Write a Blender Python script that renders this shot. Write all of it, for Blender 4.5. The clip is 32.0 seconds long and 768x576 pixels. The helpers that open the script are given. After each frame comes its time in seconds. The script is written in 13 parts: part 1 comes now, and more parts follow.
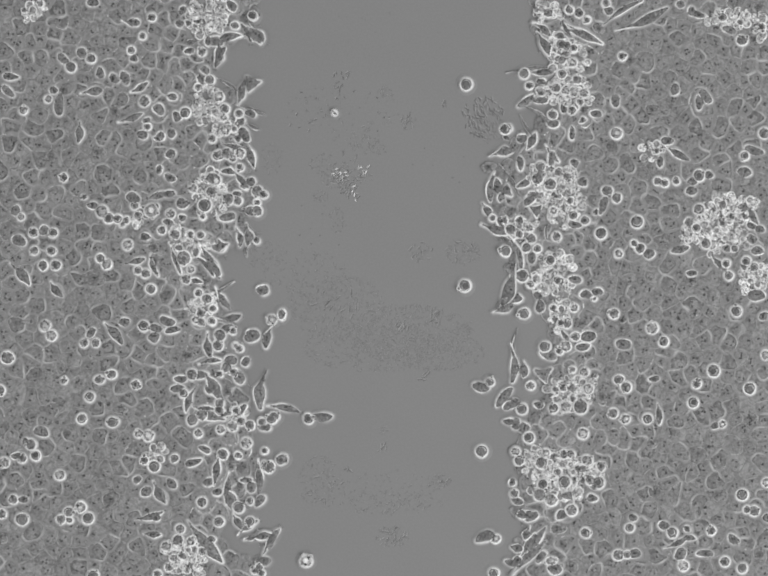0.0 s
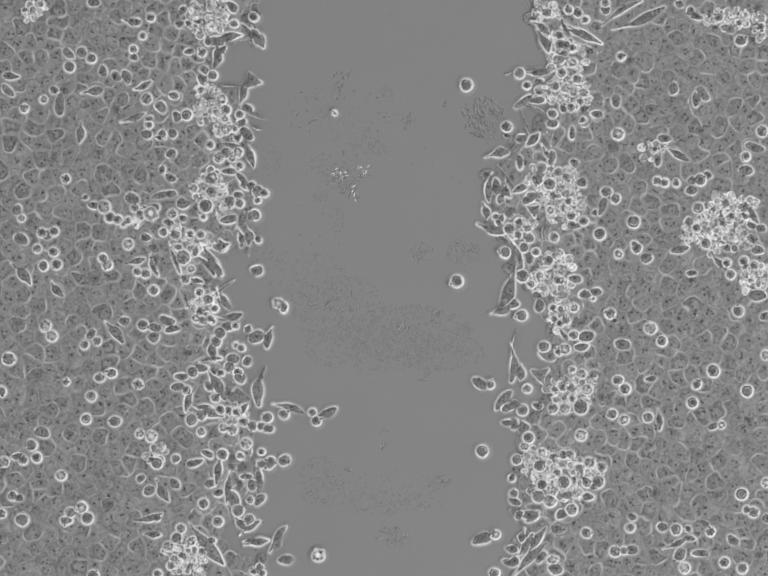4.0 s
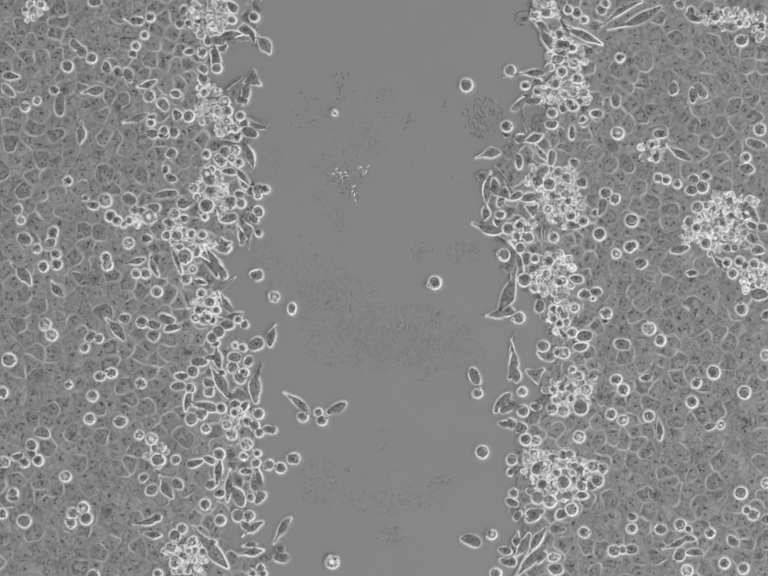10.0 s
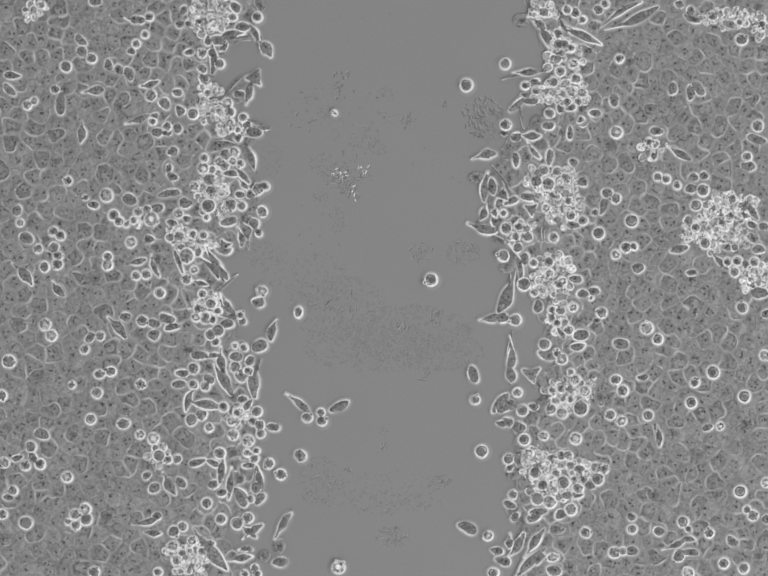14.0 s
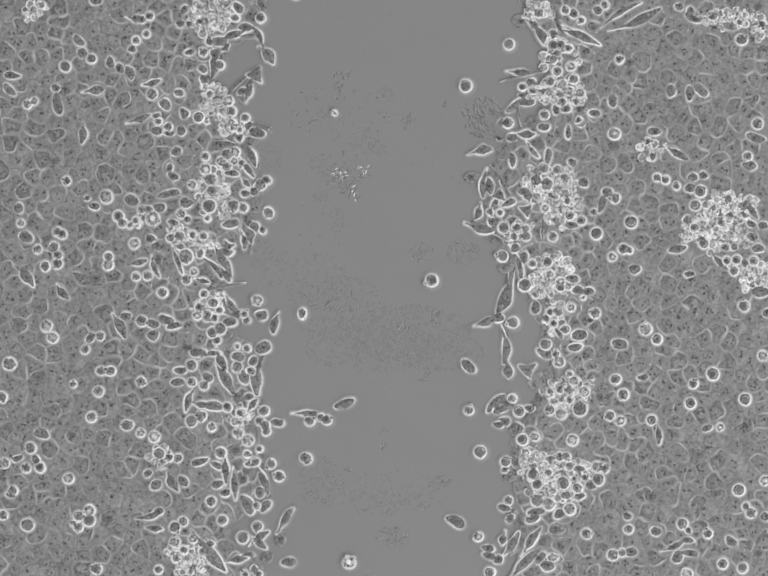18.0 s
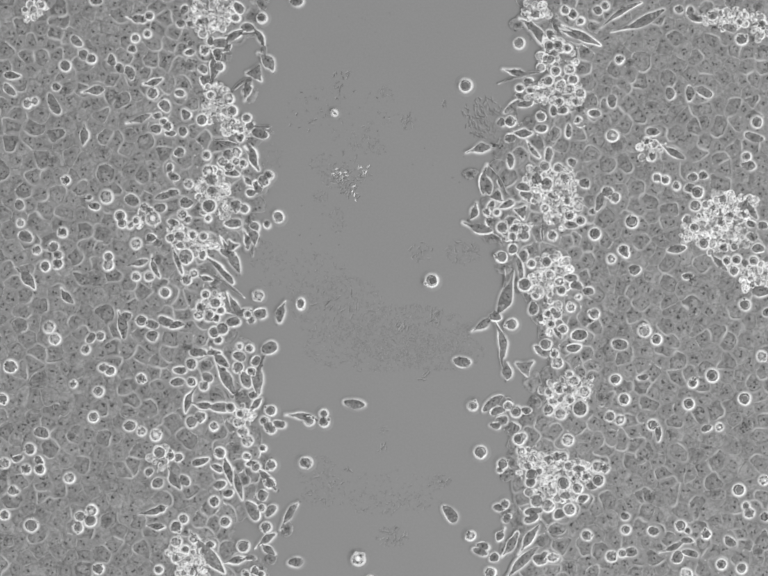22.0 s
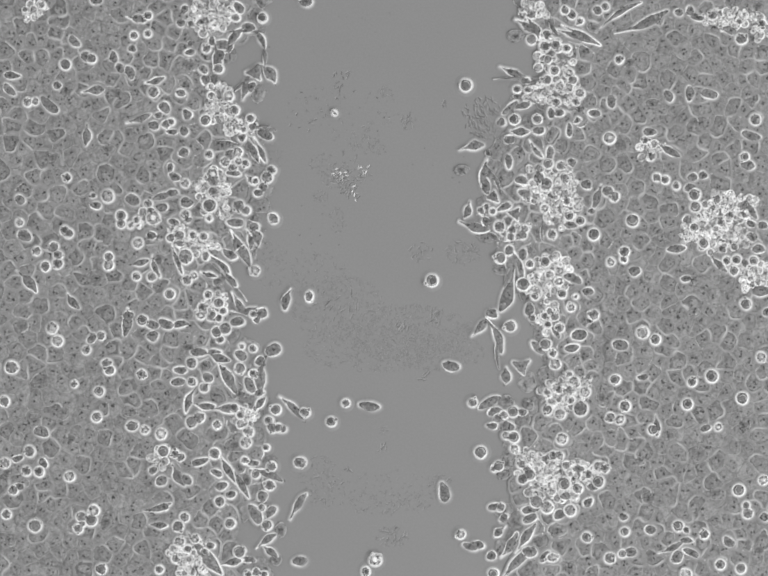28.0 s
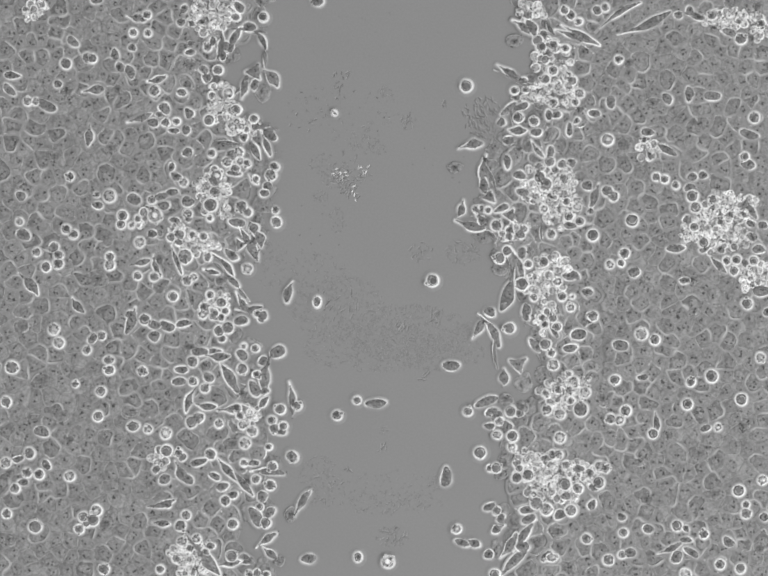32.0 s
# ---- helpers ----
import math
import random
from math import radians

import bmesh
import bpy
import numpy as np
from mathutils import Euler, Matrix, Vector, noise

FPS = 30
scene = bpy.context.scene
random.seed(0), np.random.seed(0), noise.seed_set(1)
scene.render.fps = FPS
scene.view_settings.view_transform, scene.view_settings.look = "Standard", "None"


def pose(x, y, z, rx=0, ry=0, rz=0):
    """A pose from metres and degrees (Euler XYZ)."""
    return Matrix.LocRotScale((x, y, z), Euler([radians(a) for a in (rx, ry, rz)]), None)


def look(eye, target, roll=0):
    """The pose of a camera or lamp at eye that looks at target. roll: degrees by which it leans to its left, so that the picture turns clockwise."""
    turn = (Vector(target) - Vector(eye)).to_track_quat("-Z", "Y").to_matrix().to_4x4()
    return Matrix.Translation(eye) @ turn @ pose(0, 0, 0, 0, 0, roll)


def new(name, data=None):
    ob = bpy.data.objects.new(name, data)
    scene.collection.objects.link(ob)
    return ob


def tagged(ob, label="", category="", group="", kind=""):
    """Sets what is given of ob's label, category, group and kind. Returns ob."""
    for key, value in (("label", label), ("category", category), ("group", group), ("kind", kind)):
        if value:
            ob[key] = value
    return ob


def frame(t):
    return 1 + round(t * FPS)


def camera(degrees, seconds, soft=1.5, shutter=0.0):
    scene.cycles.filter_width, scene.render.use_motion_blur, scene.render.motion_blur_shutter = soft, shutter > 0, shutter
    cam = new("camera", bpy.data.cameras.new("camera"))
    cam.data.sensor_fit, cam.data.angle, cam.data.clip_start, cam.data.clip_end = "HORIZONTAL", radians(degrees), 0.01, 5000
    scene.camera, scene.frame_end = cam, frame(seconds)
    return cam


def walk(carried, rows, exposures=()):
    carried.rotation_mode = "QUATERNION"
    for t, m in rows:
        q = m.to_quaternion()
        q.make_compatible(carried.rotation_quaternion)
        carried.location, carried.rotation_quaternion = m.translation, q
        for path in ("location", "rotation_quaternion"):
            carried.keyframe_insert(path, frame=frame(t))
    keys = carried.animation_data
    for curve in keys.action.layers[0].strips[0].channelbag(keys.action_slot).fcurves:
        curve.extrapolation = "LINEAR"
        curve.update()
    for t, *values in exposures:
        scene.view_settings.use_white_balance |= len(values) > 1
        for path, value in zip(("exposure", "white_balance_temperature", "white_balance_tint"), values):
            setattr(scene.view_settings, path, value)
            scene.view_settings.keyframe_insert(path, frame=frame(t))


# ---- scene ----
import functools

# One field of view under a microscope: a cell sheet with a scratched gap. Lengths below are in micrometres.
UM = 1e-6
cam = camera(4.1168, 32.0, soft=2.05)
walk(cam, [(0, pose(0, 0, 12000 * UM)), (32, pose(0, 0, 12000 * UM))],
     exposures=[(0, 0.17), (1, 0.14), (2, 0.18), (3, 0.17), (7, 0.16), (9, 0.20), (14, 0.21), (18, 0.24), (20, 0.18), (20.5, 0.17), (21, 0.40), (22, 0.41), (23, 0.36), (24, 0.43), (25, 0.46), (28, 0.41), (29, 0.51), (30, 0.42), (32, 0.37)])

# ---- light: an added overhead lamp in place of the condenser below, and even fill ----
world = bpy.data.worlds.new("even_fill")
scene.world = world
world.use_nodes = True
world.node_tree.nodes["Background"].inputs[0].default_value = (1, 1, 1, 1)
world.node_tree.nodes["Background"].inputs[1].default_value = 0.45
lamp_data = bpy.data.lights.new("added_overhead_lamp", "AREA")
lamp_data.shape, lamp_data.size, lamp_data.energy = "DISK", 0.005, 0.000224
lamp = new("added_overhead_lamp", lamp_data)
lamp.matrix_basis = look((0.0030, -0.0020, 0.0055), (0, 0, 0))


# ---- materials ----
def shade(name, low, high, source, grain=0.15, grain_size=3.0, bump=0.15, rough=0.55, start=0.0, full=3.0, thin=None):
    """A grey matter. low, high: its range; source: what sets one piece apart from the next ("object", "island",
    "place") or how a painted halo fades with height ("halo_fade"). thin: how much paler it is where it spreads thin.
    """
    m = bpy.data.materials.new(name)
    m.use_nodes = True
    nt = m.node_tree
    bsdf = nt.nodes["Principled BSDF"]
    bsdf.inputs["Roughness"].default_value = rough
    bsdf.inputs["Specular IOR Level"].default_value = 0.15
    tex = nt.nodes.new("ShaderNodeTexCoord")
    fine = nt.nodes.new("ShaderNodeTexNoise")
    fine.inputs["Scale"].default_value = 1 / (grain_size * UM)
    fine.inputs["Detail"].default_value = 3
    geo = nt.nodes.new("ShaderNodeNewGeometry")
    nt.links.new(geo.outputs["Position"] if source == "place" else tex.outputs["Object"], fine.inputs["Vector"])
    span = nt.nodes.new("ShaderNodeMapRange")
    span.inputs["To Min"].default_value, span.inputs["To Max"].default_value = low, high
    if source == "object":
        info = nt.nodes.new("ShaderNodeObjectInfo")
        nt.links.new(info.outputs["Random"], span.inputs["Value"])
    elif source == "halo_fade":
        # Height sets the tone, so a painted glow fades outward.
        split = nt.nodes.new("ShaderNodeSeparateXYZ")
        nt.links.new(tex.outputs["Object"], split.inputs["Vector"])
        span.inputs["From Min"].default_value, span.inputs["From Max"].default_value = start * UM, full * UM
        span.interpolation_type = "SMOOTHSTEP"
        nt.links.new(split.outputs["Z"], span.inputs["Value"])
    elif source == "island":
        nt.links.new(geo.outputs["Random Per Island"], span.inputs["Value"])
    else:
        wide = nt.nodes.new("ShaderNodeTexNoise")
        wide.inputs["Scale"].default_value = 1 / (120 * UM)
        nt.links.new(geo.outputs["Position"], wide.inputs["Vector"])
        nt.links.new(wide.outputs["Fac"], span.inputs["Value"])
    swing = nt.nodes.new("ShaderNodeMapRange")
    swing.inputs["From Min"].default_value, swing.inputs["From Max"].default_value = 0.36, 0.64
    swing.inputs["To Min"].default_value, swing.inputs["To Max"].default_value = 1 - grain, 1 + grain
    nt.links.new(fine.outputs["Fac"], swing.inputs["Value"])
    mul = nt.nodes.new("ShaderNodeMath")
    mul.operation = "MULTIPLY"
    nt.links.new(span.outputs["Result"], mul.inputs[0])
    nt.links.new(swing.outputs["Result"], mul.inputs[1])
    colour = mul.outputs[0]
    if thin:
        split = nt.nodes.new("ShaderNodeSeparateXYZ")
        nt.links.new(tex.outputs["Object"], split.inputs["Vector"])
        rise = nt.nodes.new("ShaderNodeMapRange")
        rise.inputs["From Min"].default_value, rise.inputs["From Max"].default_value = 0.8 * UM, 2.0 * UM
        rise.inputs["To Min"].default_value, rise.inputs["To Max"].default_value = thin, 2 - thin
        nt.links.new(split.outputs["Z"], rise.inputs["Value"])
        last = nt.nodes.new("ShaderNodeMath")
        last.operation = "MULTIPLY"
        nt.links.new(colour, last.inputs[0])
        nt.links.new(rise.outputs["Result"], last.inputs[1])
        colour = last.outputs[0]
    nt.links.new(colour, bsdf.inputs["Base Color"])
    if bump:
        relief = nt.nodes.new("ShaderNodeBump")
        relief.inputs["Strength"].default_value = bump
        relief.inputs["Distance"].default_value = 0.5 * UM
        nt.links.new(fine.outputs["Fac"], relief.inputs["Height"])
        nt.links.new(relief.outputs["Normal"], bsdf.inputs["Normal"])
    return m


PLASTIC = shade("culture_plastic", 0.228, 0.244, "place", 0.035, 2.0, 0.02)
RESIDUE_DARK = shade("residue_dark", 0.11, 0.19, "island", 0.1)
RESIDUE_BRIGHT = shade("residue_bright", 0.55, 0.9, "island", 0.1)
RESIDUE_PALE = shade("residue_pale", 0.27, 0.36, "island", 0.1)
FAINT_DARK = shade("faint_residue_dark", 0.211, 0.233, "island", 0.05)
FAINT_PALE = shade("faint_residue_pale", 0.256, 0.31, "island", 0.05)
SHEET_BODY = shade("sheet_cytoplasm", 0.21, 0.282, "island", 0.24, 3.0, thin=1.13)
SHEET_EDGE = shade("sheet_membrane", 0.265, 0.42, "island", 0.2)
TENSE_BODY = shade("tense_cytoplasm", 0.165, 0.24, "island", 0.28, 3.0, thin=1.13)
# Membrane paled by the bright border glow, put into its colour.
TENSE_EDGE = shade("tense_membrane_halo", 0.42, 0.68, "island", 0.15)
SHEET_NUCLEUS = shade("sheet_nucleus", 0.21, 0.272, "island", 0.24, 2.2)
NUCLEUS_RIM = shade("nucleus_envelope", 0.27, 0.36, "island", 0.2)
FLAT_BODY = shade("flat_cytoplasm", 0.212, 0.286, "object", 0.26, 3.2, thin=1.13)
FLAT_EDGE = shade("flat_membrane", 0.28, 0.5, "object", 0.2)
EDGE_BODY = shade("crowded_cytoplasm", 0.185, 0.29, "object", 0.32, 3.4, thin=1.13)
NUCLEUS = shade("nucleus_matter", 0.15, 0.225, "object", 0.3, 2.4)
NUCLEOLUS = shade("nucleolus_matter", 0.05, 0.11, "object", 0.1)
NUCLEOLI = shade("nucleoli_matter", 0.05, 0.12, "island", 0.1)
GRANULES = shade("granule_matter", 0.05, 0.37, "island", 0.1)
SHEET_GRANULES = shade("sheet_granule_matter", 0.12, 0.38, "island", 0.1)
DARK_BODY = shade("raised_cytoplasm", 0.15, 0.235, "object", 0.36, 3.4)
# Membrane whitened to stand for the bright optical edge of raised cells.
DARK_EDGE = shade("raised_membrane_halo", 0.66, 0.97, "object", 0.12)
ROUND_BODY = shade("rounded_cytoplasm", 0.145, 0.25, "object", 0.4, 2.8)
MOTTLED_BODY = shade("mottled_cytoplasm", 0.17, 0.32, "object", 0.6, 2.6)
PALE_BODY = shade("pale_cytoplasm", 0.34, 0.56, "object", 0.4, 3.0)
INNER_RIM = shade("inner_rim", 0.42, 0.75, "object", 0.15)
# Near-white membrane: the brightest ring of the halo put into its colour.
ROUND_EDGE = shade("rounded_membrane_halo", 0.74, 0.98, "object", 0.06)
ROUND_CORE = shade("rounded_core", 0.09, 0.19, "object", 0.4, 2.4)
PALE_CORE = shade("pale_core", 0.2, 0.75, "object", 0.4, 2.4)
# Optical glow round the cells, put into colour that fades with height.
HALO = shade("painted_halo", 0.24, 0.76, "halo_fade", 0.06)
SIDE_HALO = shade("side_halo", 0.238, 0.68, "halo_fade", 0.05)
UPPER_HALO = shade("upper_halo", 0.25, 0.92, "halo_fade", 0.06, start=2.0, full=3.8)
SHEET_HALO = shade("sheet_halo", 0.25, 0.52, "halo_fade", 0.08, start=1.9, full=2.9)
# The faint outermost glow, painted as one flat tone.
OUTER_HALO = shade("outer_fringe", 0.238, 0.262, "object", 0.04)
LAMELLA = shade("lamella_matter", 0.195, 0.262, "object", 0.2, 4.0)
CLUMP_BODY = shade("clump_matter", 0.18, 0.74, "island", 0.5, 2.4)
# Rims of heaped cells, whitened with the same painted edge glow.
CLUMP_EDGE = shade("clump_membrane_halo", 0.5, 0.97, "island", 0.12)


# ---- shapes ----
def smoothed(poly, cut, times):
    for _ in range(times):
        poly = [c for k in range(len(poly)) for c in (poly[k - 1] * (1 - cut) + poly[k] * cut, poly[k - 1] * cut + poly[k] * (1 - cut))]
    return np.array(poly)


def loop_of(kind, a, b, seed, n=26, rounds=2):
    """The outline of a cell about its middle: r rounded, d oval, p pointed at both ends, t three-cornered."""
    rnd = np.random.RandomState(seed)
    if kind == "r":
        th = np.linspace(0, 2 * np.pi, n, endpoint=False)
        k = 1 + 0.085 * sum(rnd.uniform(-1, 1) / q * np.cos(q * th + rnd.uniform(0, 6.28)) for q in (2, 3, 4, 5))
        return np.stack([a * k * np.cos(th), b * k * np.sin(th)], 1)
    if kind == "d":
        m = rnd.randint(5, 8)
        th = (np.arange(m) + rnd.uniform(-0.28, 0.28, m)) * 2 * np.pi / m + rnd.uniform(0, 6.28)
        k = rnd.uniform(0.95, 1.25, m)
        k[rnd.randint(m)] *= rnd.uniform(1.0, 1.4)
        return smoothed([np.array((a * q * math.cos(w), b * q * math.sin(w))) for q, w in zip(k, th)], 0.24, rounds)
    if kind == "t":
        turn = rnd.uniform(0, 6.28)
        poly = []
        for c in range(3):
            w = turn + c * 2.094 + rnd.uniform(-0.25, 0.25)
            poly.append(np.array((math.cos(w), math.sin(w))) * a * rnd.uniform(1.0, 1.35))
            poly.append(np.array((math.cos(w + 1.047), math.sin(w + 1.047))) * a * rnd.uniform(0.42, 0.55))
        return smoothed(poly, 0.2, 2)
    u = rnd.uniform(0.78, 1.22, 8)
    head, tail = rnd.uniform(0.95, 1.35), rnd.uniform(1.1, 1.65)
    blunt = rnd.uniform(0.1, 0.42)
    poly = [(head * a, blunt * b), (0.66 * a * u[1], 0.7 * b), (0.25 * a, 1.05 * b * u[2]), (-0.3 * a * u[3], 0.85 * b * u[4]), (-0.72 * a, 0.24 * b), (-1.05 * a, 0.1 * b), (-tail * a, 0.04 * b),
            (-tail * a, -0.1 * b), (-1.0 * a, -0.14 * b), (-0.7 * a, -0.34 * b), (-0.28 * a * u[6], -0.95 * b * u[7]), (0.32 * a * u[4], -1.0 * b * u[1]), (0.74 * a, -0.55 * b), (head * a, -blunt * b)]
    bow = rnd.uniform(-0.16, 0.16) * a
    return smoothed([np.array((x, y + bow * ((x / a) ** 2 - 0.3))) for x, y in poly], 0.24, 2)


def web_of(a, b, seed):
    """The outline of a thin spread skirt with drawn-out tips and hollow sides."""
    rnd = np.random.RandomState(seed)
    m = rnd.randint(3, 6)
    poly, start = [], rnd.uniform(0, 6.28)
    for c in range(m):
        w = start + (c + rnd.uniform(-0.25, 0.25)) * 6.283 / m
        for turn, far in ((-0.13, 1.1), (0.0, rnd.uniform(1.35, 1.95)), (0.13, 1.12), (3.14 / m, rnd.uniform(0.8, 1.0))):
            poly.append(np.array((math.cos(w + turn) * (a + 0.8), math.sin(w + turn) * (b + 2.6))) * far)
    return smoothed(poly, 0.22, 2)


@functools.lru_cache(maxsize=None)
def bands(n, rows, along=False):
    """Quads between rows of n points, each row closed; along: the last row joins the first too."""
    i, j = np.meshgrid(np.arange(rows if along else rows - 1), np.arange(n), indexing="ij")
    i, j = i.ravel(), j.ravel()
    k, up = (j + 1) % n, (i + 1) % rows
    return np.stack([i * n + j, i * n + k, up * n + k, up * n + j], 1)


@functools.lru_cache(maxsize=None)
def cap(n, first, top):
    j = np.arange(n)
    return np.stack([first + j, first + (j + 1) % n, np.full(n, top)], 1)


@functools.lru_cache(maxsize=None)
def turns(n):
    th = np.arange(n) * (2 * np.pi / n)
    return np.cos(th), np.sin(th)


def outward(loop):
    step = np.roll(loop, -1, 0) - np.roll(loop, 1, 0)
    return np.stack([step[:, 1], -step[:, 0]], 1) / (np.linalg.norm(step, axis=1)[:, None] + 1e-9)


class Soup:
    """Vertices and faces that add up to one mesh."""

    def __init__(self):
        self.v, self.quads, self.tris, self.n = [], [], [], 0

    def add(self, points, quads, tris=None):
        self.v.append(points)
        self.quads.append(quads + self.n)
        if tris is not None:
            self.tris.append(tris + self.n)
        self.n += len(points)

    def dome(self, loop, h, mid=(0, 0), z=0.0, rings=((1, 0), (0.985, 0.5), (0.86, 0.8), (0.55, 0.95))):
        n, m = len(loop), len(rings)
        c = loop.sum(0) / n
        points = np.empty((n * m + 1, 3))
        for i, (scale, t) in enumerate(rings):
            points[i * n:i * n + n, :2] = (loop - c) * scale + (c + mid)
            points[i * n:i * n + n, 2] = z + t * h
        points[-1] = (c[0] + mid[0], c[1] + mid[1], z + h)
        self.add(points, bands(n, m), cap(n, (m - 1) * n, n * m))

    def tube(self, loop, rad, z, mid=(0, 0), sides=5):
        n = len(loop)
        out = outward(loop)
        cos, sin = turns(sides)
        points = np.empty((n, sides, 3))
        points[:, :, :2] = (loop + mid)[:, None] + out[:, None] * (rad[:, None] * cos)[:, :, None]
        points[:, :, 2] = z + rad[:, None] * sin
        self.add(points.reshape(-1, 3), bands(sides, n, True)[:, ::-1])

    def skirt(self, loop, steps, swell=1.0):
        """A border round an outline; swell: how far it rises, point by point, over its outer foot."""
        n, foot = len(loop), steps[-1][1]
        out = outward(loop)
        points = np.empty((len(steps), n, 3))
        for i, (grow, z) in enumerate(steps):
            points[i, :, :2] = loop + out * grow
            points[i, :, 2] = foot + (z - foot) * swell
        self.add(points.reshape(-1, 3), bands(n, len(steps))[:, ::-1])

    def mesh(self, name, material):
        me = bpy.data.meshes.new(name)
        points = np.concatenate(self.v) * UM
        quads = np.concatenate(self.quads)
        tris = np.concatenate(self.tris) if self.tris else np.empty((0, 3), int)
        me.vertices.add(len(points))
        me.vertices.foreach_set("co", points.astype(np.float32).ravel())
        me.loops.add(quads.size + tris.size)
        me.loops.foreach_set("vertex_index", np.concatenate([quads.ravel(), tris.ravel()]).astype(np.int32))
        me.polygons.add(len(quads) + len(tris))
        me.polygons.foreach_set("loop_start", np.concatenate([np.arange(len(quads)) * 4, quads.size + np.arange(len(tris)) * 3]).astype(np.int32))
        me.update(calc_edges=True)
        me.materials.append(material)
        me.shade_smooth()
        return me


def part(name, soup, material, parent, label=""):
    ob = new(name, soup.mesh(name, material))
    ob.parent = parent
    return tagged(ob, label)


def uneven(n, seed, low, high):
    """Widths round an outline that swell and thin out."""
    rnd = np.random.RandomState(seed)
    th = np.linspace(0, 2 * np.pi, n, endpoint=False)
    w = 0.5 + 0.34 * np.cos(th + rnd.uniform(0, 6.28)) + 0.22 * np.cos(2 * th + rnd.uniform(0, 6.28)) + 0.15 * np.cos(3 * th + rnd.uniform(0, 6.28))
    return np.maximum(low + (high - low) * np.clip(w, 0, 1), 0.03)


def specks(soup, rnd, loop, h, count, size, at=(0, 0), base=0.0):
    """Small grains strewn over a cell's dome."""
    for _ in range(count):
        w = math.sqrt(rnd.random()) * 0.86
        p = loop[rnd.randrange(len(loop))] * w
        z = base + h * float(np.interp(w, (0, 0.55, 0.86, 0.985), (1, 0.95, 0.8, 0.5))) - 0.15
        r = size * rnd.uniform(0.6, 1.4)
        soup.dome(ellipse(r * rnd.uniform(1, 1.7), r, rnd.uniform(0, 3), 6), 0.5, (p[0] + at[0], p[1] + at[1]), z, ((1, 0),))


def ellipse(a, b, turn, n=12):
    cos, sin = turns(n)
    x, y = a * cos, b * sin
    return np.stack([x * math.cos(turn) - y * math.sin(turn), x * math.sin(turn) + y * math.cos(turn)], 1)


# ---- where the sheet ends on both sides of the gap ----
EDGE_Y = [323, 290, 260, 213, 197, 169, 136, 87, 59, 27, 0, -29, -62, -106, -150, -188, -227, -260, -282, -310, -324]
LEFT_X = [-136, -142, -196, -200, -160, -150, -150, -146, -150, -186, -192, -174, -160, -150, -140, -138, -144, -160, -186, -142, -142]
RIGHT_X = [162, 168, 188, 178, 184, 146, 130, 122, 124, 144, 156, 184, 182, 186, 152, 148, 144, 144, 154, 150, 144]


def bound(y, knots):
    return float(np.interp(-y, [-k for k in EDGE_Y], knots))


def depth(p):
    return max(bound(p[1], LEFT_X) - p[0], p[0] - bound(p[1], RIGHT_X)) if not (p[0] < bound(p[1], LEFT_X)) else bound(p[1], LEFT_X) - p[0]


cells = []


def put(root, x, y, turn=0):
    root.matrix_basis = pose(x * UM, y * UM, 0, 0, 0, turn)
    root.empty_display_size = 4 * UM
    cells.append(root)
    return root


def nucleoli_in(root, rnd, a, b, z, count, size):
    s = Soup()
    for _ in range(count):
        u, w = rnd.uniform(0, 6.28), rnd.uniform(0.25, 0.8)
        s.dome(ellipse(size * rnd.uniform(0.8, 1.5), size * rnd.uniform(0.6, 0.95), rnd.uniform(0, 3.1), 8), 0.7, (a * w * math.cos(u), b * w * math.sin(u)), z, ((1, 0), (0.7, 0.8)))
    part("nucleoli", s, NUCLEOLUS, root, "small dark nucleoli")


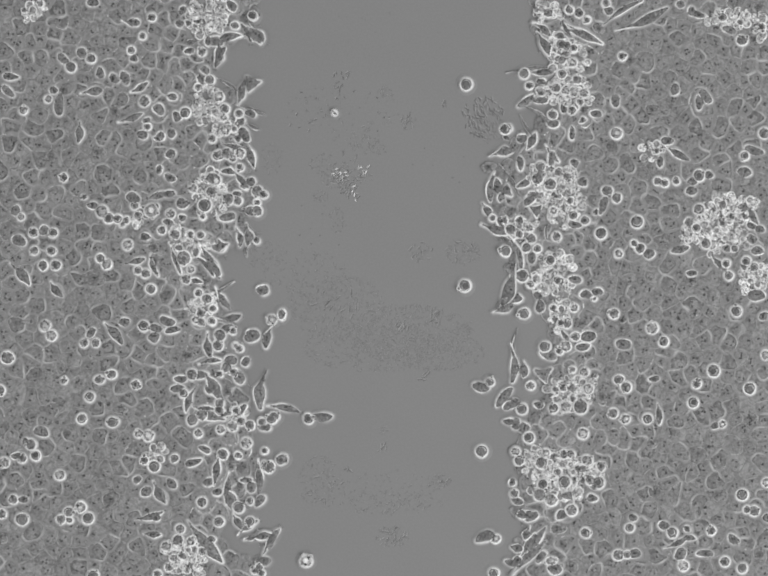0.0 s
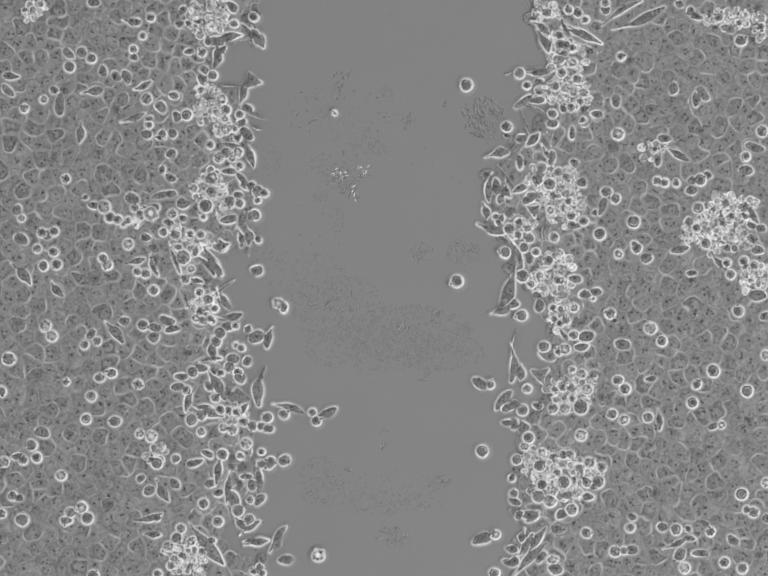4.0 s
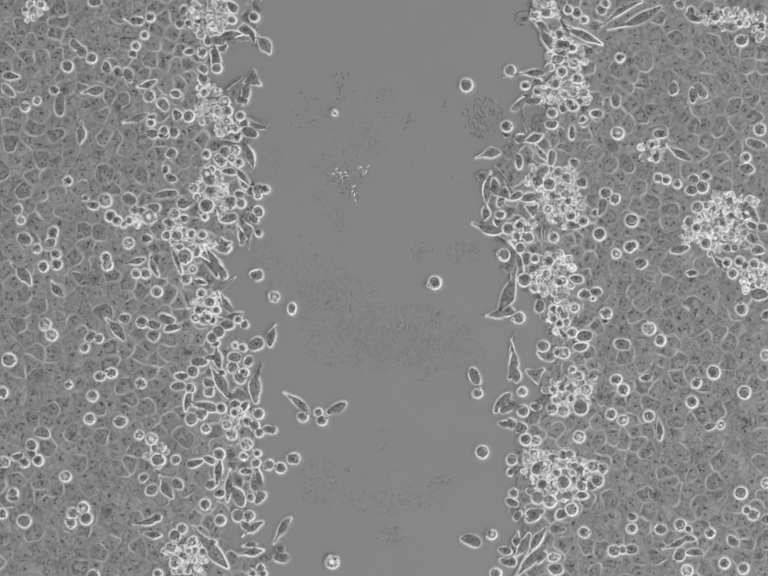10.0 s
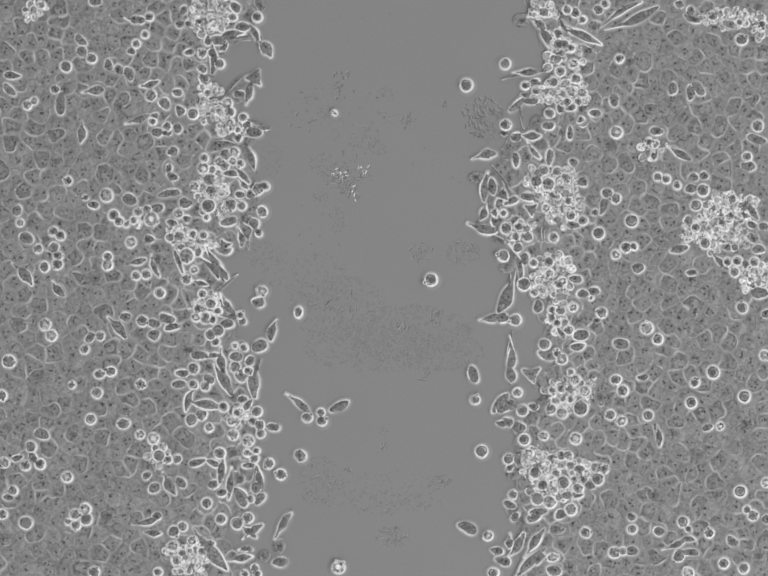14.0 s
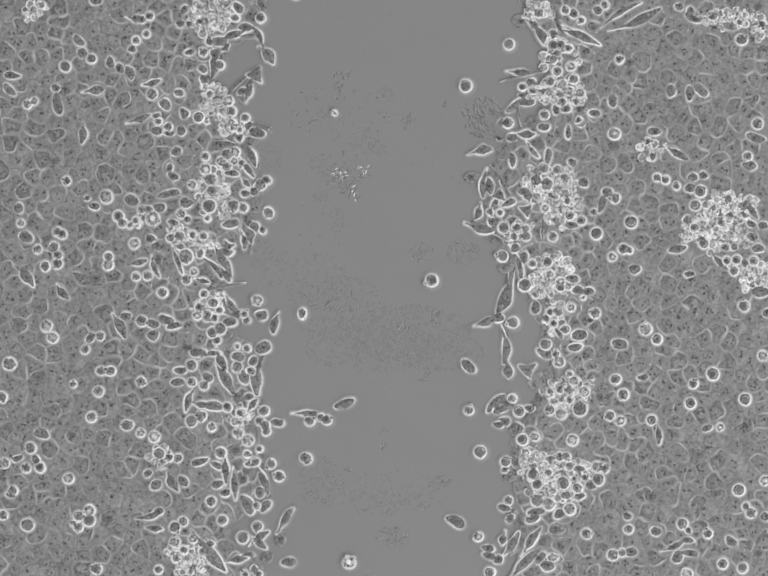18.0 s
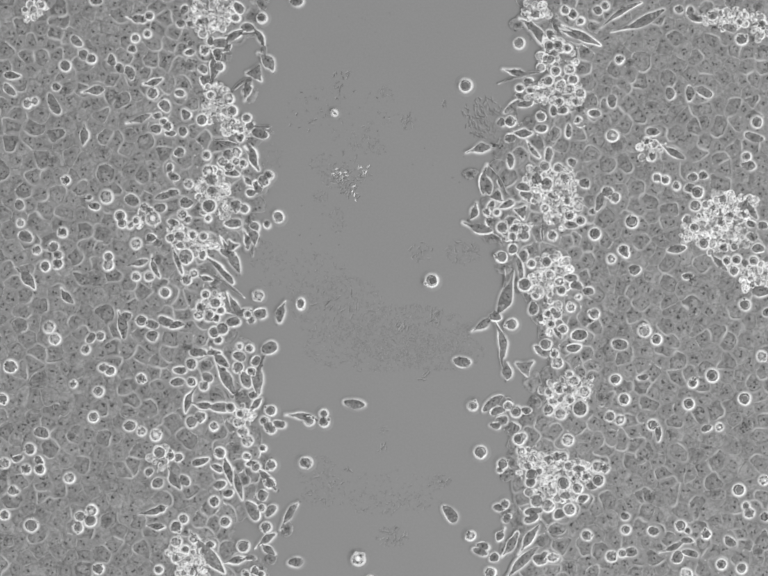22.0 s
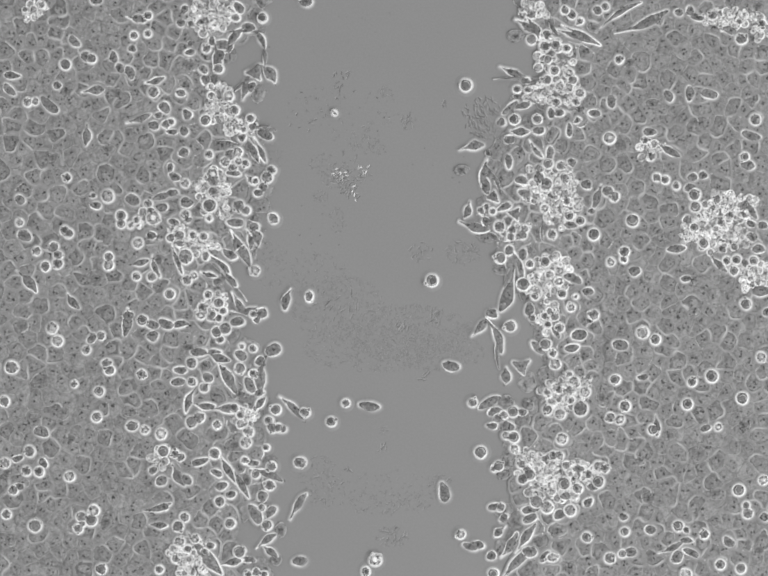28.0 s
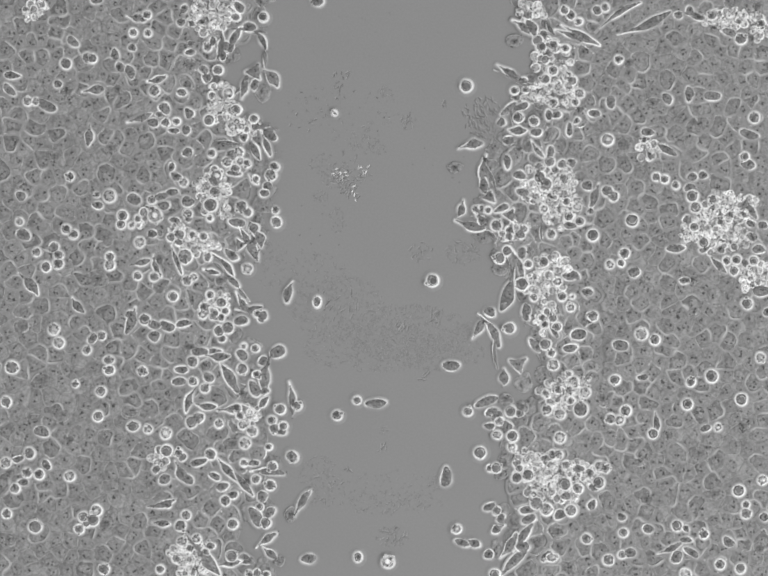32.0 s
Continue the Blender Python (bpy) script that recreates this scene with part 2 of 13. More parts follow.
def rounded_cell(x, y, a, b, turn=0):
    seed = len(cells) + 11
    rnd = random.Random(seed)
    free = bound(y, LEFT_X) - 12 < x < bound(y, RIGHT_X) + 12
    look_of = rnd.choices(("dark", "mottled", "pale"), (0.8, 0.15, 0.05) if free else (0.4, 0.34, 0.26))[0]
    text = {"dark": "rounded-up cell with a bright white rim and dark centre", "mottled": "rounded-up cell with a bright rim and mottled grey inside",
            "pale": "rounded-up swollen cell with a bright rim and pale inside"}[look_of]
    root = put(tagged(new("rounded_cell"), text, "cell", "rounded cells"), x, y, turn)
    loop, h = loop_of("r", a * (0.98 if free else 1.04), b * (0.98 if free else 1.04), seed), 2.6 + 0.75 * b
    body, rim = Soup(), Soup()
    body.dome(loop, h)
    # Membrane tube that carries the painted white ring of the halo.
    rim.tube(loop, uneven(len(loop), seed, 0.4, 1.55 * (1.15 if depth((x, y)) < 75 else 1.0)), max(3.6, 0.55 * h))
    for _ in range(rnd.choice((0, 0, 1, 2)) if look_of == "dark" else rnd.choice((0, 1, 2, 3))):
        w, r = rnd.uniform(0, 6.28), rnd.uniform(0.9, 2.1)
        at = (math.cos(w) * a * rnd.uniform(0.75, 1.3), math.sin(w) * b * rnd.uniform(0.75, 1.3))
        bead = ellipse(r * rnd.uniform(1, 1.3), r, rnd.uniform(0, 3), 10)
        body.dome(bead, 0.7 * h + r, at)
        rim.tube(bead, uneven(10, seed + 3, 0.2, 0.75), 0.7 * h + 0.4 * r, at, 4)
    part("body", body, {"dark": ROUND_BODY, "mottled": MOTTLED_BODY, "pale": PALE_BODY}[look_of], root)
    part("membrane", rim, ROUND_EDGE, root, "membrane rim with the white halo painted on")
    # Painted halo: a sloped ring that pales towards the cell.
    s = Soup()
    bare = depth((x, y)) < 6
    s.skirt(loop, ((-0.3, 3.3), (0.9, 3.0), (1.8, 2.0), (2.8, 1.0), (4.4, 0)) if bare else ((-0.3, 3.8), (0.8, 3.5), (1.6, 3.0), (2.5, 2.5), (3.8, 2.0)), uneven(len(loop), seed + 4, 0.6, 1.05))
    part("fringe", s, HALO if bare else UPPER_HALO, root, "painted pale halo round the cell")
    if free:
        # Fainter outer ring of the painted glow.
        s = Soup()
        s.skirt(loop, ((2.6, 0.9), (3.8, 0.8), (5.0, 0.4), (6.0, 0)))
        part("outer_fringe", s, OUTER_HALO, root, "faint outer part of the painted halo")
    s = Soup()
    specks(s, rnd, loop, h, int((7 if look_of == "dark" else 15) + a * 3), 0.8 if look_of == "dark" else 1.05)
    tagged(part("granulation", s, GRANULES, root, "light and dark granules"), kind="stuff")
    if a > 3.2:
        off = (rnd.uniform(-0.12, 0.12) * a, rnd.uniform(-0.12, 0.12) * b)
        s = Soup()
        k = rnd.uniform(0.5, 0.64) if look_of == "dark" else rnd.uniform(0.3, 0.5)
        s.dome(loop_of("r", a * k, b * k, seed + 1, 16), 1.2, off, h - 0.7)
        core = part("nucleus", s, PALE_CORE if look_of == "pale" else ROUND_CORE, root, "mottled grey nucleus")
        if look_of == "dark":
            s = Soup()
            s.tube(loop_of("r", a * k * 1.1, b * k * 1.1, seed + 1, 18), uneven(18, seed + 2, -0.25, 0.62), h - 0.15, off, 4)
            part("envelope", s, INNER_RIM, core, "thin pale inner ring")
    return root


def raised_cell(kind, x, y, a, b, turn=0):
    seed = len(cells) + 11
    rnd = random.Random(seed)
    text = {"d": "oval dark grey cell with a pale outline", "p": "spindle-shaped dark grey cell with pointed ends", "t": "three-cornered dark grey cell with drawn-out tips"}[kind]
    name = {"d": "oval_cell", "p": "spindle_cell", "t": "three_cornered_cell"}[kind]
    root = put(tagged(new(name), text, "cell", "crawling cells"), x, y, turn)
    low = kind == "d" and b > 6.4
    loop, h = loop_of(kind, a, b, seed, 30), 2.6 if low else 3.4 + 0.22 * b
    s = Soup()
    s.dome(loop, h)
    part("body", s, FLAT_BODY if low else DARK_BODY, root)
    s = Soup()
    wide = 1.08 if depth((x, y)) < 75 else 0.8
    # Uneven membrane tube that carries the painted bright edge.
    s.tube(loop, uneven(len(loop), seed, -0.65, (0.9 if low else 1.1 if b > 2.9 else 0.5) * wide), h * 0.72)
    at_front = 4 < depth((x, y)) < 40
    if at_front and rnd.random() < 0.62:
        web = web_of(a, b, seed + 5)
        thin = Soup()
        thin.dome(web, 1.3, (0, 0), 0, ((1, 0), (0.985, 0.6), (0.8, 0.9)))
        part("lamella", thin, LAMELLA, root, "thin grey spread lamella with drawn-out tips")
        s.tube(web, uneven(len(web), seed + 9, -0.8, 0.42), 0.9, (0, 0), 4)
    part("membrane", s, FLAT_EDGE if low else DARK_EDGE, root, "uneven membrane rim with a painted pale halo")
    s = Soup()
    specks(s, rnd, loop, h, int(10 + a * 2.2) if b > 2.9 else 5, 0.9 if b > 2.9 else 0.4)
    tagged(part("granulation", s, GRANULES, root, "light and dark granules"), kind="stuff")
    if kind == "p" and a > 8 and b > 2.9 and bound(y, LEFT_X) - 25 < x < bound(y, RIGHT_X) + 25:
        s = Soup()
        tip = loop[np.argmax(loop[:, 0])]
        for _ in range(9):
            at = (tip[0] + rnd.uniform(-1.5, 2.8), tip[1] + rnd.gauss(0, 1.6))
            s.dome(ellipse(rnd.uniform(0.6, 1.5), rnd.uniform(0.4, 0.8), rnd.uniform(0, 3), 7), rnd.uniform(0.8, 1.8), at, 0, ((1, 0), (0.7, 0.8)))
        tagged(part("ruffle", s, GRANULES, root, "ruffled leading tip"), kind="stuff")
    if not low:
        # Painted halo ring, narrower round thin cells.
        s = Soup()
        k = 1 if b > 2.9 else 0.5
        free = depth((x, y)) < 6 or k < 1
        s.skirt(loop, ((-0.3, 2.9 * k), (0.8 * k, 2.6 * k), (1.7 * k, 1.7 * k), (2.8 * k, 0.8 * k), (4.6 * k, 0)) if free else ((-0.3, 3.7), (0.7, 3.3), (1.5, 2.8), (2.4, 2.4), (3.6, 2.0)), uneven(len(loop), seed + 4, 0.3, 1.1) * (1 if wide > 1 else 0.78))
        part("fringe", s, SIDE_HALO if free else UPPER_HALO, root, "painted pale halo round the cell")
    if b > 2.4:
        s = Soup()
        na, nb = min(a * 0.5, 6.5), b * 0.55
        s.dome(ellipse(na, nb, 0, 14), 0.9, (rnd.uniform(-0.12, 0.12) * a, 0), h - 0.5)
        core = part("nucleus", s, NUCLEUS, root, "faint grey nucleus")
        nucleoli_in(core, rnd, na * 0.75, nb * 0.7, h + 0.2, rnd.choice((2, 2, 3)), 1.3)
    return root


# ---- the dish floor ----
s = Soup()
s.add(np.array([(x, y, z) for z in (0, -600) for x, y in ((-2500, -2500), (2500, -2500), (2500, 2500), (-2500, 2500))], float),
      np.array([(0, 1, 2, 3), (7, 6, 5, 4), (0, 4, 5, 1), (1, 5, 6, 2), (2, 6, 7, 3), (3, 7, 4, 0)]))
floor = new("floor", s.mesh("floor", PLASTIC))
floor.data.shade_flat()
tagged(floor, "smooth grey culture dish floor with a cleared gap", "dish", kind="structure")

# ---- the sheet of flat cells on both sides of the gap ----
seeds, grid = [], {}


def clear_of(p, gap):
    cx, cy = int(p[0] // 25), int(p[1] // 25)
    near = [q for i in (-1, 0, 1) for j in (-1, 0, 1) for q in grid.get((cx + i, cy + j), ())]
    return all((p[0] - q[0]) ** 2 + (p[1] - q[1]) ** 2 > gap * gap for q, _ in near)


def sheet_cell(x, y, gap=8.5, side=True):
    """Notes the middle of one flat cell of the sheet."""
    p = np.array((x, y), float)
    if clear_of(p, gap):
        seeds.append((p, side))
        grid.setdefault((int(x // 25), int(y // 25)), []).append((p, side))


sheet_cell(-366.9, 311.3)
sheet_cell(-346.0, 316.8)
sheet_cell(-341.6, 297.0)
sheet_cell(-318.5, 312.4)
sheet_cell(-307.5, 293.2)
sheet_cell(-327.8, 290.4)
sheet_cell(-289.9, 315.2)
sheet_cell(-296.5, 306.9)
sheet_cell(-275.6, 309.7)
sheet_cell(-365.2, 298.7)
sheet_cell(-368.0, 287.7)
sheet_cell(-385.6, 291.5)
sheet_cell(-406.5, 292.1)
sheet_cell(-419.1, 287.7)
sheet_cell(-417.5, 278.3)
sheet_cell(-407.6, 275.0)
sheet_cell(-395.5, 275.6)
sheet_cell(-385.6, 276.7)
sheet_cell(-373.5, 271.2)
sheet_cell(-353.1, 282.2)
sheet_cell(-425.7, 267.3)
sheet_cell(-401.0, 258.5)
sheet_cell(-384.5, 260.2)
sheet_cell(-368.0, 262.9)
sheet_cell(-354.2, 265.7)
sheet_cell(-313.0, 265.7)
sheet_cell(-292.6, 260.2)
sheet_cell(-304.7, 278.3)
sheet_cell(-288.2, 290.4)
sheet_cell(-410.3, 251.9)
sheet_cell(-395.5, 244.8)
sheet_cell(-369.6, 246.4)
sheet_cell(-359.7, 239.3)
sheet_cell(-291.0, 251.9)
sheet_cell(-277.2, 248.1)
sheet_cell(-269.0, 240.9)
sheet_cell(-260.7, 276.7)
sheet_cell(-258.0, 238.2)
sheet_cell(-412.0, 232.7)
sheet_cell(-390.0, 223.3)
sheet_cell(-379.0, 231.0)
sheet_cell(-305.8, 232.7)
sheet_cell(-335.0, 235.4)
sheet_cell(-318.5, 238.2)
sheet_cell(-296.5, 227.2)
sheet_cell(-280.0, 218.9)
sheet_cell(-307.5, 218.9)
sheet_cell(-379.0, 210.7)
sheet_cell(-414.7, 210.7)
sheet_cell(-424.6, 202.4)
sheet_cell(-414.7, 194.2)
sheet_cell(-387.2, 194.2)
sheet_cell(-335.0, 205.2)
sheet_cell(-348.7, 210.7)
sheet_cell(-365.2, 216.2)
sheet_cell(-285.5, 201.3)
sheet_cell(-266.2, 205.2)
sheet_cell(-315.7, 191.4)
sheet_cell(-307.5, 188.7)
sheet_cell(-417.5, 183.2)
sheet_cell(-392.7, 177.7)
sheet_cell(-369.1, 185.9)
sheet_cell(-354.2, 183.2)
sheet_cell(-366.9, 172.2)
sheet_cell(-324.0, 180.4)
sheet_cell(-285.5, 172.2)
sheet_cell(-274.5, 179.3)
sheet_cell(-417.5, 162.8)
sheet_cell(-384.5, 163.9)
sheet_cell(-398.2, 166.7)
sheet_cell(-329.5, 161.2)
sheet_cell(-359.7, 163.9)
sheet_cell(-302.0, 163.9)
sheet_cell(-256.3, 315.2)
sheet_cell(-247.0, 304.2)
sheet_cell(-233.2, 317.9)
sheet_cell(-233.2, 306.9)
sheet_cell(-219.5, 301.4)
sheet_cell(-255.2, 290.4)
sheet_cell(-234.3, 283.8)
sheet_cell(-225.0, 280.5)
sheet_cell(-227.7, 268.4)
sheet_cell(-238.7, 273.9)
sheet_cell(-245.3, 256.3)
sheet_cell(-232.1, 250.8)
sheet_cell(-217.8, 251.9)
sheet_cell(-204.6, 245.3)
sheet_cell(-203.0, 232.7)
sheet_cell(-245.3, 227.2)
sheet_cell(-226.6, 227.2)
sheet_cell(-232.1, 216.2)
sheet_cell(-247.0, 207.9)
sheet_cell(-219.5, 207.9)
sheet_cell(-252.5, 194.2)
sheet_cell(-228.8, 196.9)
sheet_cell(-238.7, 183.2)
sheet_cell(-226.6, 174.9)
sheet_cell(-214.0, 177.7)
sheet_cell(-205.7, 166.7)
sheet_cell(-227.7, 162.8)
sheet_cell(-249.7, 163.9)
sheet_cell(-189.2, 260.2)
sheet_cell(-172.7, 282.2)
sheet_cell(-161.7, 218.9)
sheet_cell(-194.7, 276.7)
sheet_cell(-423.0, 158.4)
sheet_cell(-406.5, 158.4)
sheet_cell(-415.8, 144.7)
sheet_cell(-398.2, 139.2)
sheet_cell(-384.5, 144.7)
sheet_cell(-351.5, 148.5)
sheet_cell(-340.5, 141.9)
sheet_cell(-335.0, 130.9)
sheet_cell(-326.7, 160.1)
sheet_cell(-277.2, 147.4)
sheet_cell(-296.5, 141.9)
sheet_cell(-260.7, 147.4)
sheet_cell(-260.7, 137.5)
sheet_cell(-412.0, 122.7)
sheet_cell(-425.7, 111.7)
sheet_cell(-379.0, 121.6)
sheet_cell(-387.2, 106.2)
sheet_cell(-403.7, 111.7)
sheet_cell(-340.5, 111.7)
sheet_cell(-325.1, 113.3)
sheet_cell(-313.0, 125.4)
sheet_cell(-296.5, 122.7)
sheet_cell(-280.0, 111.7)
sheet_cell(-271.7, 127.1)
sheet_cell(-258.0, 125.4)
sheet_cell(-260.7, 111.7)
sheet_cell(-368.0, 103.4)
sheet_cell(-420.2, 95.2)
sheet_cell(-426.8, 85.8)
sheet_cell(-398.2, 92.4)
sheet_cell(-381.7, 88.6)
sheet_cell(-357.0, 84.2)
sheet_cell(-340.5, 84.2)
sheet_cell(-304.7, 95.2)
sheet_cell(-297.6, 94.1)
sheet_cell(-285.5, 99.0)
sheet_cell(-266.2, 100.7)
sheet_cell(-326.7, 81.4)
sheet_cell(-392.7, 75.9)
sheet_cell(-420.2, 64.9)
sheet_cell(-359.7, 71.5)
sheet_cell(-387.2, 67.7)
sheet_cell(-337.7, 62.2)
sheet_cell(-317.4, 62.2)
sheet_cell(-293.7, 61.1)
sheet_cell(-266.2, 56.7)
sheet_cell(-252.5, 64.9)
sheet_cell(-351.5, 62.2)
sheet_cell(-332.2, 47.3)
sheet_cell(-357.0, 45.7)
sheet_cell(-417.5, 44.0)
sheet_cell(-392.7, 37.4)
sheet_cell(-409.2, 31.9)
sheet_cell(-280.0, 40.2)
sheet_cell(-296.5, 26.4)
sheet_cell(-337.7, 23.7)
sheet_cell(-324.0, 12.7)
sheet_cell(-304.7, 15.4)
sheet_cell(-288.2, 4.4)
sheet_cell(-351.5, 4.4)
sheet_cell(-373.5, 9.9)
sheet_cell(-414.7, 7.2)
sheet_cell(-390.0, 9.9)
sheet_cell(-403.7, 18.2)
sheet_cell(-252.5, 18.2)
sheet_cell(-255.2, 4.4)
sheet_cell(-274.5, 29.2)
sheet_cell(-359.7, 26.4)
sheet_cell(-318.5, 151.8)
sheet_cell(-368.0, 141.9)
sheet_cell(-260.7, 124.3)
sheet_cell(-249.7, 152.9)
sheet_cell(-227.7, 144.7)
sheet_cell(-214.0, 158.4)
sheet_cell(-219.5, 111.7)
sheet_cell(-241.5, 92.4)
sheet_cell(-249.7, 62.2)
sheet_cell(-247.0, 18.2)
sheet_cell(-266.2, 7.2)
sheet_cell(-414.7, 1.7)
sheet_cell(-390.0, -2.2)
sheet_cell(-368.0, -3.9)
sheet_cell(-337.7, -3.9)
sheet_cell(-420.2, -9.4)
sheet_cell(-428.5, -21.5)
sheet_cell(-406.5, -27.5)
sheet_cell(-368.0, -14.9)
sheet_cell(-351.5, -22.0)
sheet_cell(-321.2, -9.4)
sheet_cell(-300.9, -14.9)
sheet_cell(-287.1, 1.7)
sheet_cell(-285.5, -21.5)
sheet_cell(-271.7, -1.1)
sheet_cell(-313.0, -28.6)
sheet_cell(-340.5, -28.6)
sheet_cell(-346.0, -36.9)
sheet_cell(-326.7, -40.7)
sheet_cell(-296.5, -31.4)
sheet_cell(-299.2, -46.2)
sheet_cell(-410.3, -39.6)
sheet_cell(-365.2, -47.9)
sheet_cell(-425.7, -47.9)
sheet_cell(-271.7, -49.5)
sheet_cell(-260.7, -39.6)
sheet_cell(-258.0, -52.3)
sheet_cell(-423.0, -56.1)
sheet_cell(-387.2, -72.6)
sheet_cell(-373.5, -72.6)
sheet_cell(-348.7, -79.2)
sheet_cell(-359.7, -91.9)
sheet_cell(-321.2, -72.6)
sheet_cell(-326.7, -78.1)
sheet_cell(-289.3, -67.1)
sheet_cell(-274.5, -75.4)
sheet_cell(-263.5, -64.4)
sheet_cell(-420.2, -83.6)
sheet_cell(-395.5, -86.4)
sheet_cell(-412.0, -91.9)
sheet_cell(-370.7, -93.0)
sheet_cell(-351.5, -94.6)
sheet_cell(-326.7, -87.5)
sheet_cell(-293.7, -93.0)
sheet_cell(-280.0, -86.4)
sheet_cell(-390.0, -99.0)
sheet_cell(-417.5, -107.3)
sheet_cell(-365.2, -104.5)
sheet_cell(-340.5, -109.5)
sheet_cell(-307.5, -102.9)
sheet_cell(-289.3, -110.0)
sheet_cell(-258.0, -95.7)
sheet_cell(-255.2, -108.4)
sheet_cell(-321.2, -108.4)
sheet_cell(-406.5, -122.1)
sheet_cell(-393.8, -124.9)
sheet_cell(-377.3, -122.1)
sheet_cell(-420.2, -128.7)
sheet_cell(-337.7, -130.4)
sheet_cell(-318.5, -133.1)
sheet_cell(-304.7, -133.1)
sheet_cell(-313.0, -121.0)
sheet_cell(-255.2, -119.4)
sheet_cell(-414.7, -139.7)
sheet_cell(-393.8, -147.4)
sheet_cell(-358.6, -130.4)
sheet_cell(-379.0, -150.7)
sheet_cell(-360.8, -148.5)
sheet_cell(-340.5, -141.4)
sheet_cell(-291.0, -137.5)
sheet_cell(-266.2, -134.2)
sheet_cell(-260.7, -152.4)
sheet_cell(-406.5, -155.1)
sheet_cell(-315.7, -152.4)
sheet_cell(-277.2, -157.9)
sheet_cell(-247.0, -133.1)
sheet_cell(-227.7, -14.9)
sheet_cell(-241.5, -6.6)
sheet_cell(-219.5, -12.1)
sheet_cell(-227.7, -31.4)
sheet_cell(-247.0, -34.1)
sheet_cell(-222.2, -42.4)
sheet_cell(-241.5, -56.1)
sheet_cell(-225.0, -56.1)
sheet_cell(-244.2, -72.6)
sheet_cell(-230.5, -75.4)
sheet_cell(-247.0, -97.4)
sheet_cell(-236.0, -91.9)
sheet_cell(-260.7, -100.1)
sheet_cell(-249.7, -105.6)
sheet_cell(-244.2, -116.6)
sheet_cell(-230.5, -124.9)
sheet_cell(-214.0, -152.4)
sheet_cell(-238.7, -149.6)
sheet_cell(-426.8, -160.6)
sheet_cell(-414.7, -167.8)
sheet_cell(-387.2, -165.0)
sheet_cell(-366.3, -164.5)
sheet_cell(-348.7, -165.0)
sheet_cell(-333.3, -163.4)
sheet_cell(-302.0, -166.1)
sheet_cell(-315.7, -163.4)
sheet_cell(-425.7, -182.6)
sheet_cell(-417.5, -185.4)
sheet_cell(-379.0, -177.1)
sheet_cell(-359.7, -190.9)
sheet_cell(-337.7, -178.2)
sheet_cell(-324.0, -185.4)
sheet_cell(-302.0, -174.4)
sheet_cell(-280.0, -182.6)
sheet_cell(-266.2, -177.1)
sheet_cell(-269.0, -199.1)
sheet_cell(-387.2, -212.9)
sheet_cell(-370.7, -209.0)
sheet_cell(-340.5, -199.1)
sheet_cell(-326.7, -199.1)
sheet_cell(-296.5, -201.9)
sheet_cell(-412.0, -215.6)
sheet_cell(-332.2, -212.9)
sheet_cell(-307.5, -221.1)
sheet_cell(-269.0, -210.1)
sheet_cell(-263.5, -218.4)
sheet_cell(-384.5, -221.1)
sheet_cell(-368.0, -228.3)
sheet_cell(-398.2, -232.1)
sheet_cell(-384.5, -232.1)
sheet_cell(-351.5, -226.6)
sheet_cell(-343.2, -234.9)
sheet_cell(-379.0, -240.4)
sheet_cell(-365.2, -240.4)
sheet_cell(-304.7, -234.9)
sheet_cell(-282.7, -243.1)
sheet_cell(-296.5, -221.1)
sheet_cell(-321.2, -240.4)
sheet_cell(-414.7, -256.9)
sheet_cell(-387.2, -251.4)
sheet_cell(-359.7, -254.1)
sheet_cell(-310.2, -256.9)
sheet_cell(-277.2, -248.6)
sheet_cell(-263.5, -251.4)
sheet_cell(-260.7, -259.6)
sheet_cell(-299.2, -270.6)
sheet_cell(-285.5, -276.1)
sheet_cell(-368.0, -262.4)
sheet_cell(-425.7, -265.1)
sheet_cell(-412.0, -284.4)
sheet_cell(-392.7, -276.1)
sheet_cell(-370.7, -281.6)
sheet_cell(-357.0, -284.4)
sheet_cell(-340.5, -287.1)
sheet_cell(-321.2, -278.9)
sheet_cell(-307.5, -287.1)
sheet_cell(-337.7, -273.4)
sheet_cell(-293.7, -295.4)
sheet_cell(-274.5, -292.6)
sheet_cell(-260.7, -287.1)
sheet_cell(-255.2, -300.9)
sheet_cell(-423.0, -298.1)
sheet_cell(-403.7, -303.6)
sheet_cell(-365.2, -295.4)
sheet_cell(-354.2, -300.9)
sheet_cell(-340.5, -298.1)
sheet_cell(-318.5, -298.1)
sheet_cell(-302.0, -303.6)
sheet_cell(-280.0, -303.6)
sheet_cell(-390.0, -292.6)
sheet_cell(-379.0, -306.4)
sheet_cell(-401.0, -314.6)
sheet_cell(-359.7, -319.0)
sheet_cell(-340.5, -314.6)
sheet_cell(-307.5, -319.0)
sheet_cell(-288.2, -317.4)
sheet_cell(-420.2, -317.4)
sheet_cell(-271.7, -314.6)
sheet_cell(-379.0, -320.1)
sheet_cell(-255.2, -160.6)
sheet_cell(-225.0, -166.1)
sheet_cell(-236.0, -177.1)
sheet_cell(-241.5, -204.6)
sheet_cell(-222.2, -212.9)
sheet_cell(-203.0, -179.9)
sheet_cell(-219.5, -226.6)
sheet_cell(-189.2, -226.6)
sheet_cell(-205.7, -212.9)
sheet_cell(-244.2, -218.4)
sheet_cell(-249.7, -237.6)
sheet_cell(-211.2, -234.9)
sheet_cell(-233.2, -237.6)
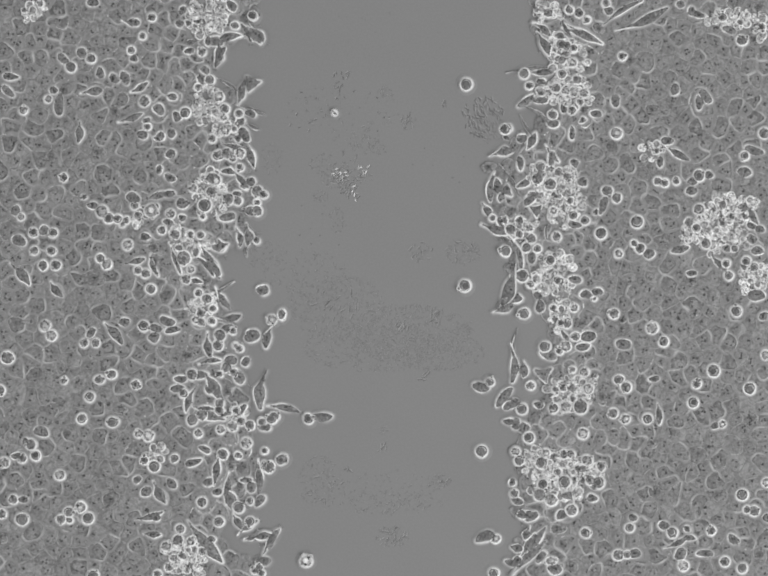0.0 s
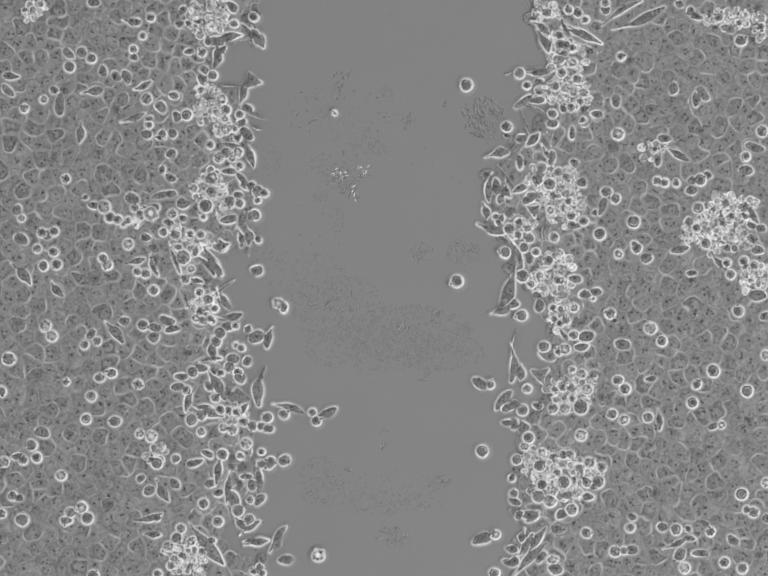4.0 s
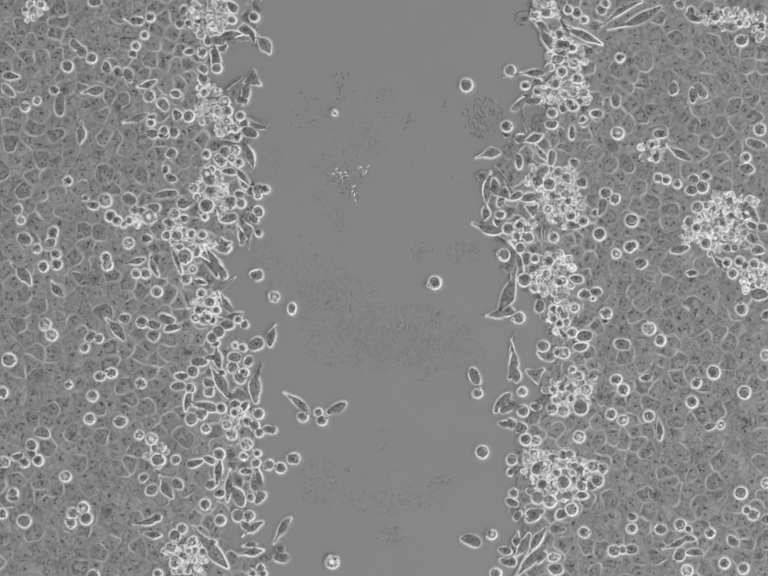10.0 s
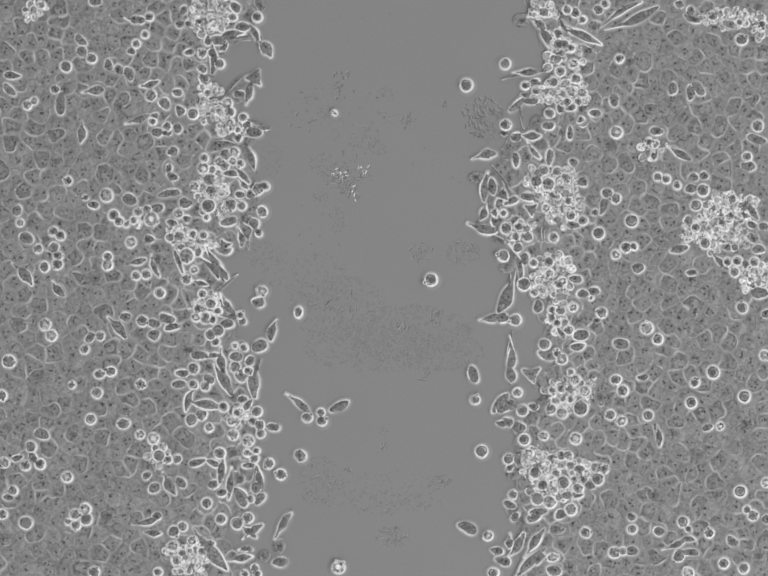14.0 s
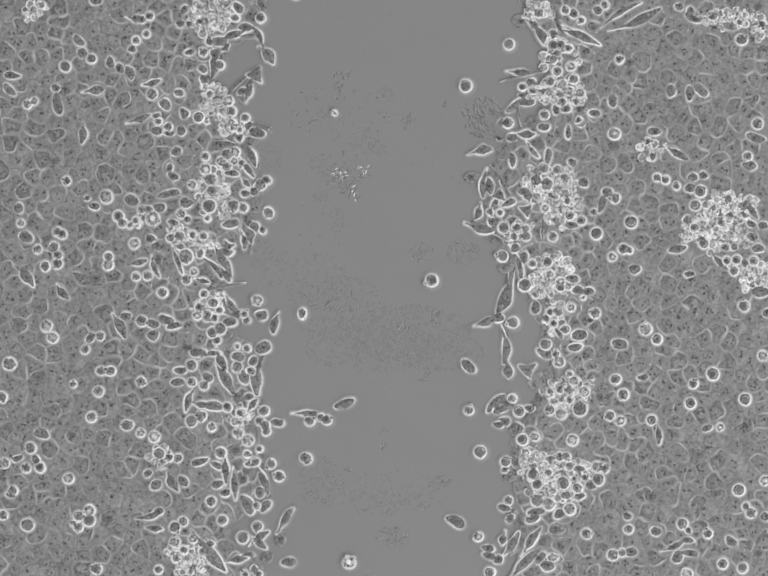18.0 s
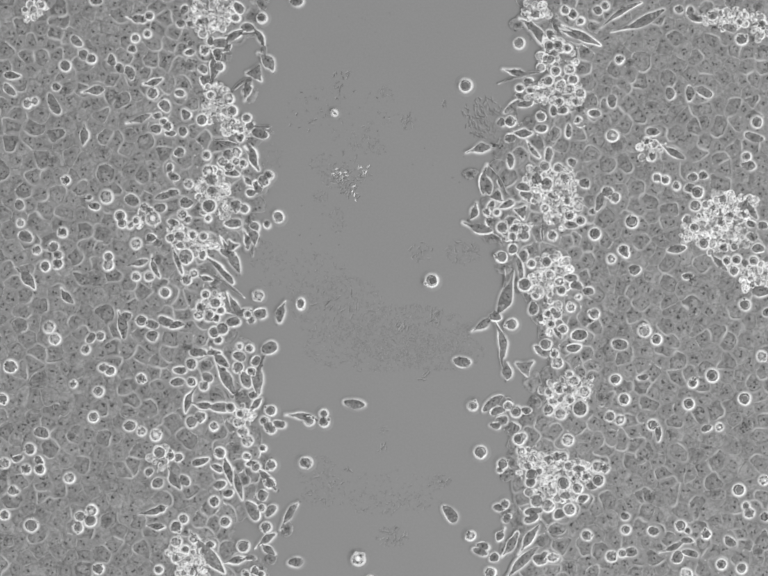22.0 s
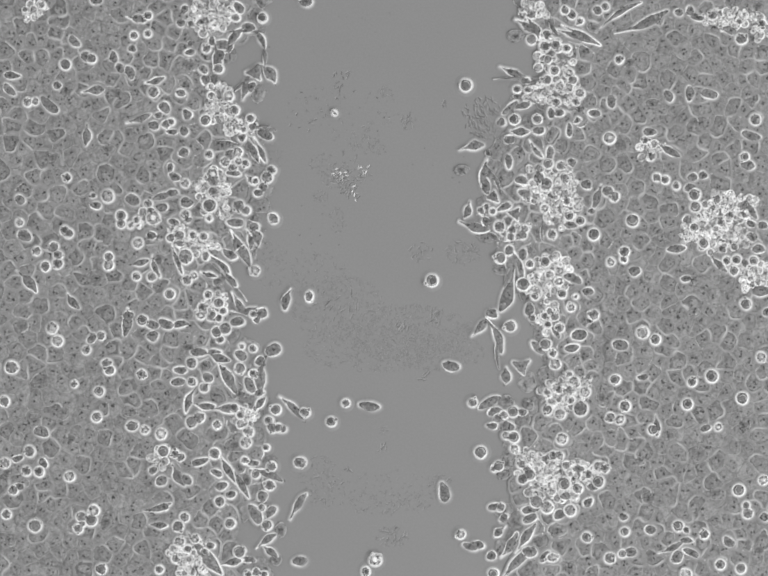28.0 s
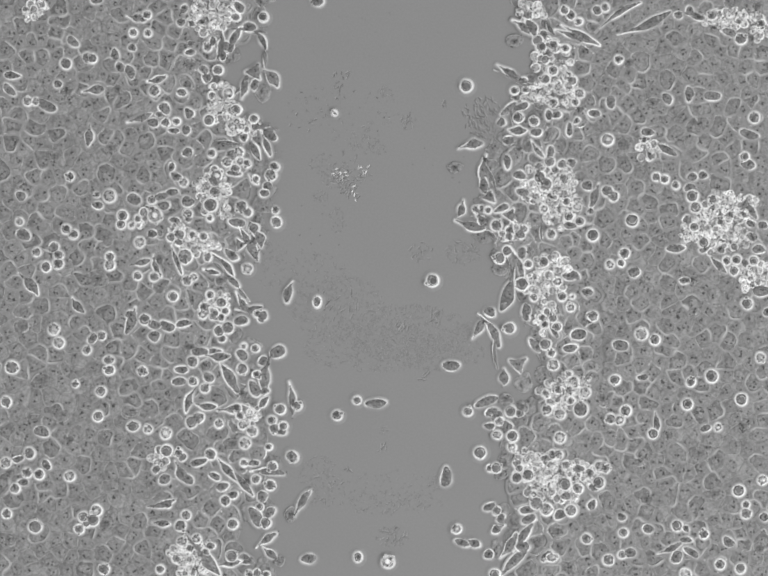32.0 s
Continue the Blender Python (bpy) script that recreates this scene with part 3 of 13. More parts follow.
sheet_cell(-225.0, -254.1)
sheet_cell(-247.0, -251.4)
sheet_cell(-194.7, -262.4)
sheet_cell(-211.2, -259.6)
sheet_cell(-260.7, -270.6)
sheet_cell(-249.7, -273.4)
sheet_cell(-225.0, -284.4)
sheet_cell(-247.0, -298.1)
sheet_cell(-183.7, -204.6)
sheet_cell(-172.7, -185.4)
sheet_cell(220.6, 284.9)
sheet_cell(237.1, 293.2)
sheet_cell(228.8, 265.7)
sheet_cell(248.1, 257.4)
sheet_cell(242.6, 243.7)
sheet_cell(226.1, 246.4)
sheet_cell(228.8, 232.7)
sheet_cell(250.8, 221.7)
sheet_cell(253.6, 232.7)
sheet_cell(237.1, 207.9)
sheet_cell(223.3, 188.7)
sheet_cell(237.1, 195.8)
sheet_cell(248.1, 188.7)
sheet_cell(234.3, 180.4)
sheet_cell(220.6, 174.9)
sheet_cell(206.8, 188.7)
sheet_cell(173.8, 162.8)
sheet_cell(190.3, 169.4)
sheet_cell(242.6, 166.7)
sheet_cell(253.6, 276.7)
sheet_cell(256.3, 306.9)
sheet_cell(234.3, 273.9)
sheet_cell(201.3, 162.8)
sheet_cell(270.1, 304.2)
sheet_cell(289.3, 306.9)
sheet_cell(303.1, 317.9)
sheet_cell(308.6, 301.4)
sheet_cell(327.8, 311.3)
sheet_cell(336.1, 293.2)
sheet_cell(256.3, 295.9)
sheet_cell(264.6, 287.7)
sheet_cell(303.1, 289.3)
sheet_cell(319.6, 295.9)
sheet_cell(349.8, 290.4)
sheet_cell(360.8, 312.4)
sheet_cell(371.8, 290.4)
sheet_cell(396.6, 309.7)
sheet_cell(410.3, 315.2)
sheet_cell(281.1, 287.7)
sheet_cell(283.8, 276.7)
sheet_cell(303.1, 276.7)
sheet_cell(315.2, 273.9)
sheet_cell(327.8, 282.2)
sheet_cell(355.3, 275.6)
sheet_cell(369.1, 278.3)
sheet_cell(385.6, 282.2)
sheet_cell(393.8, 268.4)
sheet_cell(415.8, 279.4)
sheet_cell(429.6, 282.2)
sheet_cell(426.8, 264.0)
sheet_cell(407.6, 264.6)
sheet_cell(380.1, 265.7)
sheet_cell(363.6, 265.7)
sheet_cell(338.8, 265.7)
sheet_cell(350.9, 260.2)
sheet_cell(372.9, 254.7)
sheet_cell(289.3, 254.7)
sheet_cell(311.3, 254.7)
sheet_cell(330.6, 249.2)
sheet_cell(360.8, 249.2)
sheet_cell(391.1, 250.8)
sheet_cell(407.6, 249.2)
sheet_cell(426.8, 249.2)
sheet_cell(261.8, 246.4)
sheet_cell(262.9, 238.2)
sheet_cell(278.3, 238.2)
sheet_cell(289.3, 232.7)
sheet_cell(270.1, 227.2)
sheet_cell(303.1, 235.4)
sheet_cell(305.8, 221.7)
sheet_cell(319.6, 235.4)
sheet_cell(382.8, 235.4)
sheet_cell(402.1, 232.7)
sheet_cell(371.8, 224.4)
sheet_cell(415.8, 235.4)
sheet_cell(429.6, 232.7)
sheet_cell(393.8, 221.7)
sheet_cell(410.3, 218.9)
sheet_cell(286.6, 216.2)
sheet_cell(264.6, 218.9)
sheet_cell(275.6, 206.8)
sheet_cell(297.6, 201.3)
sheet_cell(311.3, 202.4)
sheet_cell(327.8, 199.7)
sheet_cell(325.1, 210.7)
sheet_cell(286.6, 194.2)
sheet_cell(358.1, 202.4)
sheet_cell(377.3, 207.9)
sheet_cell(404.8, 201.3)
sheet_cell(393.8, 205.2)
sheet_cell(424.1, 205.2)
sheet_cell(413.1, 210.7)
sheet_cell(305.8, 188.7)
sheet_cell(336.1, 191.4)
sheet_cell(349.8, 181.5)
sheet_cell(360.8, 185.9)
sheet_cell(377.3, 180.4)
sheet_cell(399.3, 183.2)
sheet_cell(407.6, 174.9)
sheet_cell(385.6, 166.7)
sheet_cell(388.3, 174.9)
sheet_cell(327.8, 173.8)
sheet_cell(308.6, 176.0)
sheet_cell(272.8, 183.2)
sheet_cell(283.8, 177.7)
sheet_cell(333.3, 163.9)
sheet_cell(360.8, 163.9)
sheet_cell(267.3, 163.9)
sheet_cell(344.3, 166.7)
sheet_cell(261.8, 194.2)
sheet_cell(212.3, 141.9)
sheet_cell(223.3, 117.2)
sheet_cell(237.1, 111.7)
sheet_cell(237.1, 136.4)
sheet_cell(250.8, 139.2)
sheet_cell(220.6, 158.4)
sheet_cell(234.3, 150.2)
sheet_cell(250.8, 119.9)
sheet_cell(237.1, 97.9)
sheet_cell(228.8, 81.4)
sheet_cell(248.1, 78.7)
sheet_cell(204.1, 67.7)
sheet_cell(226.1, 64.9)
sheet_cell(217.8, 53.9)
sheet_cell(206.8, 51.2)
sheet_cell(204.1, 34.7)
sheet_cell(217.8, 23.7)
sheet_cell(226.1, 51.2)
sheet_cell(215.1, 40.2)
sheet_cell(209.6, 7.2)
sheet_cell(226.1, 12.7)
sheet_cell(237.1, 15.4)
sheet_cell(245.3, 37.4)
sheet_cell(242.6, 23.7)
sheet_cell(253.6, 4.4)
sheet_cell(250.8, 53.9)
sheet_cell(231.6, 4.4)
sheet_cell(201.3, 81.4)
sheet_cell(256.3, 141.9)
sheet_cell(272.8, 139.2)
sheet_cell(283.8, 144.7)
sheet_cell(303.1, 136.4)
sheet_cell(325.1, 136.4)
sheet_cell(341.6, 133.7)
sheet_cell(352.6, 150.2)
sheet_cell(360.8, 139.2)
sheet_cell(377.3, 144.7)
sheet_cell(382.8, 133.7)
sheet_cell(396.6, 133.7)
sheet_cell(424.1, 141.9)
sheet_cell(393.8, 155.7)
sheet_cell(264.6, 125.4)
sheet_cell(289.3, 128.2)
sheet_cell(264.6, 111.7)
sheet_cell(283.8, 115.5)
sheet_cell(305.8, 111.7)
sheet_cell(333.3, 108.9)
sheet_cell(319.6, 100.7)
sheet_cell(377.3, 117.2)
sheet_cell(402.1, 122.7)
sheet_cell(418.6, 119.9)
sheet_cell(426.8, 108.9)
sheet_cell(402.1, 111.7)
sheet_cell(264.6, 95.2)
sheet_cell(286.6, 89.7)
sheet_cell(297.6, 95.2)
sheet_cell(322.3, 89.7)
sheet_cell(300.3, 81.4)
sheet_cell(259.1, 62.2)
sheet_cell(289.3, 70.4)
sheet_cell(305.8, 64.9)
sheet_cell(325.1, 59.4)
sheet_cell(319.6, 73.2)
sheet_cell(275.6, 59.4)
sheet_cell(311.3, 53.9)
sheet_cell(300.3, 42.9)
sheet_cell(336.1, 34.7)
sheet_cell(319.6, 29.2)
sheet_cell(308.6, 37.4)
sheet_cell(283.8, 23.7)
sheet_cell(294.8, 40.2)
sheet_cell(261.8, 26.4)
sheet_cell(270.1, 23.7)
sheet_cell(275.6, 9.9)
sheet_cell(300.3, 12.7)
sheet_cell(289.3, 7.2)
sheet_cell(322.3, 4.4)
sheet_cell(344.3, 12.7)
sheet_cell(369.1, 15.4)
sheet_cell(360.8, 26.4)
sheet_cell(388.3, 4.4)
sheet_cell(360.8, 1.7)
sheet_cell(264.6, 48.4)
sheet_cell(228.8, -34.1)
sheet_cell(237.1, -42.4)
sheet_cell(250.8, -36.9)
sheet_cell(256.3, -45.1)
sheet_cell(242.6, -61.6)
sheet_cell(256.3, -17.6)
sheet_cell(228.8, -75.4)
sheet_cell(242.6, -75.4)
sheet_cell(217.8, -80.9)
sheet_cell(209.6, -64.4)
sheet_cell(234.3, -86.4)
sheet_cell(253.6, -94.6)
sheet_cell(234.3, -100.1)
sheet_cell(248.1, -111.1)
sheet_cell(242.6, -122.1)
sheet_cell(253.6, -124.9)
sheet_cell(231.6, -124.9)
sheet_cell(228.8, -138.6)
sheet_cell(245.3, -141.4)
sheet_cell(259.1, -138.6)
sheet_cell(239.8, -149.6)
sheet_cell(209.6, -148.5)
sheet_cell(220.6, -155.1)
sheet_cell(253.6, -152.4)
sheet_cell(165.6, -144.1)
sheet_cell(176.6, -105.6)
sheet_cell(193.1, -100.1)
sheet_cell(267.3, 1.7)
sheet_cell(270.1, -17.6)
sheet_cell(264.6, -34.1)
sheet_cell(294.8, -1.1)
sheet_cell(308.6, -9.4)
sheet_cell(319.6, -14.9)
sheet_cell(325.1, -25.9)
sheet_cell(333.3, -31.4)
sheet_cell(336.1, -1.1)
sheet_cell(349.8, -17.6)
sheet_cell(358.1, -6.6)
sheet_cell(366.3, -25.9)
sheet_cell(385.6, -1.1)
sheet_cell(388.3, -9.4)
sheet_cell(369.1, -12.1)
sheet_cell(380.1, -31.4)
sheet_cell(360.8, -36.9)
sheet_cell(399.3, 1.7)
sheet_cell(415.8, -20.4)
sheet_cell(396.6, -45.1)
sheet_cell(413.1, -34.1)
sheet_cell(424.1, -34.1)
sheet_cell(270.1, -47.9)
sheet_cell(272.8, -56.1)
sheet_cell(300.3, -28.6)
sheet_cell(319.6, -45.1)
sheet_cell(333.3, -47.9)
sheet_cell(341.6, -42.4)
sheet_cell(352.6, -47.9)
sheet_cell(358.1, -56.1)
sheet_cell(374.6, -50.6)
sheet_cell(388.3, -58.9)
sheet_cell(404.8, -58.9)
sheet_cell(421.3, -58.9)
sheet_cell(289.3, -58.9)
sheet_cell(270.1, -75.4)
sheet_cell(292.1, -72.6)
sheet_cell(316.8, -71.5)
sheet_cell(314.1, -80.9)
sheet_cell(344.3, -66.0)
sheet_cell(349.8, -80.9)
sheet_cell(369.1, -75.4)
sheet_cell(330.6, -83.6)
sheet_cell(388.3, -83.6)
sheet_cell(399.3, -75.4)
sheet_cell(415.8, -83.6)
sheet_cell(429.6, -91.9)
sheet_cell(289.3, -83.6)
sheet_cell(303.1, -94.6)
sheet_cell(275.6, -91.9)
sheet_cell(314.1, -105.6)
sheet_cell(322.3, -111.1)
sheet_cell(330.6, -100.1)
sheet_cell(344.3, -94.6)
sheet_cell(292.1, -108.4)
sheet_cell(308.6, -108.4)
sheet_cell(360.8, -108.4)
sheet_cell(374.6, -111.1)
sheet_cell(385.6, -116.6)
sheet_cell(415.8, -108.4)
sheet_cell(402.1, -97.4)
sheet_cell(278.3, -124.9)
sheet_cell(297.6, -130.4)
sheet_cell(319.6, -122.1)
sheet_cell(333.3, -135.9)
sheet_cell(360.8, -124.9)
sheet_cell(371.8, -116.6)
sheet_cell(261.8, -127.6)
sheet_cell(281.1, -135.9)
sheet_cell(319.6, -138.6)
sheet_cell(355.3, -141.4)
sheet_cell(371.8, -138.6)
sheet_cell(391.1, -133.1)
sheet_cell(407.6, -137.5)
sheet_cell(424.1, -133.1)
sheet_cell(426.8, -149.6)
sheet_cell(393.8, -146.9)
sheet_cell(344.3, -146.9)
sheet_cell(327.8, -149.6)
sheet_cell(308.6, -155.1)
sheet_cell(278.3, -149.6)
sheet_cell(294.8, -157.9)
sheet_cell(421.3, -122.1)
sheet_cell(151.8, -188.1)
sheet_cell(160.1, -218.4)
sheet_cell(168.3, -248.6)
sheet_cell(157.3, -259.6)
sheet_cell(179.3, -284.4)
sheet_cell(198.6, -270.6)
sheet_cell(215.1, -267.9)
sheet_cell(201.3, -254.1)
sheet_cell(190.3, -254.1)
sheet_cell(226.1, -240.4)
sheet_cell(239.8, -245.9)
sheet_cell(248.1, -259.6)
sheet_cell(256.3, -256.9)
sheet_cell(237.1, -276.1)
sheet_cell(212.3, -295.4)
sheet_cell(242.6, -295.4)
sheet_cell(231.6, -306.4)
sheet_cell(223.3, -317.4)
sheet_cell(209.6, -314.6)
sheet_cell(253.6, -309.1)
sheet_cell(234.3, -317.4)
sheet_cell(190.3, -317.4)
sheet_cell(201.3, -289.9)
sheet_cell(160.1, -300.9)
sheet_cell(146.3, -292.6)
sheet_cell(253.6, -160.6)
sheet_cell(239.8, -171.6)
sheet_cell(228.8, -166.1)
sheet_cell(248.1, -182.6)
sheet_cell(245.3, -193.6)
sheet_cell(215.1, -188.1)
sheet_cell(226.1, -179.9)
sheet_cell(201.3, -171.6)
sheet_cell(168.3, -166.1)
sheet_cell(261.8, -212.9)
sheet_cell(256.3, -166.1)
sheet_cell(281.1, -160.6)
sheet_cell(297.6, -163.4)
sheet_cell(327.8, -163.4)
sheet_cell(352.6, -163.4)
sheet_cell(369.1, -168.9)
sheet_cell(402.1, -160.6)
sheet_cell(424.1, -166.1)
sheet_cell(283.8, -174.4)
sheet_cell(311.3, -177.1)
sheet_cell(333.3, -185.4)
sheet_cell(344.3, -174.4)
sheet_cell(352.6, -189.2)
sheet_cell(393.8, -178.2)
sheet_cell(410.3, -179.9)
sheet_cell(374.6, -193.6)
sheet_cell(429.6, -182.6)
sheet_cell(261.8, -193.6)
sheet_cell(278.3, -196.4)
sheet_cell(308.6, -193.6)
sheet_cell(270.1, -207.4)
sheet_cell(283.8, -218.4)
sheet_cell(300.3, -212.9)
sheet_cell(319.6, -221.1)
sheet_cell(336.1, -204.6)
sheet_cell(345.4, -207.4)
sheet_cell(358.1, -201.9)
sheet_cell(352.6, -221.1)
sheet_cell(371.8, -218.4)
sheet_cell(413.1, -207.4)
sheet_cell(393.8, -196.4)
sheet_cell(424.1, -196.4)
sheet_cell(385.6, -210.1)
sheet_cell(267.3, -226.6)
sheet_cell(292.1, -234.9)
sheet_cell(325.1, -229.4)
sheet_cell(338.8, -232.1)
sheet_cell(374.6, -232.1)
sheet_cell(415.8, -221.1)
sheet_cell(393.8, -243.1)
sheet_cell(267.3, -245.9)
sheet_cell(281.1, -243.1)
sheet_cell(297.6, -248.6)
sheet_cell(311.3, -256.9)
sheet_cell(338.8, -251.4)
sheet_cell(352.6, -245.9)
sheet_cell(363.6, -251.4)
sheet_cell(426.8, -234.9)
sheet_cell(256.3, -259.6)
sheet_cell(272.8, -259.6)
sheet_cell(289.3, -270.6)
sheet_cell(308.6, -273.4)
sheet_cell(322.3, -281.6)
sheet_cell(374.6, -262.4)
sheet_cell(388.3, -259.6)
sheet_cell(402.1, -262.4)
sheet_cell(404.8, -276.1)
sheet_cell(415.8, -273.4)
sheet_cell(360.8, -287.1)
sheet_cell(374.6, -278.9)
sheet_cell(371.8, -295.4)
sheet_cell(385.6, -292.6)
sheet_cell(391.1, -284.4)
sheet_cell(404.8, -287.1)
sheet_cell(426.8, -284.4)
sheet_cell(344.3, -286.0)
sheet_cell(330.6, -298.1)
sheet_cell(344.3, -297.0)
sheet_cell(311.3, -292.6)
sheet_cell(294.8, -284.4)
sheet_cell(305.8, -300.9)
sheet_cell(283.8, -303.6)
sheet_cell(261.8, -306.4)
sheet_cell(272.8, -309.1)
sheet_cell(314.1, -314.6)
sheet_cell(344.3, -311.9)
sheet_cell(360.8, -317.4)
sheet_cell(402.1, -300.9)
sheet_cell(421.3, -300.9)
sheet_cell(426.8, -317.4)
sheet_cell(250.8, -320.1)
sheet_cell(283.8, -317.4)
sheet_cell(300.3, -320.1)
sheet_cell(388.3, -317.4)
sheet_cell(327.8, -306.4)
sheet_cell(275.6, -281.6)
sheet_cell(261.8, -281.6)
# between and beyond them the sheet goes on
rnd = np.random.RandomState(7)
for _ in range(60000):
    p = rnd.uniform((-490, -385), (490, 385))
    sheet_cell(p[0], p[1], 13.8 * rnd.uniform(0.92, 1.2), p[0] < bound(p[1], LEFT_X) or p[0] > bound(p[1], RIGHT_X))


def tile_of(p):
    """The region nearer to p than to any other seed, with its corners rounded, about p."""
    poly = [np.array(c, float) for c in ((-26, -26), (26, -26), (26, 26), (-26, 26))]
    cx, cy = int(p[0] // 25), int(p[1] // 25)
    for i in range(-2, 3):
        for j in range(-2, 3):
            for q, _ in grid.get((cx + i, cy + j), ()):
                d = q - p
                ll = d @ d
                if 0 < ll < 2500:
                    kept = []
                    for k in range(len(poly)):
                        u, w = poly[k - 1], poly[k]
                        su, sw = u @ d - ll / 2, w @ d - ll / 2
                        if (su <= 0) != (sw <= 0):
                            kept.append(u + (w - u) * su / (su - sw))
                        if sw <= 0:
                            kept.append(w)
                    poly = kept
    poly = smoothed(poly, 0.2, 2)
    ring = np.vstack([poly, poly[:1]])
    way = np.concatenate([[0], np.cumsum(np.linalg.norm(np.diff(ring, axis=0), axis=1))])
    at = np.linspace(0, way[-1], 24, endpoint=False)
    loop = np.stack([np.interp(at, way, ring[:, 0]), np.interp(at, way, ring[:, 1])], 1)
    sway = [noise.noise_vector(Vector(((p[0] + q[0]) / 7, (p[1] + q[1]) / 7, 0))) for q in loop]
    return (loop + np.array([(v.x, v.y) for v in sway]) * 1.6) * 1.04


def flat_parts(p, loop, rnd, at=(0, 0), line=0.6, low=0.1):
    """The soups of one flat cell: body, membrane, nucleus and nucleoli."""
    body, edge, core, grains, envelope, dots = Soup(), Soup(), Soup(), Soup(), Soup(), []
    h = rnd.uniform(1.5, 2.1)
    body.dome(loop, h, at, 0, ((1, 0), (0.97, 0.55), (0.8, 0.7), (0.55, 0.9)))
    edge.tube(loop, uneven(len(loop), rnd.randrange(10 ** 6), low, line), h * 0.7, at, 4)
    r = min(np.linalg.norm(loop, axis=1).min() * 0.7, 6.8)
    turn, c = rnd.uniform(0, 3), (at[0] + rnd.uniform(-1.5, 1.5), at[1] + rnd.uniform(-1.5, 1.5))
    oval = ellipse(r * rnd.uniform(1.0, 1.3), r * rnd.uniform(0.72, 0.95), turn, 14)
    core.dome(oval, 0.7, c, h - 0.25)
    envelope.tube(oval, uneven(14, rnd.randrange(10 ** 6), -0.3, 0.42), h + 0.05, c, 4)
    for _ in range(rnd.choice((2, 2, 3, 3, 4))):
        s = Soup()
        u, w = rnd.uniform(0, 6.28), r * rnd.uniform(0.4, 0.92)
        s.dome(ellipse(rnd.uniform(1.1, 2.0), rnd.uniform(0.9, 1.25), rnd.uniform(0, 3), 8), 0.6, (c[0] + w * math.cos(u), c[1] + w * math.sin(u)), h + 0.35, ((1, 0),))
        dots.append(s)
    for _ in range(rnd.choice((0, 0, 0, 1, 1, 2))):
        c2 = loop[rnd.randrange(len(loop))]
        edge.dome(ellipse(rnd.uniform(0.7, 1.3), rnd.uniform(0.6, 0.9), rnd.uniform(0, 3), 8), 0.9, (at[0] + c2[0], at[1] + c2[1]), h, ((1, 0), (0.7, 0.8)))
    specks(grains, rnd, loop, h, rnd.randrange(9, 17), 0.58, at)
    return body, edge, core, grains, envelope, dots


def blend(soup, more):
    for points in more.v:
        soup.v.append(points)
    soup.quads += [f + soup.n for f in more.quads]
    soup.tris += [f + soup.n for f in more.tris]
    soup.n += more.n


flat_cells, sheets = [], {}
sheet_seeds = [p for p, side in seeds if side]


sheet_seeds.sort(key=depth)
for number, p in enumerate(sheet_seeds):
    rnd = random.Random(1000 + number)
    loop = tile_of(p)
    tense = rnd.random() < 0.36
    if number < 275:
        crowded = depth(p) < 55
        root = tagged(new("flat_cell"), "dark grey spread cell with a bright border" if tense else "flat grey spread cell with a faint pale border", "cell", "flat cells of the sheet")
        root.matrix_basis = pose(p[0] * UM, p[1] * UM, 0)
        root.empty_display_size = 4 * UM
        body, edge, core, grains, envelope, dots = flat_parts(p, loop, rnd, (0, 0), 0.6 if depth(p) < 14 else 1.0 if crowded else 0.95 if tense else 0.9, -0.35 if crowded else -0.2 if tense else 0.2)
        part("body", body, TENSE_BODY if tense else EDGE_BODY if crowded else FLAT_BODY, root)
        # DARK_EDGE gives this membrane line the painted bright edge.
        part("membrane", edge, DARK_EDGE if depth(p) > 16 and (crowded or tense) else FLAT_EDGE, root, "thin pale membrane line")
        middle = part("nucleus", core, NUCLEUS if tense or number % 5 == 0 else SHEET_NUCLEUS, root, "faint round nucleus")
        blend(grains, envelope)
        tagged(part("granulation", grains, SHEET_GRANULES, root), kind="stuff")
        for s in dots[1:]:
            blend(dots[0], s)
        part("nucleoli", dots[0], NUCLEOLUS, middle, "small dark nucleoli")
        if (tense or crowded) and depth(p) > 14:
            # Painted glow along the border, swelling and fading round the cell.
            s = Soup()
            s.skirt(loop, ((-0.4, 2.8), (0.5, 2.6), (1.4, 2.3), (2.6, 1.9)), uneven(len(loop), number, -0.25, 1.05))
            part("fringe", s, SHEET_HALO, root, "soft painted halo along the border")
        flat_cells.append((root, p))
    else:
        key = (int((p[0] + 500) // 62), int((p[1] + 400) // 80))
        mid, soups = sheets.setdefault(key, ((key[0] * 62 - 469, key[1] * 80 - 360), [Soup() for _ in range(9)]))
        body, edge, core, grains, envelope, dots = flat_parts(p, loop, rnd, (p[0] - mid[0], p[1] - mid[1]), 0.95 if tense else 0.9, -0.2 if tense else 0.2)
        for one, more in zip((soups[6], soups[7]) if tense else (soups[0], soups[1]), (body, edge)):
            blend(one, more)
        if tense:
            # The same painted border glow, joined patch by patch.
            s = Soup()
            s.skirt(loop + (p - mid), ((-0.4, 2.8), (0.5, 2.6), (1.4, 2.3), (2.6, 1.9)), uneven(len(loop), number, -0.5, 1.0))
            blend(soups[8], s)
        for one, more in zip(soups[2:5], (core, grains, envelope)):
            blend(one, more)
        for s in dots:
            blend(soups[5], s)
sheet_patches = []
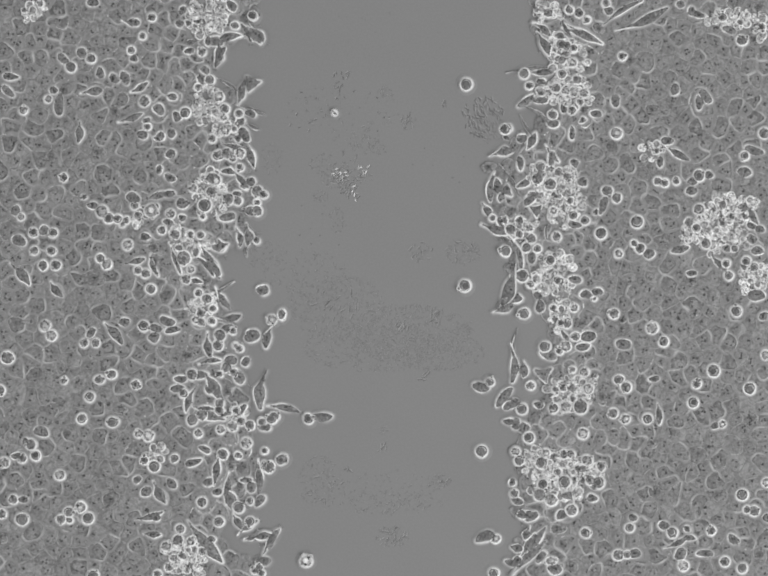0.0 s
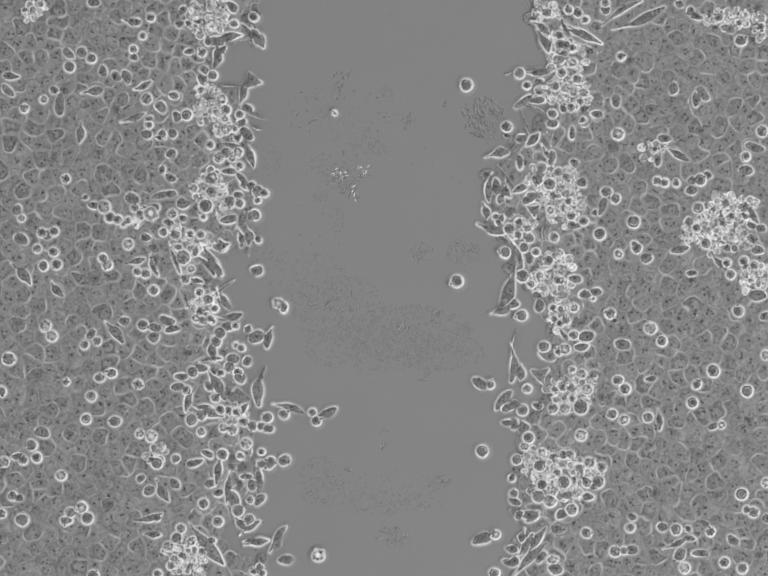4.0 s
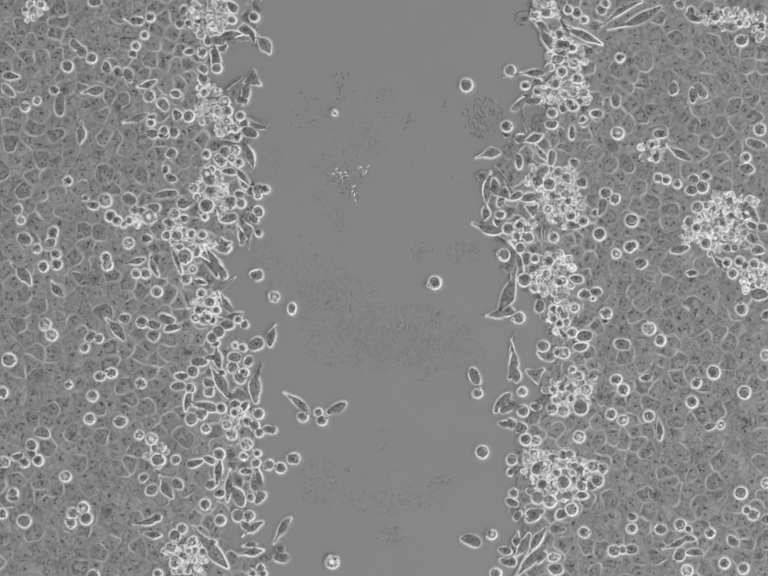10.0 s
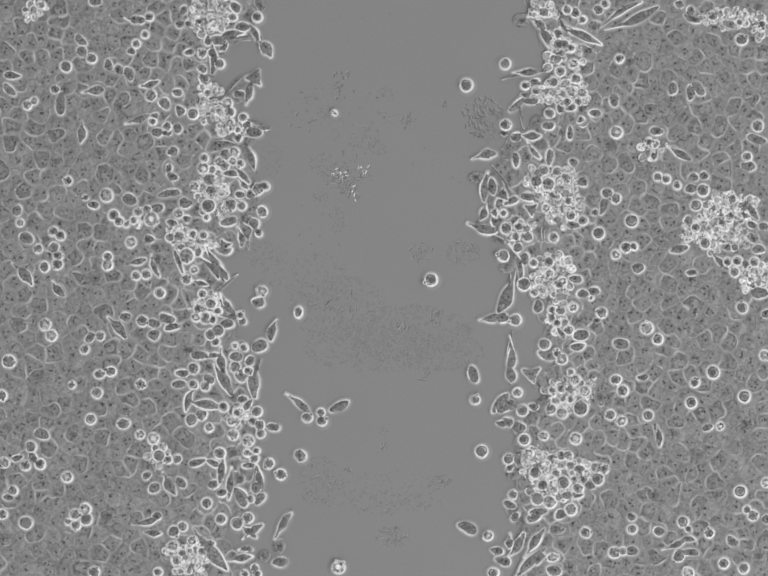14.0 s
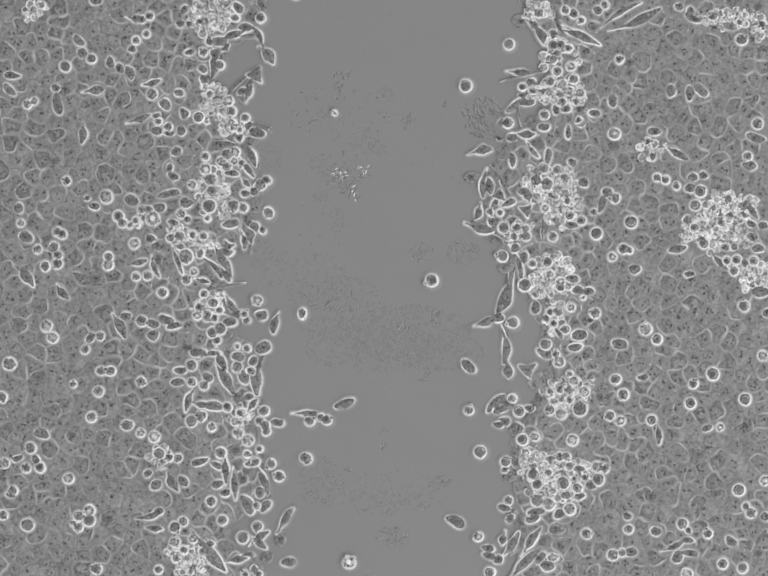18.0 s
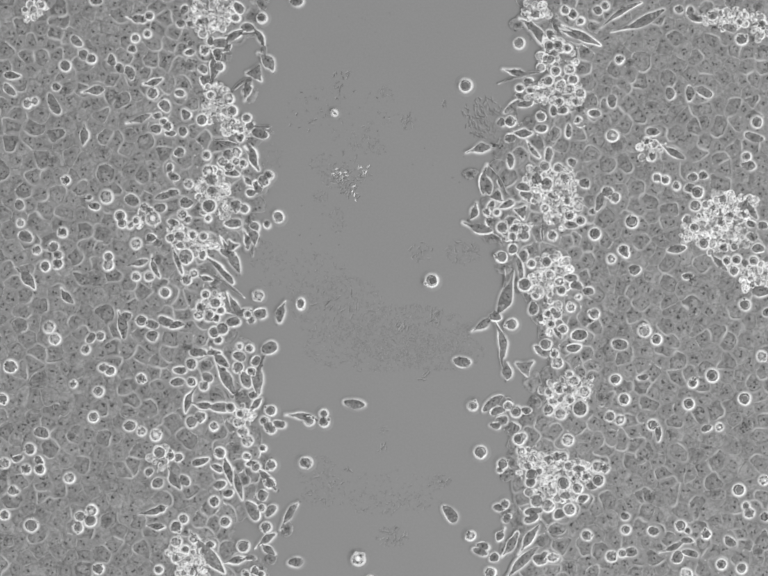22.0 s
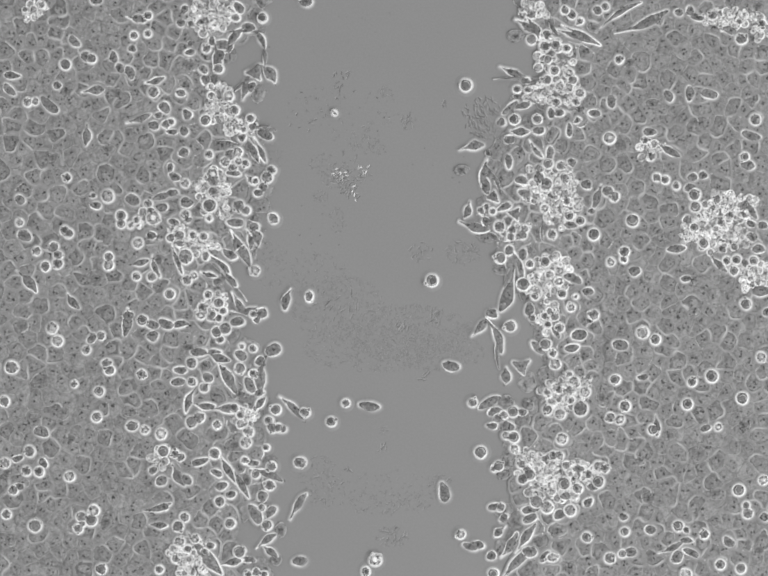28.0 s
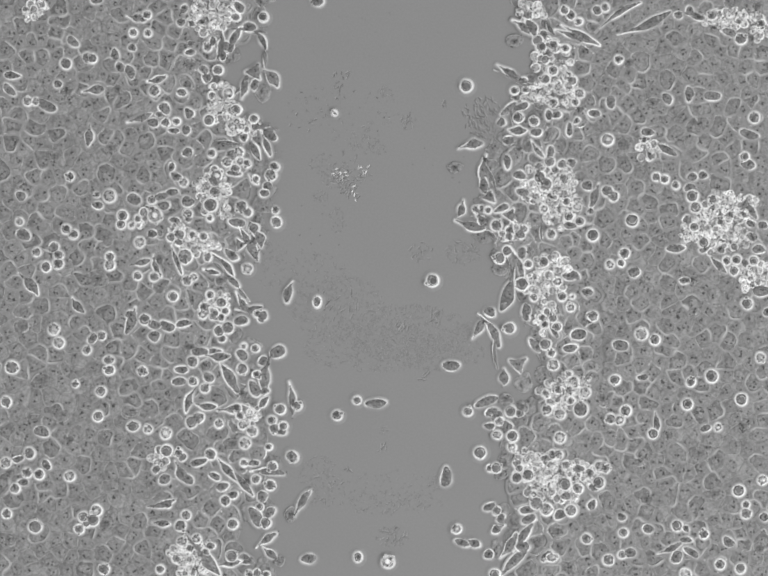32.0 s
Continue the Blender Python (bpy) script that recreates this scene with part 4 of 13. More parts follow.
for mid, soups in sheets.values():
    root = tagged(new("cell_sheet"), "closed sheet of flat grey polygonal cells", "cell sheet", kind="stuff")
    root.matrix_basis = pose(mid[0] * UM, mid[1] * UM, 0)
    root.empty_display_size = 4 * UM
    for name, soup, material in zip(("bodies", "membranes", "nuclei", "granules", "envelopes", "nucleoli", "dark_bodies", "bright_membranes", "fringes"), soups,
                                    (SHEET_BODY, SHEET_EDGE, SHEET_NUCLEUS, SHEET_GRANULES, NUCLEUS_RIM, NUCLEOLI, TENSE_BODY, TENSE_EDGE, SHEET_HALO)):
        if soup.v:
            tagged(part(name, soup, material, root), kind="stuff")
    sheet_patches.append((root, mid))


# ---- clumps of dead cells and debris on the sheet ----
clumps = []


def clump(x, y, rx, ry):
    rnd = random.Random(len(clumps) + 500)
    root = tagged(new("cell_clump"), "heap of small bright dead cells and debris", "cell clump", "clumps on the sheet", "stuff")
    root.matrix_basis = pose(x * UM, y * UM, 0)
    root.empty_display_size = 4 * UM
    body, edge, fine = Soup(), Soup(), Soup()
    lobes = [rnd.uniform(0, 6.28) for _ in range(4)]
    placed = []
    for i in range(int(rx * ry / 4.0)):
        u, w = rnd.uniform(0, 6.28), math.sqrt(rnd.random())
        far = w * (1 + 0.2 * math.cos(2 * u + lobes[0]) + 0.16 * math.cos(3 * u + lobes[1]) + 0.12 * math.cos(5 * u + lobes[2]))
        at = (rx * far * math.cos(u), ry * far * math.sin(u))
        whole = rnd.random() < 0.5
        r = rnd.uniform(2.7, 5.0) if whole else rnd.choice((0.6, 0.9, 1.2, 1.6, 2.2)) * rnd.uniform(0.8, 1.15)
        if whole and any((at[0] - q[0]) ** 2 + (at[1] - q[1]) ** 2 < 24 for q in placed):
            whole, r = False, rnd.choice((0.6, 0.9, 1.3, 1.8))
        if whole:
            placed.append(at)
        z = 1.5 + rnd.random() * 3.2 * (1.2 - w) + (0.8 if whole else 0)
        loop = loop_of("r" if whole else "d", r * rnd.uniform(1, 1.25 if whole else 1.9), r, rnd.randrange(10 ** 6), 18, 1) @ np.array([[math.cos(u), math.sin(u)], [-math.sin(u), math.cos(u)]])
        top = z + (0.9 if whole else 0.8 * r)
        body.dome(loop, top, at, 0)
        edge.tube(loop, uneven(len(loop), i + 3, -0.1 if whole else -0.4, 1.42 if whole else 0.72 + 0.15 * r), top * 0.75, at, 4)
        if whole:
            specks(fine, rnd, loop, top, rnd.randrange(6, 12), 0.8, at)
    tagged(part("heap", body, CLUMP_BODY, root), kind="stuff")
    tagged(part("rims", edge, CLUMP_EDGE, root, "broken membrane rims with painted halo brightness"), kind="stuff")
    tagged(part("granules", fine, GRANULES, root, "light and dark granules"), kind="stuff")
    clumps.append(root)


# ---- residue left on the bared floor ----
def residue(x, y, rx, ry, count, lean, size, pale, curl=0.0, faint=0):
    rnd = random.Random(int(x * 7 + y * 13))
    root = tagged(new("residue"), "faint streaks of residue on the bare dish floor", "residue", "residue in the gap", "stuff")
    root.matrix_basis = pose(x * UM, y * UM, 0)
    root.empty_display_size = 4 * UM
    dark, light = Soup(), Soup()
    for i in range(count):
        u, w = rnd.uniform(0, 6.28), math.sqrt(rnd.random())
        at = np.array((rx * w * math.cos(u), ry * w * math.sin(u)))
        a = size * rnd.uniform(0.5, 1.4) * (0.7 if faint == 1 else 1)
        turn = math.radians(lean + rnd.gauss(0, 14 + 60 * curl))
        side = np.array((-math.sin(turn), math.cos(turn))) * 1.15
        dark.dome(ellipse(a, rnd.uniform(0.4, 0.65), turn, 8), 0.4, at, 0, ((1, 0), (0.7, 0.8)))
        if rnd.random() < pale:
            light.dome(ellipse(a, rnd.uniform(0.4, 0.65) * (1.35 if faint == 2 else 1), turn, 8), 0.35, at + side, 0, ((1, 0), (0.7, 0.8)))
    tagged(part("dark_streaks", dark, FAINT_DARK if faint == 1 else RESIDUE_DARK, root), kind="stuff")
    if light.v:
        tagged(part("pale_streaks", light, (RESIDUE_PALE, FAINT_PALE, RESIDUE_BRIGHT)[faint], root), kind="stuff")


residue(111, 191, 24, 23, 120, -58, 3.2, 0.9, 0.22, 0)
residue(118, 176, 16, 14, 50, -20, 2.6, 0.9, 0.3, 1)
residue(-40, 124, 23, 11, 34, 40, 2.8, 1.0, 1, 0)
residue(-40, 124, 33, 19, 90, 40, 2.2, 1.0, 1, 1)
residue(-71, 101, 8, 10, 27, 70, 2.2, 0.8, 0.5, 1)
residue(-52, 76, 11, 14, 30, 70, 2.2, 0.8, 0.7, 1)
residue(-35, 106, 7, 8, 10, 60, 3.3, 1, 0.3, 0)
residue(42, 40, 14, 12, 39, 50, 2.8, 0.9, 0.6, 1)
residue(42, 40, 13, 11, 10, 50, 2.8, 0.9, 0.6, 0)
residue(89, 40, 20, 14, 82, 50, 2.8, 0.9, 0.6, 1)
residue(89, 40, 16, 12, 10, 50, 2.8, 0.9, 0.6, 0)
residue(-46, 233, 13, 11, 12, 70, 3.3, 0.6, 0.3, 0)
residue(-46, 197, 66, 33, 30, 60, 1.7, 0.4, 0.6, 0)
residue(-46, 197, 66, 33, 90, 60, 1.7, 0.6, 0.6, 1)
residue(-90, 15, 50, 28, 165, 50, 1.7, 0.9, 0.8, 1)
residue(-52, -23, 55, 38, 390, 65, 2.2, 0.9, 0.5, 1)
residue(-54, -18, 33, 19, 16, 65, 4.4, 0.9, 0.15, 0)
residue(31, -51, 72, 33, 630, 60, 2.2, 0.9, 0.6, 1)
residue(58, -34, 9, 7, 9, 55, 5.0, 1, 0.1, 0)
residue(20, -46, 12, 7, 9, 60, 5.0, 1, 0.15, 0)
residue(-13, -67, 77, 28, 540, 60, 1.7, 0.9, 0.8, 1)
residue(64, -73, 50, 22, 240, 50, 1.7, 0.9, 0.8, 1)
residue(47, -100, 9, 4, 6, 40, 3.9, 1, 0.1, 0)
residue(-2, -160, 6, 4, 6, 30, 3.3, 1, 0.1, 1)
residue(-1, -179, 4, 4, 4, 60, 5.0, 1, 0.1, 0)
residue(-71, -218, 25, 30, 135, 60, 2.2, 0.8, 0.6, 1)
residue(-68, -218, 22, 25, 12, 60, 2.8, 0.8, 0.4, 0)
residue(-41, -206, 4, 3, 5, 30, 2.2, 0.6, 0.5, 0)
residue(61, -218, 14, 9, 39, 35, 2.8, 0.8, 0.4, 1)
residue(69, -218, 7, 3, 5, 35, 2.8, 0.8, 0.4, 0)
residue(9, -243, 61, 12, 90, 60, 2.8, 0.8, 0.3, 1)
residue(10, -279, 18, 12, 54, 55, 3.3, 0.8, 0.3, 1)
residue(10, -279, 14, 10, 12, 55, 3.9, 0.8, 0.3, 0)
residue(25, 186, 7, 8, 5, 65, 3.3, 0.5, 0.1, 0)
residue(-24, 164, 16, 14, 36, 65, 2.8, 0.8, 0.4, 1)
residue(9, -227, 55, 22, 90, 50, 1.7, 0.6, 0.5, 1)
residue(-79, 65, 33, 33, 12, 50, 1.1, 0, 1, 0)
residue(-8, 279, 88, 33, 21, 50, 1.1, 0, 1, 1)
residue(64, 142, 33, 33, 6, 50, 1.1, 0, 1, 0)
residue(67, 207, 6, 3, 6, 60, 2.8, 0.6, 0.3, 0)
residue(-134, 37, 22, 16, 60, 50, 1.7, 0.9, 0.8, 1)
residue(-51, 127, 10, 7, 20, 25, 2.2, 1, 0.7, 2)
residue(-21, 132, 8, 6, 6, 45, 2.2, 1, 0.6, 2)
residue(-32, 107, 3, 9, 7, 75, 2.2, 1, 0.2, 2)
residue(-44, 109, 5, 6, 7, 50, 2.8, 0.8, 0.6, 0)
residue(-46, 153, 2, 3, 2, 80, 3.3, 0.5, 0.1, 0)
residue(-31, 148, 2, 3, 2, 80, 3.3, 0.5, 0.1, 0)
residue(-68, 139, 16, 12, 39, 60, 2.2, 0.8, 0.5, 1)
residue(-8, 156, 11, 11, 21, 70, 2.2, 0.8, 0.4, 1)
residue(28, 186, 8, 12, 21, 70, 2.8, 0.8, 0.3, 1)
residue(3, 219, 8, 9, 18, 70, 2.8, 0.8, 0.3, 1)
residue(-126, 147, 12, 22, 36, 60, 2.2, 0.8, 0.6, 1)

# ---- clumps and raised cells ----
clump(-393, 312, 12, 10)
clump(-195, 304, 26, 22)
clump(-195, 207, 20, 19)
clump(-170, 179, 15, 13)
clump(-194, 106, 22, 23)
clump(-217, 54, 26, 16)
clump(-200, -20, 16, 14)
clump(-219, -304, 25, 21)
clump(-254, -189, 11, 11)
clump(-272, 81, 11, 8)
clump(-164, -144, 13, 12)
clump(199, 263, 18, 25)
clump(201, 219, 26, 19)
clump(177, 312, 14, 12)
clump(193, 106, 34, 29)
clump(182, 2, 22, 13)
clump(153, 64, 14, 12)
clump(186, 24, 19, 15)
clump(210, -117, 24, 23)
clump(194, -31, 13, 16)
clump(174, -196, 20, 19)
clump(204, -207, 31, 20)
clump(193, -227, 25, 14)
clump(386, 304, 28, 13)
clump(422, 296, 11, 14)
clump(386, 87, 29, 23)
clump(350, 65, 14, 16)
clump(419, 15, 18, 18)
clump(300, 156, 13, 10)
clump(386, 57, 29, 15)
rounded_cell(-383.9, 317.4, 3.3, 3.3, 0)
rounded_cell(-263.5, 304.7, 4.3, 4.3, 0)
rounded_cell(-268.4, 284.9, 3.8, 3.8, 0)
rounded_cell(-278.3, 273.9, 4.3, 4.3, 0)
raised_cell("d", -284.4, 265.7, 5.5, 3.9, -30)
raised_cell("d", -339.9, 278.3, 7.7, 5.0, -40)
raised_cell("d", -338.8, 265.7, 6.6, 5.5, -10)
rounded_cell(-328.4, 258.0, 5.3, 4.8, 0)
rounded_cell(-357.0, 248.6, 5.7, 5.7, 0)
raised_cell("d", -369.6, 222.8, 5.0, 4.4, 0)
raised_cell("d", -358.1, 221.7, 8.2, 7.2, -0)
rounded_cell(-400.4, 205.2, 4.3, 4.3, 0)
rounded_cell(-393.3, 210.1, 3.8, 3.8, 0)
rounded_cell(-261.8, 216.2, 5.7, 5.7, 0)
rounded_cell(-260.2, 187.0, 4.3, 3.8, 0)
raised_cell("d", -255.2, 174.9, 7.2, 5.0, -10)
raised_cell("d", -309.1, 249.7, 6.6, 5.0, -70)
raised_cell("d", -297.6, 245.3, 6.1, 4.4, -60)
raised_cell("d", -286.6, 240.9, 8.8, 5.5, -60)
raised_cell("d", -419.1, 239.3, 8.8, 4.4, -0)
raised_cell("p", -324.5, 221.7, 11.0, 5.0, 5)
raised_cell("p", -339.4, 173.8, 9.9, 5.0, -95)
raised_cell("d", -297.0, 203.5, 9.4, 7.2, -100)
raised_cell("p", -274.5, 189.8, 13.2, 3.9, 20)
raised_cell("d", -363.0, 206.3, 11.0, 6.1, -85)
raised_cell("p", -263.5, 228.3, 9.9, 3.9, 15)
raised_cell("d", -420.2, 221.7, 9.4, 5.0, -30)
raised_cell("d", -324.0, 321.8, 6.6, 5.0, 0)
raised_cell("p", -280.0, 301.4, 7.7, 4.4, -0)
raised_cell("d", -272.8, 300.3, 4.4, 4.4, 0)
rounded_cell(-142.5, 304.2, 5.3, 5.3, 0)
raised_cell("d", -167.2, 315.2, 7.7, 5.0, -40)
raised_cell("d", -139.7, 317.9, 8.8, 6.6, -60)
rounded_cell(-170.0, 304.2, 4.3, 4.3, 0)
raised_cell("d", -159.0, 293.2, 7.7, 5.0, -0)
raised_cell("p", -145.2, 287.7, 9.9, 3.9, -60)
raised_cell("p", -135.3, 270.1, 11.0, 6.1, -50)
raised_cell("p", -172.7, 284.9, 14.3, 4.4, 10)
raised_cell("d", -186.5, 277.8, 9.4, 5.5, 5)
rounded_cell(-204.1, 263.5, 4.3, 4.3, 0)
rounded_cell(-184.8, 251.9, 5.3, 5.3, 0)
raised_cell("d", -192.0, 261.8, 7.7, 5.0, -80)
raised_cell("t", -144.7, 235.4, 11.0, 11.0, 0)
raised_cell("p", -152.4, 218.9, 12.1, 5.0, 75)
raised_cell("d", -161.7, 217.3, 6.6, 5.0, -0)
rounded_cell(-176.0, 207.4, 5.7, 5.7, 0)
rounded_cell(-214.5, 195.8, 5.7, 5.7, 0)
rounded_cell(-158.4, 191.4, 4.8, 4.8, 0)
raised_cell("d", -146.3, 174.9, 9.9, 5.5, -10)
raised_cell("p", -134.2, 178.8, 7.7, 2.2, -0)
rounded_cell(-243.7, 181.5, 4.3, 4.3, 0)
raised_cell("d", -231.6, 179.3, 6.1, 5.0, -90)
rounded_cell(-198.0, 218.9, 4.3, 4.3, 0)
raised_cell("d", -216.7, 275.0, 4.4, 2.8, 0)
raised_cell("d", -217.8, 264.6, 5.0, 3.9, 0)
raised_cell("d", -204.6, 246.4, 6.1, 5.5, 0)
raised_cell("d", -219.5, 250.3, 7.2, 7.2, 0)
rounded_cell(-175.5, 180.4, 5.3, 5.3, 0)
rounded_cell(-164.5, 177.7, 3.8, 3.8, 0)
rounded_cell(-172.7, 185.9, 3.8, 3.8, 0)
raised_cell("d", -247.0, 207.9, 7.2, 6.1, -20)
raised_cell("d", -229.4, 199.7, 6.1, 5.5, 0)
raised_cell("p", -178.2, 162.8, 12.1, 2.8, -10)
rounded_cell(-311.9, 104.0, 6.7, 6.7, 0)
rounded_cell(-354.8, 120.5, 4.3, 4.3, 0)
raised_cell("d", -412.0, 86.9, 6.6, 6.1, 0)
rounded_cell(-408.7, 73.7, 3.8, 3.8, 0)
raised_cell("d", -402.1, 56.7, 7.7, 6.1, -20)
rounded_cell(-371.3, 63.8, 4.8, 4.8, 0)
rounded_cell(-363.6, 58.9, 4.8, 4.8, 0)
rounded_cell(-388.3, 44.0, 4.3, 4.3, 0)
rounded_cell(-366.3, 36.3, 4.8, 4.8, 0)
rounded_cell(-366.9, 26.4, 5.3, 5.3, 0)
rounded_cell(-381.2, 23.7, 5.3, 4.8, -90)
rounded_cell(-310.2, 35.2, 4.8, 4.8, 0)
rounded_cell(-310.8, 25.9, 5.3, 5.3, 0)
rounded_cell(-303.6, 82.0, 5.7, 5.7, 0)
rounded_cell(-297.6, 74.8, 4.8, 4.8, 0)
rounded_cell(-289.3, 71.5, 3.3, 3.3, 0)
rounded_cell(-281.1, 75.9, 3.8, 3.8, 0)
rounded_cell(-276.1, 85.2, 4.3, 4.3, 0)
rounded_cell(-266.2, 88.0, 4.3, 4.3, 0)
rounded_cell(-261.8, 77.0, 7.2, 7.2, 0)
raised_cell("d", -254.1, 89.7, 6.6, 5.0, 0)
rounded_cell(-284.4, 51.2, 5.3, 5.3, 0)
rounded_cell(-278.3, 13.8, 4.3, 4.3, 0)
rounded_cell(-266.8, 15.4, 4.8, 4.8, 0)
raised_cell("d", -317.4, 62.2, 9.9, 9.9, 0)
raised_cell("d", -325.6, 93.5, 6.1, 4.4, -20)
raised_cell("d", -335.0, 101.8, 3.9, 3.3, 0)
raised_cell("d", -255.2, 45.7, 7.2, 6.6, 0)
raised_cell("d", -254.1, 31.9, 7.7, 6.6, -90)
raised_cell("p", -258.0, 23.7, 12.1, 3.3, -70)
raised_cell("d", -368.0, 141.9, 8.8, 8.2, 0)
raised_cell("d", -318.5, 151.8, 8.8, 7.7, 0)
raised_cell("p", -403.7, 15.4, 12.1, 5.5, -50)
raised_cell("d", -324.0, 9.9, 12.1, 9.9, 0)
raised_cell("d", -285.5, 99.0, 8.8, 6.1, -20)
raised_cell("d", -370.7, 45.7, 6.1, 6.1, 0)
rounded_cell(-168.3, 152.9, 4.8, 4.8, 0)
rounded_cell(-170.0, 143.0, 3.8, 3.8, 0)
rounded_cell(-161.2, 139.7, 4.3, 4.3, 0)
rounded_cell(-179.3, 137.0, 4.8, 4.8, 0)
rounded_cell(-201.9, 145.8, 4.3, 4.3, 0)
rounded_cell(-203.0, 134.2, 5.7, 5.7, 0)
raised_cell("d", -241.5, 133.7, 5.5, 3.9, -90)
raised_cell("d", -237.6, 125.4, 6.6, 4.4, -20)
raised_cell("d", -237.1, 154.0, 6.1, 6.1, 0)
raised_cell("p", -149.1, 146.3, 11.0, 5.0, -75)
raised_cell("d", -172.7, 128.2, 9.4, 3.9, -5)
raised_cell("p", -159.0, 126.5, 12.1, 3.9, -50)
rounded_cell(-134.2, 114.4, 4.8, 4.8, 0)
rounded_cell(-142.5, 107.8, 3.8, 3.8, 0)
raised_cell("d", -149.6, 106.2, 5.5, 5.5, 0)
rounded_cell(-138.1, 85.8, 6.2, 5.3, -60)
raised_cell("d", -242.6, 106.7, 9.9, 4.4, 10)
raised_cell("d", -223.3, 95.2, 7.7, 6.1, -0)
rounded_cell(-231.0, 83.6, 4.8, 4.8, 0)
raised_cell("d", -221.7, 77.6, 5.5, 4.4, 0)
raised_cell("d", -237.6, 73.2, 6.1, 3.9, -20)
raised_cell("d", -173.8, 74.8, 9.4, 5.5, 10)
raised_cell("p", -154.6, 64.9, 9.4, 5.5, -70)
raised_cell("p", -152.4, 51.2, 6.6, 1.7, -95)
raised_cell("p", -146.3, 73.2, 7.7, 5.5, -60)
raised_cell("d", -141.4, 62.2, 4.4, 4.4, 0)
raised_cell("d", -161.7, 104.5, 5.5, 4.4, 0)
rounded_cell(-160.1, 92.4, 4.8, 4.8, 0)
raised_cell("d", -179.3, 42.9, 8.8, 4.4, -0)
raised_cell("p", -189.2, 26.4, 22.0, 5.0, -62)
raised_cell("p", -181.0, 18.2, 11.0, 4.4, -60)
rounded_cell(-221.7, 36.3, 7.7, 7.7, 0)
rounded_cell(-208.5, 40.2, 4.8, 3.8, -90)
rounded_cell(-213.4, 20.9, 3.8, 3.8, 0)
rounded_cell(-221.7, 9.9, 4.8, 4.8, 0)
raised_cell("p", -231.6, 31.9, 13.8, 3.3, -70)
rounded_cell(-215.1, 60.5, 4.3, 4.3, 0)
rounded_cell(-227.7, 45.7, 3.8, 3.8, 0)
rounded_cell(-240.4, 56.7, 4.3, 4.3, 0)
rounded_cell(-203.0, 59.4, 4.3, 4.3, 0)
rounded_cell(-212.3, 114.4, 4.3, 4.3, 0)
raised_cell("p", -205.7, 5.5, 7.7, 3.3, -15)
rounded_cell(-380.6, -41.2, 5.7, 5.7, 0)
rounded_cell(-373.5, -53.4, 5.7, 5.7, 0)
rounded_cell(-271.7, -36.9, 5.7, 5.7, 0)
rounded_cell(-421.3, -82.5, 6.7, 6.7, 0)
raised_cell("d", -329.5, -56.1, 7.2, 5.0, 40)
rounded_cell(-319.0, -53.9, 4.3, 4.3, 0)
rounded_cell(-336.1, -68.8, 4.3, 4.3, 0)
rounded_cell(-319.6, -96.8, 5.7, 4.3, 0)
rounded_cell(-306.9, -93.5, 5.7, 4.8, 20)
rounded_cell(-350.4, -108.9, 3.3, 3.3, 0)
rounded_cell(-322.3, -117.7, 5.3, 5.3, 0)
rounded_cell(-273.4, -107.8, 4.8, 4.8, 0)
rounded_cell(-329.5, -147.4, 5.3, 5.3, 0)
rounded_cell(-292.6, -152.4, 6.7, 5.3, 0)
rounded_cell(-429.6, -120.5, 5.3, 5.3, 0)
rounded_cell(-251.9, -5.5, 5.3, 5.3, 0)
raised_cell("d", -258.0, -39.6, 7.7, 5.0, -15)
raised_cell("d", -258.0, -52.3, 7.7, 6.1, 0)
raised_cell("p", -299.2, -44.0, 12.1, 6.6, -50)
raised_cell("d", -410.3, -39.6, 11.0, 9.9, 0)
raised_cell("d", -388.3, -100.1, 11.0, 8.8, 0)
raised_cell("d", -358.6, -130.4, 9.4, 9.4, 0)
raised_cell("d", -392.7, -146.9, 9.4, 7.7, 0)
raised_cell("d", -291.0, -137.5, 9.9, 7.2, 0)
raised_cell("p", -366.3, -2.2, 9.9, 5.0, -50)
rounded_cell(-139.2, -6.1, 5.3, 5.3, -0)
raised_cell("d", -144.1, -18.7, 7.2, 5.5, -20)
rounded_cell(-96.3, -27.0, 6.2, 4.3, -90)
rounded_cell(-204.1, -6.6, 4.3, 4.3, 0)
rounded_cell(-208.5, -23.1, 4.8, 4.8, 0)
rounded_cell(-194.7, -17.6, 5.3, 5.3, 0)
rounded_cell(-186.5, -25.9, 4.3, 4.3, 0)
rounded_cell(-200.2, -31.4, 4.3, 4.3, 0)
rounded_cell(-211.2, -33.0, 4.3, 4.3, 0)
rounded_cell(-201.3, -35.2, 4.3, 4.3, 0)
raised_cell("p", -175.5, -20.4, 12.1, 4.4, -55)
raised_cell("p", -168.3, -31.4, 12.1, 3.9, 10)
rounded_cell(-161.7, -30.3, 4.3, 4.3, 0)
raised_cell("d", -177.1, -40.7, 8.2, 5.0, -0)
raised_cell("d", -159.0, -36.9, 4.4, 3.9, 0)
rounded_cell(-194.7, -52.3, 5.7, 5.7, 0)
raised_cell("p", -127.1, -47.9, 11.0, 5.0, -105)
raised_cell("d", -139.7, -66.0, 9.9, 6.1, 20)
rounded_cell(-157.3, -67.1, 4.3, 4.3, 0)
rounded_cell(-167.8, -64.4, 3.3, 3.3, 0)
raised_cell("d", -165.6, -77.0, 7.7, 6.1, -20)
raised_cell("d", -150.7, -80.9, 5.5, 5.5, 0)
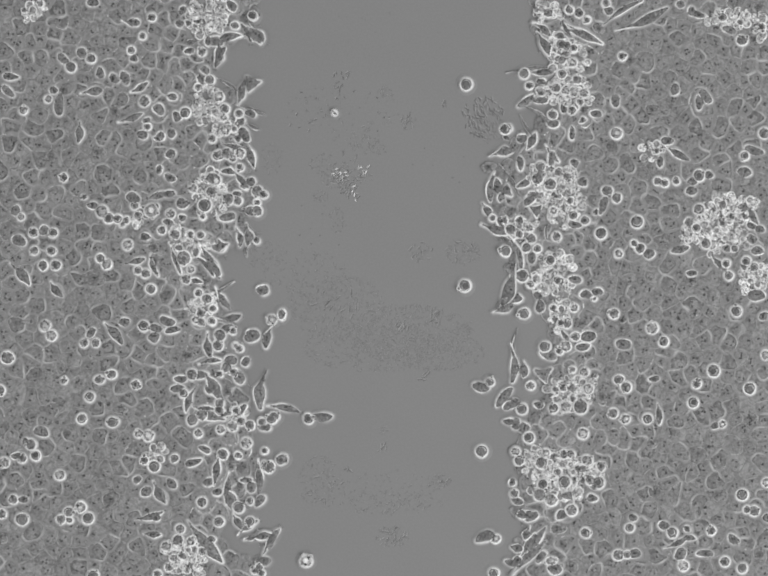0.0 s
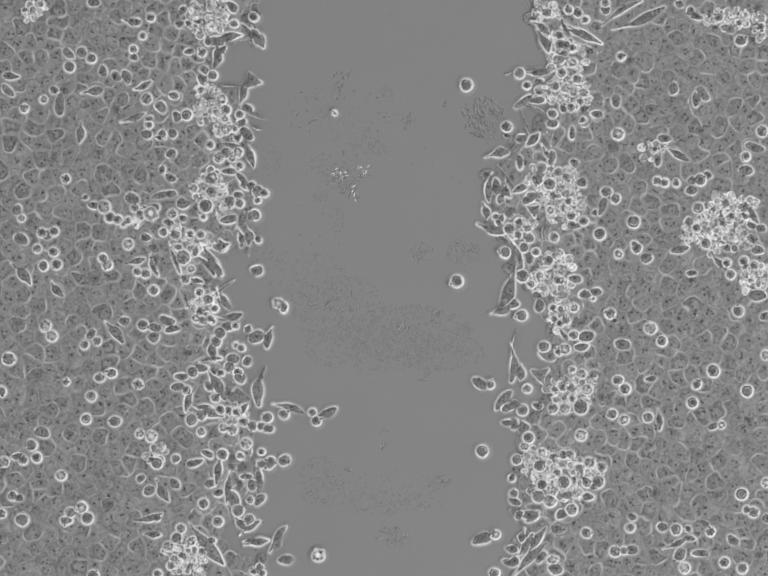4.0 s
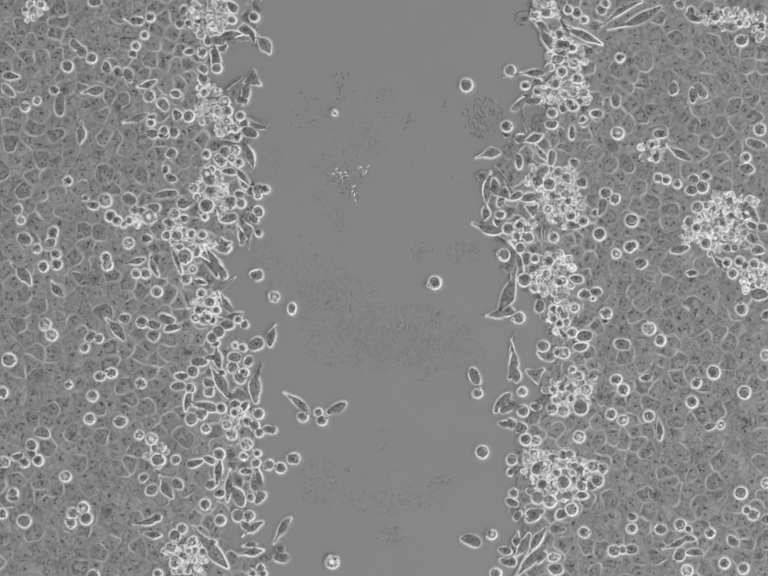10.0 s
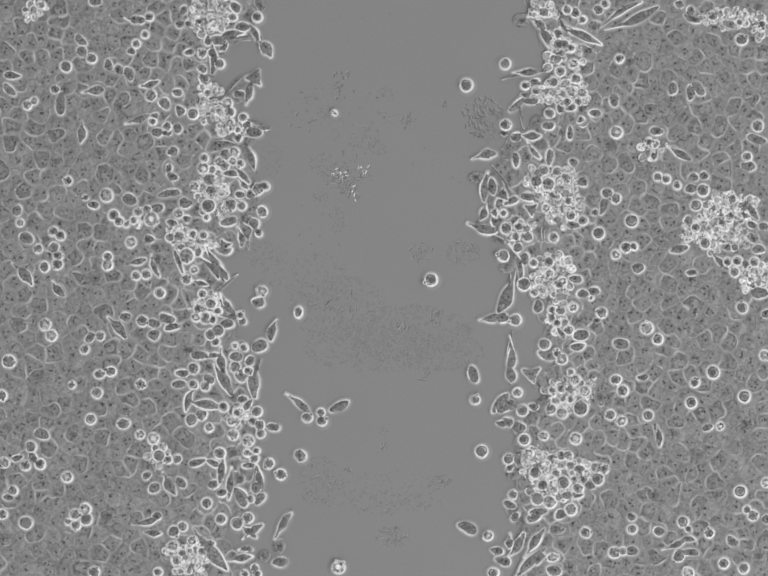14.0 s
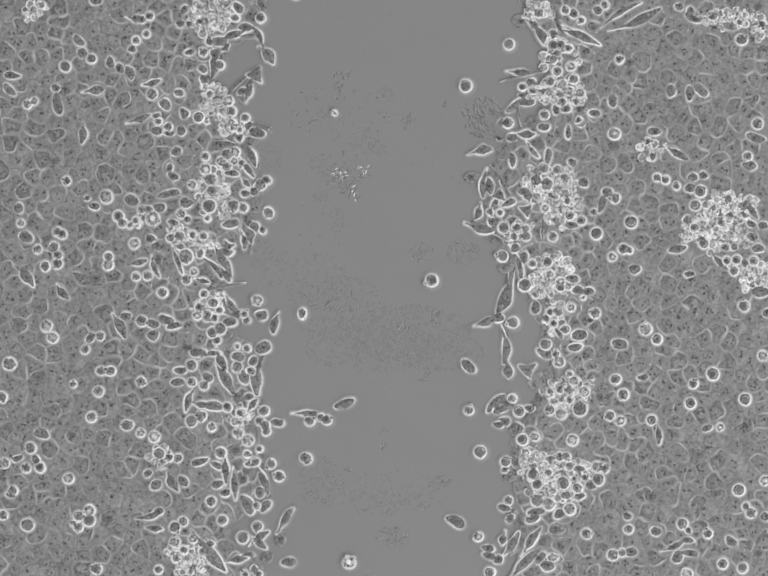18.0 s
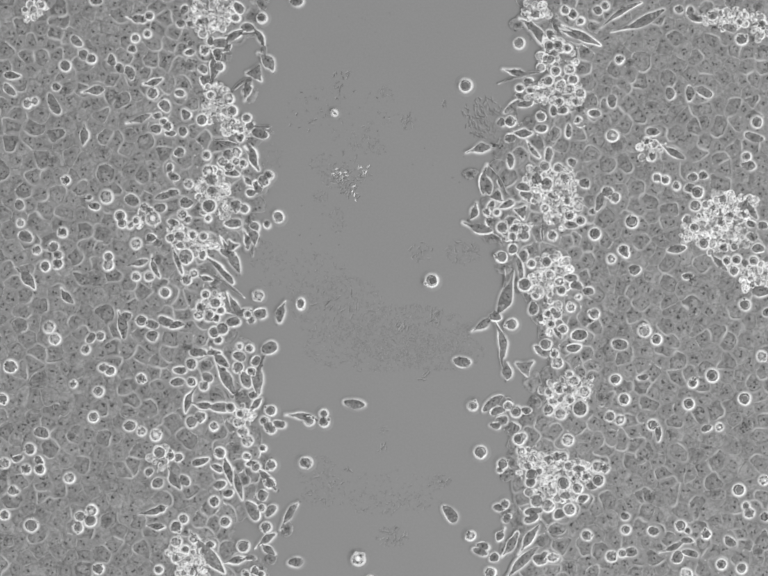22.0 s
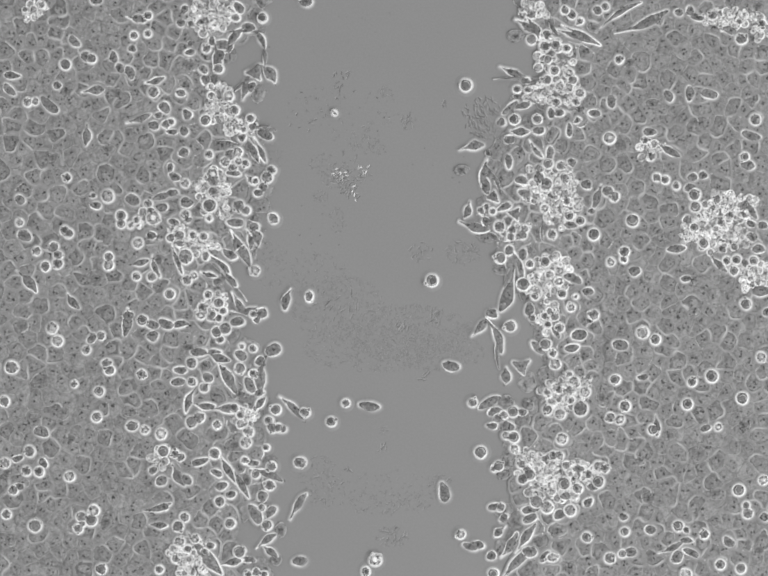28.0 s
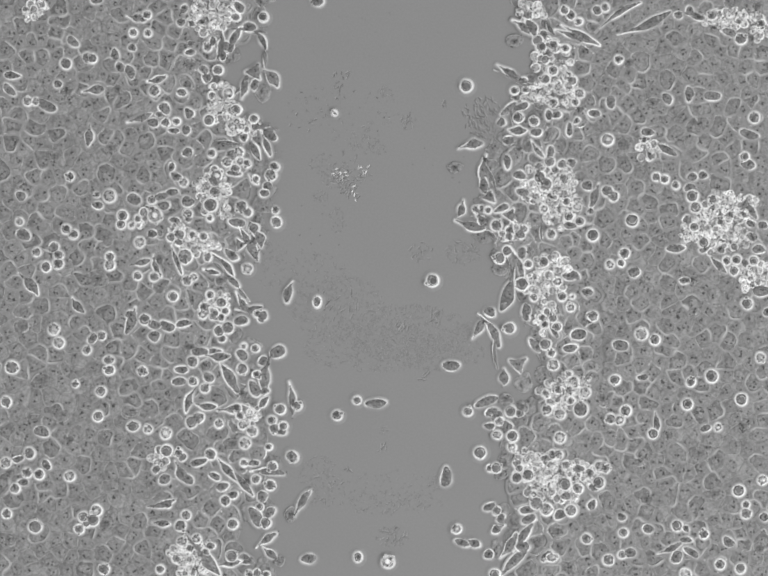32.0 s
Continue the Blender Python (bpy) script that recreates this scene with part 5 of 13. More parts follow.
rounded_cell(-152.4, -93.0, 5.3, 4.3, 0)
raised_cell("p", -146.3, -105.6, 16.5, 6.6, -95)
raised_cell("d", -161.7, -97.4, 11.0, 6.1, -55)
raised_cell("p", -181.0, -102.9, 16.5, 6.1, -60)
raised_cell("p", -182.6, -83.6, 12.1, 5.0, -80)
raised_cell("d", -195.8, -89.1, 6.6, 6.6, 0)
rounded_cell(-214.0, -90.2, 5.7, 5.7, 0)
raised_cell("d", -226.6, -95.7, 7.2, 5.0, 0)
raised_cell("d", -230.5, -108.4, 8.8, 4.4, 0)
rounded_cell(-214.0, -108.4, 4.8, 4.8, 0)
rounded_cell(-200.8, -110.0, 4.8, 4.8, 0)
raised_cell("p", -219.5, -124.9, 13.2, 4.4, -110)
raised_cell("p", -200.2, -130.4, 16.5, 5.0, -10)
raised_cell("d", -170.0, -122.1, 7.7, 7.2, -40)
raised_cell("d", -159.0, -124.9, 6.6, 5.0, 0)
rounded_cell(-143.0, -138.6, 5.7, 5.7, 0)
rounded_cell(-146.9, -149.6, 4.8, 4.8, 0)
rounded_cell(-139.7, -154.0, 5.3, 5.3, 0)
raised_cell("d", -126.0, -156.2, 7.7, 4.4, -5)
rounded_cell(-216.2, -148.0, 6.2, 6.2, 0)
rounded_cell(-205.2, -142.5, 5.7, 5.7, 0)
rounded_cell(-196.4, -156.8, 4.3, 4.3, 0)
rounded_cell(-165.0, -139.7, 4.3, 4.3, 0)
rounded_cell(-171.6, -149.6, 4.3, 4.3, 0)
rounded_cell(-86.9, -145.2, 5.7, 4.8, -30)
raised_cell("p", -93.0, -130.4, 16.0, 4.4, -42)
raised_cell("d", -50.6, -132.0, 12.1, 5.5, 30)
rounded_cell(-71.5, -139.7, 4.3, 4.3, -0)
rounded_cell(-69.9, -149.6, 5.3, 5.3, -0)
raised_cell("d", -244.2, -34.1, 9.9, 5.5, -30)
raised_cell("d", -237.6, -43.5, 8.8, 4.4, 0)
raised_cell("d", -219.5, -69.9, 12.1, 6.6, 0)
raised_cell("d", -208.5, -75.4, 11.0, 5.5, 0)
raised_cell("d", -247.0, -130.4, 11.0, 9.9, 0)
rounded_cell(-396.6, -178.2, 5.7, 5.7, 0)
raised_cell("d", -393.8, -190.9, 6.6, 5.0, -40)
rounded_cell(-386.1, -197.5, 5.3, 5.3, 0)
rounded_cell(-402.6, -199.1, 4.8, 4.8, 0)
raised_cell("d", -412.0, -190.9, 6.6, 5.0, 0)
rounded_cell(-426.8, -196.4, 5.3, 5.3, 0)
raised_cell("d", -426.8, -204.6, 6.6, 6.6, 0)
rounded_cell(-355.9, -212.3, 5.3, 5.3, 0)
rounded_cell(-416.9, -227.7, 4.8, 4.8, 0)
raised_cell("d", -421.3, -234.9, 5.5, 4.4, 0)
rounded_cell(-273.9, -164.5, 4.3, 4.3, 0)
rounded_cell(-259.1, -169.4, 5.7, 5.7, 0)
rounded_cell(-402.1, -263.5, 6.7, 6.7, 0)
raised_cell("d", -426.8, -282.7, 7.7, 6.6, 0)
rounded_cell(-428.5, -254.1, 4.8, 4.8, 0)
rounded_cell(-335.5, -248.1, 5.7, 5.7, 0)
rounded_cell(-347.1, -254.1, 5.3, 5.3, 0)
rounded_cell(-334.4, -259.6, 6.2, 6.2, 0)
rounded_cell(-346.0, -266.2, 4.8, 4.8, 0)
rounded_cell(-354.2, -262.4, 3.3, 3.3, 0)
rounded_cell(-325.6, -319.0, 5.3, 5.3, 0)
rounded_cell(-254.1, -319.0, 4.3, 4.3, 0)
raised_cell("d", -310.2, -256.9, 11.0, 9.4, 0)
raised_cell("p", -266.2, -262.4, 13.2, 4.4, 15)
raised_cell("d", -348.7, -165.0, 8.2, 7.2, 0)
raised_cell("d", -384.5, -163.4, 8.8, 6.1, 0)
rounded_cell(-252.5, -188.1, 6.2, 6.2, 0)
rounded_cell(-242.6, -192.5, 4.3, 4.3, 0)
rounded_cell(-232.1, -192.0, 4.3, 4.3, 0)
raised_cell("d", -211.2, -196.4, 9.9, 4.4, 10)
raised_cell("d", -192.0, -196.4, 7.7, 4.4, -30)
rounded_cell(-184.3, -185.4, 5.7, 5.7, 0)
rounded_cell(-169.4, -164.5, 5.3, 5.3, 0)
rounded_cell(-152.4, -171.6, 5.7, 5.7, 0)
rounded_cell(-153.5, -185.4, 3.8, 3.8, 0)
rounded_cell(-143.6, -182.6, 3.8, 3.8, 0)
rounded_cell(-145.8, -191.4, 4.8, 4.8, 0)
raised_cell("d", -150.7, -199.1, 6.6, 4.4, 0)
rounded_cell(-138.6, -163.4, 4.8, 4.8, 0)
raised_cell("d", -170.0, -185.4, 9.9, 7.7, 0)
raised_cell("p", -182.6, -204.6, 13.8, 5.0, -100)
raised_cell("p", -172.7, -218.4, 15.4, 4.4, -95)
raised_cell("d", -160.6, -234.9, 12.1, 6.1, -60)
rounded_cell(-150.2, -237.1, 4.3, 4.3, 0)
raised_cell("p", -139.7, -215.6, 15.4, 5.0, -85)
raised_cell("d", -139.7, -236.5, 8.8, 5.0, -110)
rounded_cell(-199.1, -241.5, 5.3, 5.3, 0)
rounded_cell(-183.2, -259.6, 5.3, 5.3, 0)
rounded_cell(-165.0, -264.0, 6.7, 6.7, 0)
rounded_cell(-152.9, -258.0, 5.7, 5.7, 0)
raised_cell("p", -151.8, -273.4, 8.8, 4.4, -40)
raised_cell("p", -112.2, -262.4, 15.4, 5.0, 55)
raised_cell("d", -117.7, -289.9, 8.8, 6.6, -90)
raised_cell("d", -115.0, -307.5, 9.9, 5.0, -0)
raised_cell("p", -160.6, -303.6, 10.5, 4.4, 10)
rounded_cell(-116.1, -209.0, 5.7, 5.7, -0)
rounded_cell(-92.4, -188.1, 7.2, 5.7, -60)
rounded_cell(-236.0, -273.4, 5.7, 5.7, 0)
rounded_cell(-226.1, -267.9, 4.8, 4.8, 0)
rounded_cell(-237.1, -289.9, 5.3, 5.3, 0)
raised_cell("p", -194.7, -295.4, 27.5, 7.2, -50)
rounded_cell(-204.6, -295.4, 4.3, 4.3, 0)
rounded_cell(-145.2, -314.6, 4.3, 4.3, 0)
rounded_cell(-156.2, -321.2, 3.8, 3.8, 0)
rounded_cell(-142.5, -321.2, 4.3, 4.3, 0)
raised_cell("d", -134.2, -300.9, 7.7, 6.6, 0)
rounded_cell(-226.6, -298.1, 4.3, 4.3, 0)
rounded_cell(-233.2, -306.4, 4.3, 4.3, 0)
raised_cell("p", -241.5, -221.1, 11.0, 5.5, -60)
rounded_cell(-51.7, -313.5, 6.7, 6.7, -0)
rounded_cell(-16.0, -343.2, 5.7, 4.3, -80)
raised_cell("d", -102.3, 334.4, 7.7, 5.0, -0)
rounded_cell(52.8, 9.4, 6.7, 6.7, 0)
rounded_cell(92.4, 227.7, 6.7, 6.7, 0)
rounded_cell(109.5, -183.2, 6.7, 6.7, 0)
rounded_cell(-55.6, 196.9, 2.4, 2.4, -0)
rounded_cell(135.9, 252.5, 5.7, 5.7, -0)
raised_cell("d", 156.2, 300.3, 8.8, 6.6, 10)
raised_cell("p", 160.1, 242.0, 13.2, 3.9, 2)
rounded_cell(158.4, 227.2, 4.3, 4.3, 0)
raised_cell("d", 150.2, 206.8, 12.1, 4.4, 45)
raised_cell("d", 165.6, 209.6, 9.9, 4.4, 5)
rounded_cell(185.9, 195.8, 5.3, 5.3, 0)
raised_cell("d", 184.8, 182.1, 6.6, 4.4, 10)
rounded_cell(136.4, 183.2, 5.7, 5.7, 0)
raised_cell("d", 134.8, 173.2, 3.9, 2.8, 0)
raised_cell("d", 148.0, 169.4, 7.2, 5.5, 0)
raised_cell("p", 164.5, 170.5, 9.9, 5.0, -5)
raised_cell("p", 182.1, 282.2, 13.2, 5.0, -65)
raised_cell("d", 198.6, 306.9, 8.8, 7.2, -50)
rounded_cell(205.7, 312.4, 4.3, 4.3, 0)
rounded_cell(179.9, 309.7, 4.8, 4.8, 0)
raised_cell("p", 223.3, 283.8, 19.2, 4.4, -28)
raised_cell("p", 173.8, 297.0, 11.0, 3.9, -40)
rounded_cell(212.3, 251.9, 4.8, 4.8, 0)
rounded_cell(190.3, 231.0, 5.3, 5.3, 0)
rounded_cell(203.0, 228.3, 4.8, 4.8, 0)
rounded_cell(209.6, 220.0, 4.3, 4.3, 0)
rounded_cell(222.2, 218.9, 4.8, 4.8, 0)
rounded_cell(205.7, 209.0, 4.3, 4.3, 0)
rounded_cell(217.8, 209.6, 3.8, 3.8, 0)
raised_cell("d", 197.5, 202.4, 5.5, 4.4, -90)
raised_cell("d", 209.6, 202.4, 6.6, 3.9, 0)
raised_cell("d", 222.2, 200.8, 6.6, 6.6, 0)
rounded_cell(195.8, 273.9, 5.3, 5.3, 0)
rounded_cell(209.6, 269.5, 4.3, 4.3, 0)
raised_cell("d", 240.9, 312.4, 5.0, 5.0, 0)
rounded_cell(248.1, 319.0, 4.3, 4.3, 0)
raised_cell("d", 237.1, 293.2, 7.7, 6.6, 0)
raised_cell("d", 182.1, 216.2, 7.7, 6.6, 0)
raised_cell("d", 201.3, 174.9, 9.9, 6.6, -90)
raised_cell("d", 208.5, 173.8, 6.6, 3.9, -90)
rounded_cell(260.7, 174.9, 6.2, 6.2, 0)
raised_cell("d", 237.1, 196.9, 7.7, 5.0, 0)
rounded_cell(264.0, 257.4, 4.3, 4.3, 0)
raised_cell("d", 276.7, 253.6, 7.2, 7.2, 0)
rounded_cell(401.5, 278.9, 6.2, 5.3, 0)
raised_cell("p", 283.8, 302.5, 24.8, 5.0, 25)
raised_cell("p", 267.3, 311.3, 22.0, 3.3, 30)
raised_cell("d", 331.7, 319.0, 5.0, 4.4, 0)
raised_cell("d", 344.3, 311.3, 6.1, 5.0, -90)
raised_cell("d", 347.1, 301.4, 8.8, 3.9, -20)
rounded_cell(369.1, 305.2, 4.8, 4.8, 0)
raised_cell("d", 388.3, 297.0, 8.8, 5.0, -20)
rounded_cell(399.3, 298.7, 3.8, 3.8, 0)
raised_cell("d", 419.7, 315.2, 6.6, 6.6, 0)
rounded_cell(424.6, 295.9, 4.3, 4.3, 0)
raised_cell("d", 324.5, 224.4, 7.7, 6.1, -90)
raised_cell("d", 344.3, 218.9, 8.8, 5.5, -90)
raised_cell("d", 352.6, 223.3, 9.9, 5.5, -50)
raised_cell("d", 360.8, 187.6, 8.8, 7.2, -90)
raised_cell("d", 414.2, 279.4, 6.6, 6.6, 0)
rounded_cell(419.7, 182.1, 5.7, 5.7, 0)
raised_cell("d", 305.8, 176.0, 7.7, 5.0, 0)
rounded_cell(297.6, 163.9, 3.8, 3.8, 0)
raised_cell("d", 418.6, 166.7, 11.0, 5.0, -15)
raised_cell("d", 300.3, 201.3, 8.8, 6.6, 0)
raised_cell("p", 113.3, 150.2, 11.0, 5.5, 10)
raised_cell("d", 101.8, 123.2, 7.7, 6.6, -0)
raised_cell("p", 112.2, 111.7, 14.3, 5.0, -95)
raised_cell("d", 121.6, 114.4, 9.9, 4.4, -90)
raised_cell("d", 160.1, 147.4, 7.7, 7.2, 0)
raised_cell("p", 168.3, 152.9, 11.0, 3.3, -50)
raised_cell("d", 160.1, 102.3, 8.8, 5.0, -10)
raised_cell("t", 165.6, 88.0, 8.8, 8.8, 0)
raised_cell("d", 129.8, 96.8, 7.7, 4.4, 50)
raised_cell("d", 143.6, 97.9, 9.9, 4.4, 25)
rounded_cell(124.3, 84.2, 3.8, 3.8, 0)
rounded_cell(133.7, 84.2, 3.8, 3.8, 0)
raised_cell("d", 125.4, 74.8, 5.5, 5.5, 0)
rounded_cell(137.0, 67.1, 5.7, 5.7, 0)
raised_cell("p", 112.2, 84.2, 8.8, 4.4, -110)
raised_cell("p", 113.3, 66.0, 14.3, 6.1, -15)
raised_cell("p", 129.8, 53.9, 11.0, 2.8, -40)
rounded_cell(150.7, 68.8, 4.3, 4.3, 0)
rounded_cell(160.1, 66.6, 4.3, 4.3, 0)
rounded_cell(148.0, 57.8, 4.3, 4.3, 0)
rounded_cell(161.7, 57.8, 4.8, 4.8, 0)
raised_cell("d", 150.2, 45.7, 5.5, 5.5, 0)
rounded_cell(134.2, 36.3, 6.2, 6.2, 0)
raised_cell("d", 138.1, 23.7, 9.9, 7.2, 20)
raised_cell("p", 151.8, 26.4, 16.5, 3.3, -75)
rounded_cell(157.3, 4.4, 7.2, 7.2, 0)
rounded_cell(167.8, 28.1, 4.3, 4.3, 0)
rounded_cell(184.8, 29.2, 5.3, 5.3, 0)
rounded_cell(185.9, 17.1, 4.3, 4.3, 0)
rounded_cell(196.9, 4.4, 4.8, 4.8, 0)
raised_cell("d", 157.3, 33.6, 7.7, 5.0, -90)
rounded_cell(190.3, 56.7, 4.8, 4.8, 0)
raised_cell("p", 178.8, 62.2, 9.9, 1.7, -90)
rounded_cell(179.3, 132.0, 5.3, 5.3, 0)
rounded_cell(194.2, 130.9, 4.8, 4.8, 0)
rounded_cell(204.1, 124.3, 4.8, 4.8, 0)
rounded_cell(171.1, 119.9, 6.2, 6.2, 0)
rounded_cell(184.8, 117.2, 6.2, 6.2, 0)
rounded_cell(204.1, 106.2, 4.8, 4.8, 0)
raised_cell("d", 189.2, 103.4, 5.5, 5.0, 0)
rounded_cell(206.8, 97.9, 4.3, 4.3, 0)
rounded_cell(209.6, 81.4, 4.8, 4.8, 0)
rounded_cell(223.3, 75.9, 4.8, 4.8, 0)
rounded_cell(182.1, 89.7, 4.3, 4.3, 0)
rounded_cell(250.8, 106.2, 5.7, 5.7, 0)
raised_cell("p", 248.1, 95.2, 12.1, 5.0, -110)
rounded_cell(240.9, 61.6, 6.2, 6.2, 0)
rounded_cell(260.2, 37.4, 4.3, 4.3, 0)
raised_cell("d", 212.3, 141.9, 5.0, 5.0, 0)
raised_cell("d", 223.3, 118.8, 5.5, 5.5, 0)
rounded_cell(277.8, 75.4, 6.7, 6.7, 0)
rounded_cell(307.5, 124.9, 4.3, 4.3, 0)
rounded_cell(316.8, 122.1, 4.3, 4.3, 0)
rounded_cell(328.9, 115.0, 3.8, 3.8, 0)
raised_cell("d", 348.2, 124.3, 5.5, 5.0, 0)
raised_cell("d", 359.2, 125.4, 5.0, 5.0, 0)
rounded_cell(358.1, 110.0, 6.2, 6.2, 0)
raised_cell("d", 345.4, 111.7, 6.1, 5.5, 0)
rounded_cell(350.4, 93.0, 5.7, 5.7, 0)
rounded_cell(271.7, 45.7, 5.3, 5.3, 0)
rounded_cell(280.5, 46.8, 3.8, 3.8, 0)
raised_cell("d", 285.5, 22.6, 6.6, 5.5, 0)
raised_cell("d", 331.7, 44.0, 11.0, 4.4, 10)
raised_cell("d", 341.6, 75.9, 5.5, 5.0, 0)
rounded_cell(349.8, 67.7, 4.8, 4.8, 0)
rounded_cell(359.2, 72.1, 3.8, 3.8, 0)
rounded_cell(380.1, 73.2, 4.3, 4.3, 0)
raised_cell("d", 358.1, 59.4, 7.7, 3.9, 30)
rounded_cell(360.8, 50.1, 5.3, 5.3, 0)
rounded_cell(391.1, 99.6, 4.3, 4.3, 0)
raised_cell("d", 388.3, 81.4, 5.5, 4.4, 0)
raised_cell("d", 404.8, 92.4, 7.7, 5.0, -90)
raised_cell("p", 413.1, 86.9, 12.1, 4.4, -60)
raised_cell("d", 404.8, 81.4, 5.5, 5.0, 0)
raised_cell("d", 413.1, 71.5, 6.1, 4.4, 0)
raised_cell("d", 425.7, 69.3, 6.1, 5.5, 0)
raised_cell("d", 414.7, 55.0, 5.5, 4.4, 0)
raised_cell("p", 377.3, 29.2, 12.1, 3.9, -45)
rounded_cell(385.6, 29.2, 4.3, 4.3, 0)
rounded_cell(396.6, 30.3, 4.8, 4.8, 0)
raised_cell("d", 405.9, 26.4, 5.0, 3.9, -90)
rounded_cell(415.8, 29.2, 4.8, 4.8, 0)
rounded_cell(393.8, 18.2, 4.8, 4.8, 0)
rounded_cell(407.6, 147.4, 4.8, 4.8, 0)
raised_cell("d", 409.2, 137.5, 8.2, 5.0, 0)
raised_cell("p", 333.3, 150.2, 14.3, 4.4, -30)
raised_cell("d", 345.4, 17.1, 7.2, 3.9, 0)
raised_cell("d", 345.4, 9.9, 7.7, 6.6, 0)
raised_cell("d", 385.6, 45.7, 5.0, 5.0, 0)
raised_cell("d", 421.3, 42.9, 7.7, 4.4, 0)
raised_cell("d", 303.1, 150.2, 6.6, 4.4, -90)
rounded_cell(168.9, -5.0, 4.3, 4.3, 0)
raised_cell("p", 120.5, -34.1, 11.0, 4.4, 10)
rounded_cell(147.4, -35.8, 6.2, 6.2, 0)
raised_cell("p", 138.1, -9.4, 20.9, 7.7, -115)
raised_cell("d", 134.2, -34.1, 6.6, 5.0, 0)
raised_cell("p", 143.0, -78.1, 16.5, 5.0, -95)
raised_cell("p", 143.6, -97.4, 8.8, 5.5, -90)
raised_cell("t", 165.6, -97.4, 11.0, 11.0, 0)
raised_cell("d", 100.7, -97.4, 9.4, 6.1, -70)
rounded_cell(102.3, -126.0, 4.8, 4.8, -0)
rounded_cell(149.6, -117.2, 4.8, 4.8, 0)
raised_cell("d", 130.9, -127.6, 13.2, 5.0, 50)
raised_cell("d", 140.8, -130.4, 8.8, 6.6, 0)
rounded_cell(155.1, -137.5, 6.2, 6.2, 0)
raised_cell("d", 138.1, -150.7, 8.8, 5.0, -10)
raised_cell("d", 152.9, -156.2, 7.2, 6.1, 0)
rounded_cell(179.9, -63.3, 6.2, 6.2, 0)
raised_cell("d", 183.2, -75.4, 9.9, 5.5, -20)
rounded_cell(199.7, -79.8, 5.3, 5.3, 0)
rounded_cell(207.4, -47.3, 4.8, 4.8, 0)
raised_cell("d", 220.6, -53.4, 8.8, 6.1, -15)
raised_cell("d", 198.6, -50.6, 7.7, 3.3, -50)
rounded_cell(188.7, -24.2, 4.3, 4.3, 0)
rounded_cell(198.6, -25.9, 4.3, 4.3, 0)
rounded_cell(194.2, -39.6, 4.3, 4.3, 0)
raised_cell("d", 189.2, -34.1, 4.4, 4.4, 0)
rounded_cell(212.3, -21.5, 4.3, 4.3, 0)
raised_cell("d", 223.3, -6.6, 7.7, 5.0, -15)
raised_cell("d", 236.0, -3.9, 6.6, 4.4, 0)
rounded_cell(232.1, -11.0, 2.4, 2.4, 0)
rounded_cell(244.2, -27.5, 5.3, 5.3, 0)
raised_cell("d", 238.7, -36.9, 4.4, 2.8, 0)
rounded_cell(215.1, -102.9, 4.8, 4.8, 0)
rounded_cell(209.6, -113.9, 4.3, 4.3, 0)
rounded_cell(198.6, -113.9, 3.8, 3.8, 0)
rounded_cell(210.1, -94.6, 3.3, 3.3, 0)
rounded_cell(209.6, -124.9, 4.3, 4.3, 0)
rounded_cell(220.6, -134.8, 7.7, 7.7, 0)
rounded_cell(187.6, -135.9, 5.3, 5.3, 0)
rounded_cell(199.7, -140.2, 5.7, 5.7, 0)
raised_cell("d", 182.1, -122.1, 7.7, 6.6, 0)
raised_cell("d", 217.8, -36.9, 8.8, 6.6, 0)
rounded_cell(260.2, -102.9, 5.3, 5.3, 0)
raised_cell("d", 242.6, -122.1, 9.9, 6.6, -90)
rounded_cell(402.1, -22.0, 5.7, 5.7, 0)
rounded_cell(295.4, -45.1, 6.2, 6.2, 0)
rounded_cell(307.5, -57.2, 5.3, 5.3, 0)
raised_cell("d", 266.2, -62.7, 9.4, 6.1, -5)
rounded_cell(267.9, -115.0, 5.7, 5.7, 0)
raised_cell("d", 290.4, -100.1, 6.6, 3.9, 0)
rounded_cell(369.6, -94.6, 6.7, 6.7, 0)
rounded_cell(348.7, -106.2, 4.8, 4.8, 0)
rounded_cell(344.9, -128.7, 5.7, 5.7, 0)
rounded_cell(404.3, -121.6, 6.2, 6.2, 0)
rounded_cell(296.5, -143.0, 5.3, 5.3, 0)
rounded_cell(266.8, -149.1, 4.8, 4.8, 0)
rounded_cell(426.8, -75.4, 4.8, 4.8, 0)
raised_cell("d", 421.3, -5.0, 11.0, 6.1, -0)
raised_cell("d", 348.2, -25.9, 9.9, 7.7, 0)
rounded_cell(377.3, -155.1, 3.8, 3.8, 0)
raised_cell("d", 363.6, -156.2, 5.5, 3.9, 0)
raised_cell("d", 429.6, -28.6, 5.5, 5.5, 0)
raised_cell("d", 407.6, -152.4, 6.6, 6.6, 0)
rounded_cell(157.3, -170.0, 6.2, 6.2, 0)
rounded_cell(215.1, -168.9, 5.7, 5.7, 0)
rounded_cell(179.3, -166.1, 4.3, 4.3, 0)
rounded_cell(162.8, -185.4, 4.3, 4.3, 0)
rounded_cell(139.7, -192.0, 5.7, 5.7, 0)
raised_cell("d", 140.8, -201.9, 4.4, 4.4, 0)
raised_cell("d", 151.8, -193.6, 7.7, 6.6, -90)
raised_cell("d", 143.6, -210.1, 7.7, 6.6, 0)
rounded_cell(170.0, -207.4, 6.2, 6.2, 0)
rounded_cell(144.7, -232.1, 4.8, 4.8, 0)
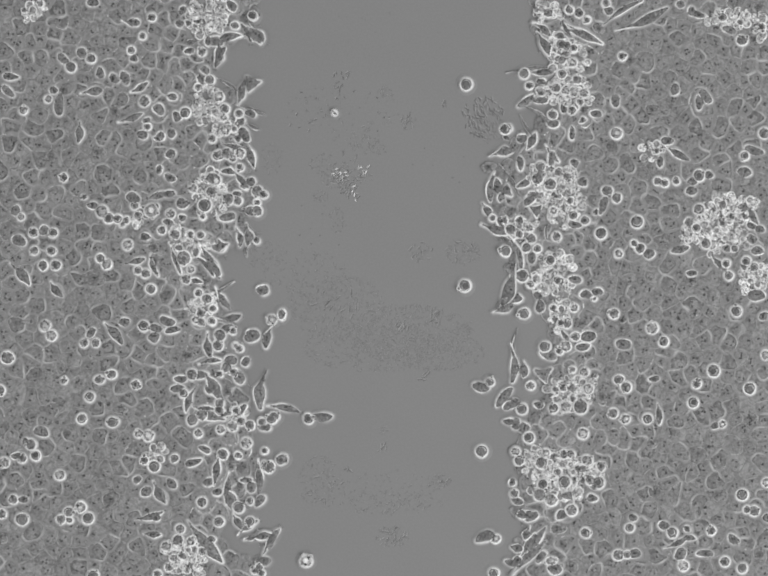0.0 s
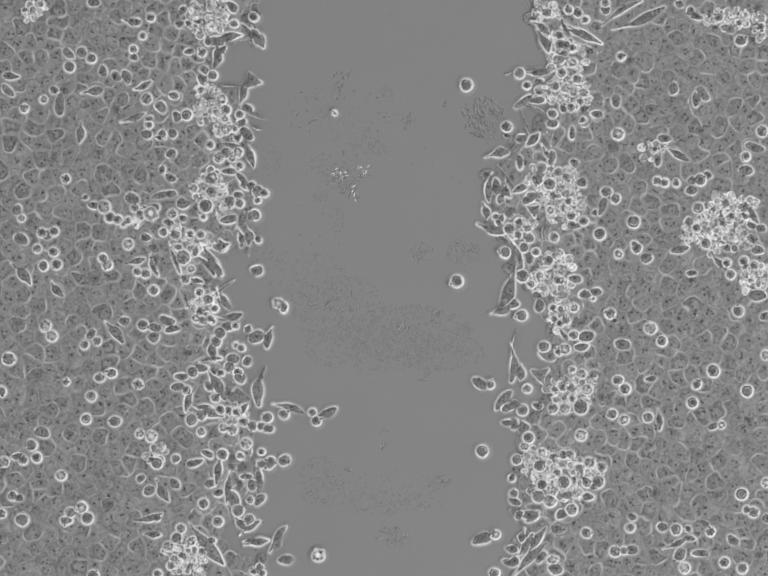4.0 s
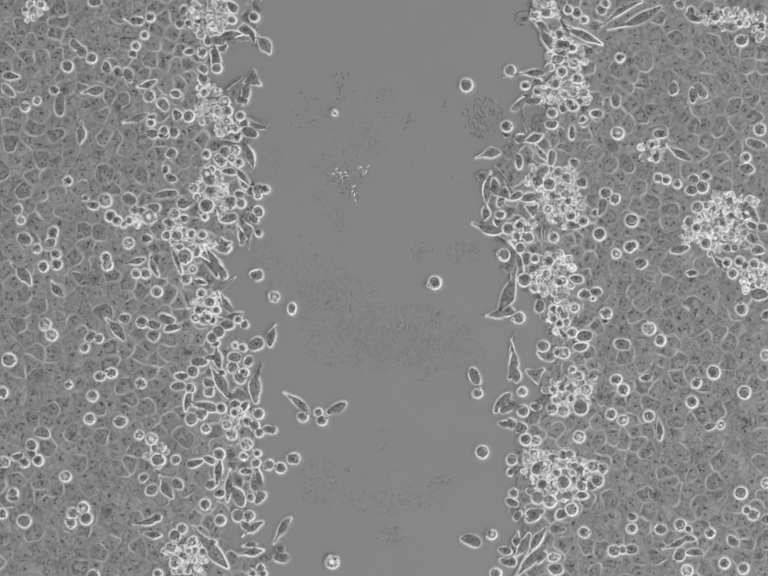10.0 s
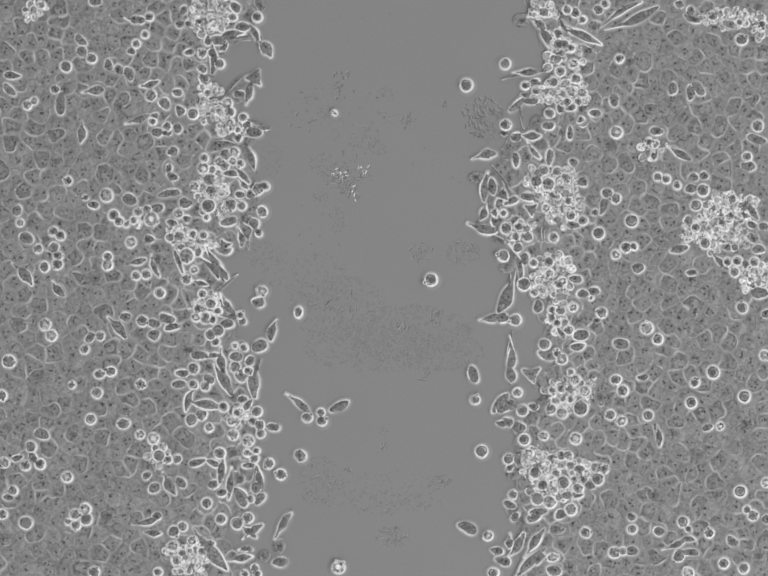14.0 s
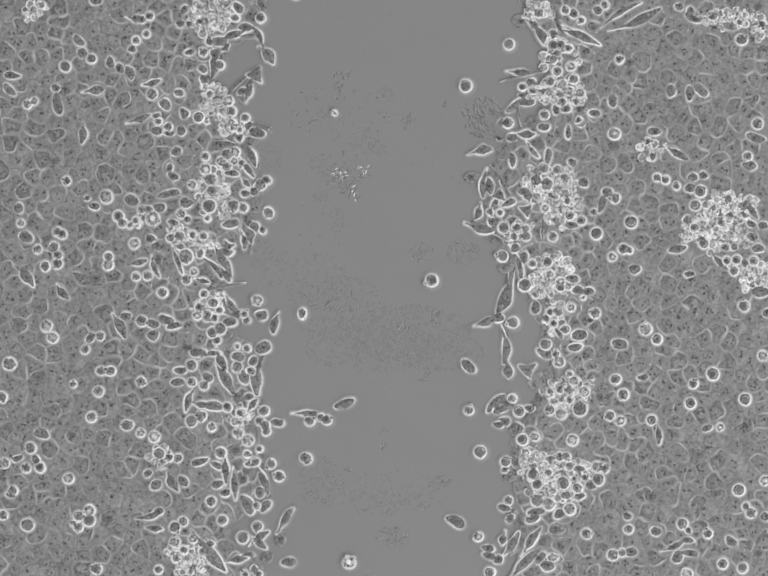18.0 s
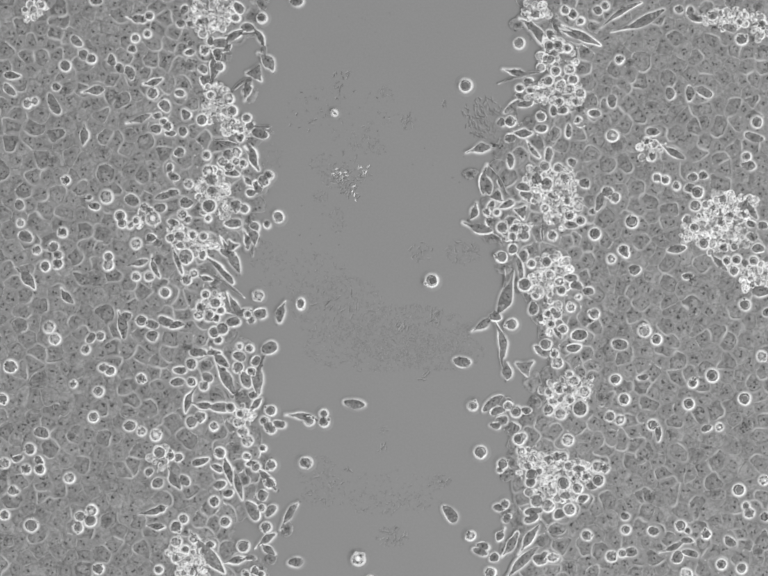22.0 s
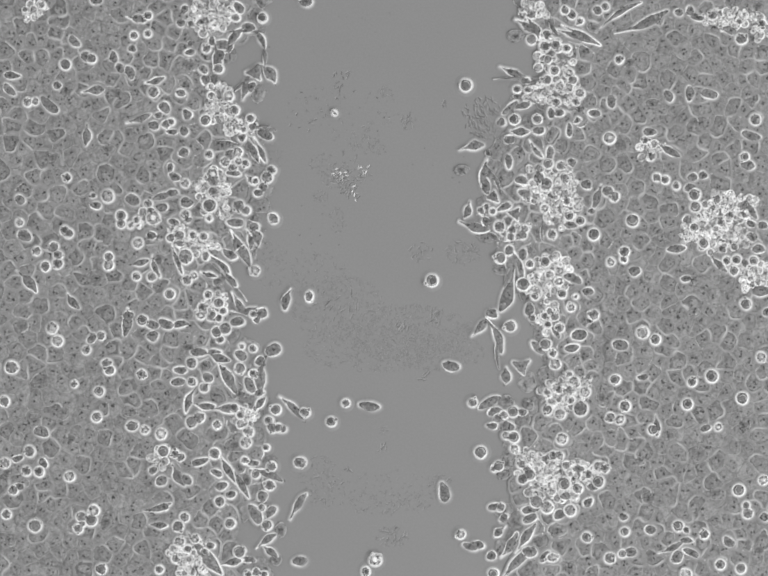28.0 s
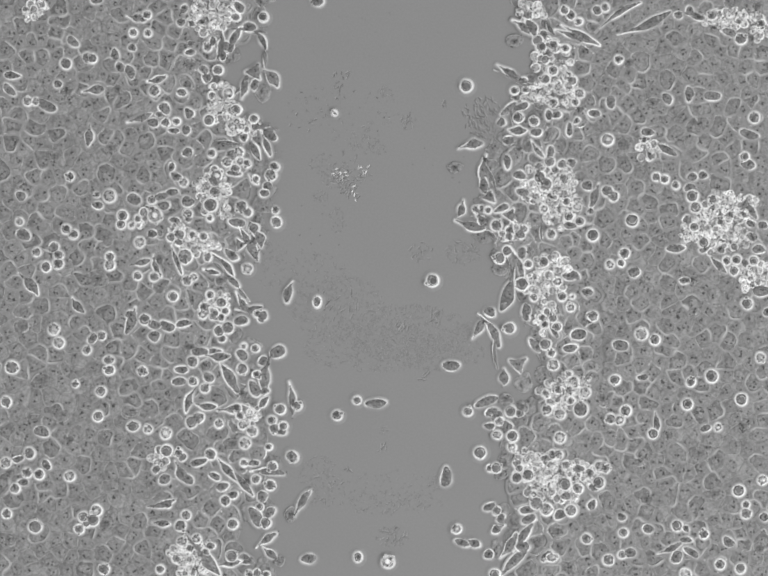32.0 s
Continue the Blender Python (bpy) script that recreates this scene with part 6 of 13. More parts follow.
raised_cell("d", 140.8, -243.1, 7.7, 4.4, -20)
rounded_cell(172.2, -236.5, 6.7, 6.7, 0)
rounded_cell(185.9, -240.4, 6.7, 6.7, 0)
rounded_cell(178.2, -221.1, 5.3, 5.3, 0)
rounded_cell(193.1, -207.4, 4.3, 4.3, 0)
rounded_cell(201.3, -218.4, 6.7, 6.7, 0)
rounded_cell(209.6, -199.1, 4.3, 4.3, 0)
raised_cell("d", 219.5, -203.0, 7.2, 5.0, 0)
rounded_cell(217.8, -225.0, 5.3, 5.3, 0)
rounded_cell(238.2, -201.9, 5.7, 5.7, 0)
rounded_cell(247.0, -203.0, 4.8, 4.8, 0)
rounded_cell(239.8, -214.5, 6.2, 6.2, 0)
raised_cell("d", 213.4, -214.5, 6.1, 4.4, -90)
raised_cell("d", 223.3, -214.0, 5.0, 4.4, 0)
rounded_cell(209.6, -248.6, 6.2, 6.2, 0)
rounded_cell(190.3, -226.6, 3.8, 3.8, 0)
rounded_cell(179.3, -230.5, 3.3, 3.3, 0)
raised_cell("d", 204.1, -232.1, 6.6, 6.1, 0)
raised_cell("d", 217.8, -232.1, 6.6, 4.4, 0)
rounded_cell(199.7, -188.1, 4.8, 4.8, 0)
rounded_cell(206.8, -188.1, 4.3, 4.3, 0)
raised_cell("d", 187.6, -190.9, 5.0, 5.0, 0)
rounded_cell(226.1, -274.5, 5.3, 5.3, 0)
raised_cell("d", 94.1, -269.0, 11.0, 6.1, -25)
rounded_cell(116.6, -278.3, 4.8, 4.8, -0)
raised_cell("d", 128.2, -295.4, 6.6, 5.0, -10)
raised_cell("d", 132.6, -306.4, 8.8, 4.4, -15)
rounded_cell(122.7, -320.1, 5.7, 5.7, 0)
raised_cell("p", 140.8, -285.5, 6.6, 5.0, -90)
raised_cell("p", 149.1, -289.9, 13.2, 5.5, 55)
raised_cell("d", 173.8, -251.4, 9.9, 4.4, 10)
raised_cell("d", 193.1, -270.6, 11.0, 7.2, 0)
rounded_cell(189.2, -302.5, 6.2, 4.3, 0)
raised_cell("d", 198.6, -254.1, 8.8, 5.5, 0)
raised_cell("p", 162.8, -309.1, 22.0, 5.0, 45)
rounded_cell(258.5, -297.0, 5.7, 5.7, 0)
raised_cell("d", 173.8, -303.6, 7.7, 4.4, 50)
raised_cell("d", 209.6, -314.6, 7.7, 6.6, -90)
raised_cell("d", 190.3, -317.4, 7.7, 6.1, 0)
raised_cell("d", 293.7, -188.1, 7.2, 6.6, 0)
raised_cell("d", 304.2, -233.2, 8.8, 6.6, 0)
rounded_cell(267.9, -295.4, 4.3, 4.3, 0)
raised_cell("d", 278.3, -295.4, 7.2, 5.5, 0)
rounded_cell(278.3, -270.6, 4.8, 4.8, 0)
raised_cell("d", 278.3, -256.9, 5.5, 4.4, 0)
rounded_cell(335.5, -262.4, 5.7, 5.7, 0)
raised_cell("d", 341.6, -270.6, 3.9, 3.9, 0)
rounded_cell(365.2, -275.0, 4.8, 4.8, 0)
rounded_cell(399.9, -228.3, 6.2, 6.2, 0)
rounded_cell(407.6, -248.6, 3.8, 3.8, 0)
rounded_cell(414.2, -255.2, 5.7, 5.3, -90)
raised_cell("d", 308.6, -273.4, 6.6, 6.1, 0)
raised_cell("p", 327.8, -288.2, 12.1, 3.9, 25)
raised_cell("d", 344.3, -297.0, 8.8, 4.4, 0)
raised_cell("d", 341.6, -281.6, 6.6, 3.3, 0)
raised_cell("d", 352.6, -189.2, 12.1, 9.9, 0)
raised_cell("d", 374.6, -232.1, 12.1, 6.6, 0)
rounded_cell(381.7, -309.1, 5.3, 5.3, 0)
rounded_cell(403.7, -314.6, 5.3, 5.3, 0)
rounded_cell(341.6, -320.1, 5.7, 5.7, 0)
raised_cell("p", 308.6, -166.1, 11.0, 3.9, -85)
raised_cell("d", 325.1, -163.4, 7.7, 7.2, 0)
raised_cell("d", 391.1, -284.4, 7.7, 5.0, -45)
raised_cell("d", 421.3, -300.9, 8.8, 7.7, 0)
rounded_cell(429.6, -218.4, 4.8, 4.8, 0)
raised_cell("d", 330.6, -300.9, 7.7, 6.1, -90)
raised_cell("d", 429.6, -259.6, 5.5, 5.5, 0)
raised_cell("d", 253.6, 160.1, 14.3, 11.6, -5)
raised_cell("p", -172.7, 280.5, 19.8, 2.8, 8)
raised_cell("p", -141.4, 286.0, 9.9, 2.2, -60)
raised_cell("p", -190.3, 254.7, 13.8, 5.5, -95)
raised_cell("p", -168.3, 229.9, 14.3, 1.7, 48)
raised_cell("p", -142.5, 183.2, 16.5, 2.2, -22)
raised_cell("p", 156.2, 194.2, 14.3, 1.7, -75)
raised_cell("p", 172.7, 205.2, 13.2, 1.7, -25)
raised_cell("p", 135.3, 117.2, 15.4, 1.7, -60)
raised_cell("p", 149.1, 249.2, 18.7, 2.2, 8)
raised_cell("p", 143.6, -6.6, 17.6, 2.2, -105)
raised_cell("p", 125.4, -72.6, 18.7, 1.7, -85)
raised_cell("p", -181.0, -1.1, 22.0, 1.7, 40)
raised_cell("d", -208.4, 299.0, 5.0, 3.3, 0)
raised_cell("d", 258.6, 211.4, 7.2, 5.0, -90)
raised_cell("d", -229.7, 296.1, 5.0, 4.4, 0)
raised_cell("p", 169.2, -285.0, 15.4, 5.0, 55)
raised_cell("d", -232.0, 219.5, 6.1, 4.4, 0)
raised_cell("d", -266.5, -211.3, 6.1, 4.4, 0)
rounded_cell(222.8, 301.6, 3.9, 3.9, 0)
raised_cell("d", -224.7, 312.9, 4.4, 4.4, 0)
rounded_cell(-197.2, 92.5, 7.2, 7.2, 0)
raised_cell("d", 136.5, -307.2, 5.5, 5.0, 0)
raised_cell("p", -260.1, -274.9, 9.9, 3.9, -5)
rounded_cell(225.4, -115.8, 5.5, 5.5, 0)
raised_cell("p", -276.3, 29.7, 9.9, 3.9, 15)
rounded_cell(-215.2, -283.9, 4.4, 4.4, 0)
raised_cell("d", -191.7, -220.5, 6.6, 5.0, 0)
raised_cell("d", 216.7, -65.8, 8.2, 4.4, 0)
raised_cell("d", 146.8, -257.1, 6.1, 5.0, -90)
raised_cell("p", -193.6, 22.9, 14.3, 3.9, -50)
raised_cell("d", -258.1, -223.8, 6.1, 6.1, 0)
rounded_cell(-199.2, 79.2, 3.3, 3.3, 0)
raised_cell("d", -144.5, -223.7, 7.7, 5.5, -90)
rounded_cell(-129.3, -197.0, 5.5, 5.5, 0)
rounded_cell(198.0, 243.1, 5.0, 5.0, 0)
raised_cell("d", 185.8, 148.1, 8.8, 4.4, -90)
raised_cell("d", 148.2, 145.6, 8.8, 4.4, -90)
raised_cell("d", -182.2, -230.2, 6.1, 4.4, 0)
raised_cell("d", -202.2, 235.0, 6.1, 5.0, 0)
raised_cell("p", -205.4, -130.2, 12.1, 3.9, -5)
raised_cell("d", 173.9, -20.8, 6.6, 6.1, -90)
rounded_cell(-193.9, 108.7, 5.5, 5.5, 0)
raised_cell("t", 133.3, 104.8, 8.8, 8.8, 0)
raised_cell("p", -192.5, -75.7, 9.9, 3.3, 5)
rounded_cell(-173.2, 197.9, 5.5, 5.5, 0)
raised_cell("p", -155.4, -293.1, 7.7, 3.3, -0)
rounded_cell(-167.1, -88.5, 5.5, 5.5, 0)
rounded_cell(-180.3, -133.5, 5.0, 5.0, 0)
raised_cell("d", 220.9, 188.9, 4.4, 3.9, 0)
raised_cell("d", 236.9, 84.7, 3.9, 3.3, 0)
rounded_cell(188.6, -114.9, 3.9, 3.9, 0)
raised_cell("d", -227.9, -219.1, 7.7, 5.0, -40)
rounded_cell(215.6, 235.3, 5.0, 5.0, 0)
raised_cell("d", 168.2, -133.6, 6.1, 4.4, 0)
rounded_cell(254.4, -142.5, 5.0, 5.0, 0)
rounded_cell(172.0, -199.6, 4.4, 4.4, 0)
raised_cell("d", -219.6, 296.9, 4.4, 3.9, 0)
raised_cell("d", 211.6, 70.2, 7.7, 3.9, 0)
rounded_cell(194.3, -73.4, 4.4, 4.4, 0)
raised_cell("d", -197.4, 277.0, 5.5, 4.4, -90)
rounded_cell(-229.5, 58.2, 5.0, 5.0, 0)
raised_cell("d", -290.9, -32.1, 6.1, 5.0, 0)
raised_cell("p", -154.1, -132.2, 8.2, 4.4, 50)
raised_cell("d", -195.7, 5.7, 7.2, 6.6, 0)
raised_cell("d", -195.7, -287.1, 5.5, 5.0, 0)
raised_cell("d", 133.7, -135.1, 8.8, 4.4, 15)
rounded_cell(-196.4, 121.8, 6.1, 6.1, 0)
raised_cell("d", 215.6, 10.1, 7.7, 5.0, 0)
raised_cell("d", 215.1, 308.3, 5.0, 5.0, 0)
raised_cell("p", 215.2, 286.2, 14.3, 3.3, -25)
rounded_cell(202.5, 273.4, 5.0, 5.0, 0)
rounded_cell(-171.9, 93.3, 6.1, 6.1, 0)
rounded_cell(-186.1, -47.7, 6.1, 6.1, 0)
raised_cell("p", -147.3, -272.4, 11.0, 4.4, 35)
raised_cell("d", 196.1, 285.6, 6.6, 4.4, -90)
rounded_cell(260.0, 100.6, 5.0, 5.0, 0)
raised_cell("d", -188.8, -60.4, 4.4, 4.4, 0)
raised_cell("d", -196.4, -103.3, 6.1, 6.1, 0)
raised_cell("d", -258.3, 192.7, 5.0, 4.4, 0)
raised_cell("d", 231.5, -221.8, 7.2, 5.0, 0)
raised_cell("d", -181.1, -93.5, 4.4, 3.3, 0)
raised_cell("p", -157.4, 115.9, 6.6, 3.3, -45)
raised_cell("d", 170.0, 231.8, 5.0, 3.3, 0)
raised_cell("d", 164.2, 102.0, 8.8, 4.4, -15)
raised_cell("p", -179.8, 270.4, 6.1, 3.9, 45)
raised_cell("d", 170.5, 220.2, 5.0, 3.3, 0)
rounded_cell(199.7, 7.4, 4.4, 4.4, 0)
rounded_cell(-177.9, 149.8, 5.5, 5.5, 0)
raised_cell("d", -164.1, 168.2, 5.0, 4.4, -90)
raised_cell("p", 201.2, 294.4, 9.9, 2.8, -60)
rounded_cell(-184.2, 141.7, 5.0, 5.0, 0)
raised_cell("d", -154.1, 183.2, 5.0, 4.4, 0)
raised_cell("d", 166.3, 41.0, 6.6, 6.6, 0)
raised_cell("d", -255.3, -256.5, 5.0, 3.9, 0)
raised_cell("d", -161.8, -214.7, 7.7, 6.6, -90)
raised_cell("d", 135.5, 184.2, 5.0, 4.4, 0)
rounded_cell(172.5, 127.5, 5.0, 5.0, 0)
raised_cell("d", 132.5, -152.0, 6.6, 4.4, 0)
raised_cell("d", -192.7, -35.9, 4.4, 3.9, 0)
raised_cell("d", 168.4, -257.4, 8.2, 5.0, 20)
raised_cell("p", -160.3, 56.8, 8.2, 4.4, -80)
raised_cell("d", -264.3, 54.9, 5.5, 4.4, 0)
rounded_cell(-141.6, 111.2, 6.1, 6.1, 0)
raised_cell("d", -236.4, 106.9, 8.2, 3.9, 0)
raised_cell("d", -244.7, 173.8, 6.6, 3.3, 0)
raised_cell("d", 158.9, 216.6, 5.0, 2.8, 0)
raised_cell("t", -178.5, 47.3, 7.7, 7.7, 0)


# ---- what moves: every cell creeps over the floor ----
def creep(root, *rows):
    own = math.degrees(root.matrix_basis.to_euler().z)
    walk(root, [(t, pose(x * UM, y * UM, 0, 0, 0, turn[0] if turn else own)) for t, x, y, *turn in rows])


LEFT_FLOW = ((0, (-1.1, -0.5, -2.2, -0.3, -2.8, 1.6, -2.1, -1.1, -2.4, -0.1, -1.6, 0.6)), (6, (-0.7, -0.2, -0.9, 0.1, -2.2, 1.4, -1.6, -1.2, -1.7, 0.8, -1.3, -0.2)), (14, (0.0, -0.0, 0.0, -0.0, 0.0, -0.0, 0.0, -0.0, 0.0, -0.0, 0.0, -0.0)), (19, (-0.3, 0.1, 0.5, 0.1, 1.6, -1.3, 1.2, 0.3, 0.6, -0.1, 2.5, -1.1)), (25, (-0.3, 0.1, 0.8, 0.0, 2.8, -0.8, 1.3, 0.4, 1.4, -0.6, 3.8, -2.3)), (32, (0.1, 0.4, 1.7, -0.4, 3.7, -0.5, 1.7, 1.3, 2.8, -0.8, 4.7, -2.4)), )
RIGHT_FLOW = ((0, (3.1, -0.8, 0.9, 2.0, 1.7, 0.7, 1.8, -0.7, -0.8, -1.6, 0.5, 1.2)), (6, (1.9, -0.2, 0.5, 1.9, 1.1, 0.5, 0.3, -0.3, -0.1, -1.3, 0.4, 0.5)), (14, (0.0, -0.0, 0.0, -0.0, 0.0, -0.0, 0.0, -0.0, 0.0, -0.0, 0.0, -0.0)), (19, (-3.3, -0.2, -1.2, -0.6, -1.2, -1.0, -0.4, -0.5, -0.4, 0.8, -1.3, -0.3)), (25, (-3.3, -0.2, -1.4, -0.7, -1.7, -1.2, -0.5, -0.2, -0.5, 1.0, -2.2, -0.5)), (32, (-4.1, -0.3, -2.5, -0.9, -2.3, -1.8, -1.3, -0.7, -0.4, 1.1, -2.9, -0.2)), )


def drift_rows(x, y):
    """How the sheet creeps towards the gap at (x, y)."""
    rows = []
    for t, v in LEFT_FLOW if x < 0 else RIGHT_FLOW:
        u = min(max((x + 365) / 165 if x < 0 else (x - 185) / 170, 0), 1)
        k = min(max((241 - y) / 242, 0), 1.999)
        i, w = int(k), k - int(k)
        near = [(1 - w) * v[2 * i + c] + w * v[2 * i + 2 + c] for c in (0, 1)]
        far = [(1 - w) * v[6 + 2 * i + c] + w * v[8 + 2 * i + c] for c in (0, 1)]
        lead = max(0, 1 - depth((x, y)) / 44) * (t - 14) * (0.78 if t > 14 else 0.23) * (1 if x < 0 else -1)
        rows.append((t, x + lead + (1 - u) * near[0] + u * far[0], y + (1 - u) * near[1] + u * far[1]))
    return rows


def motions():
    for root, p in flat_cells + sheet_patches:
        creep(root, *drift_rows(p[0], p[1]))
    for root in clumps:
        creep(root, *drift_rows(root.location.x / UM, root.location.y / UM))
    creep(cells[0], (0, -385.6, 319.0), (6, -384.8, 318.3), (10, -384.5, 317.9), (14, -383.9, 317.4), (19, -384.0, 317.4), (25, -384.0, 317.4), (32, -383.4, 317.8))
    creep(cells[1], (0, -260.7, 304.2), (6, -262.3, 304.0), (10, -262.4, 304.3), (14, -263.5, 304.7), (19, -263.3, 305.8), (25, -264.2, 305.9), (32, -266.2, 306.9))
    creep(cells[2], (0, -271.2, 283.2), (6, -270.6, 283.7), (10, -269.0, 284.3), (14, -268.4, 284.9), (19, -266.5, 285.7), (25, -265.4, 285.7), (32, -265.1, 286.6))
    creep(cells[3], (0, -283.8, 266.8), (6, -280.4, 268.8), (10, -278.9, 271.4), (14, -278.3, 273.9), (19, -278.6, 278.7), (25, -280.0, 281.6), (32, -281.6, 286.6))
    creep(cells[4], (0, -281.6, 257.4), (6, -281.8, 260.0), (10, -282.6, 262.8), (14, -284.4, 265.7), (19, -283.5, 268.1), (25, -283.5, 268.1), (32, -283.5, 269.7))
    creep(cells[5], (0, -359.7, 257.4), (6, -351.2, 266.5), (10, -345.5, 272.7), (14, -339.9, 278.3), (19, -342.9, 277.5), (25, -345.9, 277.0), (32, -348.7, 276.7))
    creep(cells[6], (0, -338.8, 264.0), (6, -338.8, 265.0), (10, -338.8, 265.6), (14, -338.8, 265.7), (19, -337.7, 263.2), (25, -335.5, 261.0), (32, -332.2, 258.5))
    creep(cells[7], (0, -329.1, 257.9), (6, -328.7, 258.1), (10, -328.5, 258.3), (14, -328.4, 258.0), (19, -328.8, 257.7), (25, -328.8, 257.7), (32, -328.1, 258.0))
    creep(cells[8], (0, -351.5, 248.1), (6, -353.8, 248.6), (10, -355.4, 249.0), (14, -357.0, 248.6), (19, -357.8, 248.9), (25, -357.8, 250.3), (32, -357.0, 251.9))
    creep(cells[9], (0, -371.3, 221.9), (6, -370.5, 221.9), (10, -370.5, 221.9), (14, -369.6, 222.8), (19, -368.7, 224.8), (25, -367.6, 226.3), (32, -366.3, 228.8))
    creep(cells[10], (0, -359.8, 220.8), (6, -358.9, 220.8), (10, -358.9, 220.8), (14, -358.1, 221.7), (19, -357.4, 221.7), (25, -356.7, 220.8), (32, -355.9, 220.6))
    creep(cells[11], (0, -404.8, 199.7), (6, -403.6, 202.2), (10, -402.9, 203.2), (14, -400.4, 205.2), (19, -400.2, 206.4), (25, -400.1, 207.8), (32, -399.9, 209.6))
    creep(cells[12], (0, -377.3, 212.3), (6, -384.9, 211.5), (10, -389.9, 210.4), (14, -393.3, 210.1), (19, -392.8, 209.9), (25, -392.2, 209.8), (32, -391.6, 209.6))
    creep(cells[13], (0, -269.0, 209.6), (6, -265.4, 213.7), (10, -263.6, 215.4), (14, -261.8, 216.2), (19, -260.4, 218.1), (25, -259.6, 219.3), (32, -258.0, 221.7))
    creep(cells[14], (0, -266.0, 181.0), (6, -263.3, 184.1), (10, -262.0, 185.7), (14, -260.2, 187.0), (19, -252.0, 186.9), (25, -243.8, 186.5), (32, -233.2, 187.0))
    creep(cells[15], (0, -271.7, 172.2), (6, -264.9, 172.9), (10, -260.7, 173.5), (14, -255.2, 174.9), (19, -255.5, 177.2), (25, -258.0, 180.6), (32, -259.6, 185.9))
    creep(cells[16], (0, -318.5, 240.9), (6, -314.0, 244.3), (10, -311.4, 247.1), (14, -309.1, 249.7), (19, -306.8, 253.6), (25, -304.7, 256.9), (32, -302.0, 261.8))
    creep(cells[17], (0, -303.6, 235.4), (6, -300.4, 239.3), (10, -298.8, 242.4), (14, -297.6, 245.3), (19, -296.7, 246.9), (25, -296.6, 246.9), (32, -296.4, 248.1))
    creep(cells[18], (0, -291.1, 236.2), (6, -288.6, 238.2), (10, -287.4, 239.7), (14, -286.6, 240.9), (19, -285.7, 242.2), (25, -285.7, 242.1), (32, -285.5, 243.1))
    creep(cells[19], (0, -420.7, 238.0), (6, -420.5, 238.6), (10, -420.5, 238.6), (14, -419.1, 239.3), (19, -419.2, 239.3), (25, -419.2, 239.3), (32, -419.0, 239.4))
    creep(cells[20], (0, -326.1, 220.8), (6, -325.3, 221.1), (10, -325.2, 221.3), (14, -324.5, 221.7), (19, -324.6, 222.0), (25, -324.6, 222.0), (32, -324.2, 222.6))
    creep(cells[21], (0, -341.8, 174.0), (6, -340.4, 173.7), (10, -340.1, 173.4), (14, -339.4, 173.8), (19, -337.7, 172.5), (25, -335.4, 171.4), (32, -331.1, 170.5))
    creep(cells[22], (0, -302.3, 198.5), (6, -299.7, 201.3), (10, -298.5, 202.6), (14, -297.0, 203.5), (19, -297.3, 209.2), (25, -298.5, 215.3), (32, -299.2, 223.3))
    creep(cells[23], (0, -282.7, 191.4), (6, -278.8, 191.6), (10, -276.8, 191.0), (14, -274.5, 189.8), (19, -273.5, 190.4), (25, -273.5, 190.4), (32, -272.6, 191.3))
    creep(cells[24], (0, -364.7, 205.4, -85), (6, -363.9, 205.5, -85), (10, -363.9, 205.5, -85), (14, -363.0, 206.3, -85), (19, -367.5, 206.3, -67), (25, -372.8, 205.4, -45), (32, -379.0, 205.2, -20))
    creep(cells[25], (0, -274.5, 224.4, 30), (6, -269.2, 227.3, 24), (10, -266.4, 228.2, 19), (14, -263.5, 228.3, 15), (19, -260.8, 230.2, 15), (25, -258.6, 231.4, 15), (32, -255.2, 233.8, 15))
    creep(cells[26], (0, -421.9, 220.1), (6, -421.8, 220.9), (10, -421.8, 220.9), (14, -420.2, 221.7), (19, -420.2, 221.7), (25, -420.2, 221.7), (32, -420.2, 221.7))
    creep(cells[27], (0, -326.7, 320.7), (6, -325.4, 320.8), (10, -324.5, 321.3), (14, -324.0, 321.8), (19, -323.1, 322.8), (25, -322.9, 322.8), (32, -322.6, 323.8))
    creep(cells[28], (0, -283.3, 298.5), (6, -282.1, 299.3), (10, -280.6, 300.3), (14, -280.0, 301.4), (19, -278.5, 302.6), (25, -277.8, 302.6), (32, -277.8, 303.6))
    creep(cells[29], (0, -278.3, 297.6), (6, -276.3, 298.4), (10, -274.1, 299.3), (14, -272.8, 300.3), (19, -271.2, 301.3), (25, -270.5, 301.3), (32, -270.5, 302.3))
    creep(cells[30], (0, -147.4, 305.8), (6, -146.2, 304.1), (10, -146.0, 304.1), (14, -142.5, 304.2), (19, -138.2, 303.3), (25, -137.1, 303.3), (32, -135.8, 304.2))
    creep(cells[31], (0, -171.4, 316.7), (6, -170.5, 315.1), (10, -170.5, 315.2), (14, -167.2, 315.2), (19, -163.7, 314.4), (25, -163.3, 314.4), (32, -162.9, 315.2))
    creep(cells[32], (0, -145.2, 309.7), (6, -143.8, 312.2), (10, -143.4, 315.1), (14, -139.7, 317.9), (19, -137.3, 318.2), (25, -138.4, 319.7), (32, -139.7, 322.3))
    creep(cells[33], (0, -167.2, 294.8), (6, -169.3, 298.0), (10, -171.1, 301.1), (14, -170.0, 304.2), (19, -166.8, 303.5), (25, -166.6, 303.5), (32, -166.4, 304.3))
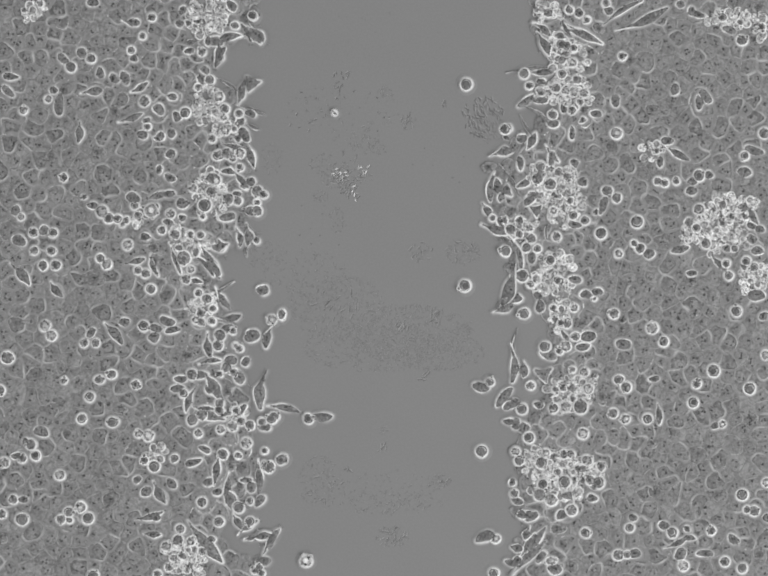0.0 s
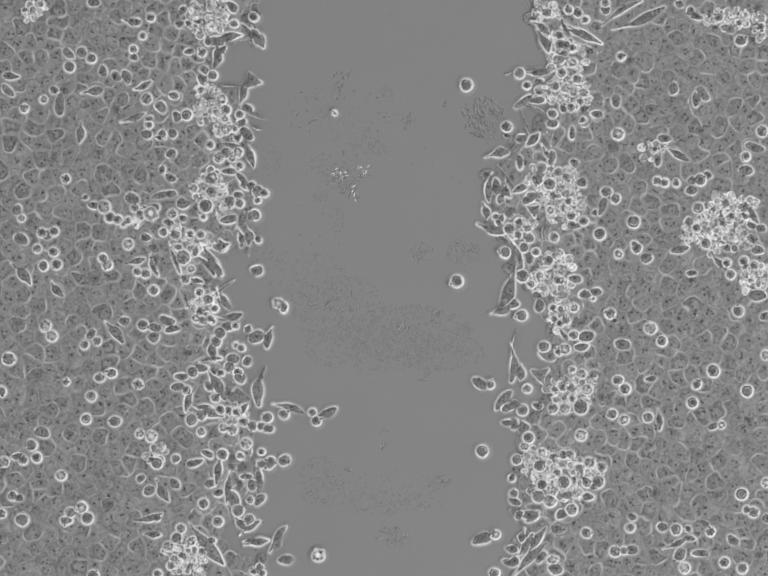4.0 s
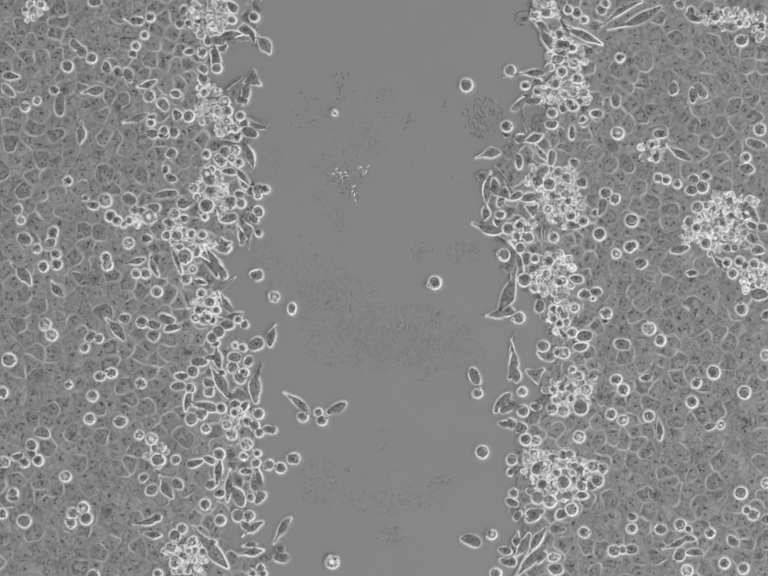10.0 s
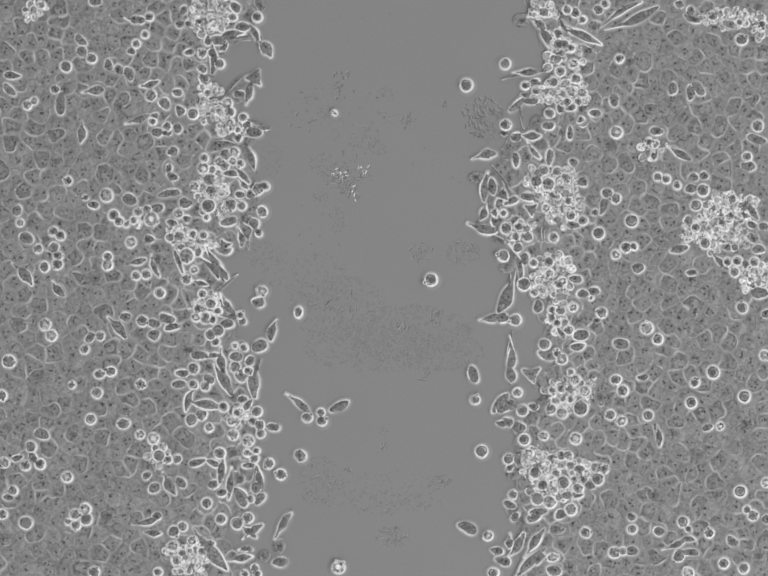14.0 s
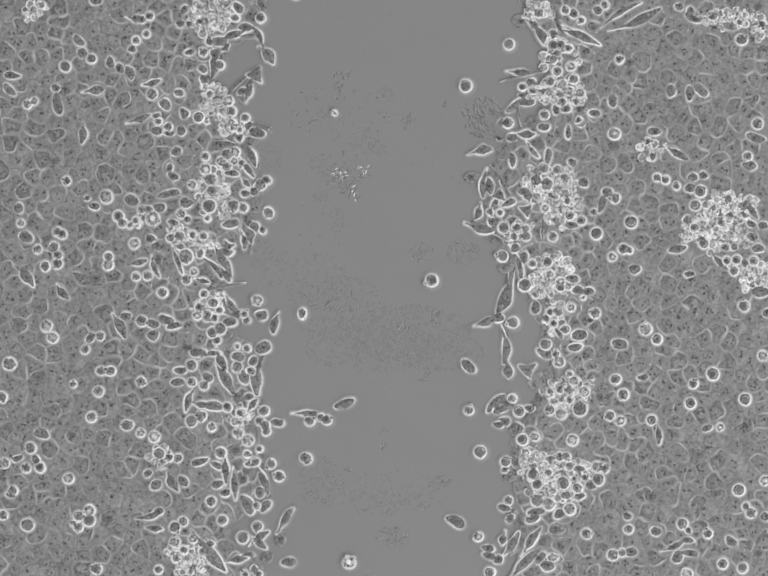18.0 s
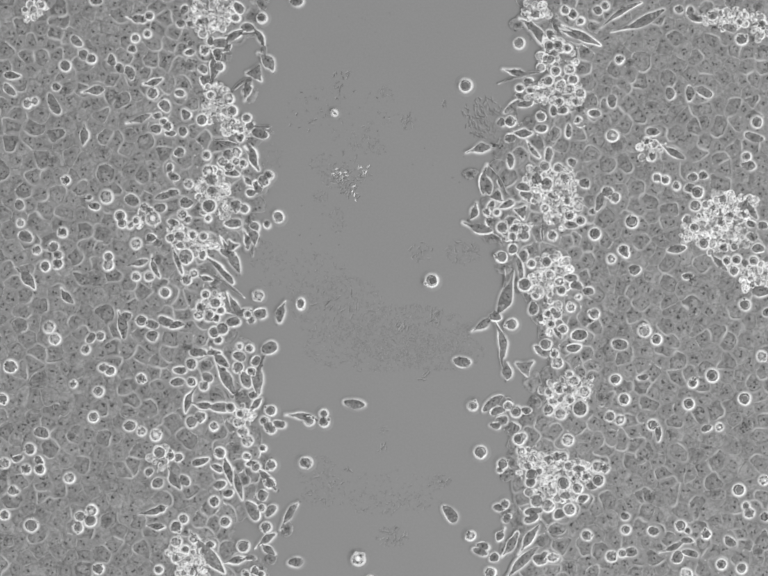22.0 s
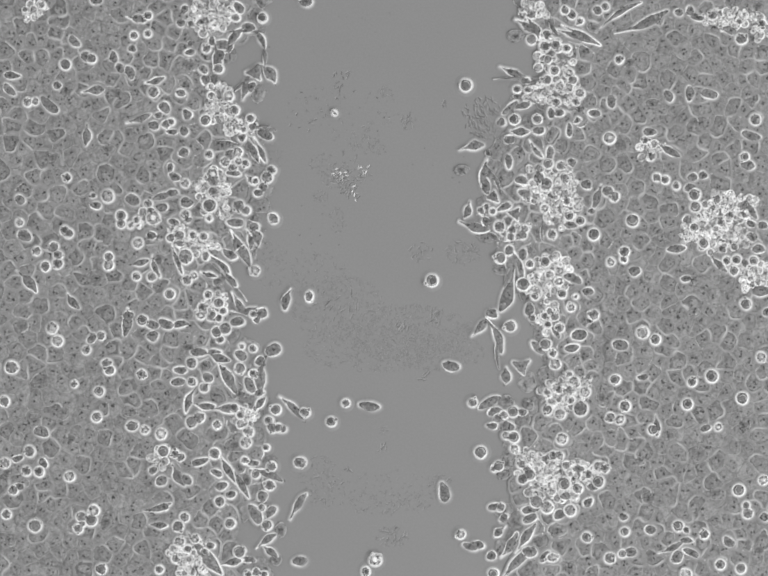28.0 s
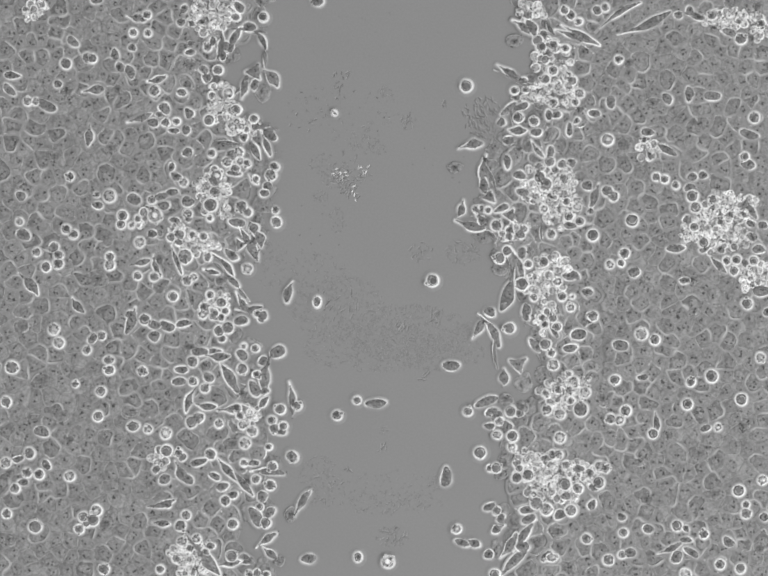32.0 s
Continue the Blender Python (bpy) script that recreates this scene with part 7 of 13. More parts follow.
    creep(cells[34], (0, -139.7, 282.2, -60), (6, -148.9, 286.0, -34), (10, -155.5, 289.6, -17), (14, -159.0, 293.2, 0), (19, -154.5, 292.4, 0), (25, -153.0, 292.4, 0), (32, -151.3, 293.2, 0))
    creep(cells[35], (0, -153.5, 287.7), (6, -150.9, 286.7), (10, -149.7, 287.2), (14, -145.2, 287.7), (19, -140.5, 284.5), (25, -138.9, 281.8), (32, -137.0, 279.4))
    creep(cells[36], (0, -145.2, 284.9), (6, -139.7, 278.3), (9, -135.9, 275.0), (14, -133.7, 270.1), (19, -130.9, 260.2), (23, -131.5, 253.0), (28, -129.2, 242.0), (32, -126.0, 236.5))
    creep(cells[37], (0, -175.5, 282.2, 10), (6, -174.8, 282.8, 10), (10, -174.6, 284.0, 10), (14, -172.7, 284.9, 10), (19, -170.2, 283.4, 24), (25, -169.3, 281.9, 41), (32, -168.3, 280.5, 60))
    creep(cells[38], (0, -189.2, 276.7), (6, -188.1, 277.0), (10, -187.4, 277.7), (14, -186.5, 277.8), (19, -184.8, 275.9), (25, -183.0, 273.7), (32, -181.0, 271.2))
    creep(cells[39], (0, -204.5, 265.1), (6, -204.3, 264.3), (10, -204.2, 264.3), (14, -204.1, 263.5), (19, -202.4, 265.4), (25, -200.4, 267.8), (32, -198.0, 270.6))
    creep(cells[40], (0, -195.8, 233.8), (6, -191.2, 241.4), (10, -188.1, 246.9), (14, -184.8, 251.9), (19, -185.1, 250.0), (25, -185.7, 247.6), (32, -186.5, 244.8))
    creep(cells[41], (0, -184.8, 260.2, -100), (6, -187.9, 260.7, -91), (10, -189.9, 261.7, -86), (14, -192.0, 261.8, -80), (19, -189.0, 261.8, -80), (25, -185.4, 261.8, -80), (32, -181.3, 261.8, -80))
    creep(cells[42], (0, -148.0, 229.9, 65), (6, -147.2, 232.8, 37), (10, -146.8, 233.7, 19), (14, -144.7, 235.4, 0), (19, -143.6, 239.4, 0), (25, -144.3, 241.1, 0), (32, -145.2, 242.0, 0))
    creep(cells[43], (0, -160.6, 218.9), (6, -157.7, 219.2), (10, -155.8, 218.8), (14, -152.4, 218.9), (19, -152.8, 222.3), (25, -155.0, 224.0), (32, -157.3, 225.5))
    creep(cells[44], (0, -149.6, 195.8, -20), (6, -155.0, 204.5, -11), (10, -159.0, 210.8, -6), (14, -161.7, 217.3, 0), (19, -156.4, 221.3, 22), (25, -151.2, 224.3, 49), (32, -145.2, 228.8, 80))
    creep(cells[45], (0, -185.4, 215.1), (6, -181.3, 210.8), (10, -179.1, 209.1), (14, -176.0, 207.4), (19, -174.9, 211.3), (25, -174.5, 214.0), (32, -174.9, 218.9))
    creep(cells[46], (0, -223.3, 196.9), (6, -221.0, 193.6), (10, -219.4, 193.0), (14, -214.5, 195.8), (19, -206.9, 190.7), (25, -202.8, 188.6), (32, -196.4, 188.7))
    creep(cells[47], (0, -162.8, 195.8), (6, -162.0, 194.3), (10, -161.5, 193.2), (14, -158.4, 191.4), (19, -155.7, 190.9), (25, -152.5, 190.4), (32, -146.3, 189.8))
    creep(cells[48], (0, -157.3, 172.2, -60), (6, -153.6, 173.7, -39), (10, -151.1, 174.8, -24), (14, -146.3, 174.9, -10), (19, -141.9, 174.2, -18), (25, -136.8, 173.2, -28), (32, -128.7, 172.2, -40))
    creep(cells[49], (0, -146.3, 180.4, -25), (6, -142.0, 180.0, -14), (10, -139.2, 179.8, -7), (14, -134.2, 178.8, 0), (19, -134.6, 179.8, 0), (25, -135.3, 180.8, 0), (32, -134.2, 182.1, 0))
    creep(cells[50], (0, -250.8, 171.1), (6, -248.5, 174.1), (10, -247.1, 176.9), (14, -243.7, 181.5), (19, -242.5, 181.1), (25, -244.4, 182.5), (32, -245.3, 185.9))
    creep(cells[51], (0, -238.7, 173.8), (6, -236.8, 173.7), (10, -235.7, 175.1), (14, -231.6, 179.3), (19, -226.8, 176.3), (25, -225.4, 175.9), (32, -222.2, 177.7))
    creep(cells[52], (0, -208.5, 225.5), (6, -204.4, 221.3), (10, -202.0, 219.6), (14, -198.0, 218.9), (19, -195.4, 217.6), (25, -194.4, 216.2), (32, -193.1, 216.2))
    creep(cells[53], (0, -216.8, 276.5), (6, -216.8, 275.7), (10, -216.7, 275.8), (14, -216.7, 275.0), (19, -216.6, 275.0), (25, -216.6, 275.0), (32, -216.6, 275.1))
    creep(cells[54], (0, -218.0, 266.1), (6, -217.9, 265.3), (10, -217.9, 265.3), (14, -217.8, 264.6), (19, -217.6, 264.6), (25, -217.4, 264.6), (32, -217.1, 264.6))
    creep(cells[55], (0, -201.3, 244.8), (6, -202.7, 245.3), (10, -203.7, 246.2), (14, -204.6, 246.4), (19, -204.1, 246.1), (25, -203.6, 245.7), (32, -203.0, 245.3))
    creep(cells[56], (0, -220.4, 251.4), (6, -220.0, 250.8), (10, -219.8, 250.9), (14, -219.5, 250.3), (19, -218.5, 250.3), (25, -217.6, 250.3), (32, -216.5, 250.4))
    creep(cells[57], (0, -178.2, 177.7), (6, -177.8, 178.9), (10, -177.7, 179.9), (14, -175.5, 180.4), (19, -174.0, 180.7), (25, -172.6, 180.7), (32, -169.5, 181.2))
    creep(cells[58], (0, -168.6, 178.6), (6, -167.8, 178.5), (10, -167.3, 178.5), (14, -164.5, 177.7), (19, -162.3, 177.7), (25, -159.9, 177.7), (32, -154.8, 177.9))
    creep(cells[59], (0, -179.9, 191.4), (6, -177.6, 189.1), (10, -176.2, 187.8), (14, -172.7, 185.9), (19, -170.9, 186.2), (25, -169.0, 186.2), (32, -165.0, 186.6))
    creep(cells[60], (0, -253.4, 201.3), (6, -250.3, 205.2), (10, -248.7, 206.8), (14, -247.0, 207.9), (19, -246.4, 206.6), (25, -247.1, 204.2), (32, -247.0, 202.4))
    creep(cells[61], (0, -232.8, 193.1), (6, -232.7, 193.2), (10, -232.6, 194.9), (14, -229.4, 199.7), (19, -224.1, 196.0), (25, -222.7, 195.3), (32, -219.5, 196.9))
    creep(cells[62], (0, -170.0, 159.5), (6, -174.2, 161.9), (10, -177.0, 163.6), (14, -178.2, 162.8), (19, -177.6, 162.9), (25, -177.0, 162.9), (32, -175.9, 163.1))
    creep(cells[63], (0, -316.8, 85.8), (6, -313.8, 93.2), (10, -313.3, 98.2), (14, -311.9, 104.0), (19, -312.1, 102.1), (25, -311.5, 102.8), (32, -308.6, 103.4))
    creep(cells[64], (0, -359.7, 124.3), (6, -356.0, 121.9), (10, -355.0, 120.4), (14, -354.8, 120.5), (19, -356.7, 120.4), (25, -357.1, 122.9), (32, -352.6, 125.4))
    creep(cells[65], (0, -413.6, 86.9, 0), (6, -412.0, 87.7, 0), (10, -412.0, 87.7, 0), (14, -412.0, 86.9, 0), (19, -409.7, 90.6, 22), (25, -409.1, 96.1, 49), (32, -407.6, 103.4, 80))
    creep(cells[66], (0, -407.6, 80.3), (6, -407.1, 78.3), (10, -407.9, 76.4), (14, -408.7, 73.7), (19, -407.8, 73.2), (25, -408.8, 73.5), (32, -409.2, 74.8))
    creep(cells[67], (0, -410.3, 53.9), (6, -407.0, 55.9), (10, -404.5, 55.9), (14, -402.1, 56.7), (19, -402.7, 58.1), (25, -403.6, 58.8), (32, -405.4, 60.5))
    creep(cells[68], (0, -371.8, 62.2), (6, -370.6, 63.9), (10, -371.6, 63.8), (14, -371.3, 63.8), (19, -365.0, 63.1), (25, -357.8, 62.0), (32, -348.7, 60.5))
    creep(cells[69], (0, -393.8, 62.2), (6, -380.1, 61.6), (10, -372.5, 60.2), (14, -363.6, 58.9), (19, -361.8, 61.1), (25, -359.9, 63.5), (32, -357.0, 66.0))
    creep(cells[70], (0, -392.7, 41.8), (6, -388.8, 44.4), (10, -389.8, 44.2), (14, -388.3, 44.0), (19, -389.1, 43.2), (25, -390.0, 42.1), (32, -390.0, 40.2))
    creep(cells[71], (0, -373.5, 41.8), (6, -370.3, 39.9), (10, -368.7, 38.1), (14, -366.3, 36.3), (19, -366.3, 37.1), (25, -366.3, 37.1), (32, -365.5, 37.1))
    creep(cells[72], (0, -368.6, 25.6), (6, -367.7, 26.4), (10, -367.7, 26.4), (14, -366.9, 26.4), (19, -366.8, 27.2), (25, -366.8, 27.2), (32, -366.0, 27.2))
    creep(cells[73], (0, -382.8, 25.3), (6, -382.3, 24.6), (10, -382.6, 24.1), (14, -381.2, 23.7), (19, -380.3, 24.5), (25, -380.3, 24.5), (32, -379.5, 23.7))
    creep(cells[74], (0, -318.5, 33.6), (6, -314.4, 33.8), (10, -312.3, 34.5), (14, -310.2, 35.2), (19, -309.4, 35.2), (25, -309.4, 35.2), (32, -307.7, 35.2))
    creep(cells[75], (0, -311.6, 26.7), (6, -310.8, 25.9), (10, -310.8, 25.9), (14, -310.8, 25.9), (19, -309.9, 25.8), (25, -309.9, 25.8), (32, -308.2, 25.8))
    creep(cells[76], (0, -309.1, 78.7), (6, -307.3, 80.1), (10, -307.1, 81.0), (14, -303.6, 82.0), (19, -297.5, 80.8), (25, -296.1, 81.5), (32, -293.7, 81.4))
    creep(cells[77], (0, -299.2, 77.6), (6, -299.0, 76.4), (10, -300.0, 75.6), (14, -297.6, 74.8), (19, -293.7, 72.9), (25, -294.9, 72.6), (32, -295.4, 71.5))
    creep(cells[78], (0, -293.7, 71.6), (6, -292.4, 71.5), (10, -292.4, 71.5), (14, -289.3, 71.5), (19, -285.3, 70.1), (25, -285.1, 70.2), (32, -283.7, 70.3))
    creep(cells[79], (0, -289.3, 75.9), (6, -286.7, 75.6), (10, -285.7, 75.7), (14, -281.1, 75.9), (19, -278.5, 75.8), (25, -278.3, 75.8), (32, -276.3, 77.7))
    creep(cells[80], (0, -280.0, 92.4), (6, -279.6, 88.9), (10, -279.9, 87.1), (14, -276.1, 85.2), (19, -271.2, 88.7), (25, -267.5, 92.0), (32, -260.7, 99.0))
    creep(cells[81], (0, -276.1, 81.4), (6, -273.2, 83.7), (10, -271.8, 85.9), (14, -266.2, 88.0), (19, -263.9, 87.4), (25, -263.1, 85.6), (32, -259.6, 86.9))
    creep(cells[82], (0, -261.8, 86.9), (6, -263.1, 82.2), (10, -264.6, 79.6), (14, -261.8, 77.0), (19, -260.1, 77.9), (25, -260.1, 77.9), (32, -257.6, 81.2))
    creep(cells[83], (0, -259.1, 90.5), (6, -258.3, 89.6), (10, -258.3, 89.6), (14, -254.1, 89.7), (19, -251.6, 90.1), (25, -250.6, 89.7), (32, -247.0, 92.4))
    creep(cells[84], (0, -288.2, 48.4), (6, -287.2, 49.6), (10, -287.0, 50.4), (14, -284.4, 51.2), (19, -279.8, 49.7), (25, -277.7, 49.9), (32, -274.5, 51.2))
    creep(cells[85], (0, -276.1, 19.8), (6, -277.4, 17.6), (10, -278.3, 16.1), (14, -278.3, 13.8), (19, -278.3, 12.9), (25, -278.3, 12.9), (32, -276.6, 13.7))
    creep(cells[86], (0, -267.6, 16.3), (6, -267.6, 16.3), (10, -267.6, 16.3), (14, -266.8, 15.4), (19, -264.8, 13.8), (25, -262.4, 12.9), (32, -258.0, 12.7))
    creep(cells[87], (0, -320.9, 62.3), (6, -319.6, 62.1), (10, -319.7, 62.1), (14, -317.4, 62.2), (19, -314.2, 59.8), (25, -314.1, 58.5), (32, -313.0, 56.7))
    creep(cells[88], (0, -326.7, 93.0), (6, -325.6, 92.9), (10, -326.2, 92.9), (14, -325.6, 93.5), (19, -324.7, 91.9), (25, -324.1, 92.7), (32, -321.1, 93.2))
    creep(cells[89], (0, -336.8, 102.6), (6, -335.1, 101.8), (10, -335.3, 101.3), (14, -335.0, 101.8), (19, -332.6, 101.2), (25, -329.2, 103.1), (32, -322.3, 105.1))
    creep(cells[90], (0, -258.1, 45.8, 0), (6, -257.7, 45.8, 0), (10, -257.3, 45.8, 0), (14, -255.2, 45.7, 0), (19, -254.6, 49.4, 17), (25, -255.3, 54.9, 37), (32, -255.2, 62.2, 60))
    creep(cells[91], (0, -258.0, 29.2), (6, -256.9, 30.6), (10, -256.0, 31.5), (14, -254.1, 31.9), (19, -253.6, 31.2), (25, -253.3, 31.2), (32, -252.0, 31.5))
    creep(cells[92], (0, -259.1, 24.3), (6, -259.0, 24.3), (10, -258.9, 24.3), (14, -258.0, 23.7), (19, -257.7, 23.0), (25, -257.5, 23.0), (32, -255.9, 23.3))
    creep(cells[93], (0, -373.5, 147.4, 80), (6, -369.7, 144.4, 46), (10, -368.5, 142.4, 23), (14, -368.0, 141.9, 0), (19, -370.8, 142.1, 0), (25, -372.4, 144.7, 0), (32, -369.6, 147.4, 0))
    creep(cells[94], (0, -321.0, 152.6), (6, -319.2, 151.9), (10, -319.1, 151.4), (14, -318.5, 151.8), (19, -315.9, 152.2), (25, -312.5, 154.6), (32, -305.8, 157.3))
    creep(cells[95], (0, -406.6, 15.3), (6, -405.1, 15.8), (10, -405.2, 15.6), (14, -403.7, 15.4), (19, -401.7, 13.0), (25, -399.9, 9.3), (32, -397.1, 4.4))
    creep(cells[96], (0, -325.1, 10.4), (6, -324.3, 9.9), (10, -324.3, 9.9), (14, -324.0, 9.9), (19, -323.2, 9.9), (25, -323.1, 9.8), (32, -321.5, 9.8))
    creep(cells[97], (0, -281.6, 100.7), (6, -283.6, 99.7), (10, -285.9, 99.2), (14, -285.5, 99.0), (19, -283.0, 98.1), (25, -282.7, 98.3), (32, -280.6, 99.2))
    creep(cells[98], (0, -381.7, 64.9), (6, -376.2, 57.5), (10, -374.2, 51.6), (14, -370.7, 45.7), (19, -370.9, 46.1), (25, -371.2, 46.1), (32, -370.7, 45.8))
    creep(cells[99], (0, -161.7, 151.8), (6, -165.3, 153.7), (10, -167.6, 155.0), (14, -168.3, 152.9), (19, -166.9, 152.9), (25, -165.2, 152.9), (32, -163.3, 152.9))
    creep(cells[100], (0, -170.0, 146.3), (6, -170.7, 146.3), (10, -171.2, 146.3), (14, -170.0, 143.0), (19, -167.7, 143.0), (25, -164.9, 143.0), (32, -161.7, 143.0))
    creep(cells[101], (0, -161.7, 135.3), (6, -162.2, 138.6), (10, -162.5, 140.8), (14, -161.2, 139.7), (19, -159.1, 139.8), (25, -156.7, 139.8), (32, -153.8, 139.8))
    creep(cells[102], (0, -187.6, 148.5), (6, -184.6, 144.6), (10, -182.7, 142.0), (14, -179.3, 137.0), (19, -176.0, 136.2), (25, -172.1, 135.0), (32, -167.2, 133.7))
    creep(cells[103], (0, -193.1, 167.8), (6, -196.7, 157.2), (10, -199.7, 150.2), (14, -201.9, 145.8), (19, -200.3, 148.2), (25, -198.3, 149.2), (32, -193.6, 151.2))
    creep(cells[104], (0, -189.2, 121.0), (6, -195.0, 125.6), (10, -199.4, 128.6), (14, -203.0, 134.2), (19, -199.5, 133.0), (25, -195.4, 129.6), (32, -188.1, 126.5))
    creep(cells[105], (0, -252.5, 132.6), (6, -248.0, 132.3), (10, -245.5, 132.2), (14, -241.5, 133.7), (19, -240.7, 134.4), (25, -240.7, 134.4), (32, -238.5, 135.5))
    creep(cells[106], (0, -240.1, 123.9), (6, -239.3, 123.8), (10, -239.2, 123.9), (14, -237.6, 125.4), (19, -236.5, 125.7), (25, -236.0, 125.0), (32, -233.2, 125.4))
    creep(cells[107], (0, -239.5, 151.1), (6, -238.8, 151.3), (10, -238.7, 151.7), (14, -237.1, 154.0), (19, -232.2, 153.5), (25, -227.7, 152.7), (32, -220.6, 152.9))
    creep(cells[108], (0, -149.6, 148.5, -75), (6, -150.0, 148.7, -75), (10, -150.3, 148.9, -75), (14, -149.1, 146.3, -75), (19, -148.0, 149.1, -72), (25, -146.9, 152.2, -69), (32, -145.2, 155.7, -65))
    creep(cells[109], (0, -175.2, 130.6), (6, -174.7, 130.5), (10, -174.4, 130.5), (14, -172.7, 128.2), (19, -171.7, 128.6), (25, -170.6, 128.7), (32, -168.9, 128.9))
    creep(cells[110], (0, -160.1, 121.0, -50), (6, -159.9, 123.9, -50), (10, -159.9, 126.2, -50), (14, -159.0, 126.5, -50), (19, -151.3, 136.4, -56), (25, -142.6, 147.2, -62), (32, -131.5, 159.5, -70))
    creep(cells[111], (0, -135.9, 105.1), (6, -134.5, 108.1), (10, -133.9, 111.2), (14, -134.2, 114.4), (19, -131.2, 123.0), (25, -128.7, 129.8), (32, -123.2, 136.4))
    creep(cells[112], (0, -142.5, 96.3), (6, -141.8, 100.2), (10, -141.7, 104.0), (14, -142.5, 107.8), (19, -143.0, 114.4), (25, -144.7, 118.8), (32, -144.1, 122.7))
    creep(cells[113], (0, -149.1, 119.9, -60), (6, -148.7, 113.1, -34), (10, -148.8, 109.7, -17), (14, -149.6, 106.2, 0), (19, -144.6, 110.7, 17), (25, -139.6, 113.0, 37), (32, -131.5, 114.4, 60))
    creep(cells[114], (0, -142.5, 86.9), (6, -145.2, 81.4), (9, -142.5, 85.8), (14, -137.0, 85.8), (19, -127.1, 83.6), (23, -117.7, 79.2), (28, -124.3, 78.1), (32, -121.0, 74.2))
    creep(cells[115], (0, -252.5, 104.5), (6, -249.1, 105.0), (10, -247.4, 105.7), (14, -242.6, 106.7), (19, -244.1, 105.5), (25, -247.7, 103.5), (32, -249.7, 103.4))
    creep(cells[116], (0, -226.5, 94.7), (6, -225.8, 94.6), (10, -225.5, 94.7), (14, -223.3, 95.2), (19, -222.4, 95.5), (25, -222.3, 95.5), (32, -220.5, 96.9))
    creep(cells[117], (0, -239.8, 83.1), (6, -237.1, 83.0), (10, -235.4, 83.3), (14, -231.0, 83.6), (19, -227.7, 83.1), (25, -225.2, 82.1), (32, -220.6, 83.1))
    creep(cells[118], (0, -226.6, 78.7), (6, -225.5, 78.2), (10, -224.3, 78.0), (14, -221.7, 77.6), (19, -221.0, 77.3), (25, -220.9, 77.2), (32, -219.9, 78.2))
    creep(cells[119], (0, -241.8, 73.6), (6, -241.2, 73.2), (10, -240.9, 73.2), (14, -237.6, 73.2), (19, -236.3, 73.4), (25, -236.2, 73.4), (32, -234.4, 75.6))
    creep(cells[120], (0, -175.5, 79.8, 5), (6, -173.7, 76.7, 7), (10, -173.8, 78.4, 9), (14, -173.8, 74.8, 10), (19, -170.7, 72.1, 3), (25, -167.8, 73.3, -5), (32, -164.5, 73.2, -15))
    creep(cells[121], (0, -151.8, 58.3, -90), (6, -151.8, 60.1, -81), (10, -153.2, 65.4, -76), (14, -154.6, 64.9, -70), (19, -149.8, 60.1, -70), (25, -145.2, 59.3, -70), (32, -139.7, 56.7, -70))
    creep(cells[122], (0, -154.5, 42.8, -95), (6, -152.4, 45.3, -95), (10, -152.4, 51.2, -95), (14, -152.4, 51.2, -95), (19, -149.0, 44.8, -98), (25, -146.0, 42.2, -101), (32, -142.5, 37.4, -105))
    creep(cells[123], (0, -150.7, 86.9, -25), (6, -147.7, 79.9, -40), (10, -147.0, 79.4, -50), (14, -146.3, 73.2, -60), (19, -145.7, 69.2, -60), (25, -146.0, 69.2, -60), (32, -146.3, 67.7, -60))
    creep(cells[124], (0, -143.7, 53.9, 0), (6, -141.5, 56.4, 0), (10, -141.4, 62.2, 0), (14, -141.4, 62.2, 0), (19, -135.4, 66.8, -8), (25, -129.3, 77.4, -18), (32, -122.1, 88.0, -30))
    creep(cells[125], (0, -165.0, 104.7), (6, -163.2, 104.0), (10, -162.3, 104.8), (14, -161.7, 104.5), (19, -154.0, 106.2), (25, -145.7, 106.6), (32, -134.2, 106.2))
    creep(cells[126], (0, -164.5, 97.9), (6, -161.8, 94.7), (10, -160.9, 95.2), (14, -160.1, 92.4), (19, -157.9, 89.9), (25, -156.3, 88.3), (32, -153.5, 85.2))
    creep(cells[127], (0, -185.6, 45.8, 0), (6, -182.9, 46.2, 0), (10, -180.4, 44.9, 0), (14, -179.3, 42.9, 0), (19, -176.8, 40.9, -10), (25, -174.1, 38.7, -21), (32, -171.1, 37.4, -35))
    creep(cells[128], (0, -194.7, 29.2, -60), (6, -192.4, 30.1, -61), (10, -190.0, 28.3, -61), (14, -189.2, 26.4, -62), (19, -178.7, 32.8, -62), (25, -166.2, 39.9, -62), (32, -151.8, 50.1, -62))
    creep(cells[129], (0, -189.6, 23.1, -60), (6, -186.0, 23.1, -60), (10, -182.6, 20.6, -60), (14, -181.0, 18.2, -60), (19, -177.8, 15.4, -57), (25, -174.1, 11.5, -54), (32, -170.0, 8.8, -50))
    creep(cells[130], (0, -225.0, 33.6), (6, -225.4, 35.2), (10, -223.6, 35.8), (14, -221.7, 36.3), (19, -222.5, 35.5), (25, -222.5, 35.5), (32, -223.4, 35.5))
    creep(cells[131], (0, -211.3, 40.0), (6, -211.8, 40.7), (10, -210.1, 40.4), (14, -208.5, 40.2), (19, -205.8, 38.1), (25, -201.9, 36.4), (32, -198.0, 34.7))
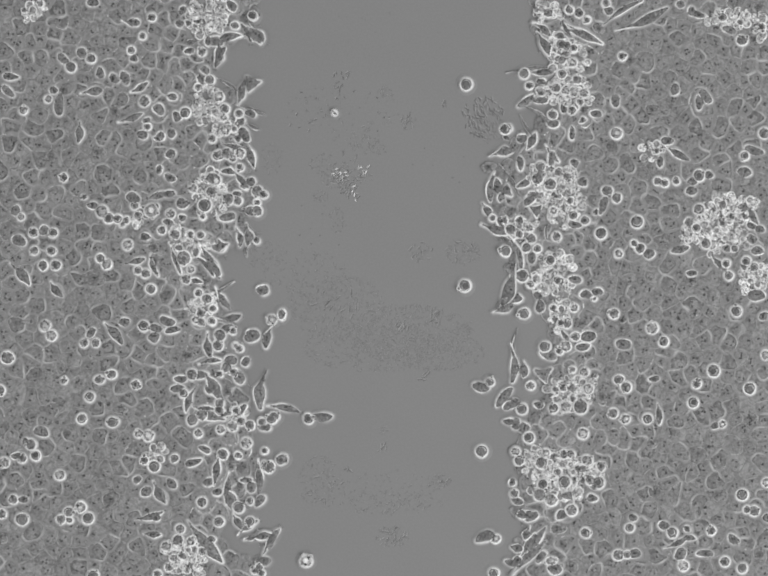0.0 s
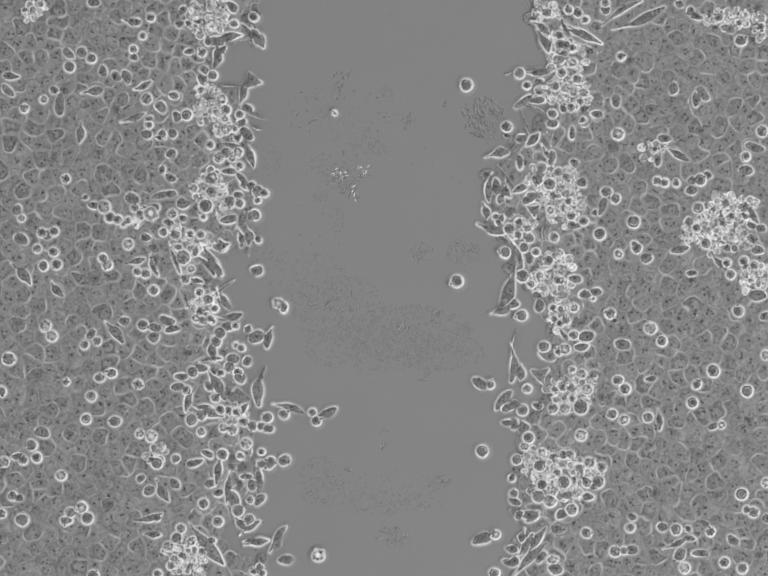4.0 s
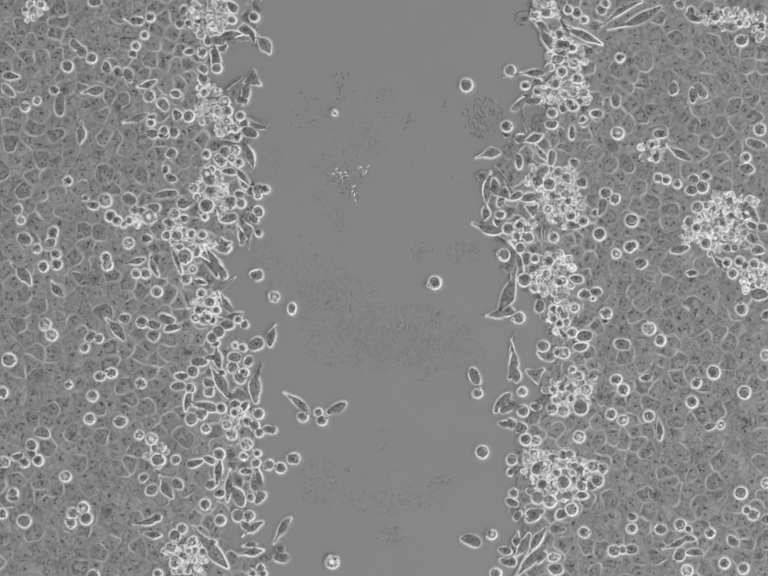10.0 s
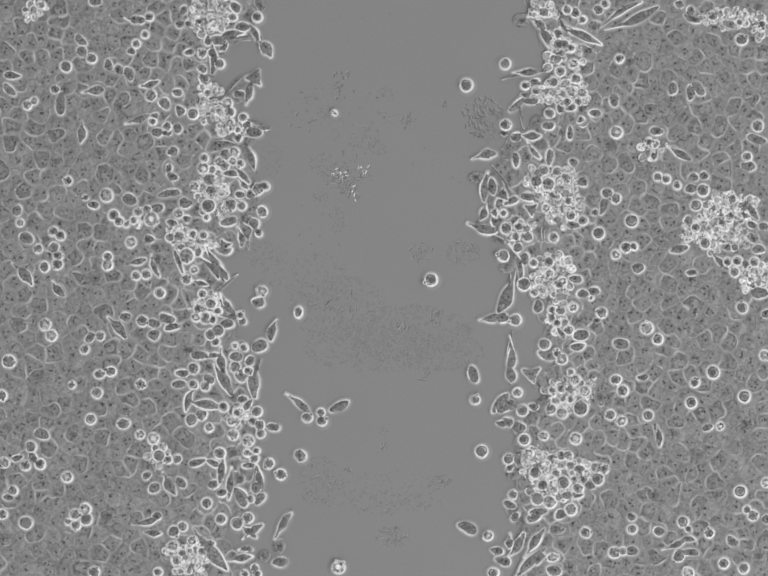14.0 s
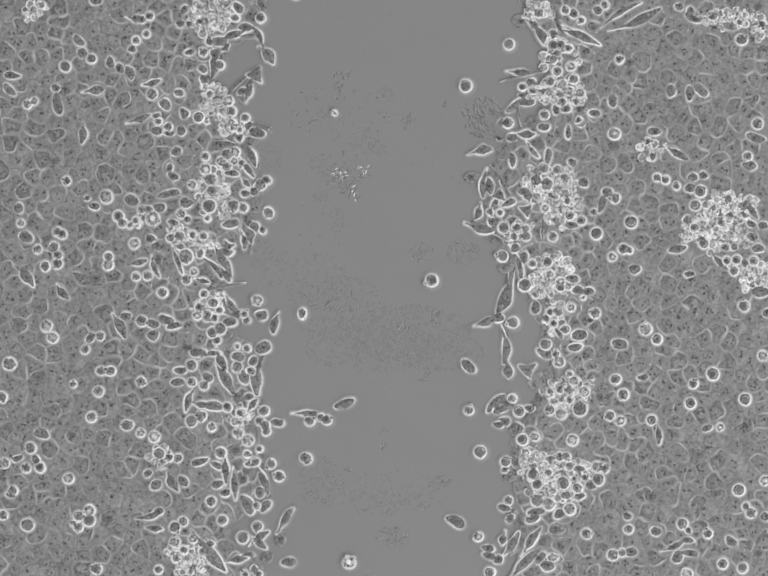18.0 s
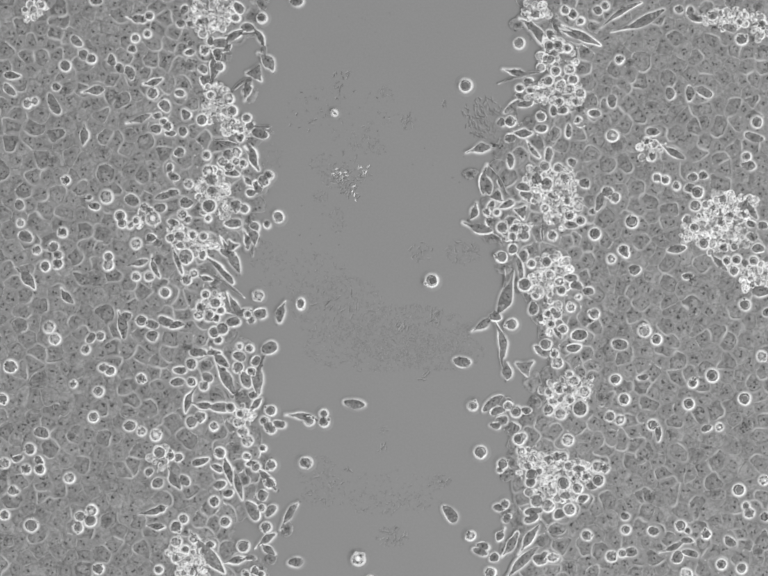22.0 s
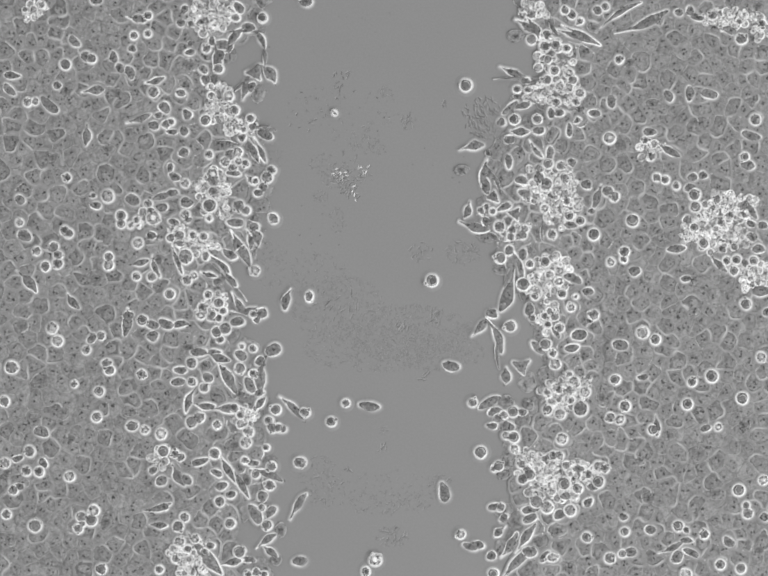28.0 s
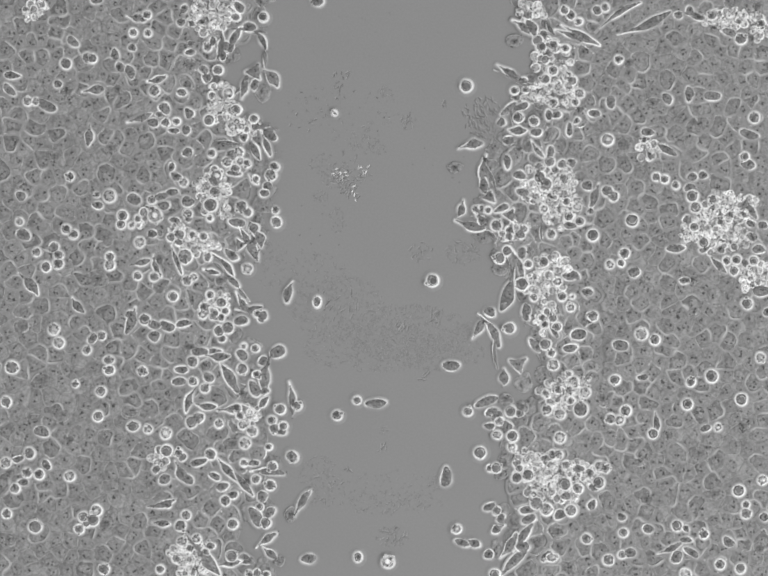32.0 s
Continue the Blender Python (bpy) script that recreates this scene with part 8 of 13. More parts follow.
    creep(cells[132], (0, -216.9, 21.3), (6, -216.9, 21.9), (10, -215.0, 21.4), (14, -213.4, 20.9), (19, -213.8, 18.1), (25, -213.6, 15.4), (32, -214.0, 12.7))
    creep(cells[133], (0, -222.2, 9.9), (6, -223.0, 10.5), (10, -222.4, 10.2), (14, -221.7, 9.9), (19, -221.7, 9.4), (25, -221.2, 9.2), (32, -220.9, 8.6))
    creep(cells[134], (0, -234.1, 31.1), (6, -234.9, 31.9), (10, -233.2, 31.9), (14, -231.6, 31.9), (19, -232.3, 31.1), (25, -232.3, 31.1), (32, -233.1, 31.1))
    creep(cells[135], (0, -217.9, 60.1), (6, -218.2, 60.8), (10, -216.7, 60.7), (14, -215.1, 60.5), (19, -215.4, 59.7), (25, -215.3, 59.6), (32, -215.7, 59.7))
    creep(cells[136], (0, -230.2, 44.9), (6, -231.0, 45.7), (10, -229.4, 45.7), (14, -227.7, 45.7), (19, -228.8, 46.6), (25, -229.2, 48.7), (32, -230.5, 51.2))
    creep(cells[137], (0, -249.7, 64.9), (6, -247.1, 61.6), (10, -244.4, 59.1), (14, -240.4, 56.7), (19, -240.0, 56.2), (25, -239.9, 56.1), (32, -239.4, 56.9))
    creep(cells[138], (0, -206.1, 59.6), (6, -205.7, 60.2), (10, -204.2, 60.0), (14, -203.0, 59.4), (19, -203.0, 58.4), (25, -202.7, 58.0), (32, -202.8, 58.0))
    creep(cells[139], (0, -214.2, 112.3), (6, -213.4, 112.3), (10, -213.3, 112.4), (14, -212.3, 114.4), (19, -216.3, 116.4), (25, -221.4, 117.1), (32, -225.0, 118.8))
    creep(cells[140], (0, -211.4, 8.3), (6, -209.4, 8.6), (10, -207.1, 7.1), (14, -205.7, 5.5), (19, -202.2, 8.9), (25, -198.0, 12.7), (32, -193.1, 18.2))
    creep(cells[141], (0, -380.6, -42.4), (6, -380.1, -42.6), (10, -380.4, -41.1), (14, -380.6, -41.2), (19, -378.2, -43.2), (25, -374.1, -44.3), (32, -370.7, -46.2))
    creep(cells[142], (0, -373.5, -53.4), (6, -373.0, -54.1), (10, -373.2, -52.9), (14, -373.5, -53.4), (19, -371.6, -56.2), (25, -368.0, -58.4), (32, -365.2, -61.6))
    creep(cells[143], (0, -270.1, -42.4), (6, -271.4, -40.8), (10, -272.0, -38.4), (14, -271.7, -36.9), (19, -272.6, -36.8), (25, -272.5, -36.5), (32, -269.0, -35.2))
    creep(cells[144], (0, -423.0, -78.3), (6, -421.3, -80.0), (10, -421.3, -80.8), (14, -421.3, -82.5), (19, -420.5, -85.9), (25, -418.8, -89.2), (32, -417.9, -89.2))
    creep(cells[145], (0, -328.4, -50.6), (6, -328.6, -53.1), (10, -329.1, -54.8), (14, -329.5, -56.1), (19, -328.9, -56.4), (25, -328.0, -56.8), (32, -326.7, -57.1))
    creep(cells[146], (0, -324.0, -61.6), (6, -321.7, -58.4), (10, -320.4, -56.4), (14, -319.0, -53.9), (19, -318.9, -53.8), (25, -318.6, -53.7), (32, -317.4, -53.4))
    creep(cells[147], (0, -336.6, -61.6), (6, -336.1, -64.8), (10, -336.1, -67.1), (14, -336.1, -68.8), (19, -335.4, -69.0), (25, -334.6, -69.3), (32, -333.5, -69.6))
    creep(cells[148], (0, -319.6, -102.9), (6, -319.2, -100.1), (10, -319.0, -99.3), (14, -319.6, -96.8), (19, -316.6, -92.3), (25, -313.2, -87.0), (32, -309.1, -80.9))
    creep(cells[149], (0, -306.1, -96.8), (6, -306.1, -95.2), (10, -306.1, -95.2), (14, -306.9, -93.5), (19, -307.4, -93.0), (25, -307.9, -92.5), (32, -308.6, -91.9))
    creep(cells[150], (0, -359.2, -104.0), (6, -355.8, -106.6), (10, -354.1, -108.7), (14, -350.4, -108.9), (19, -349.1, -107.8), (25, -348.5, -108.0), (32, -346.5, -107.9))
    creep(cells[151], (0, -330.6, -122.1), (6, -328.3, -121.2), (10, -327.4, -121.1), (14, -322.3, -117.7), (19, -320.6, -116.0), (25, -320.6, -116.0), (32, -318.1, -116.0))
    creep(cells[152], (0, -278.9, -108.4), (6, -275.3, -107.6), (10, -273.5, -106.9), (14, -273.4, -107.8), (19, -273.1, -103.9), (25, -272.9, -99.2), (32, -271.7, -93.0))
    creep(cells[153], (0, -339.4, -146.9), (6, -332.8, -147.2), (10, -330.7, -146.9), (14, -329.5, -147.4), (19, -328.2, -144.7), (25, -324.3, -145.2), (32, -321.2, -144.1))
    creep(cells[154], (0, -304.7, -150.7), (6, -300.4, -149.5), (10, -296.1, -150.1), (14, -292.6, -152.4), (19, -287.5, -154.3), (25, -283.8, -154.7), (32, -281.6, -155.1))
    creep(cells[155], (0, -431.3, -114.6), (6, -429.6, -116.2), (10, -428.7, -117.0), (14, -429.6, -120.5), (19, -429.1, -122.7), (25, -427.7, -125.9), (32, -424.6, -127.6))
    creep(cells[156], (0, -261.8, -1.1), (6, -257.5, -3.0), (10, -255.1, -4.2), (14, -251.9, -5.5), (19, -248.3, -5.0), (25, -243.4, -5.5), (32, -237.1, -9.4))
    creep(cells[157], (0, -255.6, -45.2), (6, -257.2, -43.6), (10, -258.0, -41.2), (14, -258.0, -39.6), (19, -259.5, -40.3), (25, -260.2, -41.1), (32, -257.7, -41.2))
    creep(cells[158], (0, -258.0, -55.0), (6, -258.5, -54.5), (10, -258.6, -53.0), (14, -258.0, -52.3), (19, -259.4, -52.9), (25, -260.0, -53.6), (32, -257.6, -53.7))
    creep(cells[159], (0, -303.1, -50.6, -50), (6, -301.8, -48.4, -50), (10, -300.9, -45.9, -50), (14, -299.2, -44.0, -50), (19, -296.2, -42.2, -67), (25, -291.8, -40.1, -87), (32, -283.8, -36.9, -110))
    creep(cells[160], (0, -411.7, -39.2), (6, -410.5, -39.7), (10, -410.5, -39.0), (14, -410.3, -39.6), (19, -409.1, -41.4), (25, -406.8, -42.9), (32, -405.0, -43.8))
    creep(cells[161], (0, -390.1, -97.6), (6, -388.6, -98.6), (10, -388.4, -98.8), (14, -388.3, -100.1), (19, -387.5, -102.1), (25, -385.8, -104.2), (32, -384.2, -104.7))
    creep(cells[162], (0, -364.3, -130.5), (6, -361.1, -130.6), (10, -360.2, -130.7), (14, -358.6, -130.4), (19, -359.7, -132.3), (25, -360.5, -136.9), (32, -361.4, -141.4))
    creep(cells[163], (0, -394.0, -144.0), (6, -392.8, -144.9), (10, -392.4, -145.1), (14, -392.7, -146.9), (19, -392.4, -147.4), (25, -392.1, -147.8), (32, -390.8, -148.6))
    creep(cells[164], (0, -296.8, -135.2), (6, -295.0, -134.5), (10, -292.6, -135.2), (14, -291.0, -137.5), (19, -287.0, -139.0), (25, -284.6, -139.0), (32, -283.7, -138.9))
    creep(cells[165], (0, -368.5, -2.6), (6, -367.5, -2.2), (10, -367.5, -2.1), (14, -366.3, -2.2), (19, -360.1, -6.7), (25, -353.2, -12.8), (32, -344.3, -20.4))
    creep(cells[166], (0, -126.0, -35.2), (6, -117.7, -12.1), (9, -120.5, -11.0), (14, -137.0, -3.3), (19, -142.5, -14.9), (23, -140.8, -3.9), (28, -145.2, 19.8), (32, -153.5, 22.0))
    creep(cells[167], (0, -137.0, -2.8), (6, -144.7, 23.1), (9, -144.1, 19.2), (14, -141.9, -16.5), (19, -138.1, -31.4), (23, -139.7, -28.6), (28, -138.6, -28.6), (32, -138.6, -31.4))
    creep(cells[168], (0, -115.0, -29.7), (6, -110.6, -20.4), (9, -105.6, -22.0), (14, -96.3, -27.0), (19, -91.9, -28.6), (23, -94.1, -13.8), (28, -84.2, -9.4), (32, -75.4, -15.4))
    creep(cells[169], (0, -208.4, -5.5), (6, -206.8, -4.8), (10, -205.3, -5.8), (14, -204.1, -6.6), (19, -201.8, -6.7), (25, -199.0, -7.4), (32, -195.4, -7.5))
    creep(cells[170], (0, -205.7, -28.6), (6, -206.8, -25.4), (10, -207.9, -24.5), (14, -208.5, -23.1), (19, -206.8, -21.6), (25, -205.0, -21.8), (32, -201.8, -21.3))
    creep(cells[171], (0, -199.1, -12.1), (6, -197.1, -13.4), (10, -196.1, -15.8), (14, -194.7, -17.6), (19, -191.5, -16.5), (25, -187.9, -16.8), (32, -182.9, -16.2))
    creep(cells[172], (0, -192.0, -23.1), (6, -189.3, -23.3), (10, -188.2, -24.9), (14, -186.5, -25.9), (19, -184.2, -24.8), (25, -181.9, -25.9), (32, -178.2, -25.9))
    creep(cells[173], (0, -193.6, -36.9), (6, -196.1, -33.5), (10, -198.5, -32.8), (14, -200.2, -31.4), (19, -197.5, -29.1), (25, -194.7, -29.1), (32, -190.3, -27.7))
    creep(cells[174], (0, -210.9, -36.0), (6, -210.8, -33.8), (10, -211.4, -33.8), (14, -211.2, -33.0), (19, -209.2, -30.9), (25, -207.1, -31.0), (32, -203.5, -29.9))
    creep(cells[175], (0, -205.7, -38.0), (6, -203.5, -35.7), (10, -202.8, -35.9), (14, -201.3, -35.2), (19, -198.7, -32.8), (25, -196.1, -32.8), (32, -191.8, -31.3))
    creep(cells[176], (0, -181.0, -13.2), (6, -178.4, -15.3), (10, -177.1, -18.0), (14, -175.5, -20.4), (19, -170.6, -19.2), (25, -165.1, -19.5), (32, -158.0, -18.7))
    creep(cells[177], (0, -171.5, -33.7), (6, -169.8, -31.9), (10, -169.4, -31.9), (14, -168.3, -31.4), (19, -162.6, -28.6), (25, -156.3, -27.1), (32, -148.0, -24.2))
    creep(cells[178], (0, -170.0, -47.9), (6, -166.1, -39.5), (10, -164.2, -35.1), (14, -161.7, -30.3), (19, -156.2, -29.2), (25, -150.1, -29.3), (32, -142.2, -28.6))
    creep(cells[179], (0, -175.5, -46.2), (6, -175.8, -42.9), (10, -176.9, -42.2), (14, -177.1, -40.7), (19, -172.6, -38.5), (25, -167.7, -38.6), (32, -160.9, -37.1))
    creep(cells[180], (0, -150.7, -50.6, 0), (6, -153.9, -44.0, 0), (10, -156.8, -40.7, 0), (14, -159.0, -36.9, 0), (19, -153.0, -35.6, 18), (25, -146.5, -35.3, 40), (32, -138.1, -34.1, 65))
    creep(cells[181], (0, -186.5, -64.4), (6, -189.6, -58.1), (10, -192.6, -55.6), (14, -194.7, -52.3), (19, -192.1, -49.7), (25, -189.4, -49.7), (32, -185.1, -48.1))
    creep(cells[182], (0, -131.5, -56.1), (6, -129.2, -56.1), (9, -127.1, -55.0), (14, -126.0, -47.9), (19, -121.6, -36.9), (23, -114.4, -24.2), (28, -110.0, -13.2), (32, -107.8, -5.0))
    creep(cells[183], (0, -148.0, -55.0), (6, -142.5, -57.8), (9, -144.1, -62.7), (14, -139.7, -66.0), (19, -134.2, -68.2), (23, -127.1, -68.2), (28, -124.3, -70.4), (32, -119.4, -72.6))
    creep(cells[184], (0, -162.4, -68.1), (6, -159.6, -67.2), (10, -158.9, -67.2), (14, -157.3, -67.1), (19, -153.1, -67.9), (25, -149.2, -67.9), (32, -144.5, -67.9))
    creep(cells[185], (0, -167.2, -64.4), (6, -166.9, -63.8), (10, -167.7, -64.1), (14, -167.8, -64.4), (19, -164.4, -65.1), (25, -161.5, -65.1), (32, -158.0, -65.0))
    creep(cells[186], (0, -171.6, -80.9, -20), (6, -168.4, -78.7, -20), (10, -167.4, -77.8, -20), (14, -165.6, -77.0, -20), (19, -163.1, -77.2, -31), (25, -161.2, -76.3, -44), (32, -159.0, -75.4, -60))
    creep(cells[187], (0, -155.5, -82.1), (6, -153.0, -81.3), (10, -152.3, -81.3), (14, -150.7, -80.9), (19, -146.0, -81.2), (25, -141.7, -81.2), (32, -135.9, -81.2))
    creep(cells[188], (0, -168.9, -94.6), (6, -161.8, -94.3), (10, -157.5, -94.7), (14, -152.4, -93.0), (19, -149.3, -92.8), (25, -148.4, -94.9), (32, -142.5, -97.4))
    creep(cells[189], (0, -139.7, -118.3), (6, -142.6, -113.4), (10, -144.9, -110.8), (14, -146.3, -105.6), (19, -142.7, -102.2), (25, -141.5, -101.3), (32, -134.2, -100.1))
    creep(cells[190], (0, -163.3, -99.9), (6, -162.5, -99.1), (10, -162.6, -99.1), (14, -161.7, -97.4), (19, -156.8, -100.9), (25, -153.2, -106.9), (32, -145.2, -113.9))
    creep(cells[191], (0, -192.0, -111.1), (6, -187.1, -107.4), (10, -184.5, -105.8), (14, -181.0, -102.9), (19, -179.1, -101.4), (25, -177.7, -100.9), (32, -174.4, -100.1))
    creep(cells[192], (0, -197.5, -67.1, -80), (6, -190.6, -73.7, -80), (10, -187.0, -78.9, -80), (14, -182.6, -83.6, -80), (19, -182.9, -81.9, -58), (25, -184.0, -79.7, -31), (32, -184.8, -77.0, 0))
    creep(cells[193], (0, -189.2, -97.4), (6, -191.9, -93.4), (10, -194.3, -92.7), (14, -195.8, -89.1), (19, -198.8, -86.5), (25, -200.2, -86.8), (32, -200.2, -86.4))
    creep(cells[194], (0, -215.7, -97.0), (6, -214.8, -93.6), (10, -214.8, -93.6), (14, -214.0, -90.2), (19, -216.5, -85.9), (25, -216.6, -84.7), (32, -215.1, -82.5))
    creep(cells[195], (0, -228.3, -102.3), (6, -227.5, -99.0), (10, -227.5, -99.0), (14, -226.6, -95.7), (19, -229.0, -92.4), (25, -229.0, -92.4), (32, -227.4, -91.6))
    creep(cells[196], (0, -232.2, -113.4), (6, -231.3, -110.9), (10, -231.2, -110.7), (14, -230.5, -108.4), (19, -232.1, -106.0), (25, -232.0, -106.1), (32, -230.5, -105.4))
    creep(cells[197], (0, -225.0, -118.3), (6, -220.2, -113.6), (10, -217.5, -112.4), (14, -214.0, -108.4), (19, -216.1, -105.4), (25, -216.1, -105.5), (32, -214.5, -104.7))
    creep(cells[198], (0, -184.8, -129.2), (6, -191.6, -120.7), (10, -196.6, -116.5), (14, -200.8, -110.0), (19, -202.4, -109.1), (25, -202.5, -110.9), (32, -201.3, -112.2))
    creep(cells[199], (0, -219.3, -125.7), (6, -219.7, -125.3), (10, -219.7, -124.6), (14, -219.5, -124.9), (19, -219.6, -125.7), (25, -219.5, -126.4), (32, -219.2, -126.3))
    creep(cells[200], (0, -197.5, -143.0, -10), (6, -199.1, -137.6, -10), (10, -199.7, -133.3, -10), (14, -200.2, -130.4, -10), (19, -190.7, -132.6, -7), (25, -179.4, -134.6, -4), (32, -166.1, -135.9, 0))
    creep(cells[201], (0, -175.5, -116.6), (6, -173.5, -119.5), (10, -172.8, -121.3), (14, -170.0, -122.1), (19, -165.7, -120.2), (25, -163.7, -119.3), (32, -159.0, -118.3))
    creep(cells[202], (0, -181.0, -141.4), (6, -172.1, -135.0), (10, -167.1, -130.2), (14, -159.0, -124.9), (19, -150.1, -121.5), (25, -143.6, -118.8), (32, -134.2, -115.5))
    creep(cells[203], (0, -126.0, -146.9), (6, -134.2, -144.1), (10, -141.1, -141.0), (14, -143.0, -138.6), (19, -132.2, -137.8), (25, -124.6, -136.9), (32, -116.6, -135.9))
    creep(cells[204], (0, -160.6, -149.6), (6, -155.7, -150.5), (10, -153.6, -149.8), (14, -146.9, -149.6), (19, -137.8, -149.2), (25, -131.9, -148.9), (32, -126.0, -148.5))
    creep(cells[205], (0, -150.7, -154.0), (6, -147.0, -155.0), (10, -145.5, -154.6), (14, -139.7, -154.0), (19, -132.3, -154.8), (25, -127.8, -156.2), (32, -123.2, -157.9))
    creep(cells[206], (0, -134.2, -156.2), (6, -129.8, -158.4), (9, -128.7, -159.0), (14, -124.3, -156.2), (19, -118.8, -150.7), (23, -117.7, -154.0), (28, -116.6, -157.9), (32, -116.6, -160.6))
    creep(cells[207], (0, -215.3, -148.0), (6, -216.2, -148.0), (10, -216.2, -147.1), (14, -216.2, -148.0), (19, -216.1, -149.6), (25, -216.1, -150.5), (32, -216.1, -150.5))
    creep(cells[208], (0, -204.3, -142.5), (6, -205.2, -142.5), (10, -205.2, -141.6), (14, -205.2, -142.5), (19, -206.1, -144.3), (25, -207.2, -145.4), (32, -208.5, -145.8))
    creep(cells[209], (0, -208.5, -163.4), (6, -203.7, -160.7), (10, -200.3, -158.1), (14, -196.4, -156.8), (19, -192.8, -156.1), (25, -189.2, -154.7), (32, -185.4, -152.4))
    creep(cells[210], (0, -166.1, -137.5), (6, -166.5, -139.3), (10, -167.7, -139.5), (14, -165.0, -139.7), (19, -161.5, -140.3), (25, -161.4, -141.6), (32, -161.7, -143.0))
    creep(cells[211], (0, -183.7, -159.0), (6, -179.3, -156.0), (10, -176.8, -153.4), (14, -171.6, -149.6), (19, -166.3, -150.3), (25, -162.7, -152.0), (32, -159.0, -154.0))
    creep(cells[212], (0, -123.2, -144.1), (6, -105.6, -141.4), (9, -94.1, -144.1), (14, -86.4, -145.2), (19, -83.6, -149.6), (23, -84.7, -148.0), (28, -89.1, -139.7), (32, -98.5, -132.0))
    creep(cells[213], (0, -112.2, -134.2, -12), (6, -102.3, -133.1, -25), (9, -96.8, -128.7, -40), (14, -94.1, -130.4, -42), (19, -83.6, -143.0, -5), (23, -94.6, -144.1, -15), (28, -102.3, -134.2, -45), (32, -102.9, -124.9, -85))
    creep(cells[214], (0, -69.3, -144.1, 3), (6, -60.0, -137.5, 35), (9, -54.5, -134.8, 32), (14, -50.1, -132.0, 30), (19, -41.8, -128.7, 18), (23, -29.7, -129.8, -8), (28, -16.0, -132.0, -5), (32, -8.8, -128.7, 6))
    creep(cells[215], (0, -85.8, -145.2), (6, -78.1, -138.6), (9, -74.8, -139.7), (14, -71.0, -139.7), (19, -71.0, -145.8), (23, -64.9, -138.6), (28, -42.9, -129.2), (32, -30.3, -126.0))
    creep(cells[216], (0, -84.7, -147.4), (6, -72.6, -149.6), (9, -69.9, -148.5), (14, -69.9, -149.1), (19, -63.8, -148.0), (23, -68.2, -150.7), (28, -59.4, -150.2), (32, -52.8, -143.0))
    creep(cells[217], (0, -243.9, -37.1), (6, -244.3, -36.1), (10, -244.6, -34.9), (14, -244.2, -34.1), (19, -245.3, -35.9), (25, -245.7, -38.5), (32, -244.2, -42.4))
    creep(cells[218], (0, -237.4, -46.8), (6, -237.6, -45.4), (10, -238.0, -44.5), (14, -237.6, -43.5), (19, -235.0, -41.8), (25, -231.3, -40.8), (32, -225.0, -39.6))
    creep(cells[219], (0, -220.7, -75.7), (6, -220.0, -72.6), (10, -220.2, -72.6), (14, -219.5, -69.9), (19, -220.9, -66.9), (25, -220.4, -66.9), (32, -218.3, -66.0))
    creep(cells[220], (0, -208.5, -97.4), (6, -208.3, -87.4), (10, -208.8, -82.9), (14, -208.5, -75.4), (19, -210.3, -72.2), (25, -210.0, -72.2), (32, -208.1, -71.3))
    creep(cells[221], (0, -249.9, -130.7), (6, -248.2, -130.3), (10, -247.6, -130.2), (14, -247.0, -130.4), (19, -247.0, -131.4), (25, -246.6, -132.9), (32, -245.3, -134.2))
    creep(cells[222], (0, -396.6, -175.7), (6, -395.7, -176.5), (10, -395.7, -176.5), (14, -396.6, -178.2), (19, -397.2, -179.9), (25, -398.1, -182.0), (32, -398.2, -185.4))
    creep(cells[223], (0, -401.0, -174.4), (6, -398.0, -180.7), (10, -396.1, -184.9), (14, -393.8, -190.9), (19, -389.5, -194.0), (25, -385.0, -195.7), (32, -379.0, -199.1))
    creep(cells[224], (0, -391.1, -188.1), (6, -389.5, -191.1), (10, -388.3, -193.4), (14, -386.1, -197.5), (19, -386.1, -202.0), (25, -387.0, -204.4), (32, -387.2, -209.0))
    creep(cells[225], (0, -406.5, -190.9), (6, -405.0, -193.6), (10, -403.9, -195.6), (14, -402.6, -199.1), (19, -402.0, -202.3), (25, -401.9, -204.1), (32, -401.0, -207.4))
    creep(cells[226], (0, -412.6, -188.3), (6, -411.9, -189.0), (10, -411.7, -189.2), (14, -412.0, -190.9), (19, -411.7, -191.4), (25, -411.7, -191.4), (32, -410.8, -192.2))
    creep(cells[227], (0, -426.6, -196.1), (6, -426.8, -195.5), (10, -426.5, -195.7), (14, -426.8, -196.4), (19, -426.6, -196.9), (25, -426.4, -196.9), (32, -424.8, -196.4))
    creep(cells[228], (0, -425.4, -206.3), (6, -426.4, -204.6), (10, -426.3, -204.8), (14, -426.8, -204.6), (19, -425.5, -206.0), (25, -423.9, -207.4), (32, -420.2, -207.4))
    creep(cells[229], (0, -364.1, -210.1), (6, -361.3, -210.8), (10, -357.7, -211.5), (14, -355.9, -212.3), (19, -354.1, -213.9), (25, -353.2, -212.2), (32, -353.1, -211.2))
    creep(cells[230], (0, -416.4, -237.6), (6, -417.2, -232.3), (10, -416.6, -230.4), (14, -416.9, -227.7), (19, -416.9, -227.7), (25, -416.9, -227.7), (32, -414.4, -225.2))
    creep(cells[231], (0, -404.8, -237.6), (6, -412.4, -235.4), (10, -416.4, -235.5), (14, -421.3, -234.9), (19, -417.4, -231.0), (25, -412.7, -226.3), (32, -404.8, -218.4))
